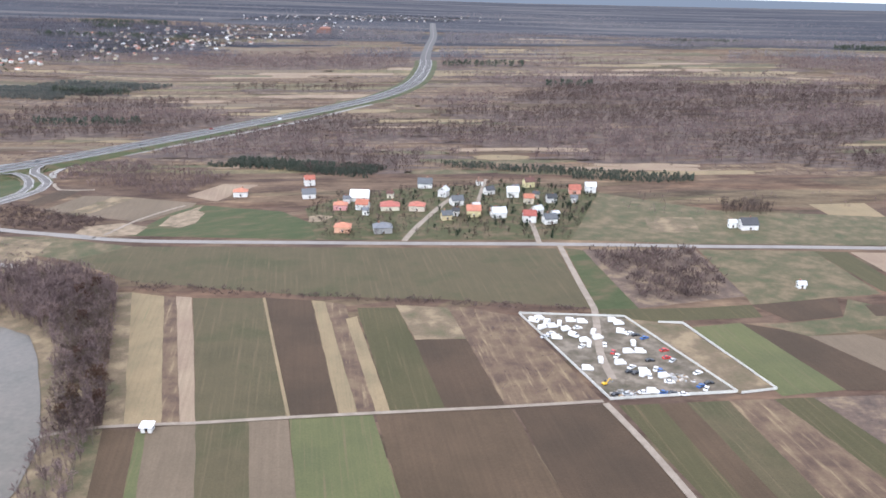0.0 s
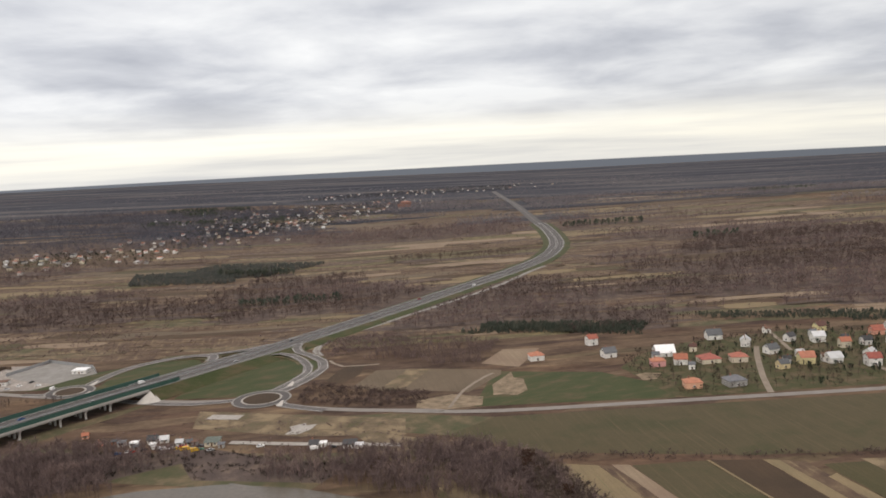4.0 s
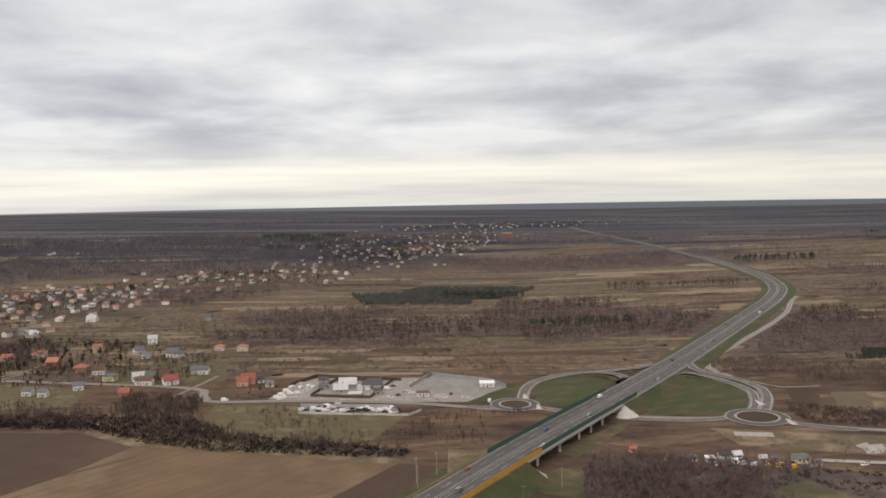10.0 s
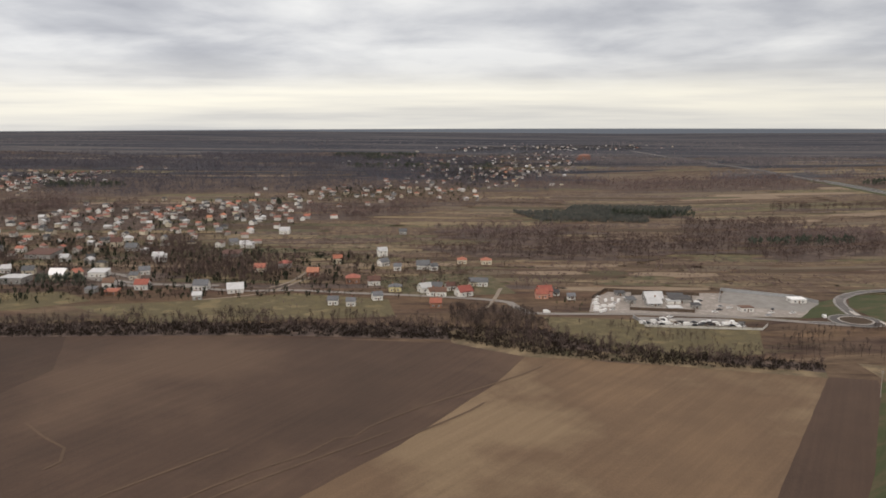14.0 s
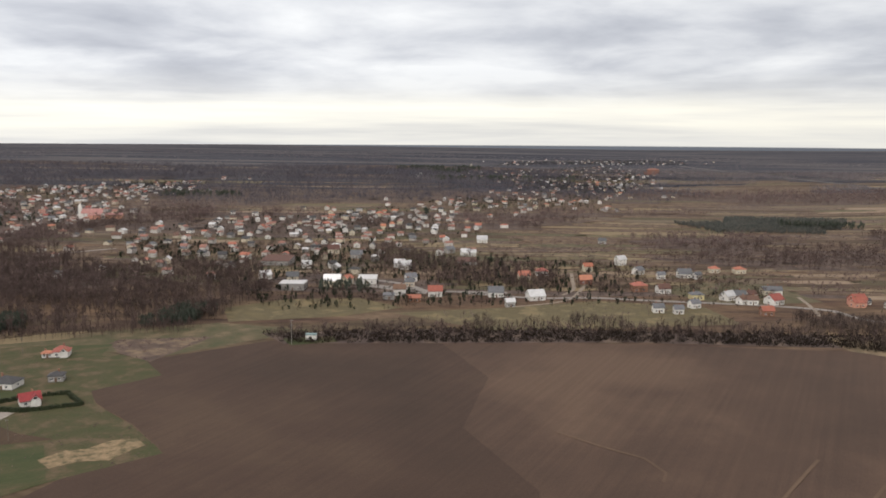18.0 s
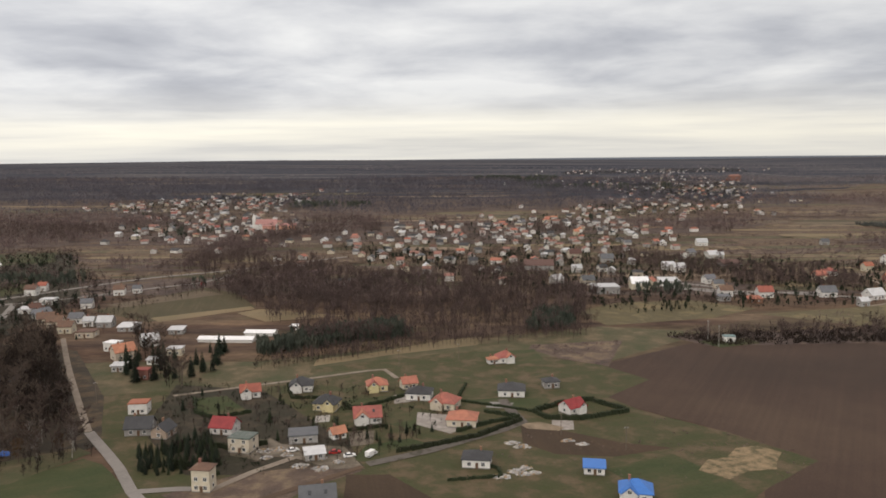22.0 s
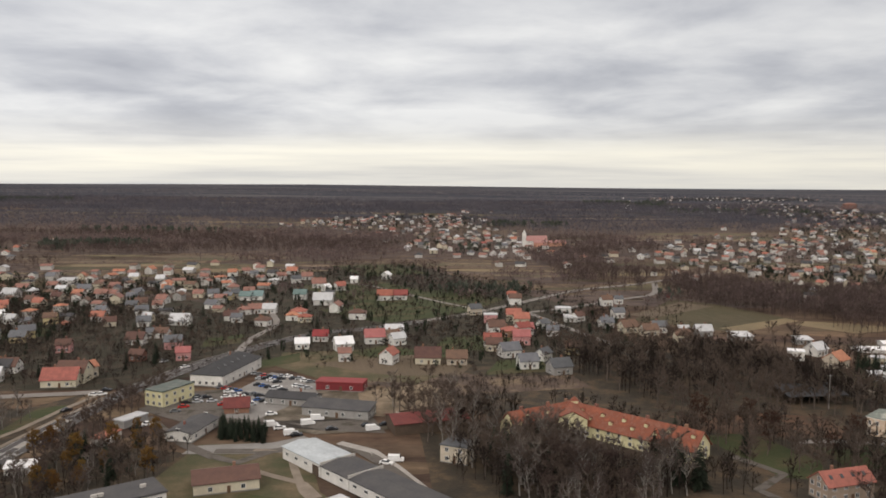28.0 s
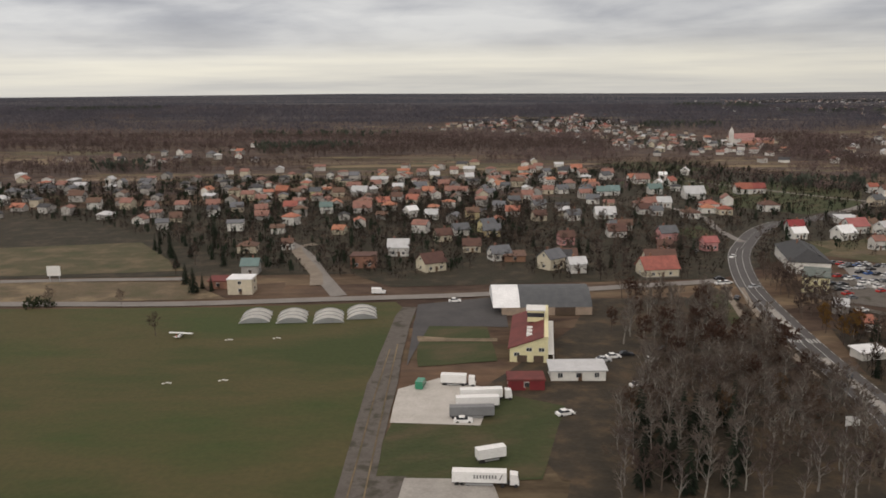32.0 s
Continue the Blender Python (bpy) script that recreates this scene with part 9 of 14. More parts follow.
strewn("stream_wood", "woods_rose", [(-465.3, 449.0), (-410.5, 438.1), (-386.2, 398.5), (-405.4, 386.8), (-446.0, 388.9)], 9, 25, 6, 12, TEMPS, "bare brown trees by the river below the viaduct")
strewn("stream_wood", "woods_rose", [(-277.7, 426.5), (-258.0, 432.9), (-226.6, 430.3), (-197.4, 419.8), (-172.2, 402.7), (-160.2, 374.8), (-176.1, 357.9), (-240.2, 371.2), (-275.6, 393.2)], 10, 26, 6, 12, TEMPS, "bare brown trees by the river", avoid=False)
patch("meadow", "weeds", [(-545.4, 495.1), (-527.4, 489.3), (-487.9, 538.2), (-467.1, 537.4), (-514.9, 465.0), (-546.0, 432.5)], "weedy slope beside the viaduct")
strewn("stream_wood", "woods_grey", [(-695.7, 594.8), (-650.0, 585.0), (-645.0, 568.0), (-572.0, 562.0), (-490.3, 568.0), (-505.3, 500.6), (-560.0, 492.0), (-615.3, 497.1), (-691.6, 527.2)], 26, 671, 2.5, 8, TEMPS, "bare bushes and young trees on the meadow by the stream", thr=0.02, grain=14.0)
strewn("stream_scrub", "woods_rose", [(-1040.7, 592.8), (-960.5, 615.6), (-892.0, 641.9), (-818.9, 634.3), (-780.5, 583.2), (-906.2, 566.0), (-977.9, 557.2)], 40, 672, 1.5, 5, TEMPS, "bare bushes on the meadow by the stream", thr=0.1, grain=16.0, category="scrub")
patch("meadow", "meadow_green", [(-549.5, 461.4), (-521.8, 480.8), (-521.1, 461.9), (-614.6, 328.7), (-636.1, 304.4)], "grass slope of the highway", lift=0.3)
pole(-561.6, 439.7, 14, 2, 0)
pole(-560.7, 432.2, 12, 1, 0)
pole(-551.5, 452.7, 12, 1, 0)
pole(-488.5, 431.7, 11, 1, 0)
pole(-509.8, 409.7, 10, 1, 0)

# hamlet on the road
house(-701.3, 659.6, 10, 10.4, 8.7, 5.0, "gable", "roof_red", "wall_salmon", 1, n=2)
keep(-701.3, 659.6, 5.2)
house(-761.7, 794.6, 0, 8.8, 7.4, 4.0, "hip", "roof_salmon", "wall_cream", 1, n=2)
keep(-761.7, 794.6, 4.4)
house(-739.5, 793.1, 5, 9.6, 8.1, 4.0, "hip", "roof_salmon", "wall_cream", 1, n=2)
keep(-739.5, 793.1, 4.8)
house(-826.6, 976.7, 0, 8.0, 6.7, 4.0, "gable", "roof_grey", "wall_grey", 1, n=2)
keep(-826.6, 976.7, 4.0)
house(-838.5, 829.8, 20, 8.8, 7.4, 6.0, "gable", "roof_pale", "wall_white", 1, n=2)
keep(-838.5, 829.8, 4.4)
house(-833.7, 780.8, 40, 8.8, 7.4, 4.0, "gable", "roof_grey", "wall_white", 1, n=2)
keep(-833.7, 780.8, 4.4)
house(-819.3, 759.5, 0, 6.4, 5.4, 4.0, "gable", "roof_grey", "wall_white", 1, n=2)
keep(-819.3, 759.5, 3.2)
house(-796.9, 767.3, 0, 11.2, 9.4, 4.0, "gable", "roof_grey", "wall_white", 1, n=2)
keep(-796.9, 767.3, 5.6)
house(-787.6, 761.2, 20, 6.4, 5.4, 4.0, "gable", "roof_grey", "wall_white", 1, n=2)
keep(-787.6, 761.2, 3.2)
house(-834.6, 697.0, 10, 9.6, 8.1, 4.0, "gable", "roof_brown", "wall_white", 1, n=2)
keep(-834.6, 697.0, 4.8)
house(-815.8, 673.6, 0, 9.6, 8.1, 4.0, "hip", "roof_grey", "wall_yellow", 1, n=2)
keep(-815.8, 673.6, 4.8)
house(-852.1, 703.4, 5, 11.2, 9.4, 5.0, "hip", "roof_salmon", "wall_brick", 1, n=2)
keep(-852.1, 703.4, 5.6)
house(-889.3, 731.4, 0, 9.6, 8.1, 4.0, "gable", "roof_salmon", "wall_brick", 1, n=2)
keep(-889.3, 731.4, 4.8)
house(-876.6, 792.0, 10, 8.0, 6.7, 5.0, "gable", "roof_red", "wall_cream", 1, n=2)
keep(-876.6, 792.0, 4.0)
house(-920.6, 769.1, 0, 10.4, 8.7, 4.0, "hip", "roof_salmon", "wall_white", 1, n=2)
keep(-920.6, 769.1, 5.2)
house(-938.2, 747.9, 5, 9.6, 8.1, 4.0, "gable", "roof_salmon", "wall_cream", 1, n=2)
keep(-938.2, 747.9, 4.8)
house(-786.5, 658.9, 30, 7.2, 6.0, 4.0, "gable", "roof_brown", "wall_white", 1, n=2)
keep(-786.5, 658.9, 3.6)
house(-779.9, 658.0, 0, 8.0, 6.7, 4.0, "gable", "roof_brown", "wall_white", 1, n=2)
keep(-779.9, 658.0, 4.0)
house(-792.4, 672.0, 30, 9.6, 8.1, 4.0, "gable", "roof_pale", "wall_white", 1, n=2)
keep(-792.4, 672.0, 4.8)
house(-762.7, 660.0, 30, 11.2, 9.4, 4.0, "gable", "roof_red", "wall_white", 1, n=2)
keep(-762.7, 660.0, 5.6)
house(-753.7, 695.9, 10, 8.0, 6.7, 4.0, "gable", "roof_grey", "wall_cream", 1, n=2)
keep(-753.7, 695.9, 4.0)
house(-746.8, 695.4, 0, 8.0, 6.7, 4.0, "gable", "roof_grey", "wall_white", 1, n=2)
keep(-746.8, 695.4, 4.0)
house(-783.3, 621.6, 0, 8.0, 6.7, 4.0, "gable", "roof_red", "wall_brick", 1, n=2)
keep(-783.3, 621.6, 4.0)
house(-783.8, 674.4, 0, 9.6, 8.1, 4.0, "gable", "roof_grey", "wall_brick", 1, n=2)
keep(-783.8, 674.4, 4.8)
house(-773.0, 678.7, 20, 7.2, 6.0, 4.0, "gable", "roof_brown", "wall_white", 1, n=2)
keep(-773.0, 678.7, 3.6)
house(-827.2, 642.6, 20, 7.2, 6.0, 4.0, "gable", "roof_grey", "wall_white", 1, n=2)
keep(-827.2, 642.6, 3.6)
house(-844.2, 623.1, 0, 6.4, 5.4, 4.0, "gable", "roof_grey", "wall_white", 1, n=2)
keep(-844.2, 623.1, 3.2)
house(-857.4, 626.5, 0, 7.2, 6.0, 4.0, "gable", "roof_grey", "wall_white", 1, n=2)
keep(-857.4, 626.5, 3.6)
house(-938.3, 665.0, 15, 12.0, 10.1, 3.5, "gable", "roof_pale", "wall_white", 1, n=2)
keep(-938.3, 665.0, 6.0)
house(-967.2, 674.6, 0, 11.2, 9.4, 4.0, "gable", "roof_grey", "wall_white", 1, n=2)
keep(-967.2, 674.6, 5.6)
house(-959.6, 638.6, 10, 6.4, 5.4, 4.0, "gable", "roof_pale", "wall_grey", 1, n=2)
keep(-959.6, 638.6, 3.2)
house(-1012.8, 673.2, 0, 10.4, 8.7, 4.5, "gable", "roof_red", "wall_white", 1, n=2)
keep(-1012.8, 673.2, 5.2)
house(-1039.8, 676.0, 0, 8.8, 7.4, 5.0, "gable", "roof_brown", "wall_white", 1, n=2)
keep(-1039.8, 676.0, 4.4)
house(-1028.2, 652.7, 0, 9.6, 8.1, 3.0, "shed", "roof_red", "wall_brick", 1, n=2)
keep(-1028.2, 652.7, 4.8)
house(-1046.9, 659.4, 0, 8.0, 6.7, 3.3, "shed", "roof_grey", "wall_grey", 1, n=2)
keep(-1046.9, 659.4, 4.0)
house(-1033.3, 710.5, -3, 7.2, 6.0, 4.0, "gable", "roof_grey", "wall_cream", 1, n=2)
keep(-1033.3, 710.5, 3.6)
house(-983.2, 875.3, 10, 9.6, 8.1, 4.0, "gable", "roof_pale", "wall_white", 1, n=2)
keep(-983.2, 875.3, 4.8)
house(-1046.1, 802.0, 0, 9.6, 8.1, 4.0, "gable", "roof_pale", "wall_white", 1, n=2)
keep(-1046.1, 802.0, 4.8)
house(-961.8, 974.0, 0, 11.2, 9.4, 4.0, "gable", "roof_pale", "wall_white", 1, n=2)
keep(-961.8, 974.0, 5.6)

# buildings beside the sheds
house(-1123.2, 694.0, 0, 19.2, 16.1, 5.0, "flat", "roof_pale", "wall_grey", 1, n=2)
keep(-1123.2, 694.0, 9.6)
house(-1094.6, 707.6, 0, 12.8, 10.8, 5.0, "gable", "roof_white", "wall_cream", 1, n=2)
keep(-1094.6, 707.6, 6.4)
house(-1083.7, 715.5, 60, 8.0, 6.7, 5.0, "gable", "roof_salmon", "wall_cream", 1, n=2)
keep(-1083.7, 715.5, 4.0)
house(-1067.9, 722.7, 0, 14.4, 12.1, 4.0, "shed", "roof_pale", "wall_white", 1, n=2)
keep(-1067.9, 722.7, 7.2)
house(-1129.9, 728.0, 10, 9.6, 8.1, 4.0, "gable", "roof_grey", "wall_cream", 1, n=2)
keep(-1129.9, 728.0, 4.8)
house(-1128.2, 790.0, 0, 8.0, 6.7, 4.0, "gable", "roof_pale", "wall_white", 1, n=2)
keep(-1128.2, 790.0, 4.0)
house(-1153.5, 734.0, 30, 8.8, 7.4, 4.0, "gable", "roof_pale", "wall_white", 1, n=2)
keep(-1153.5, 734.0, 4.4)
house(-1105.8, 793.1, 20, 7.2, 6.0, 4.0, "gable", "roof_dark", "wall_white", 1, n=2)
keep(-1105.8, 793.1, 3.6)
house(-1089.8, 850.9, 0, 11.2, 9.4, 4.0, "gable", "roof_grey", "wall_grey", 1, n=2)
keep(-1089.8, 850.9, 5.6)
house(-1040.3, 791.9, 10, 10.4, 8.7, 4.0, "gable", "roof_pale", "wall_white", 1, n=2)
keep(-1040.3, 791.9, 5.2)
house(-999.4, 891.4, 30, 8.8, 7.4, 4.0, "gable", "roof_grey", "wall_grey", 1, n=2)
keep(-999.4, 891.4, 4.4)
house(-976.9, 872.8, 0, 7.2, 6.0, 4.0, "gable", "roof_pale", "wall_white", 1, n=2)
keep(-976.9, 872.8, 3.6)
house(-983.8, 824.8, 0, 17.6, 14.8, 3.0, "shed", "roof_brown", "wall_grey", 1, n=2)
keep(-983.8, 824.8, 8.8)
house(-1033.3, 732.2, 20, 8.8, 7.4, 4.0, "gable", "roof_grey", "wall_white", 1, n=2)
keep(-1033.3, 732.2, 4.4)
house(-1115.9, 878.0, 10, 11.2, 9.4, 5.0, "gable", "roof_brown", "wall_cream", 1, n=2)
keep(-1115.9, 878.0, 5.6)
house(-1158.3, 810.9, -6, 25.6, 21.5, 4.0, "shed", "roof_brown", "wall_grey", 1, n=2)
keep(-1158.3, 810.9, 12.8)
road("lane", "dirt_track", [(-915.6, 681.8), (-903.6, 703.9), (-896.9, 752.3), (-893.1, 779.2)], 3.0, "pale lane up to the houses", lift=0.35)
keep_way([(-915.6, 681.8), (-903.6, 703.9), (-896.9, 752.3), (-893.1, 779.2)], 1.5)
road("lane", "dirt_track", [(-747.5, 619.1), (-740.4, 646.0), (-732.8, 686.0)], 3.0, "pale lane beside a hedge", lift=0.35)
keep_way([(-747.5, 619.1), (-740.4, 646.0), (-732.8, 686.0)], 1.5)
road("lane", "dirt_track", [(-958.9, 636.7), (-917.5, 659.2), (-897.4, 703.7), (-885.1, 741.2)], 3.0, "pale lane up to the houses", lift=0.35)
keep_way([(-958.9, 636.7), (-917.5, 659.2), (-897.4, 703.7), (-885.1, 741.2)], 1.5)
grove(['bare0', 'bare1', 'bare3', 'bare5', 'bare2', 'fir0'], [(-993.2, 888.4), (-958.6, 871.4), (-935.9, 792.3), (-961.4, 797.5)], 10, 31, 8, 12, 4, 2.0)
grove(['bare0', 'bare1', 'bare3', 'bare5', 'bare2', 'fir0'], [(-895.5, 727.3), (-868.8, 716.1), (-861.5, 683.0), (-884.1, 682.5)], 16, 32, 5, 9, 3, 2.0)
grove(['bare0', 'bare1', 'bare3', 'bare5', 'bare2', 'fir0'], [(-898.0, 823.3), (-848.7, 824.6), (-834.9, 741.1), (-879.0, 740.0)], 20, 33, 5, 10, 5, 2.0)
grove(['bare0', 'bare1', 'bare3', 'bare5', 'bare2', 'fir0'], [(-834.9, 741.1), (-766.1, 742.7), (-742.9, 655.5), (-818.9, 644.3)], 22, 34, 5, 9, 6, 2.0)
grove(['bare0', 'bare1', 'bare3', 'bare5', 'bare2', 'fir0'], [(-1211.4, 920.6), (-1008.5, 926.3), (-947.5, 738.4), (-1108.2, 734.5)], 60, 35, 6, 11, 6, 2.0)
strewn("hamlet_wood", "woods_far", [(-1070.2, 924.5), (-974.5, 821.3), (-896.4, 793.3), (-927.9, 692.2), (-1001.1, 713.0), (-1083.3, 818.5)], 22, 36, 6, 11, TEMPS, "bare brown trees between houses")
grove(['bare1', 'bare3', 'thuja0'], [(-699.9, 646.9), (-672.2, 647.5), (-674.8, 612.2), (-700.9, 611.7)], 14, 37, 3, 6, 3, 2.0)
road("wheel_track", "plough_track", [(-876.1, 316.9), (-861.9, 335.6), (-849.5, 349.6), (-832.5, 365.1), (-821.9, 382.2), (-813.9, 385.3), (-809.7, 394.7), (-788.9, 419.0), (-768.2, 438.6), (-735.4, 469.7), (-722.7, 484.6)], 1.3, "pale curving wheel track over the ploughed field", lift=0.35)
road("wheel_track", "plough_track", [(-866.4, 318.9), (-847.8, 340.2), (-823.7, 365.2), (-798.7, 391.7)], 1.3, "pale curving wheel track over the ploughed field", lift=0.35)
road("wheel_track", "plough_track", [(-961.0, 396.0), (-945.5, 380.7), (-931.4, 369.5), (-926.8, 356.3), (-929.9, 348.8)], 1.3, "pale curving wheel track over the ploughed field", lift=0.35)
road("wheel_track", "plough_track", [(-810.5, 365.4), (-788.0, 388.7), (-764.5, 415.7), (-757.1, 426.9)], 1.3, "pale curving wheel track over the ploughed field", lift=0.35)
road("wheel_track", "plough_track", [(-907.8, 316.6), (-885.7, 344.5), (-864.6, 370.2)], 1.3, "pale curving wheel track over the ploughed field", lift=0.35)
patch("park", "wood_floor", [(-1117.3, 553.1), (-1016.6, 569.3), (-904.7, 571.6), (-776.4, 567.0), (-717.0, 561.2), (-682.6, 529.3), (-621.7, 507.2), (-566.0, 492.1), (-570.7, 477.9), (-629.4, 484.8), (-685.1, 494.1), (-730.4, 509.6), (-773.1, 536.3), (-894.7, 542.8), (-1099.5, 529.8)], "leaf litter under the stream's tree belt", lift=0.27, category="woodland floor")
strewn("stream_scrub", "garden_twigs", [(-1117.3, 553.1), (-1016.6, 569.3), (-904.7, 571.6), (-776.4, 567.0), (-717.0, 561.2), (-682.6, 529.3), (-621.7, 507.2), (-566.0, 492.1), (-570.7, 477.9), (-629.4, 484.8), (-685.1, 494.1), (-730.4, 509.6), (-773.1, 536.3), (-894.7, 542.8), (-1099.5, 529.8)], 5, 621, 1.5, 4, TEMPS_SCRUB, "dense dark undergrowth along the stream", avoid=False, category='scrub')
patch("park", "wood_floor", [(-472.2, 465.4), (-395.6, 457.7), (-354.5, 441.6), (-435.5, 395.8), (-482.7, 396.0)], "leaf litter under the riverside trees", lift=0.29, category="woodland floor")
strewn("river_scrub", "garden_twigs", [(-472.2, 465.4), (-395.6, 457.7), (-354.5, 441.6), (-435.5, 395.8), (-482.7, 396.0)], 9, 631, 1.2, 3.0, TEMPS_SCRUB, "dense dark undergrowth by the river", category='scrub', thr=-0.1, grain=10.0)
patch("park", "wood_floor", [(-383.3, 470.4), (-312.2, 434.3), (-268.9, 419.3), (-281.6, 397.4), (-350.6, 410.6)], "leaf litter under the riverside trees", lift=0.29, category="woodland floor")
strewn("river_scrub", "garden_twigs", [(-383.3, 470.4), (-312.2, 434.3), (-268.9, 419.3), (-281.6, 397.4), (-350.6, 410.6)], 9, 632, 1.2, 3.0, TEMPS_SCRUB, "dense dark undergrowth by the river", category='scrub', thr=-0.1, grain=10.0)

# small shed and mast by the field
house(-1085.2, 540.0, 0, 6, 4, 3.2, "flat", "roof_teal", "wall_white", 2, n=1, label='small white substation kiosk with a teal band by the field', chimney=False)
keep(-1085.2, 540.0, 3.0)
patch("meadow", "meadow_green", [(-1102.3, 540.8), (-1072.8, 548.0), (-1069.4, 535.2), (-1094.8, 526.1)], "green plot round the kiosk", lift=0.4)
pole(-1094.7, 528.6, 12, 1, 0)

# rough ground round the junction
patch("meadow", "weeds", [(-383.3, 529.0), (-245.0, 489.0), (-243.0, 460.0), (-304.8, 467.5), (-376.9, 494.0)], "weedy fallow between the road and the allotments", lift=0.12)
patch("meadow", "meadow", [(-485.3, 491.6), (-465.6, 512.0), (-432.8, 548.5), (-425.4, 552.9), (-438.4, 527.0), (-456.9, 501.1), (-473.5, 477.7)], "grass strip along the foot of the bridge", lift=0.14)
patch("meadow", "meadow", [(-499.1, 445.0), (-486.7, 459.9), (-478.2, 449.5), (-462.9, 436.3), (-462.2, 427.1), (-495.0, 426.3)], "rough grass below the bridge abutment", lift=0.14)
patch("field", "straw", [(-485.8, 453.0), (-477.2, 463.2), (-461.6, 452.5), (-463.2, 441.0), (-477.3, 441.3)], "heap of pale dead reeds below the bridge", lift=0.18)
patch("meadow", "meadow", [(-403.6, 456.2), (-385.1, 447.6), (-352.6, 443.9), (-363.3, 435.9), (-387.2, 428.7), (-400.3, 436.1)], "grassy river bank behind the allotments", lift=0.14)
patch("meadow", "meadow", [(-840.0, 705.0), (-790.0, 745.0), (-738.0, 738.0), (-722.0, 668.0), (-800.0, 652.0)], "green gardens at the village edge", lift=0.22)
strewn("junction_scrub", "woods_rose", [(-383.3, 529.0), (-245.0, 489.0), (-243.0, 460.0), (-304.8, 467.5), (-376.9, 494.0)], 40, 650, 0.5, 1.6, TEMPS_SCRUB, "tufts of dead weeds beside the junction", thr=-0.05, grain=16.0, category='weeds')

# ---- new houses at the field edge ----
patch("garden", "estate_grass", [(-1300.0, 286.9), (-1340.0, 344.0), (-1379.0, 401.0), (-1427.0, 482.0), (-1290.7, 482.7), (-1237.7, 525.5), (-1187.7, 505.0), (-1165.7, 493.0), (-1148.2, 466.8), (-1172.5, 441.0), (-1163.1, 423.4), (-1136.3, 397.0), (-1114.6, 369.1), (-1142.6, 345.3), (-1156.2, 330.4), (-1172.1, 290.2)], "grass plots of a new housing estate", lift=0.22)
patch("meadow", "meadow_green", [(-1190.0, 363.6), (-1162.8, 375.4), (-1147.9, 345.7), (-1158.4, 331.5), (-1172.9, 331.0)], "mown green grass beside the blue-roofed house", lift=0.26)
patch("meadow", "meadow_green", [(-1351.3, 440.1), (-1338.5, 444.1), (-1322.6, 421.4), (-1335.5, 414.4), (-1345.3, 421.3)], "green lawn", lift=0.3)
patch("meadow", "meadow_green", [(-1285.5, 436.2), (-1268.1, 444.2), (-1277.2, 421.4), (-1290.8, 421.4)], "green lawn", lift=0.3)
patch("meadow", "meadow_green", [(-1263.5, 421.5), (-1251.6, 425.0), (-1242.8, 411.2), (-1255.2, 401.5), (-1267.3, 407.9)], "green lawn", lift=0.3)
patch("meadow", "meadow_green", [(-1233.4, 461.2), (-1203.9, 448.3), (-1197.8, 436.3), (-1206.8, 421.5), (-1238.1, 436.3), (-1215.6, 441.0)], "green lawn round the grey-roofed house", lift=0.3)
patch("meadow", "meadow_green", [(-1228.7, 517.6), (-1195.0, 523.6), (-1192.3, 500.6), (-1217.5, 487.9)], "green lawn round the red-roofed house", lift=0.3)
patch("field", "plough_dark", [(-1213.9, 404.7), (-1202.0, 401.6), (-1178.4, 386.8), (-1160.9, 381.3), (-1184.1, 373.3), (-1204.5, 375.9), (-1214.9, 386.7)], "dark worked garden plot", lift=0.3)
patch("field", "plough_dark", [(-1276.5, 358.5), (-1261.8, 358.5), (-1243.6, 335.4), (-1262.0, 325.4), (-1274.4, 329.7)], "dark worked plot", lift=0.3)
patch("field", "scrub_dark", [(-1332.4, 342.7), (-1325.6, 337.6), (-1317.2, 321.3), (-1292.9, 337.3), (-1287.8, 347.6), (-1270.9, 361.7), (-1277.1, 367.9), (-1297.2, 363.5), (-1312.1, 359.1)], "trodden brown ground round the tower house", lift=0.28)
patch("meadow", "meadow_green", [(-1272.0, 384.6), (-1256.8, 391.7), (-1248.6, 386.1), (-1267.1, 369.4), (-1276.7, 369.5)], "green lawn", lift=0.3)
patch("yard", "sand", [(-1214.4, 406.7), (-1206.0, 409.3), (-1197.3, 402.9), (-1199.6, 399.1), (-1211.6, 401.6)], "pale gravel at the road's end", lift=0.5, category="yard")
patch("garden", "garden", [(-1365.8, 461.0), (-1324.5, 452.4), (-1279.6, 389.5), (-1270.4, 363.2), (-1300.3, 358.5), (-1329.7, 358.4), (-1359.7, 401.4)], "untidy gardens with sheds and scrap", lift=0.26)
patch("yard", "dirt_yard", [(-1312.3, 386.6), (-1280.0, 383.8), (-1270.4, 363.2), (-1281.6, 363.2), (-1296.3, 373.1), (-1311.9, 375.7)], "yard with heaps of scrap", lift=0.4, category="yard")
road("lane", "asphalt_old", [(-1270.0, 367.1), (-1248.7, 379.5), (-1231.8, 392.5), (-1212.6, 409.3), (-1215.9, 421.5), (-1218.7, 437.9)], 4.5, "worn grey asphalt lane in the estate", lift=0.45)
keep_way([(-1270.0, 367.1), (-1248.7, 379.5), (-1231.8, 392.5), (-1212.6, 409.3), (-1215.9, 421.5), (-1218.7, 437.9)], 2.25)
road("lane", "dirt_track", [(-1317.9, 346.1), (-1307.7, 360.8), (-1296.3, 373.1)], 3.0, "dirt track to the sheds", lift=0.45)
keep_way([(-1317.9, 346.1), (-1307.7, 360.8), (-1296.3, 373.1)], 1.5)
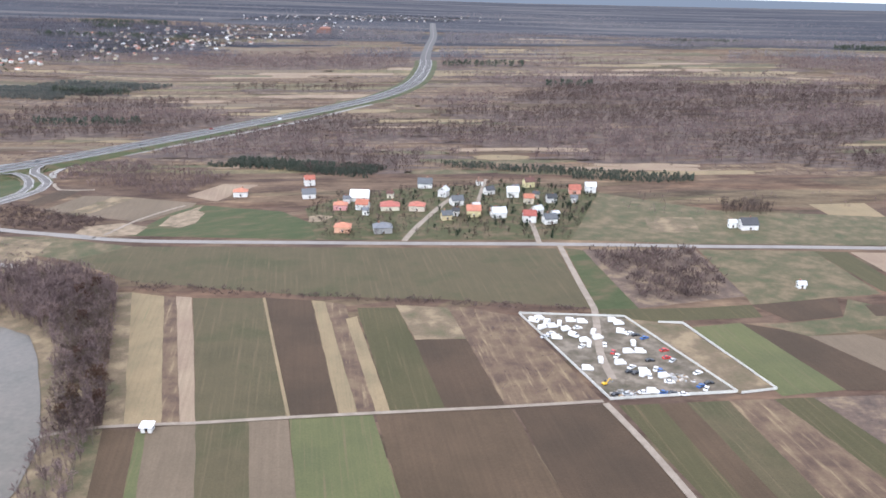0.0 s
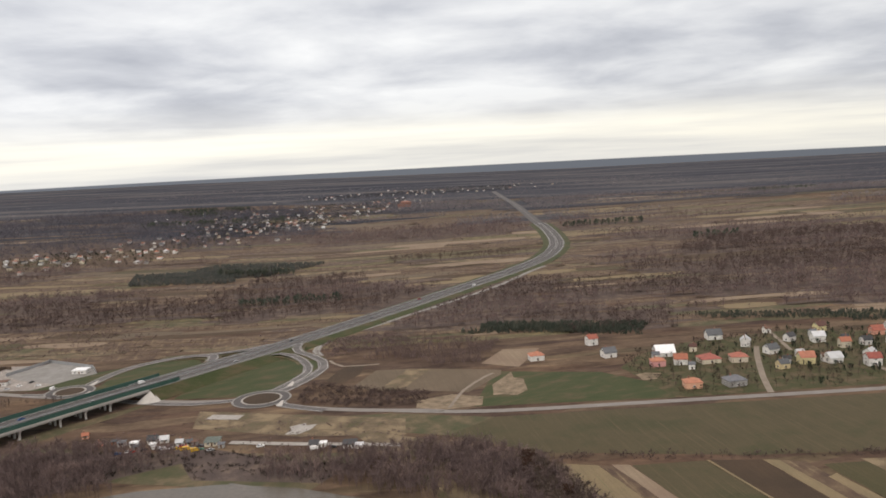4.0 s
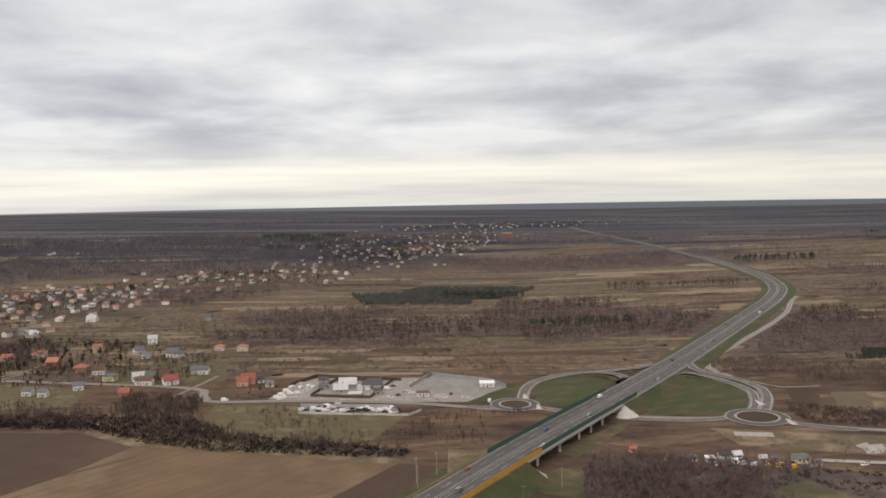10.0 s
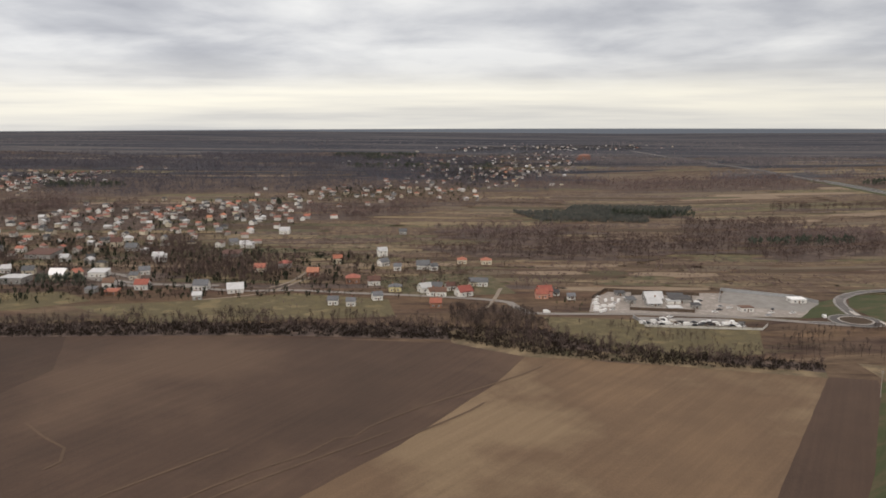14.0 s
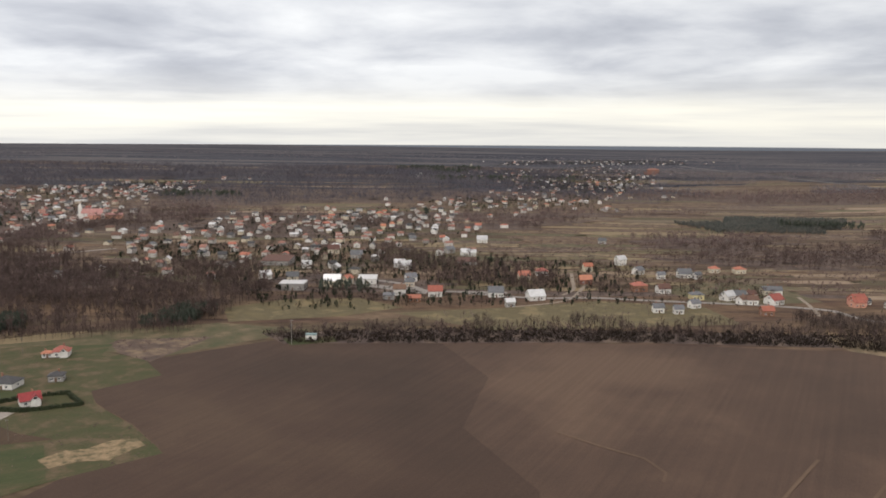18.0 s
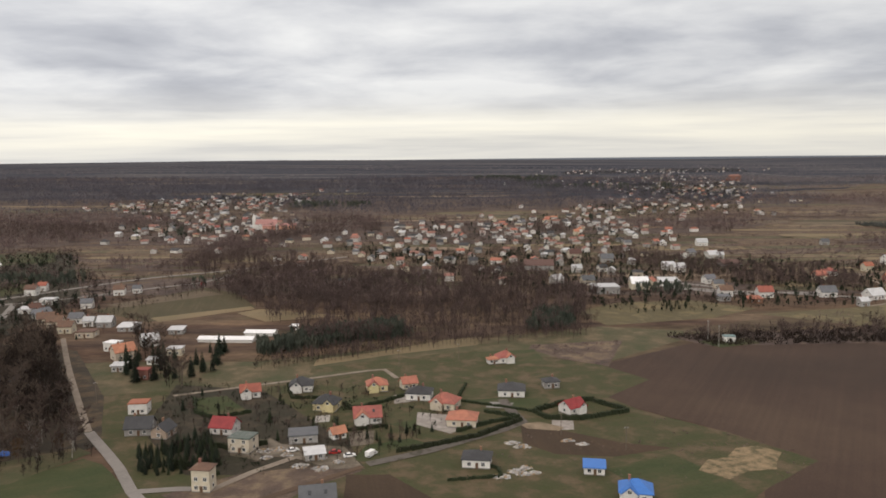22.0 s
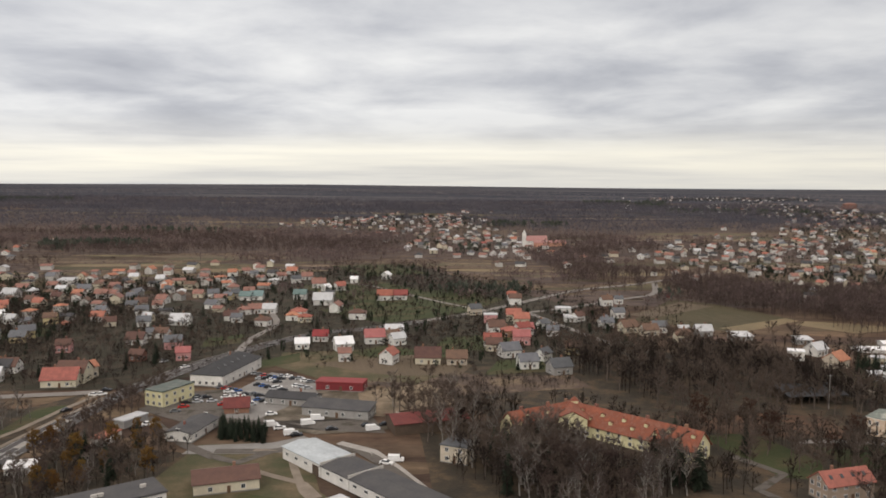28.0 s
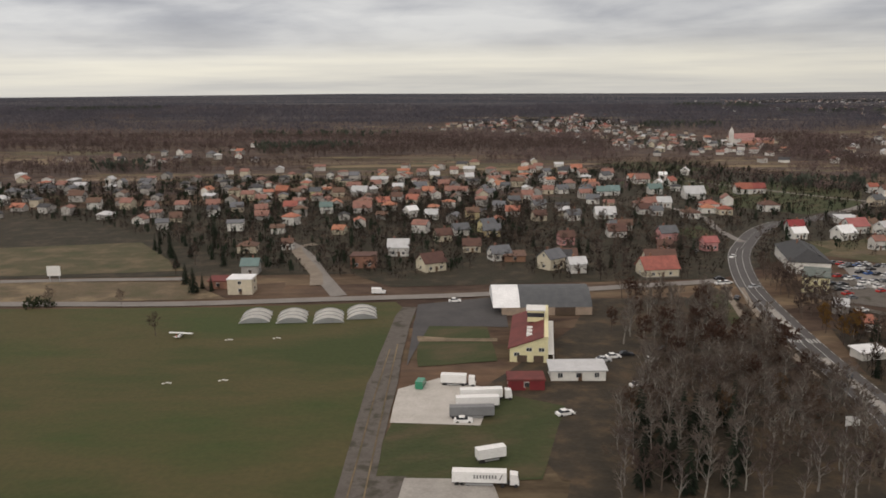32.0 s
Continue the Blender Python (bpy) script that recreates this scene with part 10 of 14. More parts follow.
road("lane", "dirt_track", [(-1459.5, 551.0), (-1431.6, 496.0), (-1404.9, 445.9), (-1379.5, 399.5)], 2.8, "narrow dirt lane along the park wood", lift=0.45)
road("lane", "asphalt_pale", [(-1379.0, 399.0), (-1354.0, 364.5), (-1342.3, 345.2), (-1333.0, 333.5)], 3.8, "pale worn lane past the farm", lift=0.45)
road("lane", "dirt_track", [(-1332.5, 333.0), (-1326.3, 325.2), (-1315.6, 309.4)], 3.4, "muddy lane beside the farm meadow", lift=0.45)
road("lane", "plough_track", [(-1316.3, 325.7), (-1296.9, 342.4), (-1271.5, 365.0)], 2.8, "muddy track over the open plots", lift=0.42)
keep_way([(-1459.5, 551.0), (-1431.6, 496.0), (-1404.9, 445.9), (-1378.5, 398.0), (-1354.0, 364.5), (-1342.3, 345.2), (-1326.3, 325.2), (-1315.6, 309.4)], 1.9)
road("lane", "asphalt_pale", [(-1342.3, 345.2), (-1328.5, 347.3), (-1324.1, 347.3)], 3.5, "short drive to the tower house", lift=0.45)
keep_way([(-1342.3, 345.2), (-1328.5, 347.3), (-1324.1, 347.3)], 1.75)
road("lane", "dirt_track", [(-1361.6, 444.0), (-1334.8, 456.7), (-1302.1, 472.1), (-1280.5, 482.8), (-1272.3, 484.8), (-1265.6, 470.2)], 2.5, "pale path along the back of the plots", lift=0.45)
keep_way([(-1361.6, 444.0), (-1334.8, 456.7), (-1302.1, 472.1), (-1280.5, 482.8), (-1272.3, 484.8), (-1265.6, 470.2)], 1.25)
house(-1191.3, 421.7, 35, 8.3, 7.0, 3.1, "gable", "roof_crimson", "wall_white", 2, pitch=35, bay=True, label='white house with a crimson tiled roof inside a dark hedge')
keep(-1191.3, 421.7, 4.8)
house(-1214.0, 445.3, -5, 11.3, 9.5, 3.1, "hip", "roof_dark", "wall_white", 2)
keep(-1214.0, 445.3, 6.5)
house(-1195.4, 456.3, 10, 6.7, 5.7, 3.1, "hip", "roof_dark", "wall_grey", 2, label='small dark garden house with a grey hipped roof')
keep(-1195.4, 456.3, 3.9)
house(-1212.8, 499.2, 15, 8.3, 7.0, 3.1, "hip", "roof_salmon", "wall_white", 2, pitch=35, bay=True)
keep(-1212.8, 499.2, 4.8)
house(-1219.0, 496.2, 15, 5.2, 4.4, 2.5, "hip", "roof_salmon", "wall_white", 2, label='salmon-roofed garage beside a white house')
keep(-1219.0, 496.2, 3.0)
house(-1273.5, 452.6, 10, 8.9, 7.5, 3.1, "hip", "roof_salmon", "wall_yellow", 2, pitch=35, bay=True)
keep(-1273.5, 452.6, 5.2)
house(-1259.5, 455.2, 20, 6.7, 5.7, 3.1, "gable", "roof_salmon", "wall_cream", 2)
keep(-1259.5, 455.2, 3.9)
house(-1254.1, 440.6, -8, 10.5, 8.8, 3.1, "hip", "roof_dark", "wall_white", 2)
keep(-1254.1, 440.6, 6.1)
house(-1243.0, 428.2, -20, 10.5, 8.8, 3.1, "hip", "roof_salmon", "wall_cream", 2, pitch=35, bay=True)
keep(-1243.0, 428.2, 6.1)
house(-1236.4, 407.8, -8, 11.3, 9.5, 3.1, "hip", "roof_salmon", "wall_cream", 2)
keep(-1236.4, 407.8, 6.5)
house(-1274.0, 411.2, 8, 10.5, 8.8, 3.1, "gable", "roof_salmon", "wall_white", 2, pitch=35, bay=True, skylights=2)
keep(-1274.0, 411.2, 6.1)
house(-1283.5, 392.7, 30, 5.2, 4.4, 2.7, "gable", "roof_salmon", "wall_white", 2)
keep(-1283.5, 392.7, 2.6)
house(-1327.9, 443.6, 15, 8.3, 7.0, 3.2, "gable", "roof_red", "wall_white", 2, pitch=35, bay=True)
keep(-1327.9, 443.6, 4.8)
house(-1307.1, 452.6, 5, 9.7, 8.2, 3.1, "hip", "roof_dark", "wall_white", 2, pitch=35, bay=True)
keep(-1307.1, 452.6, 5.7)
house(-1292.2, 427.1, -10, 9.7, 8.2, 3.1, "hip", "roof_dark", "wall_yellow", 2, pitch=35, bay=True)
keep(-1292.2, 427.1, 5.7)
house(-1327.2, 399.4, -12, 8.9, 7.5, 3.1, "gable", "roof_crimson", "wall_white", 2)
keep(-1327.2, 399.4, 5.2)
house(-1315.7, 380.8, -15, 8.3, 7.0, 5.4, "flat", "roof_green", "wall_cream", 2, label='cream two-storey cube house with a flat green roof')
keep(-1315.7, 380.8, 4.8)
house(-1296.0, 391.0, 10, 10.5, 8.8, 3.0, "flat", "roof_grey", "wall_grey", 2, label='grey flat-roofed outbuilding beside scrap heaps')
keep(-1296.0, 391.0, 6.1)
house(-1320.1, 347.4, -8, 6.0, 5.1, 7.4, "tent", "roof_brown", "wall_cream", 2, label='cream tower-like house with a brown pyramid roof')
keep(-1320.1, 347.4, 3.5)
house(-1282.3, 336.4, 10, 10.5, 8.8, 2.8, "gable", "roof_grey", "wall_block", 2, skylights=2, label='unfinished block house with a grey sheet roof')
keep(-1282.3, 336.4, 6.1)
house(-1289.0, 373.2, 15, 6.7, 5.7, 2.4, "shed", "roof_pale", "wall_grey", 2, label='grey shed with a pale sheet roof')
keep(-1289.0, 373.2, 3.9)
house(-1368.3, 422.4, 5, 7.5, 6.3, 4.6, "flat", "roof_red", "wall_white", 2, label='white box house with a flat red roof')
keep(-1368.3, 422.4, 4.3)
house(-1232.5, 367.0, -8, 9.4, 7.9, 3.1, "hip", "roof_dark", "wall_white", 2, label='new white house with a dark tiled roof')
keep(-1232.5, 367.0, 5.5)
house(-1193.7, 360.0, -10, 6.7, 5.7, 2.6, "shed", "roof_blue", "wall_white", 2, label='small white outbuilding with a bright blue roof')
keep(-1193.7, 360.0, 3.9)
house(-1184.6, 340.3, -12, 9.7, 8.2, 3.1, "hip", "roof_blue", "wall_white", 2, pitch=35, bay=True, label='white house with a bright blue hipped roof and dormer')
keep(-1184.6, 340.3, 5.7)
house(-1359.4, 399.2, 5, 9.7, 8.2, 3.1, "gable", "roof_dark", "wall_grey", 2, label='old grey barn with a dark roof')
keep(-1359.4, 399.2, 5.7)
house(-1349.3, 395.4, 80, 7.5, 6.3, 3.1, "gable", "roof_dark", "wall_block", 2, label='old block barn with a dark roof')
keep(-1349.3, 395.4, 4.3)
hedge([(-1206.8, 421.5), (-1193.1, 432.5), (-1181.2, 436.4), (-1168.3, 421.6), (-1189.8, 411.9), (-1202.6, 413.3), (-1206.8, 421.5)], 2.2, 1.8, seed=3)
hedge([(-1260.7, 378.4), (-1247.9, 383.9), (-1231.8, 392.5), (-1213.1, 411.2)], 2.0, 1.8, seed=4)
hedge([(-1285.7, 432.4), (-1281.5, 425.0), (-1267.7, 436.2), (-1261.0, 442.6)], 1.6, 1.5, seed=5)
hedge([(-1227.2, 421.5), (-1213.3, 414.6), (-1226.0, 407.9), (-1238.8, 398.5)], 1.5, 1.6, seed=6)
grove(['fir0', 'thuja0', 'fir2'], [(-1354.4, 378.2), (-1333.5, 395.3), (-1319.3, 368.0), (-1329.7, 358.4), (-1344.4, 358.4)], 110, 41, 3.5, 6.5, 1.5, 1.2)
grove(['thuja0', 'fir1', 'bare3'], [(-1285.7, 389.5), (-1265.5, 404.7), (-1245.2, 398.4), (-1259.5, 386.7), (-1280.5, 378.4)], 26, 42, 3, 6, 3.5, 2.0)
grove(['fir0', 'fir1'], [(-1409.3, 500.4), (-1359.5, 529.7), (-1350.3, 479.7), (-1386.2, 461.0)], 34, 43, 7, 13, 4, 2.0)
grove(['bare0', 'bare3', 'fir2', 'thuja0'], [(-1358.6, 448.1), (-1294.8, 444.1), (-1291.9, 389.5), (-1340.7, 386.5)], 26, 44, 3, 6.5, 5, 2.0)
car(-1269.4, 375.2, 60, "paint_white", van=True)
car(-1282.5, 377.3, 10, "paint_red")
car(-1276.9, 374.2, 20, "paint_white")
car(-1297.8, 379.4, 30, "paint_white")
scrap_heap(-1308.1, 379.4, 3.2, 6)
scrap_heap(-1302.1, 381.0, 3.2, 3)
scrap_heap(-1292.7, 365.6, 3.2, 4)
scrap_heap(-1285.3, 363.2, 3.2, 2)
scrap_heap(-1219.8, 360.9, 3.2, 5)
scrap_heap(-1224.9, 356.3, 3.2, 0)
scrap_heap(-1217.8, 358.6, 3.2, 7)
scrap_heap(-1219.0, 386.7, 3.2, 5)
scrap_heap(-1215.1, 382.8, 3.2, 0)
pole(-1199.6, 395.5, 9, 1, 0)
pole(-1178.7, 379.6, 9, 1, 0)
pole(-1265.6, 489.9, 9, 1, 0)
pole(-1096.8, 540.1, 12, 1, 0)
pole(-1235.8, 502.7, 9, 1, 0)
pole(-1391.9, 436.1, 9, 1, 0)
pole(-1445.8, 437.6, 14, 1, 0)
strewn("estate_trees", "garden_twigs", [(-1365.8, 461.0), (-1325.0, 461.1), (-1259.9, 452.4), (-1236.3, 421.5), (-1261.5, 373.2), (-1300.3, 358.5), (-1329.7, 358.4), (-1359.7, 401.4)], 38, 641, 2, 5.5, TEMPS, "bare garden trees and bushes between the new houses", margin=1.0)
strewn("estate_shrubs", "needles", [(-1365.8, 461.0), (-1325.0, 461.1), (-1259.9, 452.4), (-1236.3, 421.5), (-1261.5, 373.2), (-1300.3, 358.5), (-1329.7, 358.4), (-1359.7, 401.4)], 70, 642, 1.0, 3.2, TEMPS_SCRUB, "dark evergreen garden shrubs between the new houses", margin=0.5, category='shrubs')
strewn("estate_weeds", "woods_rose", [(-1192.9, 404.7), (-1181.0, 434.5), (-1138.0, 410.6), (-1113.1, 371.9), (-1136.4, 346.1), (-1155.0, 350.1)], 8, 643, 0.4, 1.1, TEMPS_SCRUB, "tufts of dead weeds on the open plot", thr=0.05, grain=9.0, category='weeds')
hedge([(-1351.3, 440.1), (-1345.3, 421.3), (-1335.5, 414.4), (-1322.6, 421.4)], 1.2, 1.6, seed=7)
hedge([(-1314.8, 461.1), (-1309.3, 440.1), (-1292.5, 440.1)], 1.2, 1.5, seed=7)
hedge([(-1332.6, 386.5), (-1320.1, 381.0), (-1308.2, 386.6)], 1.4, 1.8, seed=7)
hedge([(-1233.4, 461.2), (-1238.1, 436.3), (-1206.8, 421.5)], 1.2, 1.2, seed=7)
hedge([(-1237.5, 368.2), (-1225.6, 363.3), (-1224.9, 356.3), (-1242.9, 353.1)], 1.0, 1.2, seed=7)
hedge([(-1286.6, 414.5), (-1285.2, 398.4), (-1265.5, 404.7)], 1.2, 1.4, seed=7)
hedge([(-1249.0, 434.7), (-1242.6, 437.8), (-1237.4, 421.5)], 1.2, 1.6, seed=7)
hedge([(-1338.6, 370.5), (-1326.4, 363.1), (-1318.7, 358.4)], 1.2, 1.6, seed=7)
patch("yard", "paving_warm", [(-1254.5, 421.5), (-1241.5, 418.0), (-1232.8, 406.6), (-1241.3, 396.6), (-1254.5, 406.6)], "trodden garden ground beside new houses", category="yard")
patch("yard", "paving_warm", [(-1265.7, 444.2), (-1254.2, 448.3), (-1252.1, 437.8), (-1264.6, 432.4)], "trodden garden ground beside new houses", category="yard")
patch("yard", "concrete", [(-1295.4, 417.2), (-1289.7, 418.6), (-1289.0, 410.5), (-1294.7, 409.1)], "trodden garden ground beside new houses", category="yard")
patch("yard", "dirt_yard", [(-1280.0, 398.4), (-1270.3, 400.3), (-1269.7, 386.6), (-1279.1, 382.7)], "trodden garden ground beside new houses", category="yard")
patch("yard", "dirt_yard", [(-1320.6, 389.4), (-1308.3, 392.3), (-1300.1, 382.7), (-1307.9, 370.5), (-1319.7, 375.7)], "trodden garden ground beside new houses", category="yard")
patch("yard", "gravel_grey", [(-1224.2, 434.8), (-1214.0, 433.2), (-1217.1, 425.8), (-1226.4, 427.3)], "trodden garden ground beside new houses", category="yard")
patch("yard", "paving_warm", [(-1201.0, 411.3), (-1192.5, 410.6), (-1193.9, 400.4), (-1202.0, 400.4)], "trodden garden ground beside new houses", category="yard")
patch("yard", "garden", [(-1313.5, 421.4), (-1299.9, 414.5), (-1298.0, 395.3), (-1312.7, 398.3)], "trodden garden ground beside new houses", category="yard")
patch("yard", "garden", [(-1339.9, 414.4), (-1326.3, 411.1), (-1321.1, 398.3), (-1333.4, 394.1)], "trodden garden ground beside new houses", category="yard")
patch("field", "straw", [(-1158.5, 361.2), (-1152.6, 370.3), (-1145.2, 372.4), (-1138.8, 381.1), (-1130.0, 383.5), (-1124.0, 376.9), (-1129.2, 368.5), (-1132.1, 361.5), (-1142.0, 360.4), (-1150.7, 353.7)], "heaps of pale straw and dead grass on a plot")
scrap_heap(-1306.0, 373.1, 2.2, 6)
scrap_heap(-1299.2, 375.7, 2.2, 0)
scrap_heap(-1286.7, 372.1, 2.2, 1)
scrap_heap(-1280.2, 369.1, 2.2, 3)
scrap_heap(-1198.1, 388.5, 2.2, 6)
scrap_heap(-1193.3, 385.1, 2.2, 3)
scrap_heap(-1216.3, 363.3, 2.2, 6)
scrap_heap(-1213.8, 359.5, 2.2, 4)
strewn("estate_tufts", "woods_rose", [(-1215.5, 414.6), (-1174.8, 395.5), (-1157.0, 363.4), (-1177.4, 325.5), (-1234.1, 333.5), (-1236.1, 358.6)], 16, 644, 0.3, 0.9, TEMPS_SCRUB, "tufts of dead grass on the open plots", thr=0.0, grain=8.0, category='weeds')
strewn("estate_tufts", "woods_rose", [(-1359.3, 452.3), (-1273.1, 475.0), (-1200.7, 500.6), (-1190.2, 461.2), (-1248.7, 461.1), (-1324.0, 444.1)], 14, 645, 0.3, 1.0, TEMPS_SCRUB, "tufts of dead grass behind the houses", thr=0.0, grain=8.0, category='weeds')

# nursery sheds and pine belt behind the estate
patch("field", "fallow_tan", [(-1308.2, 491.9), (-1270.7, 513.2), (-1225.0, 533.8), (-1221.6, 553.1), (-1245.9, 543.2), (-1278.8, 518.9), (-1308.4, 505.0)], "dry tan strip of dead grass behind the estate", lift=0.3)
patch("meadow", "estate_grass", [(-1308.1, 479.7), (-1272.6, 487.0), (-1225.5, 499.7), (-1225.6, 521.8), (-1271.3, 505.0), (-1308.2, 486.9)], "olive grass strip behind the estate", lift=0.28)
patch("field", "scrub_dark", [(-1195.6, 533.8), (-1143.3, 543.3), (-1162.3, 489.5), (-1184.7, 505.1), (-1197.8, 524.8)], "brown weedy ground by the ditch", lift=0.28)
strewn("ditch_scrub", "garden_twigs", [(-1336.9, 484.5), (-1312.3, 493.4), (-1247.0, 533.8), (-1245.0, 549.8), (-1277.9, 533.8), (-1326.6, 510.4), (-1338.7, 504.9)], 5, 646, 1.5, 4, TEMPS, "dark bare bushes along the ditch", margin=1.5, category='scrub')
strewn("ditch_scrub", "woods_rose", [(-1195.6, 533.8), (-1143.3, 543.3), (-1162.3, 489.5), (-1184.7, 505.1), (-1197.8, 524.8)], 10, 647, 0.6, 1.8, TEMPS_SCRUB, "dead weeds on the ground by the ditch", margin=1.5, thr=-0.1, grain=9.0, category='scrub')
patch("field", "meadow", [(-1360.7, 461.0), (-1270.7, 506.0), (-1208.5, 529.8), (-1174.7, 542.7), (-1184.4, 529.8), (-1272.3, 484.8), (-1357.3, 440.0)], "dry grass strip behind the estate", lift=0.24)
patch("field", "meadow", [(-1605.7, 460.8), (-1412.1, 500.4), (-1338.7, 500.5), (-1147.8, 578.5), (-1087.7, 563.5), (-1158.5, 500.6), (-1212.4, 511.8), (-1335.2, 461.1), (-1396.9, 444.0), (-1478.0, 414.2)], "weedy ground behind the estate", lift=0.2)
house(-1364.6, 544.6, -5, 31.0, 7.7, 1.8, "gable", "roof_white", "wall_white", 1, n=0, chimney=False, pitch=14, name='greenhouse', category='greenhouse', label='long white sheet-covered nursery greenhouse')
keep(-1364.6, 544.6, 18.0)
house(-1349.0, 560.2, -5, 17.2, 7.7, 1.8, "gable", "roof_white", "wall_white", 1, n=0, chimney=False, pitch=14, name='greenhouse', category='greenhouse', label='long white sheet-covered nursery greenhouse')
keep(-1349.0, 560.2, 10.0)
strewn("pine_belt", "pines_far", [(-1344.4, 529.7), (-1268.5, 578.5), (-1266.8, 556.3), (-1311.0, 523.5), (-1339.5, 509.4)], 7, 51, 6, 9, TEMPS_PINE, "dark pine belt beside the nursery", category='pine wood')
strewn("pine_belt", "pines_far", [(-1183.8, 611.5), (-1158.7, 611.5), (-1166.7, 570.9), (-1194.8, 563.5)], 9, 52, 6, 9, TEMPS_PINE, "dark pine clump by the wood", category='pine wood')
strewn("middle_wood", "woods_grey", [(-1424.6, 774.1), (-1346.4, 805.9), (-1207.4, 744.7), (-1140.3, 693.2), (-1152.1, 649.4), (-1147.8, 578.5), (-1199.7, 570.9), (-1263.9, 594.5), (-1305.7, 629.8), (-1394.0, 670.6)], 11, 53, 5, 9.5, TEMPS, "broad belt of bare brown trees", avoid=True, thr=0.0, grain=16.0)
strewn("middle_wood", "woods_far", [(-1335.9, 500.5), (-1268.4, 536.1), (-1202.8, 556.3), (-1153.5, 570.9), (-1163.4, 549.4), (-1238.7, 529.7), (-1326.7, 487.8)], 12, 54, 4, 9, TEMPS, "bare brown trees along a ditch", avoid=False)
patch("field", "fallow_tan", [(-1378.7, 620.5), (-1365.6, 633.6), (-1305.6, 611.5), (-1354.1, 594.4)], "dry tan field", lift=0.24)
patch("field", "crop_olive", [(-1476.8, 629.9), (-1427.5, 718.1), (-1397.6, 693.4), (-1370.1, 639.5), (-1427.0, 594.4)], "market garden strips", lift=0.24)
patch("field", "fallow_brown", [(-1475.4, 649.5), (-1425.0, 705.5), (-1405.1, 688.7), (-1461.0, 639.5)], "brown garden strip", lift=0.28)
patch("field", "fallow_tan", [(-1430.0, 606.3), (-1374.4, 643.4), (-1369.4, 633.6), (-1420.1, 594.4)], "pale garden strip", lift=0.28)

# houses along the road behind
house(-1626.5, 704.9, 0, 9.6, 8.1, 3.7, "gable", "roof_red", "wall_white", 1, n=2)
keep(-1626.5, 704.9, 5.6)
house(-1575.9, 644.0, 20, 7.6, 6.4, 4.6, "gable", "roof_grey", "wall_cream", 1, n=2)
keep(-1575.9, 644.0, 4.4)
house(-1552.5, 624.5, 0, 8.9, 7.5, 4.6, "gable", "roof_salmon", "wall_cream", 1, n=2)
keep(-1552.5, 624.5, 5.2)
house(-1549.8, 582.7, 10, 8.3, 7.0, 3.7, "gable", "roof_pink", "wall_white", 1, n=2)
keep(-1549.8, 582.7, 4.8)
house(-1559.3, 574.9, 0, 9.6, 8.1, 3.7, "hip", "roof_salmon", "wall_brick", 1, n=2)
keep(-1559.3, 574.9, 5.6)
house(-1537.5, 598.6, 40, 6.2, 5.2, 3.7, "gable", "roof_grey", "wall_white", 1, n=2)
keep(-1537.5, 598.6, 3.6)
house(-1546.2, 705.9, 0, 6.2, 5.2, 4.6, "gable", "roof_red", "wall_white", 1, n=2)
keep(-1546.2, 705.9, 3.6)
house(-1481.4, 688.3, 10, 7.6, 6.4, 4.6, "gable", "roof_brown", "wall_white", 1, n=2)
keep(-1481.4, 688.3, 4.4)
house(-1471.1, 695.7, 0, 5.6, 4.7, 4.0, "gable", "roof_grey", "wall_white", 1, n=2)
keep(-1471.1, 695.7, 2.8)
house(-1516.9, 653.9, 0, 9.6, 8.1, 3.7, "flat", "roof_pale", "wall_white", 1, n=2)
keep(-1516.9, 653.9, 5.6)
house(-1512.3, 625.3, 40, 6.9, 5.8, 3.7, "gable", "roof_brown", "wall_white", 1, n=2)
keep(-1512.3, 625.3, 4.0)
house(-1499.0, 609.8, 60, 7.6, 6.4, 3.7, "gable", "roof_grey", "wall_white", 1, n=2)
keep(-1499.0, 609.8, 4.4)
house(-1488.8, 592.2, 20, 9.6, 8.1, 3.7, "gable", "roof_brown", "wall_cream", 1, n=2)
keep(-1488.8, 592.2, 5.6)
house(-1478.7, 583.3, 10, 8.9, 7.5, 3.7, "gable", "roof_brown", "wall_cream", 1, n=2)
keep(-1478.7, 583.3, 5.2)
house(-1464.7, 567.2, 0, 8.3, 7.0, 4.2, "gable", "roof_brown", "wall_cream", 1, n=2)
keep(-1464.7, 567.2, 4.8)
house(-1470.2, 593.3, 0, 8.3, 7.0, 3.7, "gable", "roof_grey", "wall_white", 1, n=2)
keep(-1470.2, 593.3, 4.8)
house(-1458.6, 584.4, 0, 6.2, 5.2, 3.7, "gable", "roof_pale", "wall_white", 1, n=2)
keep(-1458.6, 584.4, 3.6)
house(-1447.9, 582.6, 0, 8.9, 7.5, 3.7, "gable", "roof_pale", "wall_grey", 1, n=2)
keep(-1447.9, 582.6, 5.2)
house(-1448.3, 556.8, 0, 10.3, 8.7, 3.3, "flat", "roof_brown", "wall_cream", 1, n=2)
keep(-1448.3, 556.8, 6.0)
house(-1430.1, 573.0, 0, 11.0, 9.3, 2.6, "shed", "roof_pale", "wall_grey", 1, n=2)
keep(-1430.1, 573.0, 6.4)
house(-1420.2, 524.6, -20, 7.6, 6.4, 4.6, "flat", "roof_white", "wall_white", 1, n=2)
keep(-1420.2, 524.6, 4.4)
house(-1408.4, 507.9, 40, 10.3, 8.7, 4.6, "gable", "roof_salmon", "wall_cream", 1, n=2)
keep(-1408.4, 507.9, 6.0)
house(-1404.8, 535.8, 30, 8.9, 7.5, 3.7, "gable", "roof_pale", "wall_white", 1, n=2)
keep(-1404.8, 535.8, 5.2)
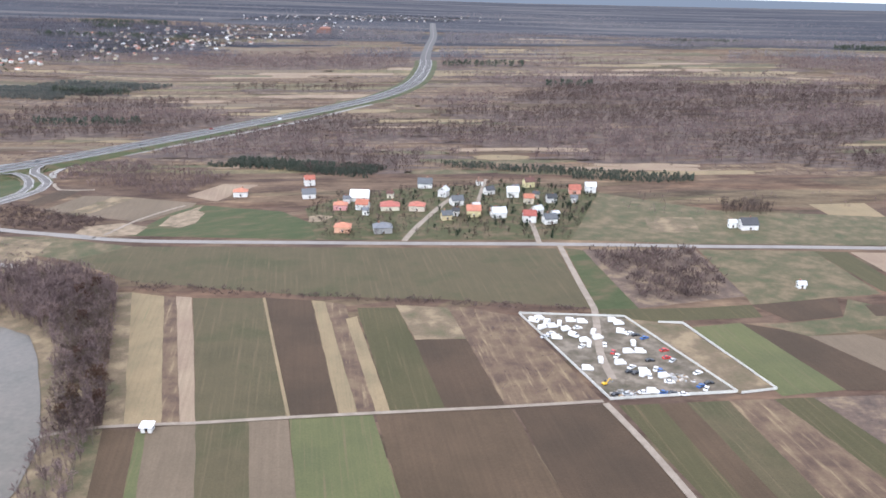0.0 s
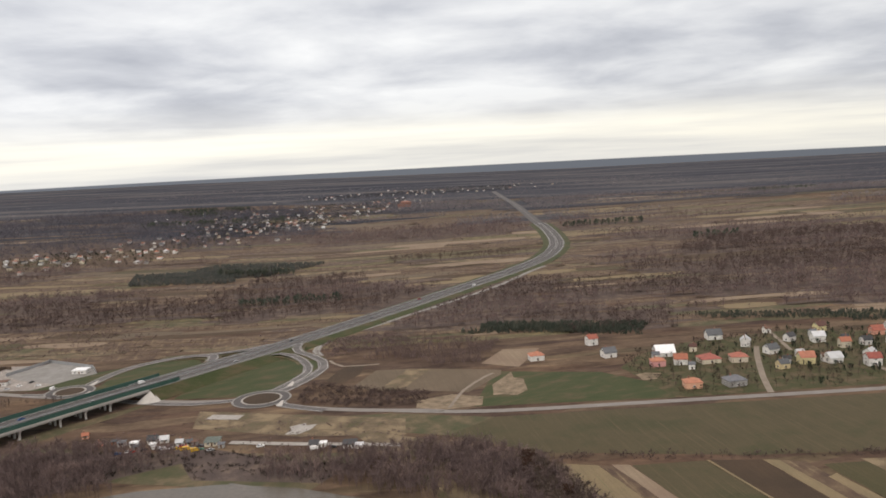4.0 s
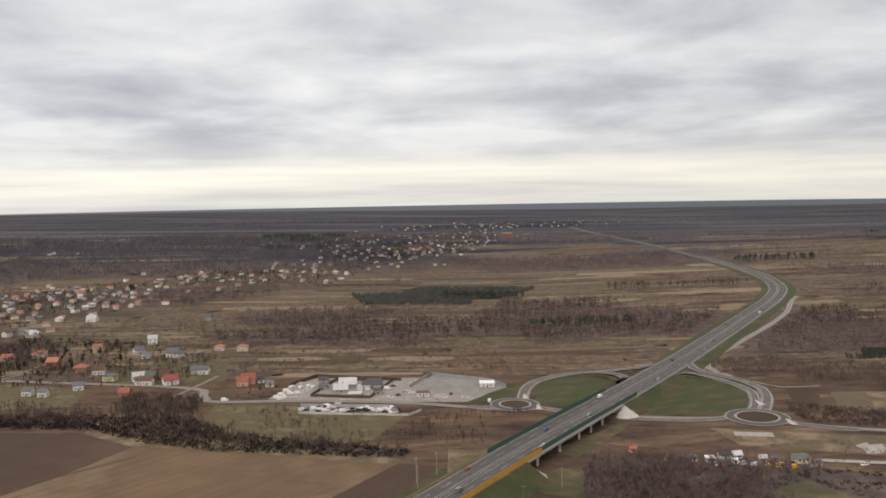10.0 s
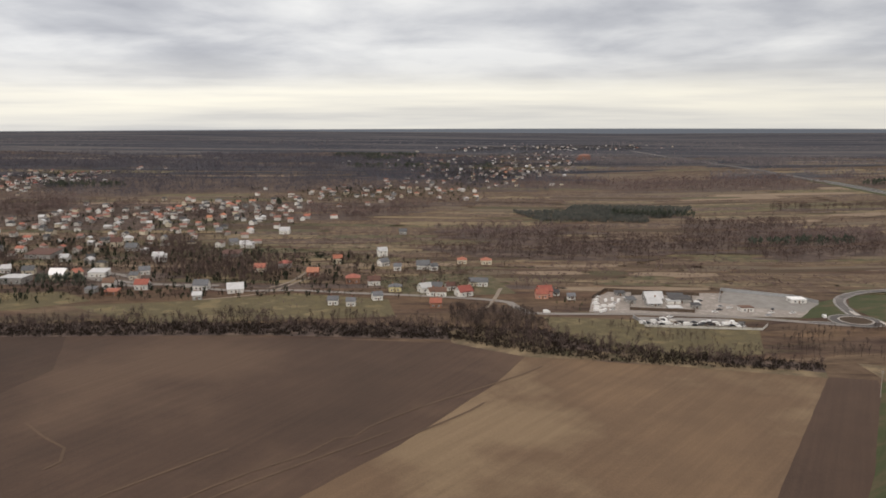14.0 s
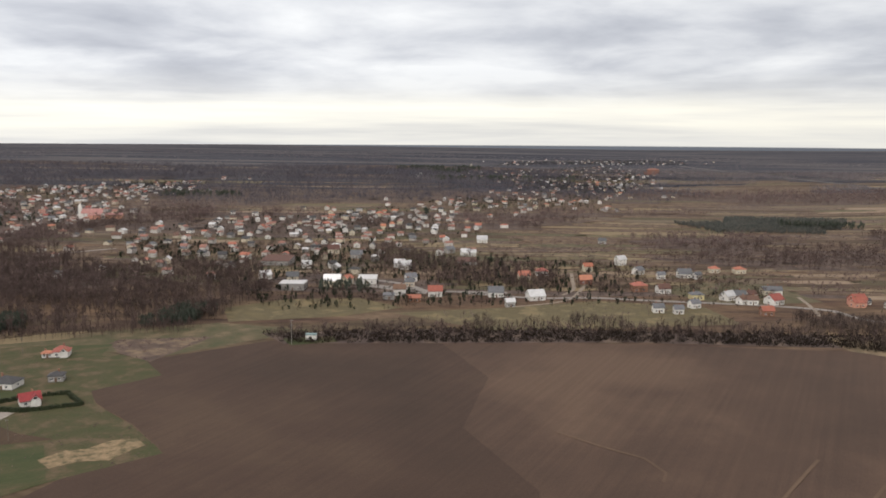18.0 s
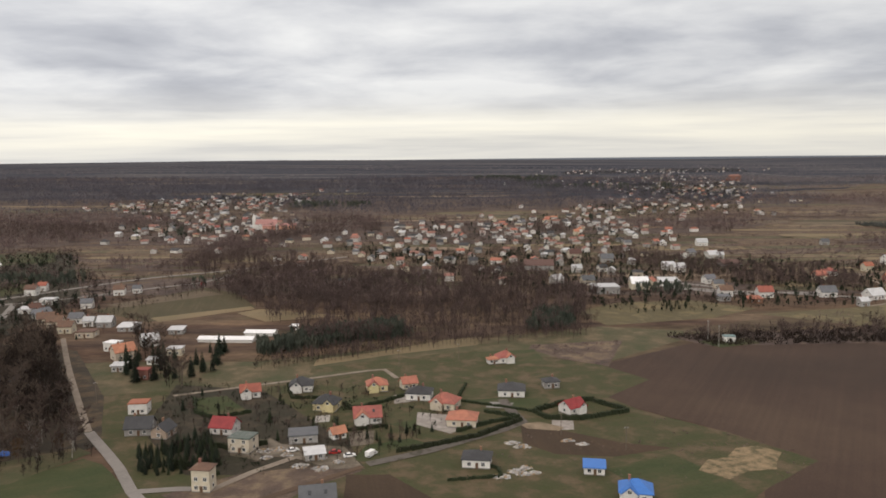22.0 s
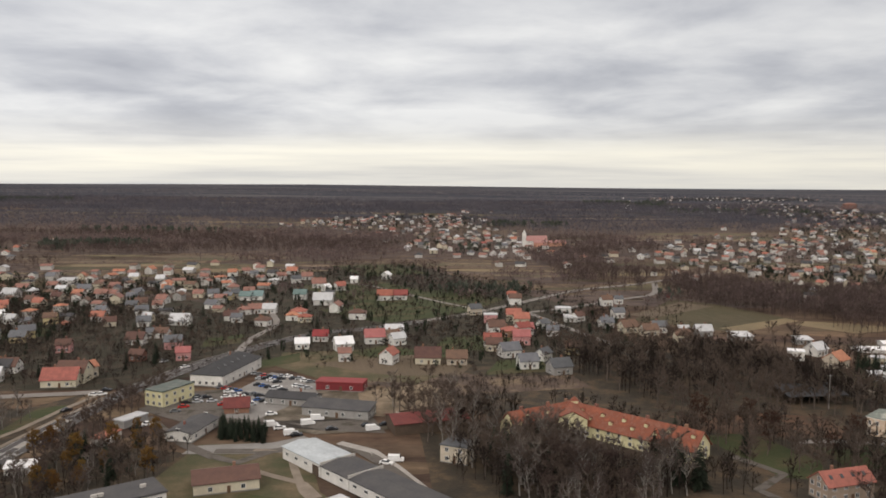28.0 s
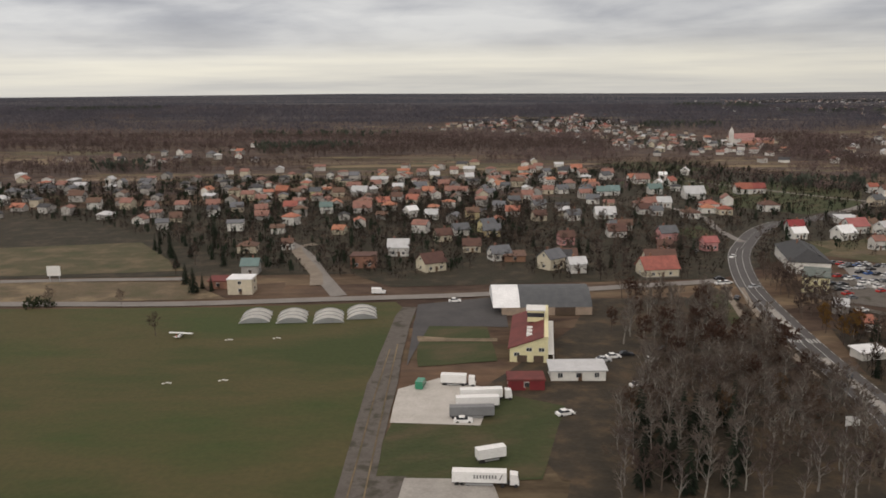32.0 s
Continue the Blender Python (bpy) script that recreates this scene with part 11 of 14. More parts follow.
house(-1401.1, 484.6, 0, 6.2, 5.2, 3.1, "shed", "roof_pale", "wall_grey", 1, n=2)
keep(-1401.1, 484.6, 3.6)
house(-1384.6, 471.2, 0, 6.2, 5.2, 4.6, "flat", "roof_red", "wall_brick", 1, n=2)
keep(-1384.6, 471.2, 3.6)
house(-1383.9, 515.3, 0, 7.6, 6.4, 3.7, "flat", "roof_pale", "wall_cream", 1, n=2)
keep(-1383.9, 515.3, 4.4)
house(-1388.9, 497.3, 0, 5.6, 4.7, 2.6, "shed", "roof_pale", "wall_white", 1, n=2)
keep(-1388.9, 497.3, 2.8)
house(-1399.0, 564.5, 0, 8.3, 7.0, 2.6, "shed", "roof_pale", "wall_grey", 1, n=2)
keep(-1399.0, 564.5, 4.8)
house(-1331.9, 572.5, 0, 4.0, 3.4, 2.5, "shed", "roof_white", "wall_white", 1, n=2)
keep(-1331.9, 572.5, 2.0)
road("street", "asphalt_pale", [(-1683.7, 790.1), (-1656.2, 774.4), (-1597.5, 693.5), (-1560.4, 649.5)], 4.0, "pale village street", lift=0.35)
keep_way([(-1683.7, 790.1), (-1656.2, 774.4), (-1597.5, 693.5), (-1560.4, 649.5)], 2.0)
road("street", "asphalt_pale", [(-1554.7, 645.5), (-1542.8, 653.6), (-1514.1, 670.7), (-1462.1, 718.1), (-1432.9, 744.9), (-1415.5, 806.0)], 5.0, "pale road between market gardens", lift=0.35)
keep_way([(-1554.7, 645.5), (-1542.8, 653.6), (-1514.1, 670.7), (-1462.1, 718.1), (-1432.9, 744.9), (-1415.5, 806.0)], 2.5)
road("street", "asphalt_pale", [(-1540.9, 653.6), (-1522.8, 602.8), (-1504.4, 549.3)], 4.5, "pale village street", lift=0.35)
keep_way([(-1540.9, 653.6), (-1522.8, 602.8), (-1504.4, 549.3)], 2.25)
grove(['fir0', 'fir1', 'bare3'], [(-1583.6, 649.5), (-1474.0, 670.6), (-1425.3, 549.3), (-1465.4, 529.6), (-1532.9, 549.3)], 40, 55, 4, 7, 6, 2.0)

# ---- farm, manor and park ----
patch("meadow", "meadow_green", [(-1425.5, 336.9), (-1406.9, 349.3), (-1385.2, 353.7), (-1370.0, 373.0), (-1361.1, 367.9), (-1326.3, 325.2), (-1320.8, 300.6), (-1415.6, 300.3)], "green meadow round the farm silos", lift=0.24)
patch("meadow", "meadow", [(-1419.7, 358.2), (-1391.3, 372.9), (-1376.6, 383.7), (-1369.2, 378.2), (-1384.5, 351.5), (-1406.9, 349.3)], "yellowed meadow", lift=0.26)
patch("park", "leaf_litter", [(-1557.1, 377.9), (-1647.0, 549.2), (-1520.2, 549.3), (-1439.2, 523.5), (-1392.0, 444.0), (-1369.2, 386.5), (-1388.1, 363.0), (-1425.5, 336.9), (-1487.5, 300.2)], "leaf-strewn park ground under bare trees", lift=0.2, category="park")
patch("meadow", "meadow_green", [(-1508.8, 402.5), (-1489.5, 406.7), (-1477.2, 378.7), (-1482.4, 361.2), (-1495.8, 364.4)], "park lawn", lift=0.26)
patch("meadow", "meadow_green", [(-1459.5, 394.6), (-1447.1, 396.5), (-1443.6, 374.9), (-1453.3, 370.2)], "oval lawn before the manor", lift=0.26)
patch("meadow", "meadow_green", [(-1449.6, 370.1), (-1419.5, 374.1), (-1418.4, 344.6), (-1429.1, 326.3), (-1441.8, 330.2)], "rough green park meadow", lift=0.26)
patch("park", "leaf_rust", [(-1512.7, 425.8), (-1484.1, 431.9), (-1453.2, 427.0), (-1453.3, 401.0), (-1482.4, 402.7), (-1504.3, 407.3)], "rust-coloured fallen leaves", lift=0.28, category="park")
patch("meadow", "meadow_green", [(-1472.9, 391.9), (-1445.4, 387.9), (-1447.4, 374.8), (-1471.0, 370.7)], "park lawn", lift=0.26)
road("drive", "asphalt_pale", [(-1477.3, 396.7), (-1461.4, 398.4), (-1447.4, 395.4), (-1444.4, 379.8), (-1447.4, 373.8), (-1436.2, 378.4), (-1425.6, 381.7)], 3.5, "pale gravel drive to the manor", lift=0.4)
keep_way([(-1477.3, 396.7), (-1461.4, 398.4), (-1447.4, 395.4), (-1444.4, 379.8), (-1447.4, 373.8), (-1436.2, 378.4), (-1425.6, 381.7)], 1.75)
road("drive", "asphalt_old", [(-1504.2, 382.2), (-1493.9, 366.8), (-1506.9, 353.8), (-1491.9, 330.2)], 3.5, "pale park path", lift=0.4)
keep_way([(-1504.2, 382.2), (-1493.9, 366.8), (-1506.9, 353.8), (-1491.9, 330.2)], 1.75)
manor(-1435.0, 396.0, -47)
keep(-1436.4, 397.3, 16)
barn_open(-1447.3, 444.9, 8)
farm_silos(-1382.6, 312.5)
keep(-1377.7, 323.4, 16)
tarpaulin(-1400.1, 377.0, 20, 5, 4)
tarpaulin(-1408.6, 375.8, 0, 4, 3)
tarpaulin(-1433.5, 360.0, 0, 4, 2)
tractor(-1433.2, 331.2, 30)
red_board(-1429.2, 718.1)
car(-1446.4, 395.4, 10, "paint_white")
car(-1441.5, 391.7, 0, "paint_silver")
car(-1427.9, 333.6, 0, "paint_white")
house(-1484.8, 350.0, 17, 16, 7.5, 5.2, "gable", "roof_salmon", "wall_block", 2, n=4, skylights=4, label='long pale park house with an orange-red tiled roof', name='park_house')
keep(-1485.2, 350.4, 8.5)
house(-1518.5, 328.0, 14, 34, 11, 3.4, "hip", "roof_orange", "wall_pale_yellow", 2, n=5, skylights=4, label='long pale house with a salmon tiled roof behind bare trees', name='park_house')
keep(-1521.8, 326.6, 17.0)
keep_way([(-1355.5, 393.0), (-1387.5, 453.0), (-1414.5, 505.0), (-1442.5, 560.0)], 14.5)
keep_way([(-1628.0, 452.0), (-1600.0, 458.0)], 13)
school()
strewn("park_wood", "garden_twigs", [(-1383.5, 396.0), (-1409.0, 444.0), (-1436.0, 494.0), (-1462.0, 546.0), (-1480.0, 540.0), (-1452.0, 486.0), (-1424.0, 436.0), (-1399.0, 388.0)], 11, 651, 6, 12, TEMPS, "dark bare trees along the lane", margin=1.0)
grove(['bare0', 'bare1', 'bare2', 'bare3', 'bare4', 'bare5'], [(-1546.8, 530.8), (-1412.8, 562.7), (-1360.6, 457.2), (-1373.2, 377.0), (-1409.7, 368.4), (-1420.2, 389.7), (-1449.6, 429.6), (-1509.6, 418.3)], 170, 61, 10, 17, 4.5, 4)
grove(['bare0', 'bare1', 'bare4', 'bare5', 'bare2', 'bare3', 'bare0', 'rust0'], [(-1521.0, 412.2), (-1478.7, 410.3), (-1427.6, 369.1), (-1411.0, 359.2), (-1431.2, 321.0), (-1469.6, 322.2), (-1505.1, 353.7)], 90, 62, 9, 15, 5, 4)
strewn("park_wood", "garden_twigs", [(-1560.8, 442.5), (-1518.9, 412.1), (-1478.7, 410.3), (-1427.9, 364.3), (-1411.6, 354.8), (-1431.7, 315.4), (-1469.0, 316.5), (-1499.7, 330.5), (-1525.8, 354.4)], 15, 66, 6, 12, TEMPS, "dark bare trees crowding the park", margin=3.0, thr=-0.12, grain=12.0)
strewn("park_wood", "garden_twigs", [(-1594.7, 417.6), (-1577.0, 432.5), (-1555.5, 402.7), (-1521.7, 370.9), (-1528.3, 344.7), (-1580.5, 343.5), (-1595.8, 359.7)], 15, 67, 7, 13, TEMPS, "dark bare trees round the school", margin=3.0)
strewn("park_hedge", "garden_twigs", [(-1419.1, 352.8), (-1391.0, 371.9), (-1370.3, 382.6), (-1364.7, 375.6), (-1383.1, 352.9), (-1410.3, 337.0), (-1423.1, 325.7), (-1432.3, 336.9)], 9, 68, 2, 6, TEMPS, "dark thicket between the park and the farm", margin=2.0)
grove(['bare0', 'bare2', 'bare5', 'birch0', 'birch1'], [(-1637.0, 454.4), (-1601.2, 444.5), (-1552.4, 384.0), (-1522.3, 354.3), (-1535.6, 324.1), (-1566.1, 325.0)], 90, 63, 10, 16, 4.5, 4)
grove(['bare1', 'bare3', 'rust0', 'birch2'], [(-1414.4, 389.5), (-1369.1, 399.3), (-1372.1, 374.4), (-1411.6, 354.8)], 30, 64, 7, 12, 4, 3)
tree("fir0", -1528.1, 358.9, 14, 0)
tree("fir2", -1524.1, 354.4, 15, 0)
tree("fir1", -1530.0, 356.7, 13, 0)
tree("fir0", -1499.0, 384.6, 12, 0)
strewn("park_wood", "garden_twigs", [(-1546.8, 507.2), (-1413.8, 548.4), (-1358.0, 440.4), (-1382.2, 412.6), (-1424.1, 414.4), (-1454.6, 457.8), (-1515.6, 448.3)], 20, 65, 9, 15, TEMPS, "dense bare crowns of the park wood")

# houses beyond the school
house(-1623.1, 507.3, 70, 8.1, 6.8, 5.0, "gable", "roof_salmon", "wall_white", 1, n=2)
keep(-1623.1, 507.3, 4.0)
house(-1648.2, 535.4, 20, 8.9, 7.5, 4.0, "gable", "roof_white", "wall_white", 1, n=2)
keep(-1648.2, 535.4, 4.5)
house(-1633.7, 554.0, 10, 10.4, 8.7, 4.0, "gable", "roof_pink", "wall_white", 1, n=2)
keep(-1633.7, 554.0, 5.2)
house(-1621.3, 550.0, 30, 7.4, 6.2, 4.0, "gable", "roof_pale", "wall_white", 1, n=2)
keep(-1621.3, 550.0, 3.7)
house(-1685.9, 621.9, 0, 9.6, 8.1, 5.0, "hip", "roof_salmon", "wall_white", 1, n=1)
keep(-1685.9, 621.9, 4.8)
house(-1678.4, 678.1, 0, 12.8, 10.8, 4.0, "gable", "roof_pale", "wall_white", 1, n=1)
keep(-1678.4, 678.1, 6.4)
house(-1649.6, 624.9, 0, 10.4, 8.7, 4.0, "hip", "roof_brown", "wall_white", 1, n=1)
keep(-1649.6, 624.9, 5.2)
house(-1698.0, 701.1, 0, 8.9, 7.5, 4.0, "gable", "roof_teal", "wall_white", 1, n=1)
keep(-1698.0, 701.1, 4.5)
house(-1637.5, 701.2, 0, 10.4, 8.7, 4.0, "gable", "roof_red", "wall_white", 1, n=1)
keep(-1637.5, 701.2, 5.2)
house(-1745.4, 701.1, 30, 7.4, 6.2, 4.0, "gable", "roof_grey", "wall_cream", 1, n=1)
keep(-1745.4, 701.1, 3.7)
house(-1776.7, 822.7, 0, 7.4, 6.2, 4.0, "gable", "roof_salmon", "wall_white", 1, n=1)
keep(-1776.7, 822.7, 3.7)
house(-1731.2, 802.5, 30, 7.4, 6.2, 4.0, "gable", "roof_aged", "wall_white", 1, n=1)
keep(-1731.2, 802.5, 3.7)
house(-1715.5, 784.7, 20, 7.4, 6.2, 4.0, "gable", "roof_grey", "wall_white", 1, n=1)
keep(-1715.5, 784.7, 3.7)
house(-1693.3, 759.6, 10, 10.4, 8.7, 4.0, "gable", "roof_aged", "wall_white", 1, n=1)
keep(-1693.3, 759.6, 5.2)
house(-1675.1, 746.6, 40, 8.1, 6.8, 4.0, "gable", "roof_salmon", "wall_white", 1, n=1)
keep(-1675.1, 746.6, 4.0)
house(-1643.5, 816.8, 70, 7.4, 6.2, 4.0, "gable", "roof_white", "wall_white", 1, n=1)
keep(-1643.5, 816.8, 3.7)
house(-1604.6, 509.6, 0, 12.0, 10.1, 3.6, "gable", "roof_brown", "wall_cream", 1, n=2)
keep(-1604.6, 509.6, 6.0)
house(-1590.8, 508.0, 0, 9.6, 8.1, 3.4, "gable", "roof_brown", "wall_cream", 1, n=2)
keep(-1590.8, 508.0, 4.8)
house(-1624.3, 556.2, 40, 8.1, 6.8, 4.0, "gable", "roof_brown", "wall_cream", 1, n=2)
keep(-1624.3, 556.2, 4.0)
house(-1564.2, 524.9, 20, 9.6, 8.1, 4.0, "gable", "roof_grey", "wall_white", 1, n=2)
keep(-1564.2, 524.9, 4.8)
house(-1570.9, 548.8, 0, 8.9, 7.5, 4.0, "gable", "roof_red", "wall_white", 1, n=2)
keep(-1570.9, 548.8, 4.5)
house(-1570.9, 538.1, 0, 8.1, 6.8, 4.0, "gable", "roof_brown", "wall_cream", 1, n=2)
keep(-1570.9, 538.1, 4.0)
house(-1554.9, 554.6, 0, 8.9, 7.5, 5.0, "gable", "roof_pink", "wall_pink", 1, n=2)
keep(-1554.9, 554.6, 4.5)
house(-1566.4, 585.7, 10, 9.6, 8.1, 4.0, "gable", "roof_brown", "wall_white", 1, n=1)
keep(-1566.4, 585.7, 4.8)
house(-1551.7, 579.4, 20, 7.4, 6.2, 5.0, "gable", "roof_red", "wall_white", 1, n=1)
keep(-1551.7, 579.4, 3.7)
house(-1549.4, 608.1, 0, 8.9, 7.5, 5.0, "gable", "roof_salmon", "wall_cream", 1, n=1)
keep(-1549.4, 608.1, 4.5)
house(-1567.3, 617.9, 0, 8.1, 6.8, 5.0, "flat", "roof_pale", "wall_pink", 1, n=1)
keep(-1567.3, 617.9, 4.0)
house(-1534.9, 577.0, 0, 6.7, 5.6, 4.0, "gable", "roof_grey", "wall_white", 1, n=1)
keep(-1534.9, 577.0, 3.4)
house(-1531.1, 532.8, 0, 7.4, 6.2, 4.0, "gable", "roof_brown", "wall_yellow", 1, n=2)
keep(-1531.1, 532.8, 3.7)
house(-1544.2, 491.1, 20, 9.6, 8.1, 4.0, "gable", "roof_grey", "wall_grey", 1, n=2)
keep(-1544.2, 491.1, 4.8)
house(-1557.6, 501.2, 10, 8.9, 7.5, 4.0, "gable", "roof_grey", "wall_white", 1, n=2)
keep(-1557.6, 501.2, 4.5)
house(-1547.9, 517.1, 50, 6.7, 5.6, 4.0, "gable", "roof_grey", "wall_white", 1, n=2)
keep(-1547.9, 517.1, 3.4)
house(-1624.4, 581.4, 0, 10.4, 8.7, 3.0, "shed", "roof_pale", "wall_white", 1, n=1)
keep(-1624.4, 581.4, 5.2)
house(-1516.8, 623.2, 0, 8.1, 6.8, 3.0, "shed", "roof_pale", "wall_white", 1, n=1)
keep(-1516.8, 623.2, 4.0)
house(-1545.5, 687.6, 0, 8.1, 6.8, 5.0, "gable", "roof_brown", "wall_white", 1, n=1)
keep(-1545.5, 687.6, 4.0)
house(-1484.1, 639.9, 10, 7.4, 6.2, 4.0, "gable", "roof_grey", "wall_white", 1, n=1)
keep(-1484.1, 639.9, 3.7)
house(-1498.7, 603.7, 0, 7.4, 6.2, 4.0, "gable", "roof_grey", "wall_white", 1, n=1)
keep(-1498.7, 603.7, 3.7)
patch("garden", "garden", [(-1821.9, 791.8), (-1621.6, 920.8), (-1506.7, 680.9), (-1493.5, 553.8), (-1543.9, 507.0), (-1657.7, 492.3)], "gardens and lawns between houses", lift=0.2)
patch("meadow", "meadow_green", [(-1677.2, 652.0), (-1588.8, 768.1), (-1551.2, 709.1), (-1584.7, 644.5), (-1631.8, 610.7)], "green meadow between houses", lift=0.24)
patch("meadow", "meadow_green", [(-1634.3, 536.4), (-1621.7, 542.0), (-1584.5, 521.0), (-1589.2, 509.7), (-1614.9, 511.2)], "green lawn", lift=0.24)
patch("field", "scrub_dark", [(-1673.2, 520.5), (-1618.6, 500.5), (-1574.4, 482.6), (-1539.3, 487.6), (-1534.1, 466.4), (-1587.8, 451.9), (-1646.8, 472.3)], "dark weedy plot behind the school", lift=0.24)
patch("field", "fallow_brown", [(-1660.7, 504.0), (-1612.0, 525.0), (-1583.0, 505.0), (-1590.0, 484.0), (-1619.7, 482.5)], "brown worked plot beside the yard", lift=0.36)
patch("yard", "sand", [(-1633.0, 456.0), (-1604.0, 470.0), (-1591.0, 440.0), (-1612.1, 430.5), (-1620.0, 421.0), (-1628.0, 424.0)], "pale sandy storage yard", lift=0.4, category="yard")
strewn("school_thicket", "garden_twigs", [(-1588.0, 452.0), (-1600.0, 476.0), (-1545.0, 484.0), (-1536.0, 468.0)], 8, 648, 2, 5, TEMPS, "dark bare bushes behind the school", margin=2.0, category='scrub')

# ---- town centre ----
patch("yard", "gravel_grey", [(-1685.8, 444.2), (-1675.1, 486.2), (-1652.7, 472.1), (-1649.4, 449.7), (-1666.8, 415.1), (-1677.9, 418.2)], "grey car park", lift=0.4, category="yard")
patch("yard", "dirt_yard", [(-1650.6, 458.3), (-1627.1, 459.3), (-1598.7, 460.4), (-1607.8, 443.1), (-1628.2, 419.9), (-1615.0, 407.0), (-1642.0, 399.9), (-1677.0, 414.8), (-1649.4, 449.7)], "trodden timber yard", lift=0.36, category="yard")
patch("meadow", "meadow", [(-1677.7, 526.5), (-1638.9, 535.0), (-1587.9, 500.9), (-1608.4, 469.2), (-1653.4, 477.0), (-1674.7, 496.9)], "rough grass plot", lift=0.3)
patch("meadow", "meadow_green", [(-1643.9, 528.2), (-1628.0, 546.5), (-1609.7, 523.6), (-1625.7, 510.6)], "green lawn", lift=0.34)
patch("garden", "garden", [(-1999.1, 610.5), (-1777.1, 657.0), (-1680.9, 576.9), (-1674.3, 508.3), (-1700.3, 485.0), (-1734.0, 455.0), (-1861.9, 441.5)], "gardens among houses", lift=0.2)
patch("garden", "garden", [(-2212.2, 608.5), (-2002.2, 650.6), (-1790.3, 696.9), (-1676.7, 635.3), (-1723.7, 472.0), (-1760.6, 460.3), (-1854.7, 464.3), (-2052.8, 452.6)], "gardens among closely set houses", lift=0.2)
patch("meadow", "meadow_green", [(-1666.1, 664.8), (-1588.5, 750.3), (-1565.4, 696.3), (-1597.8, 636.8), (-1654.0, 623.1)], "green meadow", lift=0.26)
road("main_road", "asphalt", [(-1749.0, 282.4), (-1744.9, 298.2), (-1740.3, 320.6), (-1738.1, 358.1), (-1734.0, 400.6), (-1727.7, 444.4), (-1713.8, 493.7), (-1699.6, 524.9), (-1683.3, 554.2), (-1662.3, 579.6), (-1641.8, 589.9), (-1610.1, 616.5)], 9.5, "grey main road with white markings leading into town", lift=0.45)
keep_way([(-1749.0, 282.4), (-1744.9, 298.2), (-1740.3, 320.6), (-1738.1, 358.1), (-1734.0, 400.6), (-1727.7, 444.4), (-1713.8, 493.7), (-1699.6, 524.9), (-1683.3, 554.2), (-1662.3, 579.6), (-1641.8, 589.9), (-1610.1, 616.5)], 4.75)
main_road_marks([(-1749.0, 282.4), (-1744.9, 298.2), (-1740.3, 320.6), (-1738.1, 358.1), (-1734.0, 400.6), (-1727.7, 444.4), (-1713.8, 493.7), (-1699.6, 524.9), (-1683.3, 554.2), (-1662.3, 579.6), (-1641.8, 589.9), (-1610.1, 616.5)], 9.5)
road("side_road", "asphalt_pale", [(-1736.9, 450.8), (-1747.8, 447.6), (-1758.7, 445.3), (-1796.3, 436.6), (-1840.4, 428.8), (-1879.9, 424.4), (-1936.8, 417.8), (-1995.7, 417.6), (-2050.2, 412.0)], 6.0, "pale asphalt side road along the airfield", lift=0.42)
keep_way([(-1736.9, 450.8), (-1747.8, 447.6), (-1758.7, 445.3), (-1796.3, 436.6), (-1840.4, 428.8), (-1879.9, 424.4), (-1936.8, 417.8), (-1995.7, 417.6), (-2050.2, 412.0)], 3.0)
road("side_road", "dirt_track", [(-1749.6, 388.0), (-1745.4, 400.1), (-1741.5, 424.0), (-1736.6, 445.6)], 2.4, "pale footpath beside the main road", lift=0.42)
keep_way([(-1749.6, 388.0), (-1745.4, 400.1), (-1741.5, 424.0), (-1736.6, 445.6)], 1.2)
road("pavement", "dirt_track", [(-1746.1, 345.2), (-1743.1, 377.3), (-1737.0, 417.1), (-1731.9, 440.1)], 2.0, "pale pavement beside the main road", lift=0.4)
keep_way([(-1746.1, 345.2), (-1743.1, 377.3), (-1737.0, 417.1), (-1731.9, 440.1)], 1.0)
road("street", "asphalt_pale", [(-1610.1, 616.5), (-1561.0, 668.2), (-1491.3, 757.3), (-1426.9, 805.1), (-1338.0, 888.6)], 6.0, "pale road out of town", lift=0.42)
keep_way([(-1610.1, 616.5), (-1561.0, 668.2), (-1491.3, 757.3), (-1426.9, 805.1), (-1338.0, 888.6)], 3.0)
road("street", "asphalt_pale", [(-1699.6, 524.9), (-1700.9, 560.5), (-1695.8, 603.7), (-1711.7, 654.3)], 4.0, "pale street between houses", lift=0.42)
keep_way([(-1699.6, 524.9), (-1700.9, 560.5), (-1695.8, 603.7), (-1711.7, 654.3)], 2.0)
road("street", "dirt_track", [(-1890.5, 444.0), (-1893.3, 462.0), (-1904.3, 492.9), (-1911.0, 516.9), (-1903.5, 524.0)], 5.0, "pale gravel street", lift=0.42)
keep_way([(-1890.5, 444.0), (-1893.3, 462.0), (-1904.3, 492.9), (-1911.0, 516.9), (-1903.5, 524.0)], 2.5)
road("street", "asphalt_old", [(-1672.1, 381.9), (-1654.0, 382.5), (-1640.3, 388.3), (-1624.8, 383.3), (-1605.7, 350.9), (-1596.4, 328.7)], 4.5, "worn concrete drive between sheds", lift=0.42)
keep_way([(-1672.1, 381.9), (-1654.0, 382.5), (-1640.3, 388.3), (-1624.8, 383.3), (-1605.7, 350.9), (-1596.4, 328.7)], 2.25)
road("street", "asphalt_old", [(-1654.0, 382.5), (-1662.4, 372.0), (-1682.8, 387.0), (-1706.5, 417.2)], 4.0, "worn drive", lift=0.42)
keep_way([(-1654.0, 382.5), (-1662.4, 372.0), (-1682.8, 387.0), (-1706.5, 417.2)], 2.0)
road("street", "concrete", [(-1633.1, 391.4), (-1621.2, 383.4), (-1605.8, 355.1), (-1597.8, 339.3)], 3.5, "pale drive behind the sheds", lift=0.44)
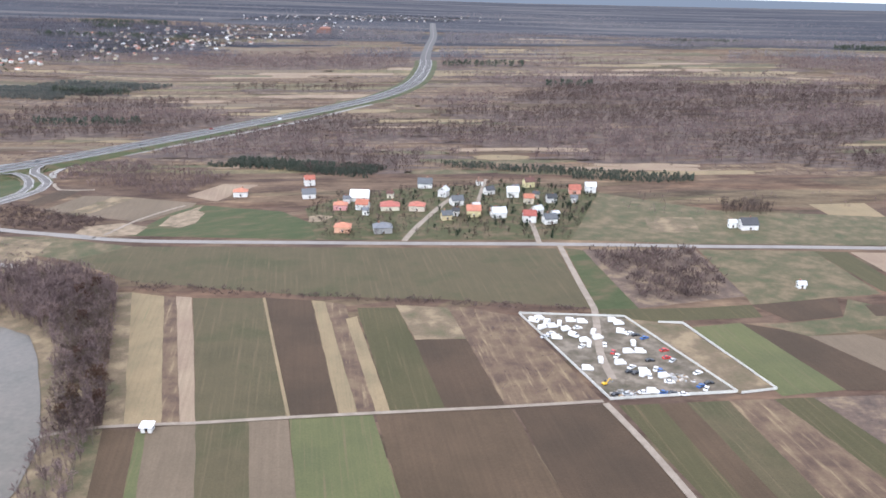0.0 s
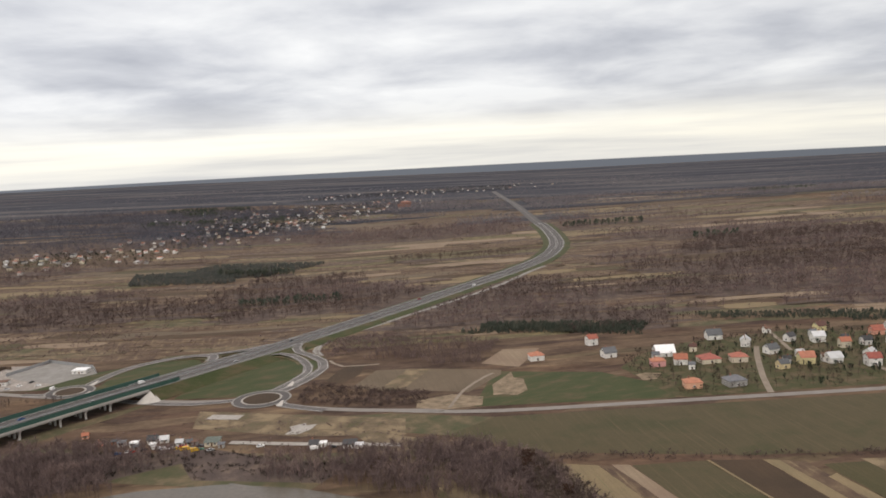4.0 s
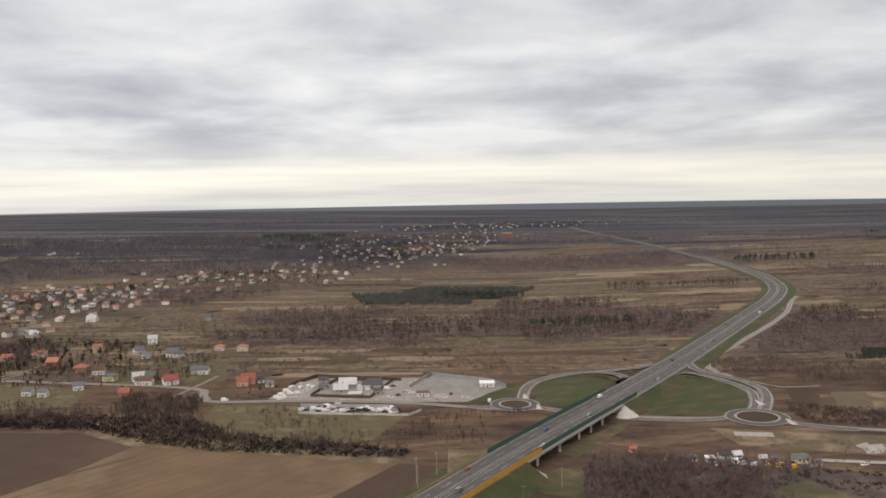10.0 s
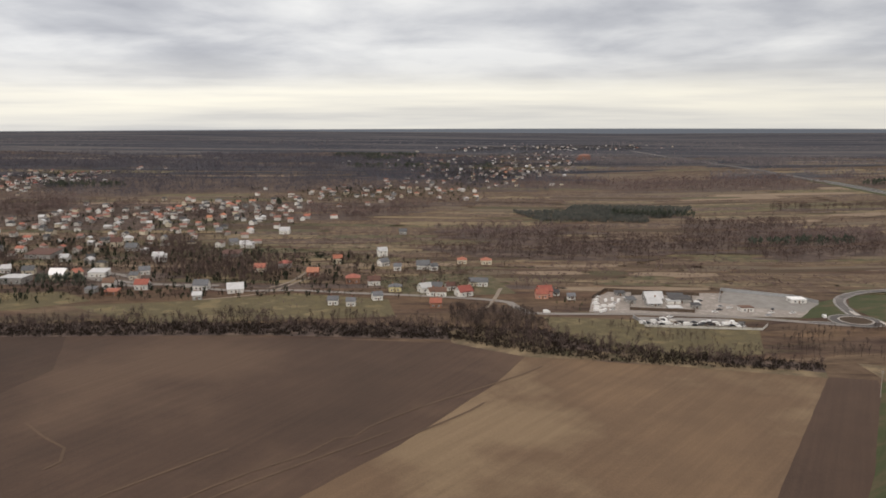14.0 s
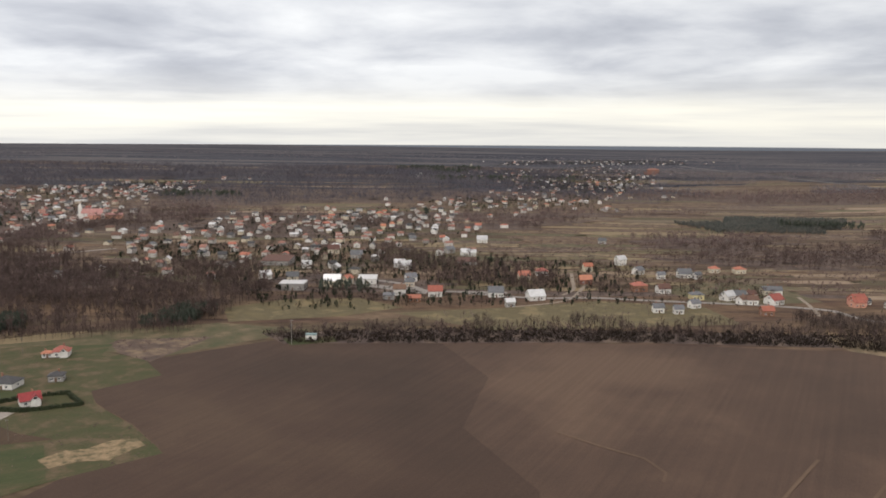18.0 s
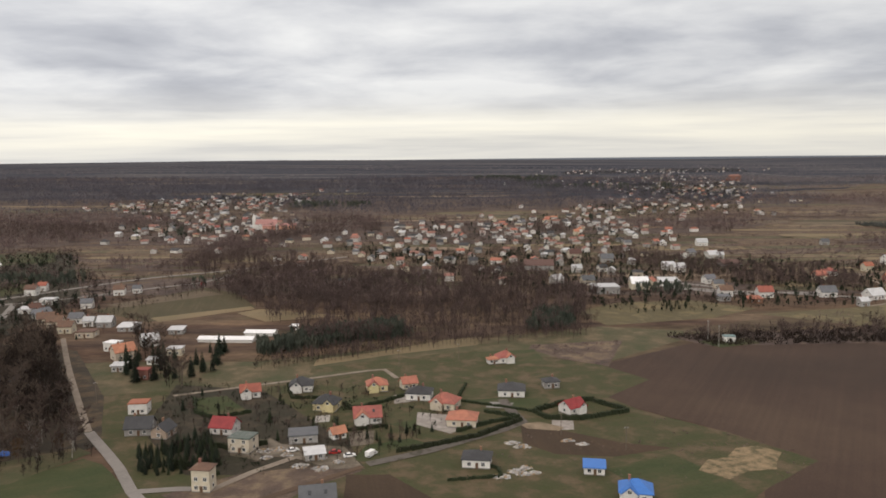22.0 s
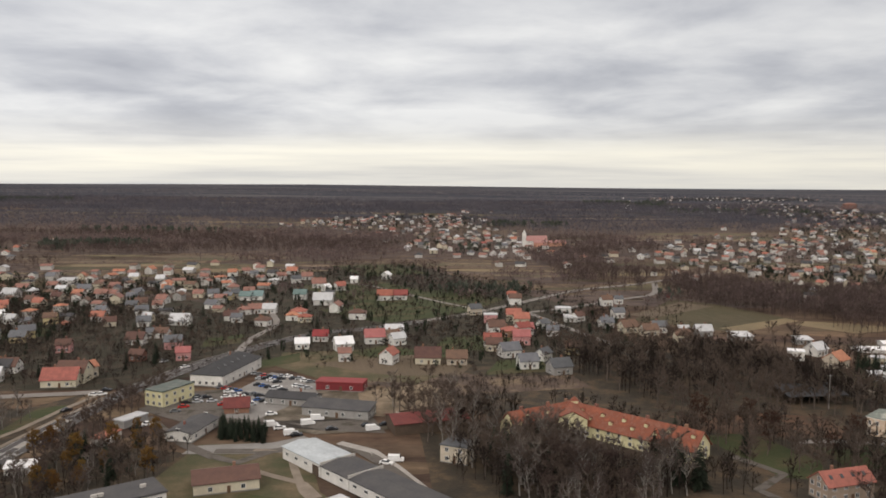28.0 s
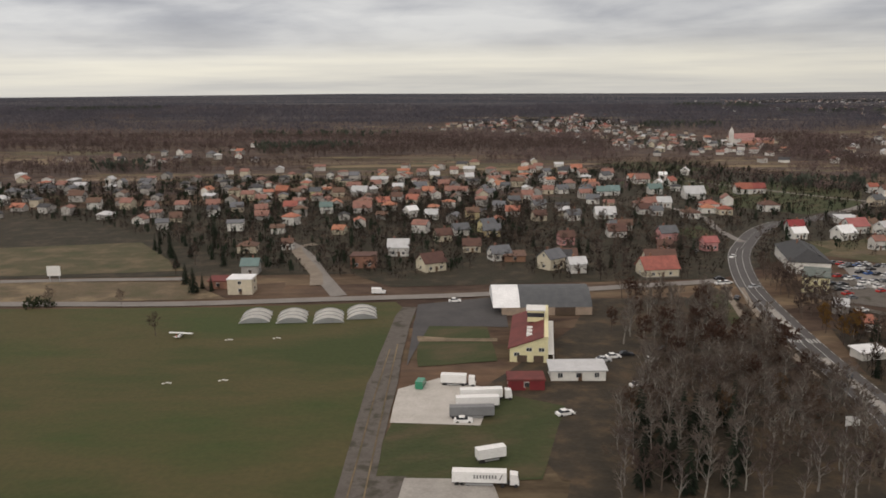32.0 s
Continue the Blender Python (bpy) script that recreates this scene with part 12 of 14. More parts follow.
keep_way([(-1633.1, 391.4), (-1621.2, 383.4), (-1605.8, 355.1), (-1597.8, 339.3)], 1.75)
patch("meadow", "meadow", [(-1678.7, 388.2), (-1644.7, 392.6), (-1633.4, 349.2), (-1617.8, 327.7), (-1632.8, 310.5), (-1667.7, 309.5), (-1684.9, 347.4)], "worn grass between the flats and the sheds", lift=0.3)
patch("meadow", "meadow_green", [(-1655.4, 348.4), (-1636.5, 341.3), (-1644.7, 326.8), (-1658.4, 323.1)], "green grass plot beside the flats", lift=0.34)
road("drive", "dirt_track", [(-1659.8, 383.5), (-1647.8, 381.3), (-1643.6, 366.4), (-1638.1, 349.1), (-1629.0, 334.2)], 2.6, "worn sandy drive between sheds", lift=0.42)
keep_way([(-1659.8, 383.5), (-1647.8, 381.3), (-1643.6, 366.4), (-1638.1, 349.1), (-1629.0, 334.2)], 1.3)
road("drive", "dirt_track", [(-1659.9, 368.1), (-1650.0, 361.5), (-1639.1, 355.3), (-1633.4, 345.2)], 2.6, "worn sandy drive between sheds", lift=0.42)
keep_way([(-1659.9, 368.1), (-1650.0, 361.5), (-1639.1, 355.3), (-1633.4, 345.2)], 1.3)
road("drive", "dirt_track", [(-1666.7, 322.9), (-1660.3, 316.9), (-1648.5, 320.3)], 2.6, "worn sandy drive between sheds", lift=0.42)
keep_way([(-1666.7, 322.9), (-1660.3, 316.9), (-1648.5, 320.3)], 1.3)
patch("lawn", "meadow_green", [(-1646.7, 705.9), (-1581.1, 747.8), (-1586.8, 670.5), (-1644.0, 617.6)], "green lawn between town houses", category="lawn")
patch("lawn", "meadow_green", [(-1596.2, 568.3), (-1554.0, 582.9), (-1562.3, 543.9), (-1604.7, 527.4)], "green lawn between town houses", category="lawn")
patch("lawn", "meadow_green", [(-1570.5, 514.5), (-1538.7, 519.0), (-1550.7, 492.7), (-1579.0, 485.7)], "green lawn between town houses", category="lawn")
patch("lawn", "meadow_green", [(-1687.2, 506.9), (-1668.8, 527.0), (-1665.8, 508.3), (-1683.5, 490.0)], "green lawn between town houses", category="lawn")
patch("lawn", "meadow_green", [(-1725.0, 558.7), (-1706.6, 572.9), (-1704.3, 548.2), (-1721.8, 536.9)], "green lawn between town houses", category="lawn")
patch("lawn", "meadow_green", [(-1843.1, 574.0), (-1820.6, 584.4), (-1812.2, 560.0), (-1833.7, 550.6)], "green lawn between town houses", category="lawn")
patch("lawn", "meadow_green", [(-1712.8, 765.4), (-1648.5, 800.7), (-1589.4, 719.8), (-1644.9, 667.0)], "green meadow between village houses", category="lawn")
patch("lawn", "meadow_green", [(-1704.4, 909.4), (-1643.6, 929.3), (-1608.1, 856.2), (-1659.9, 828.6)], "green meadow between village houses", category="lawn")

# town buildings
patch("yard", "asphalt_old", [(-1714.0, 427.0), (-1700.0, 453.0), (-1686.0, 458.0), (-1676.0, 440.0), (-1664.0, 418.0), (-1640.0, 404.0), (-1618.0, 402.0), (-1624.0, 420.0), (-1650.0, 412.0), (-1676.0, 412.0), (-1692.0, 412.0)], "worn asphalt yard between the town buildings", lift=0.37, category="yard")
patch("yard", "gravel_grey", [(-1680.0, 387.0), (-1655.0, 391.0), (-1646.0, 398.0), (-1640.0, 392.0), (-1656.0, 380.0), (-1682.0, 379.0)], "pale gravel drive before the sheds", lift=0.42, category="yard")
house(-1705.0, 438.5, 64, 17, 9, 6.2, "flat", "roof_green", "wall_pale_yellow", 2, n=4, label='pale yellow two-storey office with a flat green roof')
keep_way([(-1708.0, 432.5), (-1702.0, 444.5)], 6)
house(-1693.0, 479.0, 77, 37, 15, 5.0, "hip", "roof_dark", "wall_white", 2, n=6, skylights=6, label='long shop building with a dark hipped roof and skylights', name='shop', category='shop')
keep_way([(-1695.5, 468.0), (-1690.5, 490.0)], 9)
house(-1640.2, 459.7, -8, 20, 8, 3.6, "flat", "roof_crimson", "wall_maroon", 2, n=2, label='maroon clad hall with a crimson flat roof', name='hall', category='hall', chimney=False)
keep(-1640.2, 459.7, 10.0)
house(-1637.0, 423.6, -14, 26, 9, 3.4, "shed", "roof_bitumen", "wall_grey", 2, n=4, label='long low shed with a dark sheet roof', name='shed', category='shed', chimney=False)
keep(-1637.0, 423.6, 13.0)
house(-1656.6, 438.6, -14, 20, 9, 3.0, "gable", "roof_dark", "wall_grey", 2, n=4, pitch=18, label='low grey building with a dark roof by the car park', name='shed', category='shed')
keep(-1656.6, 438.6, 10.0)
house(-1684.6, 399.7, 78, 19, 9.5, 3.2, "gable", "roof_bitumen", "wall_white", 2, n=3, pitch=14, label='low white building with a dark sheet roof', name='shed', category='shed')
keep_way([(-1686.0, 393.0), (-1683.0, 406.0)], 6)
house(-1757.8, 461.3, 8, 14, 10, 3.6, "gable", "roof_salmon", "wall_cream", 2, n=2, label='cream house with a salmon tiled roof behind a long wall')
keep(-1757.8, 461.3, 7.0)
house(-1675.7, 425.9, 10, 9, 7, 2.8, "gable", "roof_maroon", "wall_brick", 2, n=1, label='small brick outhouse with a maroon roof')
keep(-1675.7, 425.9, 4.5)
house(-1593.5, 376.5, -25, 9, 8, 5.6, "flat", "roof_grey", "wall_cream", 2, n=2, label='small peach two-storey house with a flat grey roof')
keep(-1593.5, 376.5, 4.5)
house(-1604.0, 410.0, 18, 27, 13, 4.0, "gable", "roof_maroon", "timber_dark", 1, n=0, pitch=16, label='dark timber drying shed with a maroon roof', name='timber_shed', category='shed', chimney=False)
keep_way([(-1615.0, 406.0), (-1593.0, 414.0)], 9)
house(-1661.3, 353.8, 18, 18, 12, 3.4, "gable", "roof_brown", "wall_cream", 2, n=2, pitch=18, label='low cream building with a patched brown roof')
keep(-1661.3, 353.8, 9.0)
billboard(-1753.4, 313.3, 0.6)
house(-1724.5, 362.5, 12, 8, 5, 2.2, "shed", "roof_white", "wall_white", 1, n=0, label='low white sheet-covered shed among roadside trees', name='shed', category='shed', chimney=False)
keep(-1724.5, 362.5, 4.5)
house(-1709.6, 410.0, 64, 11, 5, 2.6, "flat", "roof_pale", "wall_grey", 1, n=0, label='low garage with a pale flat roof', name='garage', category='garage', chimney=False)
keep(-1709.6, 410.0, 5)
house(-1710.5, 390.5, 78, 10, 4.8, 2.6, "flat", "roof_red", "wall_white", 1, n=0, label='low white garage with a red flat roof', name='garage', category='garage', chimney=False)
keep(-1710.5, 390.5, 5)
warehouse(-1649, 376, -1590, 310)
apartment_block(-1700, 297, -1667, 320.5)
white_hall(-1627.8, 324.1)
terminal(-1814, 358, -1810, 398)
hangar(-1805.5, 403.3)
house(-1644.8, 510.7, 10, 5.8, 4.8, 4.7, "gable", "roof_aged", "wall_white", 1, n=2)
keep(-1644.8, 510.7, 3.4)
house(-1669.6, 537.5, 10, 7.0, 5.8, 3.4, "gable", "roof_white", "wall_white", 1, n=2)
keep(-1669.6, 537.5, 4.0)
house(-1662.8, 557.0, 0, 7.7, 6.5, 3.4, "gable", "roof_crimson", "wall_white", 1, n=2)
keep(-1662.8, 557.0, 4.5)
house(-1707.6, 641.9, 0, 8.3, 7.0, 3.4, "gable", "roof_pale", "wall_white", 1, n=2)
keep(-1707.6, 641.9, 4.8)
house(-1680.2, 611.9, 0, 7.7, 6.5, 3.4, "hip", "roof_red", "wall_cream", 1, n=2)
keep(-1680.2, 611.9, 4.5)
house(-1703.7, 601.6, 0, 8.3, 7.0, 3.4, "hip", "roof_brown", "wall_white", 1, n=2)
keep(-1703.7, 601.6, 4.8)
house(-1716.8, 640.5, 20, 8.3, 7.0, 3.4, "gable", "roof_aged", "wall_white", 1, n=2)
keep(-1716.8, 640.5, 4.8)
house(-1721.9, 509.6, 10, 6.4, 5.3, 4.3, "gable", "roof_pink", "wall_pink", 1, n=2)
keep(-1721.9, 509.6, 3.7)
house(-1757.0, 543.9, 0, 8.9, 7.5, 3.4, "gable", "roof_brown", "wall_white", 1, n=2)
keep(-1757.0, 543.9, 5.2)
house(-1803.2, 607.7, 0, 7.7, 6.5, 3.4, "gable", "roof_salmon", "wall_white", 1, n=2)
keep(-1803.2, 607.7, 4.5)
house(-1818.7, 545.7, 0, 8.3, 7.0, 3.4, "gable", "roof_grey", "wall_yellow", 1, n=2)
keep(-1818.7, 545.7, 4.8)
house(-1751.7, 599.9, 0, 11.0, 9.3, 2.8, "gable", "roof_pale", "wall_white", 1, n=2)
keep(-1751.7, 599.9, 6.4)
house(-1720.5, 608.7, 0, 6.4, 5.3, 3.4, "gable", "roof_grey", "wall_white", 1, n=2)
keep(-1720.5, 608.7, 3.7)
house(-1728.0, 696.2, 0, 8.9, 7.5, 3.4, "gable", "roof_teal", "wall_white", 1, n=1)
keep(-1728.0, 696.2, 5.2)
house(-1747.5, 694.3, -14, 6.4, 5.3, 3.4, "gable", "roof_grey", "wall_yellow", 1, n=1)
keep(-1747.5, 694.3, 3.7)
house(-1761.1, 704.5, 16, 7.7, 6.5, 3.4, "gable", "roof_grey", "wall_white", 1, n=1)
keep(-1761.1, 704.5, 4.5)
house(-1754.7, 560.8, 20, 5.8, 4.8, 3.4, "gable", "roof_grey", "wall_white", 1, n=2)
keep(-1754.7, 560.8, 3.4)
house(-1842.7, 733.6, -7, 7.7, 6.5, 3.4, "gable", "roof_aged", "wall_brick", 1, n=1)
keep(-1842.7, 733.6, 4.5)
house(-1859.5, 718.5, 7, 8.9, 7.5, 3.4, "gable", "roof_grey", "wall_white", 1, n=1)
keep(-1859.5, 718.5, 5.2)
house(-1875.0, 716.1, -5, 7.0, 5.8, 3.4, "gable", "roof_pale", "wall_white", 1, n=1)
keep(-1875.0, 716.1, 4.0)
house(-1849.4, 596.0, -11, 7.0, 5.8, 3.4, "gable", "roof_pale", "wall_white", 1, n=2)
keep(-1849.4, 596.0, 4.0)
house(-1862.1, 655.7, -19, 7.7, 6.5, 3.4, "gable", "roof_salmon", "wall_cream", 1, n=2)
keep(-1862.1, 655.7, 4.5)
house(-1796.9, 660.2, 14, 7.7, 6.5, 3.4, "gable", "roof_brown", "wall_cream", 1, n=2)
keep(-1796.9, 660.2, 4.5)
house(-1798.7, 722.6, -18, 6.4, 5.3, 3.4, "gable", "roof_grey", "wall_white", 1, n=1)
keep(-1798.7, 722.6, 3.7)
house(-1891.7, 761.9, 0, 12.4, 10.4, 3.4, "shed", "roof_pale", "wall_white", 1, n=1)
keep(-1891.7, 761.9, 7.2)
house(-1914.2, 512.5, 0, 5.1, 4.3, 3.4, "gable", "roof_brown", "wall_white", 1, n=2)
keep(-1914.2, 512.5, 3.0)
house(-1875.7, 477.1, 0, 10.4, 8.7, 5.0, "flat", "roof_brown", "wall_brick", 1, n=2)
keep(-1875.7, 477.1, 5.2)
house(-1862.6, 499.7, 0, 8.9, 7.5, 4.3, "gable", "roof_pale", "wall_white", 1, n=2)
keep(-1862.6, 499.7, 5.2)
house(-1847.7, 470.4, 30, 9.6, 8.1, 4.0, "gable", "roof_brown", "wall_cream", 1, n=2)
keep(-1847.7, 470.4, 4.8)
house(-1843.1, 533.2, 20, 7.7, 6.5, 3.4, "gable", "roof_brown", "wall_cream", 1, n=1)
keep(-1843.1, 533.2, 4.5)
house(-1829.9, 507.3, 0, 7.7, 6.5, 3.4, "gable", "roof_brown", "wall_cream", 1, n=2)
keep(-1829.9, 507.3, 4.5)
house(-1818.6, 490.3, 20, 8.3, 7.0, 3.4, "gable", "roof_grey", "wall_white", 1, n=2)
keep(-1818.6, 490.3, 4.8)
house(-1834.4, 547.9, 18, 7.7, 6.5, 3.4, "gable", "roof_grey", "wall_white", 1, n=1)
keep(-1834.4, 547.9, 4.5)
house(-1820.5, 557.0, 30, 7.7, 6.5, 4.3, "gable", "roof_grey", "wall_yellow", 1, n=1)
keep(-1820.5, 557.0, 4.5)
house(-1826.7, 596.9, 10, 7.0, 5.8, 4.3, "gable", "roof_brown", "wall_yellow", 1, n=1)
keep(-1826.7, 596.9, 4.0)
house(-1861.4, 604.0, 40, 6.4, 5.3, 4.3, "gable", "roof_white", "wall_white", 1, n=1)
keep(-1861.4, 604.0, 3.7)
house(-1890.6, 621.5, 0, 10.3, 8.7, 3.4, "gable", "roof_aged", "wall_white", 1, n=1)
keep(-1890.6, 621.5, 6.0)
house(-1880.5, 643.8, 20, 7.7, 6.5, 3.4, "gable", "roof_salmon", "wall_cream", 1, n=1)
keep(-1880.5, 643.8, 4.5)
house(-1785.0, 523.1, 10, 7.0, 5.8, 4.3, "gable", "roof_brown", "wall_pink", 1, n=2)
keep(-1785.0, 523.1, 4.0)
house(-1798.3, 473.3, 40, 8.9, 7.5, 5.0, "gable", "roof_grey", "wall_cream", 1, n=2)
keep(-1798.3, 473.3, 4.5)
house(-1792.8, 481.8, 0, 7.7, 6.5, 3.4, "gable", "roof_dark", "wall_grey", 1, n=2)
keep(-1792.8, 481.8, 4.5)
house(-1949.5, 615.7, 20, 7.0, 5.8, 3.4, "gable", "roof_aged", "wall_cream", 1, n=1)
keep(-1949.5, 615.7, 4.0)
house(-1934.0, 626.7, 0, 7.7, 6.5, 3.4, "gable", "roof_salmon", "wall_white", 1, n=1)
keep(-1934.0, 626.7, 4.5)
house(-1958.6, 658.3, -5, 7.0, 5.8, 3.4, "gable", "roof_aged", "wall_yellow", 1, n=1)
keep(-1958.6, 658.3, 4.0)
house(-1911.5, 618.0, 0, 7.0, 5.8, 4.3, "gable", "roof_teal", "wall_white", 1, n=1)
keep(-1911.5, 618.0, 4.0)
house(-1982.7, 634.0, 16, 7.7, 6.5, 3.4, "gable", "roof_aged", "wall_white", 1, n=1)
keep(-1982.7, 634.0, 4.5)
house(-1965.5, 623.9, 7, 7.0, 5.8, 3.4, "gable", "roof_grey", "wall_cream", 1, n=1)
keep(-1965.5, 623.9, 4.0)
house(-1953.1, 698.9, -13, 8.3, 7.0, 3.4, "gable", "roof_red", "wall_brick", 1, n=1)
keep(-1953.1, 698.9, 4.8)
house(-1928.6, 686.3, 0, 7.0, 5.8, 4.3, "gable", "roof_grey", "wall_yellow", 1, n=1)
keep(-1928.6, 686.3, 4.0)
house(-1914.2, 689.3, 19, 7.7, 6.5, 3.4, "gable", "roof_brown", "wall_cream", 1, n=1)
keep(-1914.2, 689.3, 4.5)
house(-1899.4, 691.8, -9, 10.3, 8.7, 3.4, "gable", "roof_pale", "wall_white", 1, n=1)
keep(-1899.4, 691.8, 6.0)
house(-1752.7, 474.6, 60, 6.7, 5.6, 5.0, "gable", "roof_salmon", "wall_cream", 1, n=2)
keep(-1752.7, 474.6, 3.4)
house(-1770.8, 593.3, 16, 7.7, 6.5, 3.4, "gable", "roof_grey", "wall_white", 1, n=1)
keep(-1770.8, 593.3, 4.5)
house(-1790.0, 591.4, 18, 7.0, 5.8, 3.4, "gable", "roof_brown", "wall_cream", 1, n=1)
keep(-1790.0, 591.4, 4.0)
house(-1785.5, 630.6, 15, 7.7, 6.5, 3.4, "gable", "roof_grey", "wall_white", 1, n=1)
keep(-1785.5, 630.6, 4.5)
house(-1809.5, 628.1, -16, 7.0, 5.8, 3.4, "gable", "roof_grey", "wall_white", 1, n=1)
keep(-1809.5, 628.1, 4.0)
house(-1771.0, 702.3, 0, 7.0, 5.8, 3.4, "gable", "roof_aged", "wall_cream", 1, n=1)
keep(-1771.0, 702.3, 4.0)
house(-1748.4, 655.6, -13, 7.7, 6.5, 3.4, "gable", "roof_grey", "wall_white", 1, n=1)
keep(-1748.4, 655.6, 4.5)
house(-1734.8, 693.7, -7, 8.3, 7.0, 3.4, "gable", "roof_teal", "wall_white", 1, n=1)
keep(-1734.8, 693.7, 4.8)
house(-1725.8, 615.0, 7, 7.7, 6.5, 3.4, "gable", "roof_brown", "wall_white", 1, n=1)
keep(-1725.8, 615.0, 4.5)
house(-1722.6, 636.1, 9, 8.3, 7.0, 3.4, "hip", "roof_aged", "wall_white", 1, n=1)
keep(-1722.6, 636.1, 4.8)
house(-1711.8, 648.4, 12, 8.9, 7.5, 3.4, "hip", "roof_red", "wall_white", 1, n=1)
keep(-1711.8, 648.4, 5.2)
house(-1702.6, 598.4, -11, 7.7, 6.5, 3.4, "hip", "roof_brown", "wall_white", 1, n=1)
keep(-1702.6, 598.4, 4.5)
house(-1688.3, 617.9, 0, 8.3, 7.0, 3.4, "hip", "roof_salmon", "wall_white", 1, n=1)
keep(-1688.3, 617.9, 4.8)
house(-1787.7, 675.9, -14, 7.7, 6.5, 3.4, "gable", "roof_aged", "wall_white", 1, n=1)
keep(-1787.7, 675.9, 4.5)
house(-1799.0, 650.1, 5, 7.0, 5.8, 3.4, "gable", "roof_grey", "wall_cream", 1, n=1)
keep(-1799.0, 650.1, 4.0)
house(-1749.1, 560.6, -4, 7.0, 5.8, 3.4, "gable", "roof_brown", "wall_white", 1, n=1)
keep(-1749.1, 560.6, 4.0)
house(-1734.5, 534.0, 10, 8.3, 7.0, 4.3, "gable", "roof_grey", "wall_pink", 1, n=1)
keep(-1734.5, 534.0, 4.8)
house(-1742.7, 506.9, -7, 6.4, 5.3, 3.4, "gable", "roof_brown", "wall_brick", 1, n=2)
keep(-1742.7, 506.9, 3.7)
house(-1837.7, 696.3, -1, 8.3, 7.0, 3.4, "gable", "roof_aged", "wall_white", 1, n=1)
keep(-1837.7, 696.3, 4.8)
house(-1861.5, 681.4, -16, 7.7, 6.5, 3.4, "gable", "roof_brown", "wall_cream", 1, n=1)
keep(-1861.5, 681.4, 4.5)
house(-1853.2, 695.2, -13, 7.7, 6.5, 3.4, "gable", "roof_salmon", "wall_white", 1, n=1)
keep(-1853.2, 695.2, 4.5)
house(-1829.9, 697.3, -15, 7.0, 5.8, 3.4, "gable", "roof_aged", "wall_white", 1, n=1)
keep(-1829.9, 697.3, 4.0)
house(-1812.2, 685.6, 12, 7.0, 5.8, 3.4, "gable", "roof_grey", "wall_white", 1, n=1)
keep(-1812.2, 685.6, 4.0)
house(-1802.7, 728.8, 18, 7.0, 5.8, 3.4, "gable", "roof_salmon", "wall_white", 1, n=1)
keep(-1802.7, 728.8, 4.0)
house(-1872.8, 667.2, -13, 7.0, 5.8, 3.4, "gable", "roof_brown", "wall_white", 1, n=1)
keep(-1872.8, 667.2, 4.0)
house(-1793.5, 795.7, 8, 6.4, 5.3, 3.4, "gable", "roof_aged", "wall_white", 1, n=1)
keep(-1793.5, 795.7, 3.7)
house(-1768.7, 838.9, 15, 7.0, 5.8, 3.4, "gable", "roof_aged", "wall_white", 1, n=1)
keep(-1768.7, 838.9, 4.0)
house(-1757.7, 819.6, 16, 6.4, 5.3, 3.4, "gable", "roof_grey", "wall_white", 1, n=1)
keep(-1757.7, 819.6, 3.7)
house(-1729.2, 843.9, -1, 8.9, 7.5, 3.4, "gable", "roof_salmon", "wall_white", 1, n=1)
keep(-1729.2, 843.9, 5.2)
house(-1709.8, 806.5, 2, 8.9, 7.5, 3.4, "gable", "roof_aged", "wall_white", 1, n=1)
keep(-1709.8, 806.5, 5.2)
house(-1696.8, 772.3, 12, 7.7, 6.5, 3.4, "gable", "roof_salmon", "wall_white", 1, n=1)
keep(-1696.8, 772.3, 4.5)
house(-1685.0, 741.5, 60, 6.4, 5.3, 3.4, "gable", "roof_white", "wall_white", 1, n=1)
keep(-1685.0, 741.5, 3.7)
house(-1668.5, 791.4, -5, 5.8, 4.8, 3.4, "gable", "roof_white", "wall_white", 1, n=1)
keep(-1668.5, 791.4, 3.4)
house(-1930.9, 505.8, 0, 8.3, 7.0, 3.4, "hip", "roof_brown", "wall_cream", 1, n=1)
keep(-1930.9, 505.8, 4.8)
house(-1916.0, 434.6, 0, 8.9, 7.5, 5.6, "flat", "roof_white", "wall_cream", 1, n=1)
keep(-1916.0, 434.6, 4.5)
house(-1926.2, 441.9, 0, 6.7, 5.6, 3.0, "shed", "roof_maroon", "wall_brick", 1, n=1)
keep(-1926.2, 441.9, 3.4)
house(-1919.8, 464.4, 0, 6.7, 5.6, 4.0, "gable", "roof_teal", "wall_grey", 1, n=1)
keep(-1919.8, 464.4, 3.4)
house(-1812.2, 488.4, 0, 8.9, 7.5, 2.6, "shed", "roof_brown", "wall_brick", 1, n=1)
keep(-1812.2, 488.4, 5.2)
house(-1791.1, 482.8, 0, 8.9, 7.5, 3.4, "gable", "roof_brown", "wall_white", 1, n=1)
keep(-1791.1, 482.8, 5.2)
house(-1755.5, 467.9, 0, 12.0, 10.1, 5.0, "gable", "roof_brown", "wall_cream", 1, n=1)
keep(-1755.5, 467.9, 6.0)
house(-1789.0, 466.4, 9, 6.7, 5.6, 4.0, "gable", "roof_pale", "wall_white", 1, n=1)
keep(-1789.0, 466.4, 3.4)
billboard(-1992.0, 449.8)

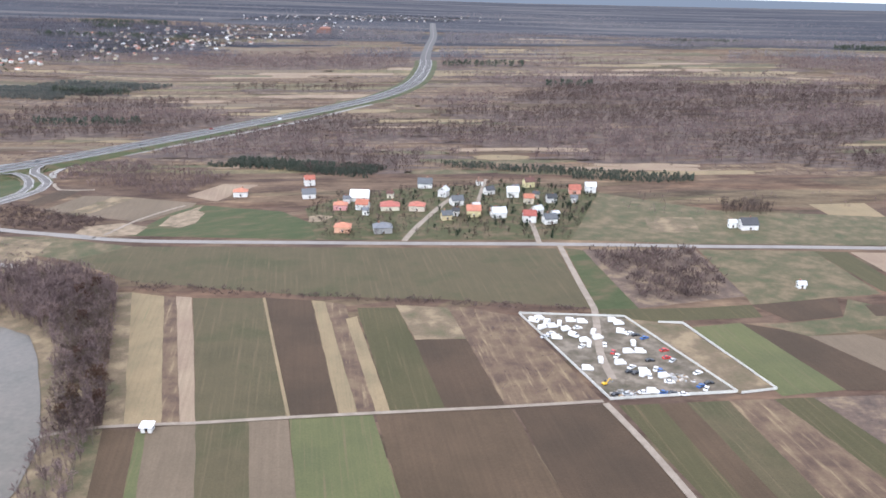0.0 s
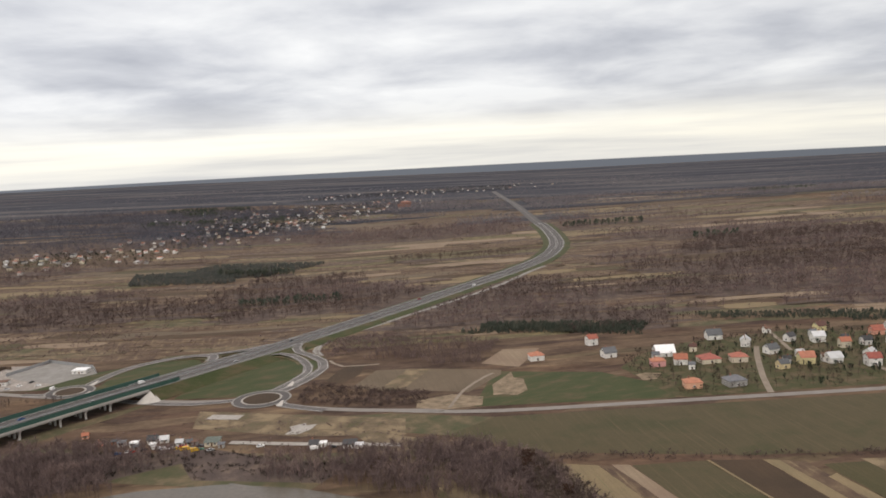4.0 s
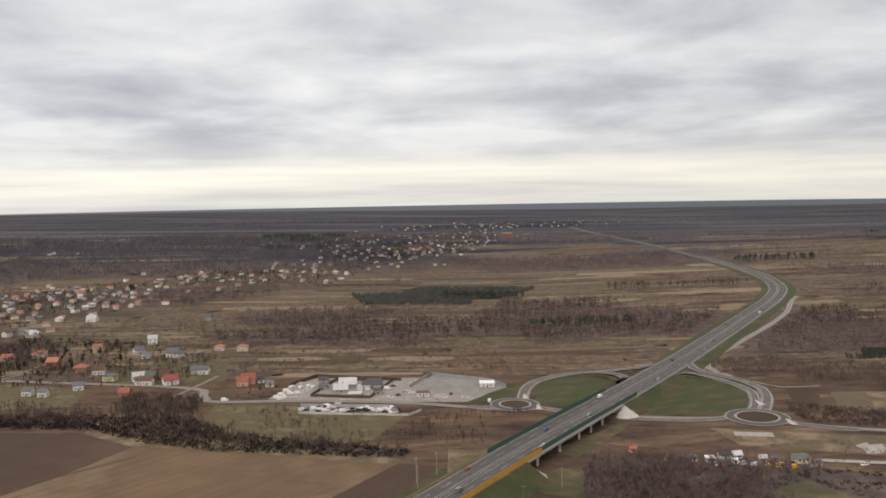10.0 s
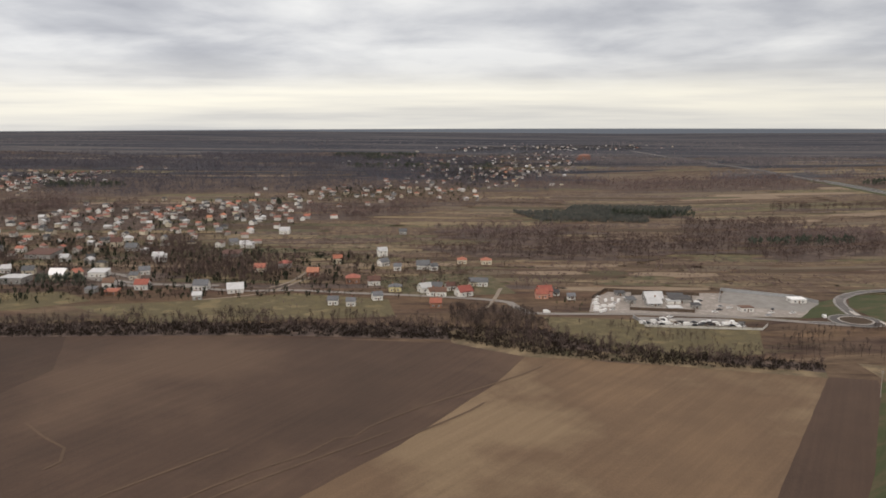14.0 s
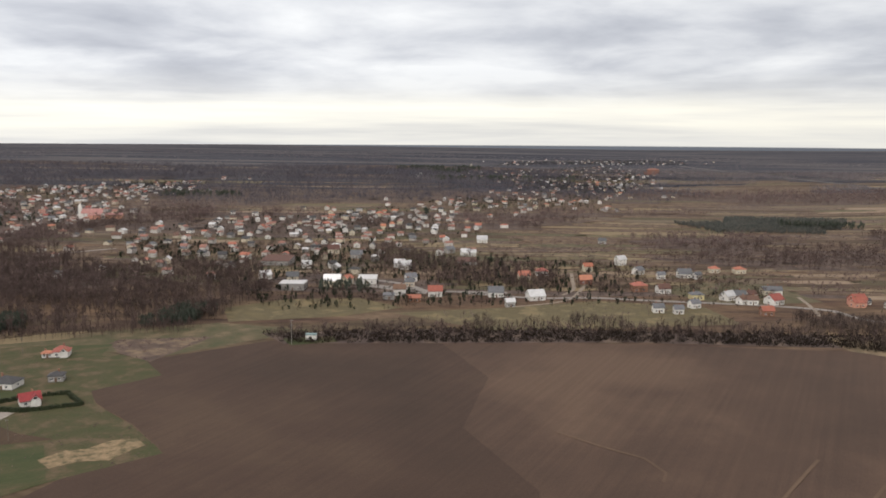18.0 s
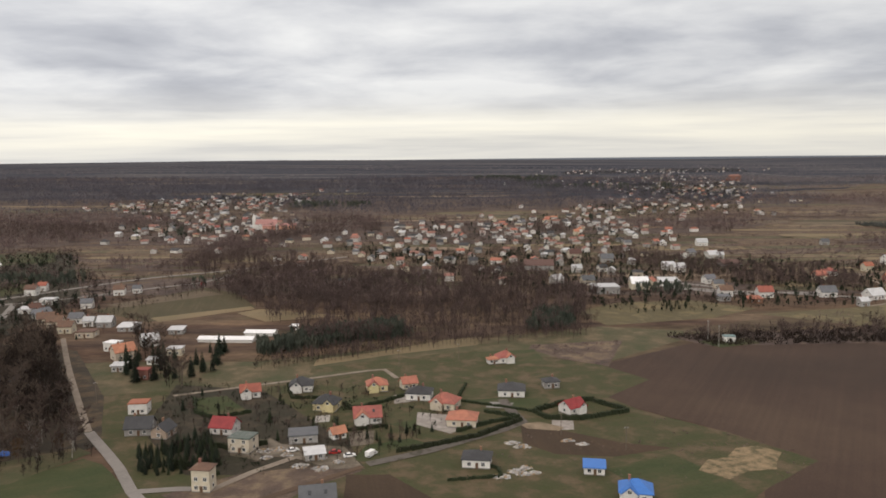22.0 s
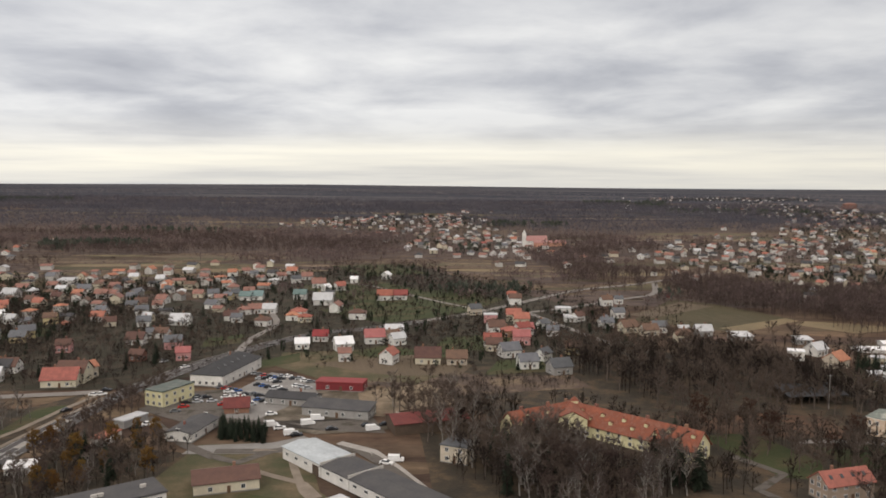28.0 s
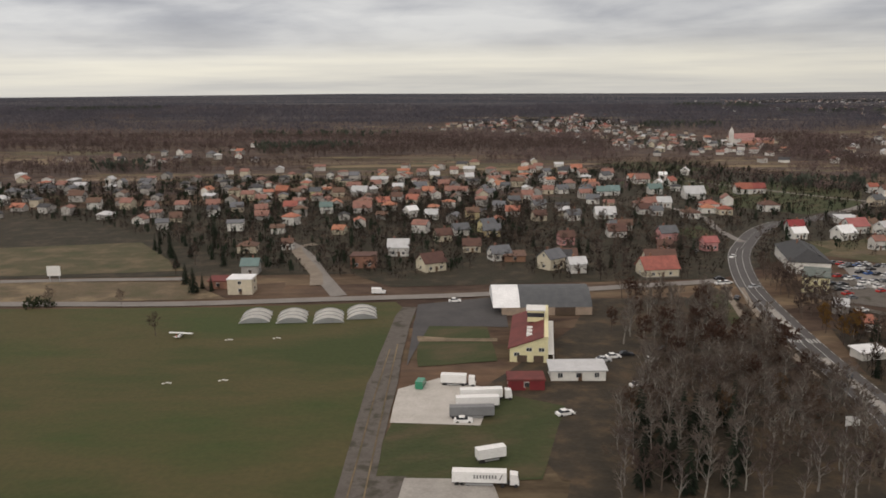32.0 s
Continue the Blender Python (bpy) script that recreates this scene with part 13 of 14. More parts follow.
# car park and road cars
tones = ["paint_silver", "paint_black", "paint_white", "paint_grey", "paint_blue", "paint_silver", "paint_red", "paint_black"]
for j, (x0, y0, n) in enumerate(((-1681.5, 482.5, 6), (-1676.0, 463.5, 4), (-1659.5, 462.5, 3), (-1690.5, 459.0, 4), (-1671.0, 441.0, 3))):
    for i in range(n):
        car(x0 + i * 2.6, y0 - i * 1.7, 20, tones[(i * 3 + j) % 8])
car(-1677.6, 474.0, 20, "paint_silver")
car(-1675.1, 474.1, 20, "paint_black")
car(-1672.1, 471.3, 20, "paint_white")
car(-1669.1, 468.6, 20, "paint_black")
car(-1668.6, 478.3, 20, "paint_silver")
car(-1666.1, 478.4, 20, "paint_white")
car(-1662.9, 474.6, 20, "paint_black")
car(-1660.5, 474.7, 20, "paint_silver")
car(-1657.4, 471.0, 20, "paint_white")
car(-1654.7, 469.2, 20, "paint_grey")
car(-1666.9, 459.5, 20, "paint_white")
car(-1664.3, 456.0, 20, "paint_black")
car(-1668.2, 457.6, 20, "paint_silver")
car(-1685.7, 452.6, 20, "paint_white")
car(-1682.3, 448.5, 20, "paint_silver")
car(-1679.7, 446.9, 20, "paint_white")
car(-1677.8, 448.6, 20, "paint_black")
car(-1674.4, 448.8, 20, "paint_grey")
car(-1672.2, 447.2, 20, "paint_black")
car(-1684.6, 444.2, 20, "paint_white")
car(-1681.0, 440.3, 20, "paint_white")
car(-1673.9, 436.7, 20, "paint_white")
car(-1672.3, 434.4, 20, "paint_silver")
car(-1676.6, 438.9, 20, "paint_black")
car(-1683.1, 434.0, 20, "paint_red")
car(-1688.7, 438.5, 20, "paint_silver")
car(-1692.5, 443.9, 20, "paint_black")
car(-1662.1, 422.2, 20, "paint_white")
car(-1659.4, 408.8, 20, "paint_white", van=True)
car(-1655.8, 405.7, 20, "paint_white")
car(-1650.7, 399.6, 20, "paint_white", van=True)
car(-1648.6, 398.5, 20, "paint_black")
car(-1646.7, 411.1, 20, "paint_white", van=True)
car(-1622.9, 405.5, 20, "paint_white", van=True)
car(-1625.3, 409.9, 20, "paint_black")
car(-1697.8, 435.8, 20, "paint_black")
car(-1697.3, 430.4, 20, "paint_red")
car(-1698.6, 424.5, 20, "paint_grey")
car(-1640.4, 382.9, 0, "paint_black")
car(-1705.8, 404.0, 20, "paint_black")
car(-1735.1, 446.4, 20, "paint_white")
car(-1727.0, 440.2, 20, "paint_silver")
car(-1696.0, 444.5, 20, "paint_black")
car(-1735.8, 452.6, 10, "paint_black")
car(-1737.7, 445.6, 10, "paint_white")
car(-1739.1, 424.2, 60, "paint_black")
car(-1737.8, 346.3, 65, "paint_black")
car(-1729.4, 504.2, 60, "paint_silver")
car(-1716.3, 493.5, 50, "paint_white")
car(-1638.4, 427.0, -15, "paint_white")
car(-1644.1, 416.7, 10, "paint_white", van=True)
car(-1637.4, 405.1, 20, "paint_black")
car(-1612.8, 419.6, 10, "paint_white", van=True)
car(-1618.8, 411.1, 20, "paint_black")
car(-1695.2, 441.0, 20, "paint_grey")
car(-1694.0, 437.5, 20, "paint_silver")
car(-1703.1, 408.5, 20, "paint_white")
car(-1616.1, 372.3, -15, "paint_white")
car(-1613.2, 374.9, 0, "paint_white", van=True)
car(-1658.0, 320.0, 20, "paint_silver")

# trees in town
grove(['bare2', 'birch2', 'birch0', 'birch1', 'rust0'], [(-1792.5, 391.9), (-1789.3, 425.3), (-1756.4, 427.0), (-1744.8, 394.0), (-1745.6, 341.3), (-1749.9, 313.6), (-1780.8, 312.6), (-1787.8, 347.7)], 105, 71, 7, 11.5, 4, 3)
grove(['bare1', 'bare3', 'rust0'], [(-1800.1, 328.5), (-1789.8, 339.7), (-1780.8, 312.6), (-1802.7, 309.7)], 14, 72, 5, 9, 4, 3)
grove(['bare1', 'bare3', 'birch2', 'ochre0', 'fir1'], [(-1731.1, 349.8), (-1722.4, 389.2), (-1696.3, 396.2), (-1680.0, 380.0), (-1683.6, 355.8), (-1707.8, 321.6), (-1729.1, 314.2)], 60, 73, 6, 11, 4.5, 3)
grove(['bare0', 'bare3'], [(-1731.4, 428.3), (-1714.1, 472.6), (-1708.3, 429.5), (-1716.9, 395.3), (-1726.2, 394.9)], 34, 74, 7, 11, 3.5, 2)
grove(['birch0', 'birch1', 'bare5', 'bare2'], [(-1582.0, 404.0), (-1570.0, 411.0), (-1554.5, 406.0), (-1516.9, 386.5), (-1532.2, 347.8), (-1578.0, 346.5), (-1584.0, 365.0)], 90, 75, 10, 16, 4, 5)
grove(['fir0', 'fir2'], [(-1677.8, 410.1), (-1660.4, 404.3), (-1657.6, 390.6), (-1673.3, 393.0)], 60, 76, 4, 6.5, 1.5, 0.5)
grove(['fir1', 'fir0', 'bare2'], [(-1582.4, 384.5), (-1568.1, 396.3), (-1564.1, 347.8), (-1583.4, 346.6)], 26, 77, 10, 15, 5, 3)
grove(['fir0', 'fir1', 'fir2'], [(-1532.0, 386.0), (-1517.2, 397.8), (-1521.1, 375.9), (-1532.4, 370.6)], 9, 78, 10, 15, 4, 2)
grove(['bare0', 'bare1', 'bare3', 'bare5', 'bare2', 'fir0'], [(-1868.3, 619.1), (-1697.4, 630.3), (-1679.6, 508.0), (-1722.5, 455.5), (-1784.1, 461.9)], 110, 79, 5, 10, 5, 2)
grove(['ochre0', 'bare1', 'bare3', 'bare0'], [(-1736.7, 391.1), (-1703.3, 392.1), (-1688.5, 353.0), (-1711.3, 343.5)], 26, 80, 6, 11, 4, 2)
grove(['bare0', 'bare1', 'bare3', 'bare5', 'bare2', 'fir0'], [(-1990.4, 628.8), (-1784.1, 647.7), (-1706.0, 593.6), (-1737.5, 461.6), (-1801.6, 457.9), (-1900.0, 461.6)], 150, 81, 4, 9, 6, 2)
grove(['bare0', 'bare1', 'bare3', 'bare5', 'bare2', 'fir0'], [(-1679.9, 595.7), (-1454.6, 654.8), (-1506.1, 518.7), (-1591.1, 479.8), (-1652.1, 564.2)], 70, 82, 4, 9, 7, 2)
grove(['fir0', 'fir1', 'bare3'], [(-2005.0, 575.3), (-1950.8, 542.6), (-1917.5, 432.6), (-1929.5, 424.8), (-1973.0, 502.1)], 26, 83, 6, 11, 4, 2)
grove(['bare0', 'birch0', 'birch2', 'birch1', 'bare2', 'birch1'], [(-1793.0, 342.5), (-1748.4, 416.9), (-1738.1, 403.1), (-1734.4, 334.8), (-1763.0, 281.4), (-1811.4, 281.4), (-1806.7, 304.1)], 170, 84, 7, 12, 4, 3)
grove(['fir0', 'fir2', 'fir1'], [(-1800.6, 315.2), (-1776.1, 321.3), (-1785.7, 285.0), (-1806.5, 285.0)], 30, 85, 9, 13, 5, 3)
tree("bare3", -1976.3, 413.9, 8, 0)
tree("bare2", -1929.6, 382.4, 8, 0)
tree("bare3", -1953.6, 417.4, 6, 0)
bush(-1983.1, 413.9, 3.2)
bush(-1977.4, 415.3, 2.4)
bush(-1982.0, 417.5, 2.6)
car(-1795.4, 362.2, 10, "paint_white")
car(-1791.4, 364.1, 5, "paint_black")
car(-1793.6, 340.9, 30, "paint_white")
car(-1798.6, 359.5, 0, "paint_silver")
car(-1785.9, 359.4, 70, "paint_white")
car(-1779.8, 368.0, 20, "paint_black")
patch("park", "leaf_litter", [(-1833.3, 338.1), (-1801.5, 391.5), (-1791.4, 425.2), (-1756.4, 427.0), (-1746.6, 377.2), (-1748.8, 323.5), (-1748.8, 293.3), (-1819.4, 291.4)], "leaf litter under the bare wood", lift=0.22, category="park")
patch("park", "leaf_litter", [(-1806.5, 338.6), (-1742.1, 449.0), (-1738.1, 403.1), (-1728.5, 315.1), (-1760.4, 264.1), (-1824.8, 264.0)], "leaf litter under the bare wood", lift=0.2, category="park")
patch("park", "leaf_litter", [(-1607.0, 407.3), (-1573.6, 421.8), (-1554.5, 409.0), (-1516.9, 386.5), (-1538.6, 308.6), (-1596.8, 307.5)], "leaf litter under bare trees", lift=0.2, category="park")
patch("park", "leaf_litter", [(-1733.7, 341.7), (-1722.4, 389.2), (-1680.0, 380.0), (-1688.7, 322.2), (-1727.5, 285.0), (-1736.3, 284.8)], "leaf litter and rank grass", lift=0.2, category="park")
patch("meadow", "meadow_green", [(-1751.2, 427.3), (-1742.1, 431.6), (-1739.5, 424.1), (-1748.5, 393.9), (-1751.3, 393.7)], "green verge beside the road", lift=0.3)
strewn("garden_trees", "garden_twigs", [(-2164.6, 730.0), (-2014.0, 780.5), (-1793.7, 760.2), (-1789.9, 574.1), (-1820.2, 478.6), (-1861.0, 449.4), (-1892.8, 458.7), (-1933.9, 479.1), (-1961.7, 514.7), (-2026.3, 575.5), (-2096.4, 603.9)], 19, 401, 3, 7, TEMPS_FAR, "bare garden trees and hedges between houses", margin=1.0)
strewn("garden_conifers", "needles", [(-2164.6, 730.0), (-2014.0, 780.5), (-1793.7, 760.2), (-1789.9, 574.1), (-1820.2, 478.6), (-1861.0, 449.4), (-1892.8, 458.7), (-1933.9, 479.1), (-1961.7, 514.7), (-2026.3, 575.5), (-2096.4, 603.9)], 170, 402, 3.5, 6.5, TEMPS_PINE, "dark garden conifers between houses", margin=1.0, category='conifers')
strewn("town_wood", "garden_twigs", [(-1732.4, 345.6), (-1722.4, 389.2), (-1696.3, 396.2), (-1680.0, 380.0), (-1683.6, 355.8), (-1707.8, 321.6), (-1728.8, 309.1)], 20, 421, 4, 9, TEMPS, "dark bare bushes and young trees beside the flats", margin=2.0)
strewn("garden_trees", "garden_twigs", [(-1695.5, 548.8), (-1647.7, 592.9), (-1566.5, 649.4), (-1417.7, 676.5), (-1484.8, 553.6), (-1576.5, 520.3), (-1639.0, 552.9)], 60, 422, 3, 7, TEMPS_FAR, "bare garden trees and hedges between houses", margin=1.0)
strewn("garden_trees", "garden_twigs", [(-1901.5, 616.9), (-1777.1, 657.0), (-1680.9, 576.9), (-1679.6, 508.0), (-1734.0, 455.0), (-1796.9, 444.0)], 22, 403, 3, 7, TEMPS_FAR, "bare garden trees and hedges between houses", margin=1.0)
strewn("garden_trees", "garden_twigs", [(-1821.9, 791.8), (-1621.6, 920.8), (-1482.8, 678.8), (-1493.5, 553.8), (-1541.3, 496.0), (-1657.7, 492.3)], 34, 404, 3, 7, TEMPS_FAR, "bare garden trees and hedges between houses", margin=1.0)
strewn("garden_conifers", "needles", [(-1821.9, 791.8), (-1621.6, 920.8), (-1482.8, 678.8), (-1493.5, 553.8), (-1541.3, 496.0), (-1657.7, 492.3)], 260, 405, 3, 7, TEMPS_PINE, "dark garden conifers between houses", margin=1.0, category='conifers')
strewn("garden_trees", "garden_twigs", [(-1361.9, 957.9), (-848.7, 824.6), (-736.5, 743.4), (-759.5, 645.6), (-929.0, 641.9), (-1120.9, 611.0)], 36, 406, 3, 7, TEMPS_FAR, "bare garden trees and hedges between houses", margin=1.0)
strewn("garden_conifers", "needles", [(-1361.9, 957.9), (-870.0, 824.6), (-862.0, 645.0), (-929.0, 641.9), (-1120.9, 611.0)], 150, 407, 3, 7, TEMPS_PINE, "dark garden conifers between houses", margin=1.0, category='conifers')
house(-68.9, 586.2, -3, 4.8, 4.0, 4.0, "gable", "roof_grey", "wall_white", 1, n=1)
keep(-68.9, 586.2, 2.4)
house(12.3, 554.0, -6, 4.8, 4.0, 4.0, "gable", "roof_dark", "wall_white", 1, n=1)
keep(12.3, 554.0, 2.4)
house(27.4, 568.8, 3, 4.8, 4.0, 4.0, "gable", "roof_pale", "wall_white", 1, n=1)
keep(27.4, 568.8, 2.4)
house(39.2, 554.9, -4, 5.6, 4.7, 4.0, "gable", "roof_brown", "wall_white", 1, n=1)
keep(39.2, 554.9, 2.8)
house(60.5, 623.6, 11, 4.8, 4.0, 4.0, "gable", "roof_grey", "wall_white", 1, n=1)
keep(60.5, 623.6, 2.4)
house(74.6, 601.9, -16, 4.8, 4.0, 4.0, "gable", "roof_dark", "wall_cream", 1, n=1)
keep(74.6, 601.9, 2.4)
house(82.1, 547.6, 16, 4.8, 4.0, 4.0, "gable", "roof_pale", "wall_white", 1, n=1)
keep(82.1, 547.6, 2.4)
house(32.9, 642.9, 15, 4.8, 4.0, 4.0, "gable", "roof_brown", "wall_white", 1, n=1)
keep(32.9, 642.9, 2.4)
house(102.2, 591.1, -10, 4.8, 4.0, 4.0, "gable", "roof_grey", "wall_white", 1, n=1)
keep(102.2, 591.1, 2.4)
house(-9.8, 641.9, -15, 5.6, 4.7, 4.0, "gable", "roof_dark", "wall_white", 1, n=1)
keep(-9.8, 641.9, 2.8)
house(-37.2, 601.9, -11, 4.8, 4.0, 4.0, "gable", "roof_brown", "wall_cream", 1, n=1)
keep(-37.2, 601.9, 2.4)
house(-51.9, 555.0, -13, 4.0, 3.4, 4.0, "gable", "roof_grey", "wall_white", 1, n=1)
keep(-51.9, 555.0, 2.0)
strewn("garden_trees", "garden_twigs", [(-78.5, 496.1), (-97.6, 569.7), (-77.8, 610.5), (57.7, 655.0), (126.8, 622.3), (85.8, 498.1)], 45, 408, 3, 7, TEMPS_FAR, "bare garden trees and hedges between houses", margin=1.0)
strewn("garden_conifers", "needles", [(-5.7, 502.9), (1.4, 620.5), (57.7, 655.0), (126.8, 622.3), (85.8, 498.1)], 200, 409, 3, 7, TEMPS_PINE, "dark garden conifers between houses", margin=1.0, category='conifers')
strewn("garden_trees", "garden_twigs", [(-1618.4, 670.7), (-1479.3, 649.5), (-1387.3, 549.3), (-1396.4, 461.0), (-1465.4, 529.6), (-1541.1, 529.6)], 70, 410, 3, 7, TEMPS_FAR, "bare garden trees and hedges between houses", margin=1.0)

# ---- airfield ----
patch("airfield", "airfield_grass", [(-2168.2, 414.4), (-1992.6, 411.9), (-1916.6, 413.8), (-1859.3, 420.8), (-1851.8, 403.4), (-1855.6, 359.5), (-1861.6, 285.4), (-1862.4, 264.0), (-1993.6, 264.0)], "wide mown airfield grass", lift=0.26, category="airfield")
patch("taxiway", "asphalt_old", [(-1860.7, 252.8), (-1862.4, 285.0), (-1862.0, 309.5), (-1861.8, 342.6), (-1860.2, 369.1), (-1858.2, 403.4), (-1856.5, 413.6), (-1851.5, 413.6), (-1852.6, 400.2), (-1853.9, 369.1), (-1854.0, 342.6), (-1854.9, 315.2), (-1855.5, 285.0), (-1854.1, 252.8)], "cracked old asphalt taxiway", lift=0.42, category="taxiway")
road("weed_strip", "weeds", [(-1860.1, 281.4), (-1859.6, 306.7), (-1859.1, 335.0), (-1857.8, 369.1)], 0.35, "weeds growing in a joint of the taxiway", lift=0.46)
road("weed_strip", "weeds", [(-1857.0, 281.4), (-1856.7, 306.7), (-1856.3, 338.7), (-1855.8, 374.2)], 0.35, "weeds growing in a joint of the taxiway", lift=0.46)
patch("meadow", "meadow_green", [(-1850.4, 390.9), (-1828.9, 397.0), (-1827.7, 359.5), (-1849.3, 355.0)], "green lawn by the terminal", lift=0.3)
patch("meadow", "meadow_green", [(-1853.3, 321.4), (-1826.5, 335.0), (-1813.7, 327.9), (-1823.3, 291.9), (-1857.9, 289.7)], "green grass round parked lorries", lift=0.28)
patch("yard", "concrete_pale", [(-1854.4, 318.3), (-1853.7, 338.7), (-1843.1, 346.5), (-1830.4, 338.7), (-1834.2, 316.7)], "pale concrete slab lorry park", lift=0.45, category="yard")
patch("yard", "asphalt_old", [(-1860.3, 275.7), (-1857.1, 293.1), (-1849.4, 293.1), (-1850.3, 270.5)], "worn asphalt apron", lift=0.4, category="yard")
patch("yard", "concrete", [(-1850.9, 281.4), (-1849.9, 292.4), (-1833.1, 291.9), (-1831.5, 270.5), (-1851.2, 270.5)], "pale concrete slab apron", lift=0.45, category="yard")
patch("yard", "asphalt_dark", [(-1852.3, 355.0), (-1851.3, 417.2), (-1821.3, 428.3), (-1822.2, 390.8), (-1846.9, 392.1)], "dark asphalt in front of the terminal", lift=0.36, category="yard")
patch("path", "sand", [(-1850.5, 381.7), (-1839.9, 379.5), (-1826.4, 379.5), (-1826.6, 376.3), (-1850.0, 376.3)], "sandy strip in the lawn", lift=0.5, category="path")
patch("meadow", "weeds", [(-2013.1, 449.9), (-1941.3, 449.7), (-1919.5, 424.8), (-1996.5, 419.0)], "weedy ground between two roads", lift=0.26)
patch("meadow", "meadow", [(-2048.4, 515.1), (-1987.7, 528.3), (-1947.3, 468.7), (-2018.2, 459.2)], "brown open ground", lift=0.26)
patch("meadow", "weeds", [(-2144.3, 450.3), (-2048.4, 515.1), (-1995.7, 417.6), (-2109.9, 414.3)], "weedy open ground", lift=0.24)
road("side_road", "asphalt_pale", [(-1942.7, 454.2), (-1981.7, 452.5), (-2013.1, 449.9), (-2072.1, 441.3)], 5.0, "pale road across open ground", lift=0.42)
keep_way([(-1942.7, 454.2), (-1981.7, 452.5), (-2013.1, 449.9), (-2072.1, 441.3)], 2.5)
road("street", "asphalt_pale", [(-1880.0, 428.5), (-1890.6, 458.7), (-1904.6, 501.8), (-1921.2, 535.1)], 6.0, "pale gravel street mouth", lift=0.43)
keep_way([(-1880.0, 428.5), (-1890.6, 458.7), (-1904.6, 501.8), (-1921.2, 535.1)], 3.0)
tent_roof(-1903.3, 395.9)
tent_roof(-1891.5, 395.9)
tent_roof(-1879.7, 395.8)
tent_roof(-1869.4, 400.2)
trailer(-1835.5, 290.1, -4, 13.6, "paint_white", "white articulated lorry with lettered side parked on concrete", 'paint_white', True)
trailer(-1835.9, 321.4, 2, 13.4, "tarpaulin_grey", "grey curtain-sided trailer parked on the slab", None, False)
trailer(-1834.4, 327.2, 3, 13.4, "paint_white", "white trailer parked beside others", None, False)
trailer(-1833.3, 332.1, 3, 13.4, "paint_white", "white trailer with tractor parked on the slab", 'paint_white', False)
trailer(-1832.8, 300.2, 18, 8.0, "paint_white", "short white box trailer on the grass", None, False)
trailer(-1839.8, 341.8, -8, 8.5, "paint_white", "white tank trailer by the slab", 'paint_white', False)
car(-1848.1, 340.6, 80, "paint_green", van=True)
car(-1837.9, 318.9, 0, "paint_white")
car(-1814.4, 322.9, 20, "paint_white")
car(-1866.1, 432.4, 0, "paint_white", van=True)
car(-1838.6, 420.8, 0, "paint_white")
light_aircraft(-1921.4, 380.8)
glider_marks(-1898.9, 344.6)
glider_marks(-1892.3, 379.6)
glider_marks(-1906.2, 378.0)
glider_marks(-1912.7, 342.6)
house(-1807.9, 347.4, 0, 14, 6, 2.8, "shed", "roof_pale", "wall_white", 1, n=3, label='low white prefab hut with a pale flat roof', name='hut', category='hut', chimney=False)
keep(-1807.9, 347.4, 7.0)
house(-1821.8, 340.9, 0, 9, 6, 2.6, "flat", "roof_maroon", "wall_maroon", 1, n=1, label='low dark maroon shed beside the terminal', name='shed', category='shed', chimney=False)
keep(-1821.8, 340.9, 4.5)

# ---- far country ----
village([(-994.8, 1376.2), (-746.3, 1320.3), (-705.9, 1483.8), (-834.8, 1594.8), (-949.9, 1604.6), (-1050.4, 1511.2)], 34, 201)
village([(-1184.8, 1265.7), (-1029.4, 1081.0), (-980.7, 1105.6), (-992.2, 1224.6), (-879.3, 1503.3), (-947.2, 1673.5), (-1003.1, 1415.2), (-1132.1, 1337.7)], 34, 202)
village([(-952.6, 2259.8), (-713.9, 1660.8), (-561.0, 1858.4), (-366.7, 2744.5), (-391.5, 3189.4), (-676.2, 2809.0), (-934.7, 2510.3)], 120, 203)
village([(-817.0, 3028.7), (-570.0, 3232.9), (-239.7, 3347.3), (34.7, 3453.6), (138.2, 3938.5), (-189.7, 3964.9), (-723.9, 3520.8)], 70, 204)
village([(-1317.0, 1110.9), (-1264.3, 1208.7), (-1038.0, 1252.5), (-946.1, 1066.6), (-1027.0, 925.7), (-1180.8, 865.4)], 95, 205)
village([(-1764.9, 1918.5), (-1597.4, 1926.7), (-1440.9, 1566.2), (-1566.6, 1561.0)], 22, 206)
village([(-1743.3, 1327.5), (-1659.6, 1457.0), (-1599.9, 1683.3), (-1487.7, 1561.8), (-1516.3, 1193.3), (-1516.1, 1056.1), (-1563.7, 992.3)], 80, 207)
village([(-1387.5, 1018.1), (-1237.8, 1203.6), (-1046.9, 1320.8), (-1012.8, 1134.5), (-1065.3, 878.3), (-1136.8, 801.1), (-1238.6, 760.6), (-1330.0, 847.2)], 150, 208)
village([(-991.3, 1378.4), (-847.4, 1794.1), (-336.2, 2637.7), (-474.4, 2082.3), (-762.7, 1422.5), (-969.2, 1211.3)], 80, 209)
village([(-1838.5, 1643.0), (-1695.5, 1817.2), (-1516.3, 1918.9), (-1489.4, 1688.9), (-1631.4, 1379.6), (-1738.7, 1380.2)], 60, 210)
village([(-1662.4, 1155.2), (-1532.4, 1326.9), (-1446.4, 1192.7), (-1490.9, 946.1), (-1611.7, 1024.9)], 60, 211)
village([(-1850.6, 1565.2), (-1561.3, 1948.5), (-1539.6, 1597.4), (-1774.1, 1420.4)], 50, 212)
village([(-1931.6, 737.1), (-1852.1, 812.3), (-1741.7, 863.6), (-1713.3, 673.2), (-1813.3, 654.5), (-1868.3, 619.1)], 60, 213)
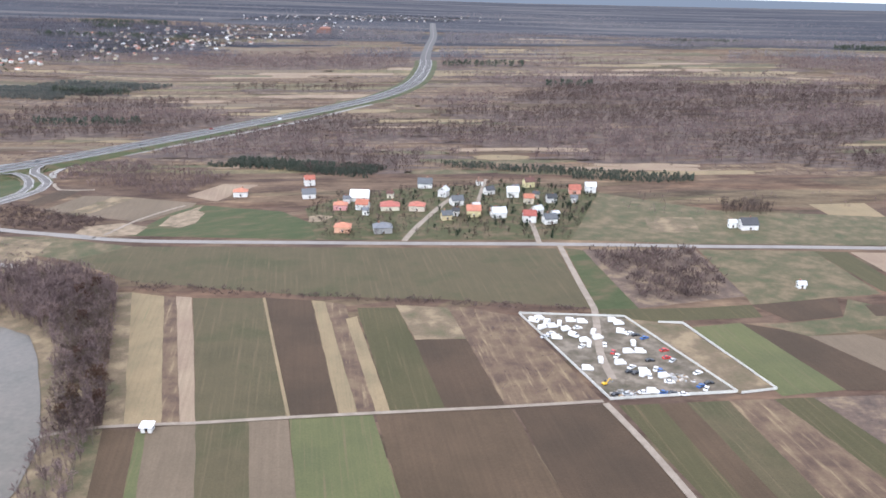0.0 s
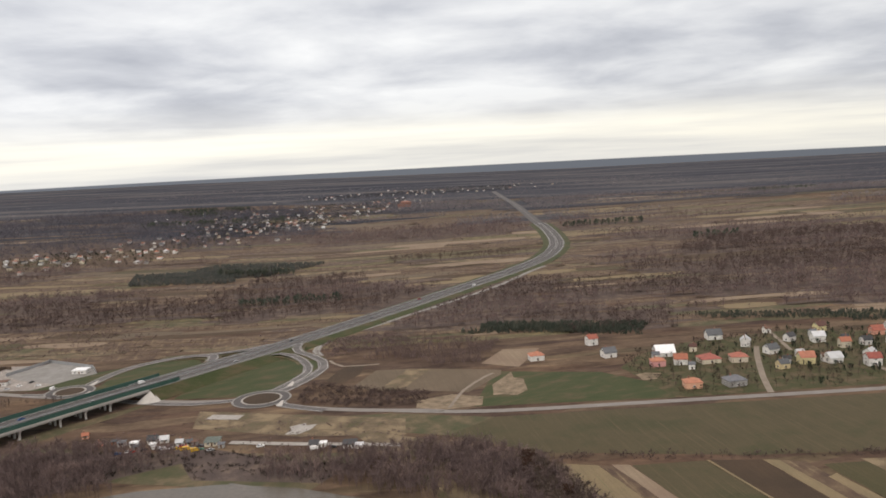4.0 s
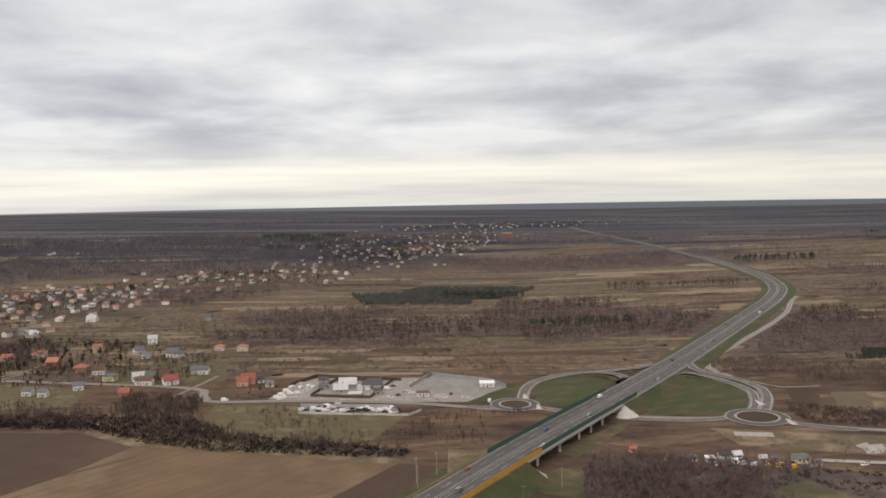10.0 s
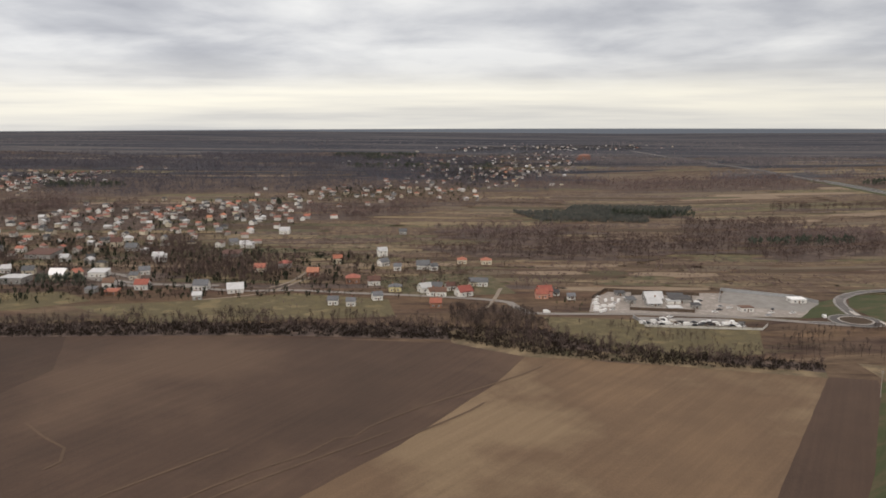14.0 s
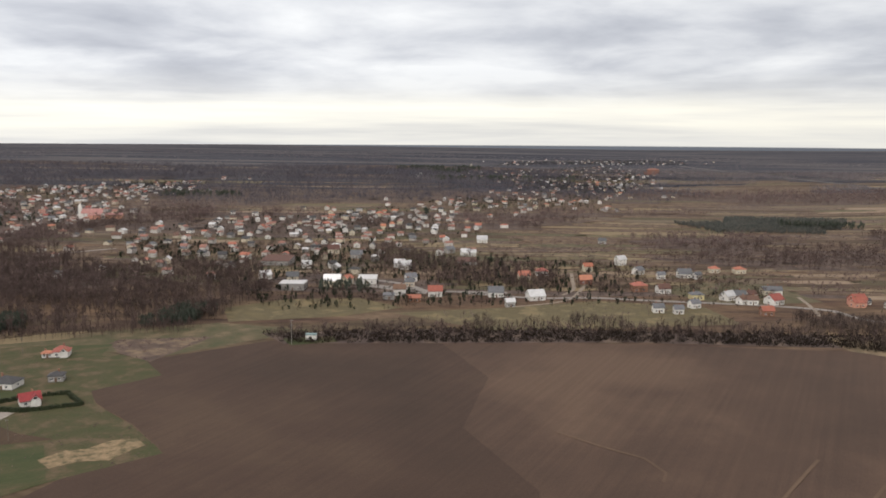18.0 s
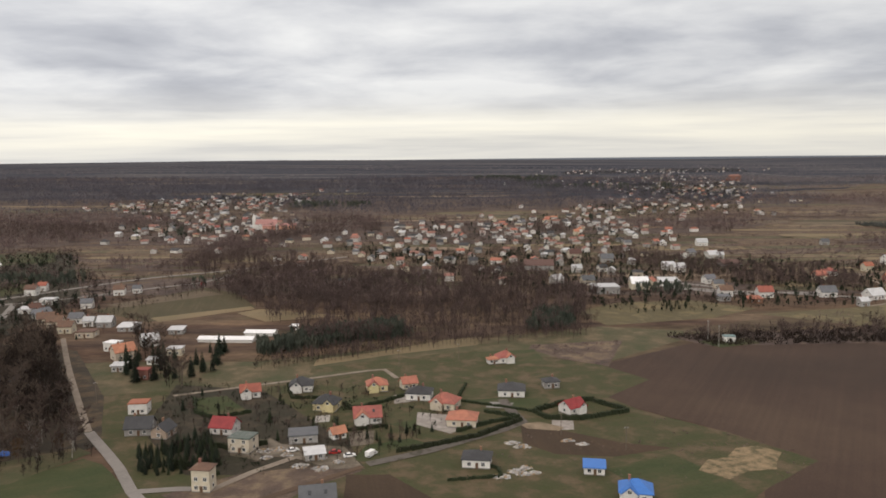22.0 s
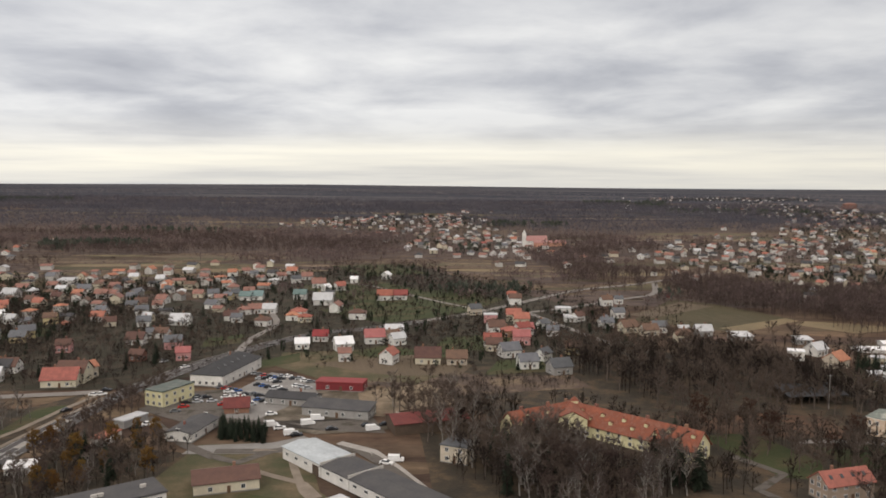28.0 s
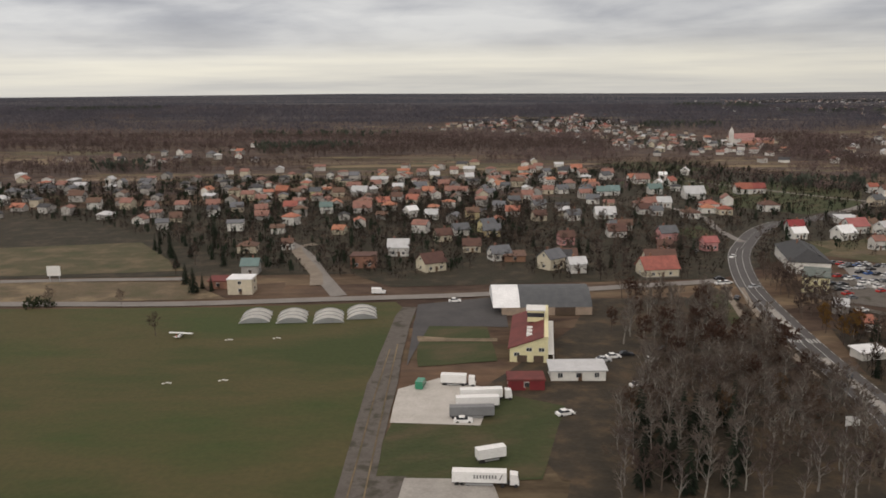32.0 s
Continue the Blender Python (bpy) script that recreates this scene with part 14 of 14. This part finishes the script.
village([(-2029.0, 700.3), (-1935.0, 775.3), (-1829.4, 848.2), (-1784.0, 793.2), (-1784.1, 647.7), (-1875.9, 598.1), (-1969.6, 590.3)], 70, 214)
village([(-2215.9, 746.9), (-2022.9, 780.6), (-1930.2, 819.4), (-1810.0, 778.5), (-1811.7, 612.1), (-1913.7, 593.0), (-2019.1, 613.5), (-2119.9, 647.3)], 95, 215)
village([(-2181.4, 947.4), (-2075.2, 1084.3), (-2041.2, 945.6), (-2147.8, 891.8)], 22, 216)
village([(-2182.9, 763.8), (-2130.6, 763.4), (-2082.9, 659.2), (-2133.3, 672.2)], 16, 217)
village([(-794.5, 1708.4), (-571.7, 1857.2), (-595.1, 2425.8), (-801.0, 2454.9), (-857.7, 1905.5)], 40, 218)
church(-1473.6, 1139.8)
castle(-357.0, 2542.4)
# both far woods use colours with haze painted in
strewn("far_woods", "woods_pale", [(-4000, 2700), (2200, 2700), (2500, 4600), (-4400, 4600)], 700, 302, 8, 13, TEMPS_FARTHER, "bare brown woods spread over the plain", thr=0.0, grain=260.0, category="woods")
strewn("far_woods", "woods_deep", [(-4600, 2700), (-900, 2700), (-1400, 4800), (-4600, 4800)], 800, 304, 9, 14, TEMPS_FARTHER, "forest far off towards the skyline, haze put into its colour", thr=-0.1, grain=420.0)
strewn("junction_pines", "pines_hazy", [(-682.8, 1193.9), (-519.0, 1207.1), (-512.3, 1090.4), (-659.0, 1095.1)], 16, 307, 4.5, 6.5, TEMPS_PINE, "young pine wood, haze put into its colour", category='pine wood')
strewn("middle_pines", "pines_hazy", [(-585.2, 1275.3), (-406.4, 1261.0), (-476.1, 1139.3), (-636.5, 1128.2)], 18, 310, 4.5, 6.5, TEMPS_PINE, "pine wood, haze put into its colour", category='pine wood')
strewn("left_wood", "woods_far", [(-1495.4, 864.9), (-1390.7, 877.9), (-1303.6, 783.3), (-1176.8, 796.9), (-1132.9, 672.0), (-1158.4, 579.4), (-1225.4, 545.8), (-1314.3, 526.8)], 22, 311, 8, 14, TEMPS, "broad bare wood between the village and the fields", margin=4.0, thr=-0.12, grain=22.0)
strewn("left_pines", "pines_far", [(-1331.8, 559.4), (-1274.6, 586.5), (-1260.2, 550.3), (-1314.3, 526.8)], 10, 312, 5, 7, TEMPS_PINE, "dark pine belt", category='pine wood')
strewn("church_wood", "woods_far", [(-1491.7, 1051.9), (-1397.4, 1098.1), (-1454.4, 811.6), (-1494.0, 790.5)], 24, 313, 6, 10, TEMPS_FAR, "bare wood beside the church village")
patchwork()
plant_rest()

# lay the plan out in metres
for ob in list(scene.objects):
    if ob.parent is None and ob.type in ("MESH", "EMPTY"):
        ob.matrix_basis = Matrix.Scale(SCALE, 4) @ ob.matrix_basis
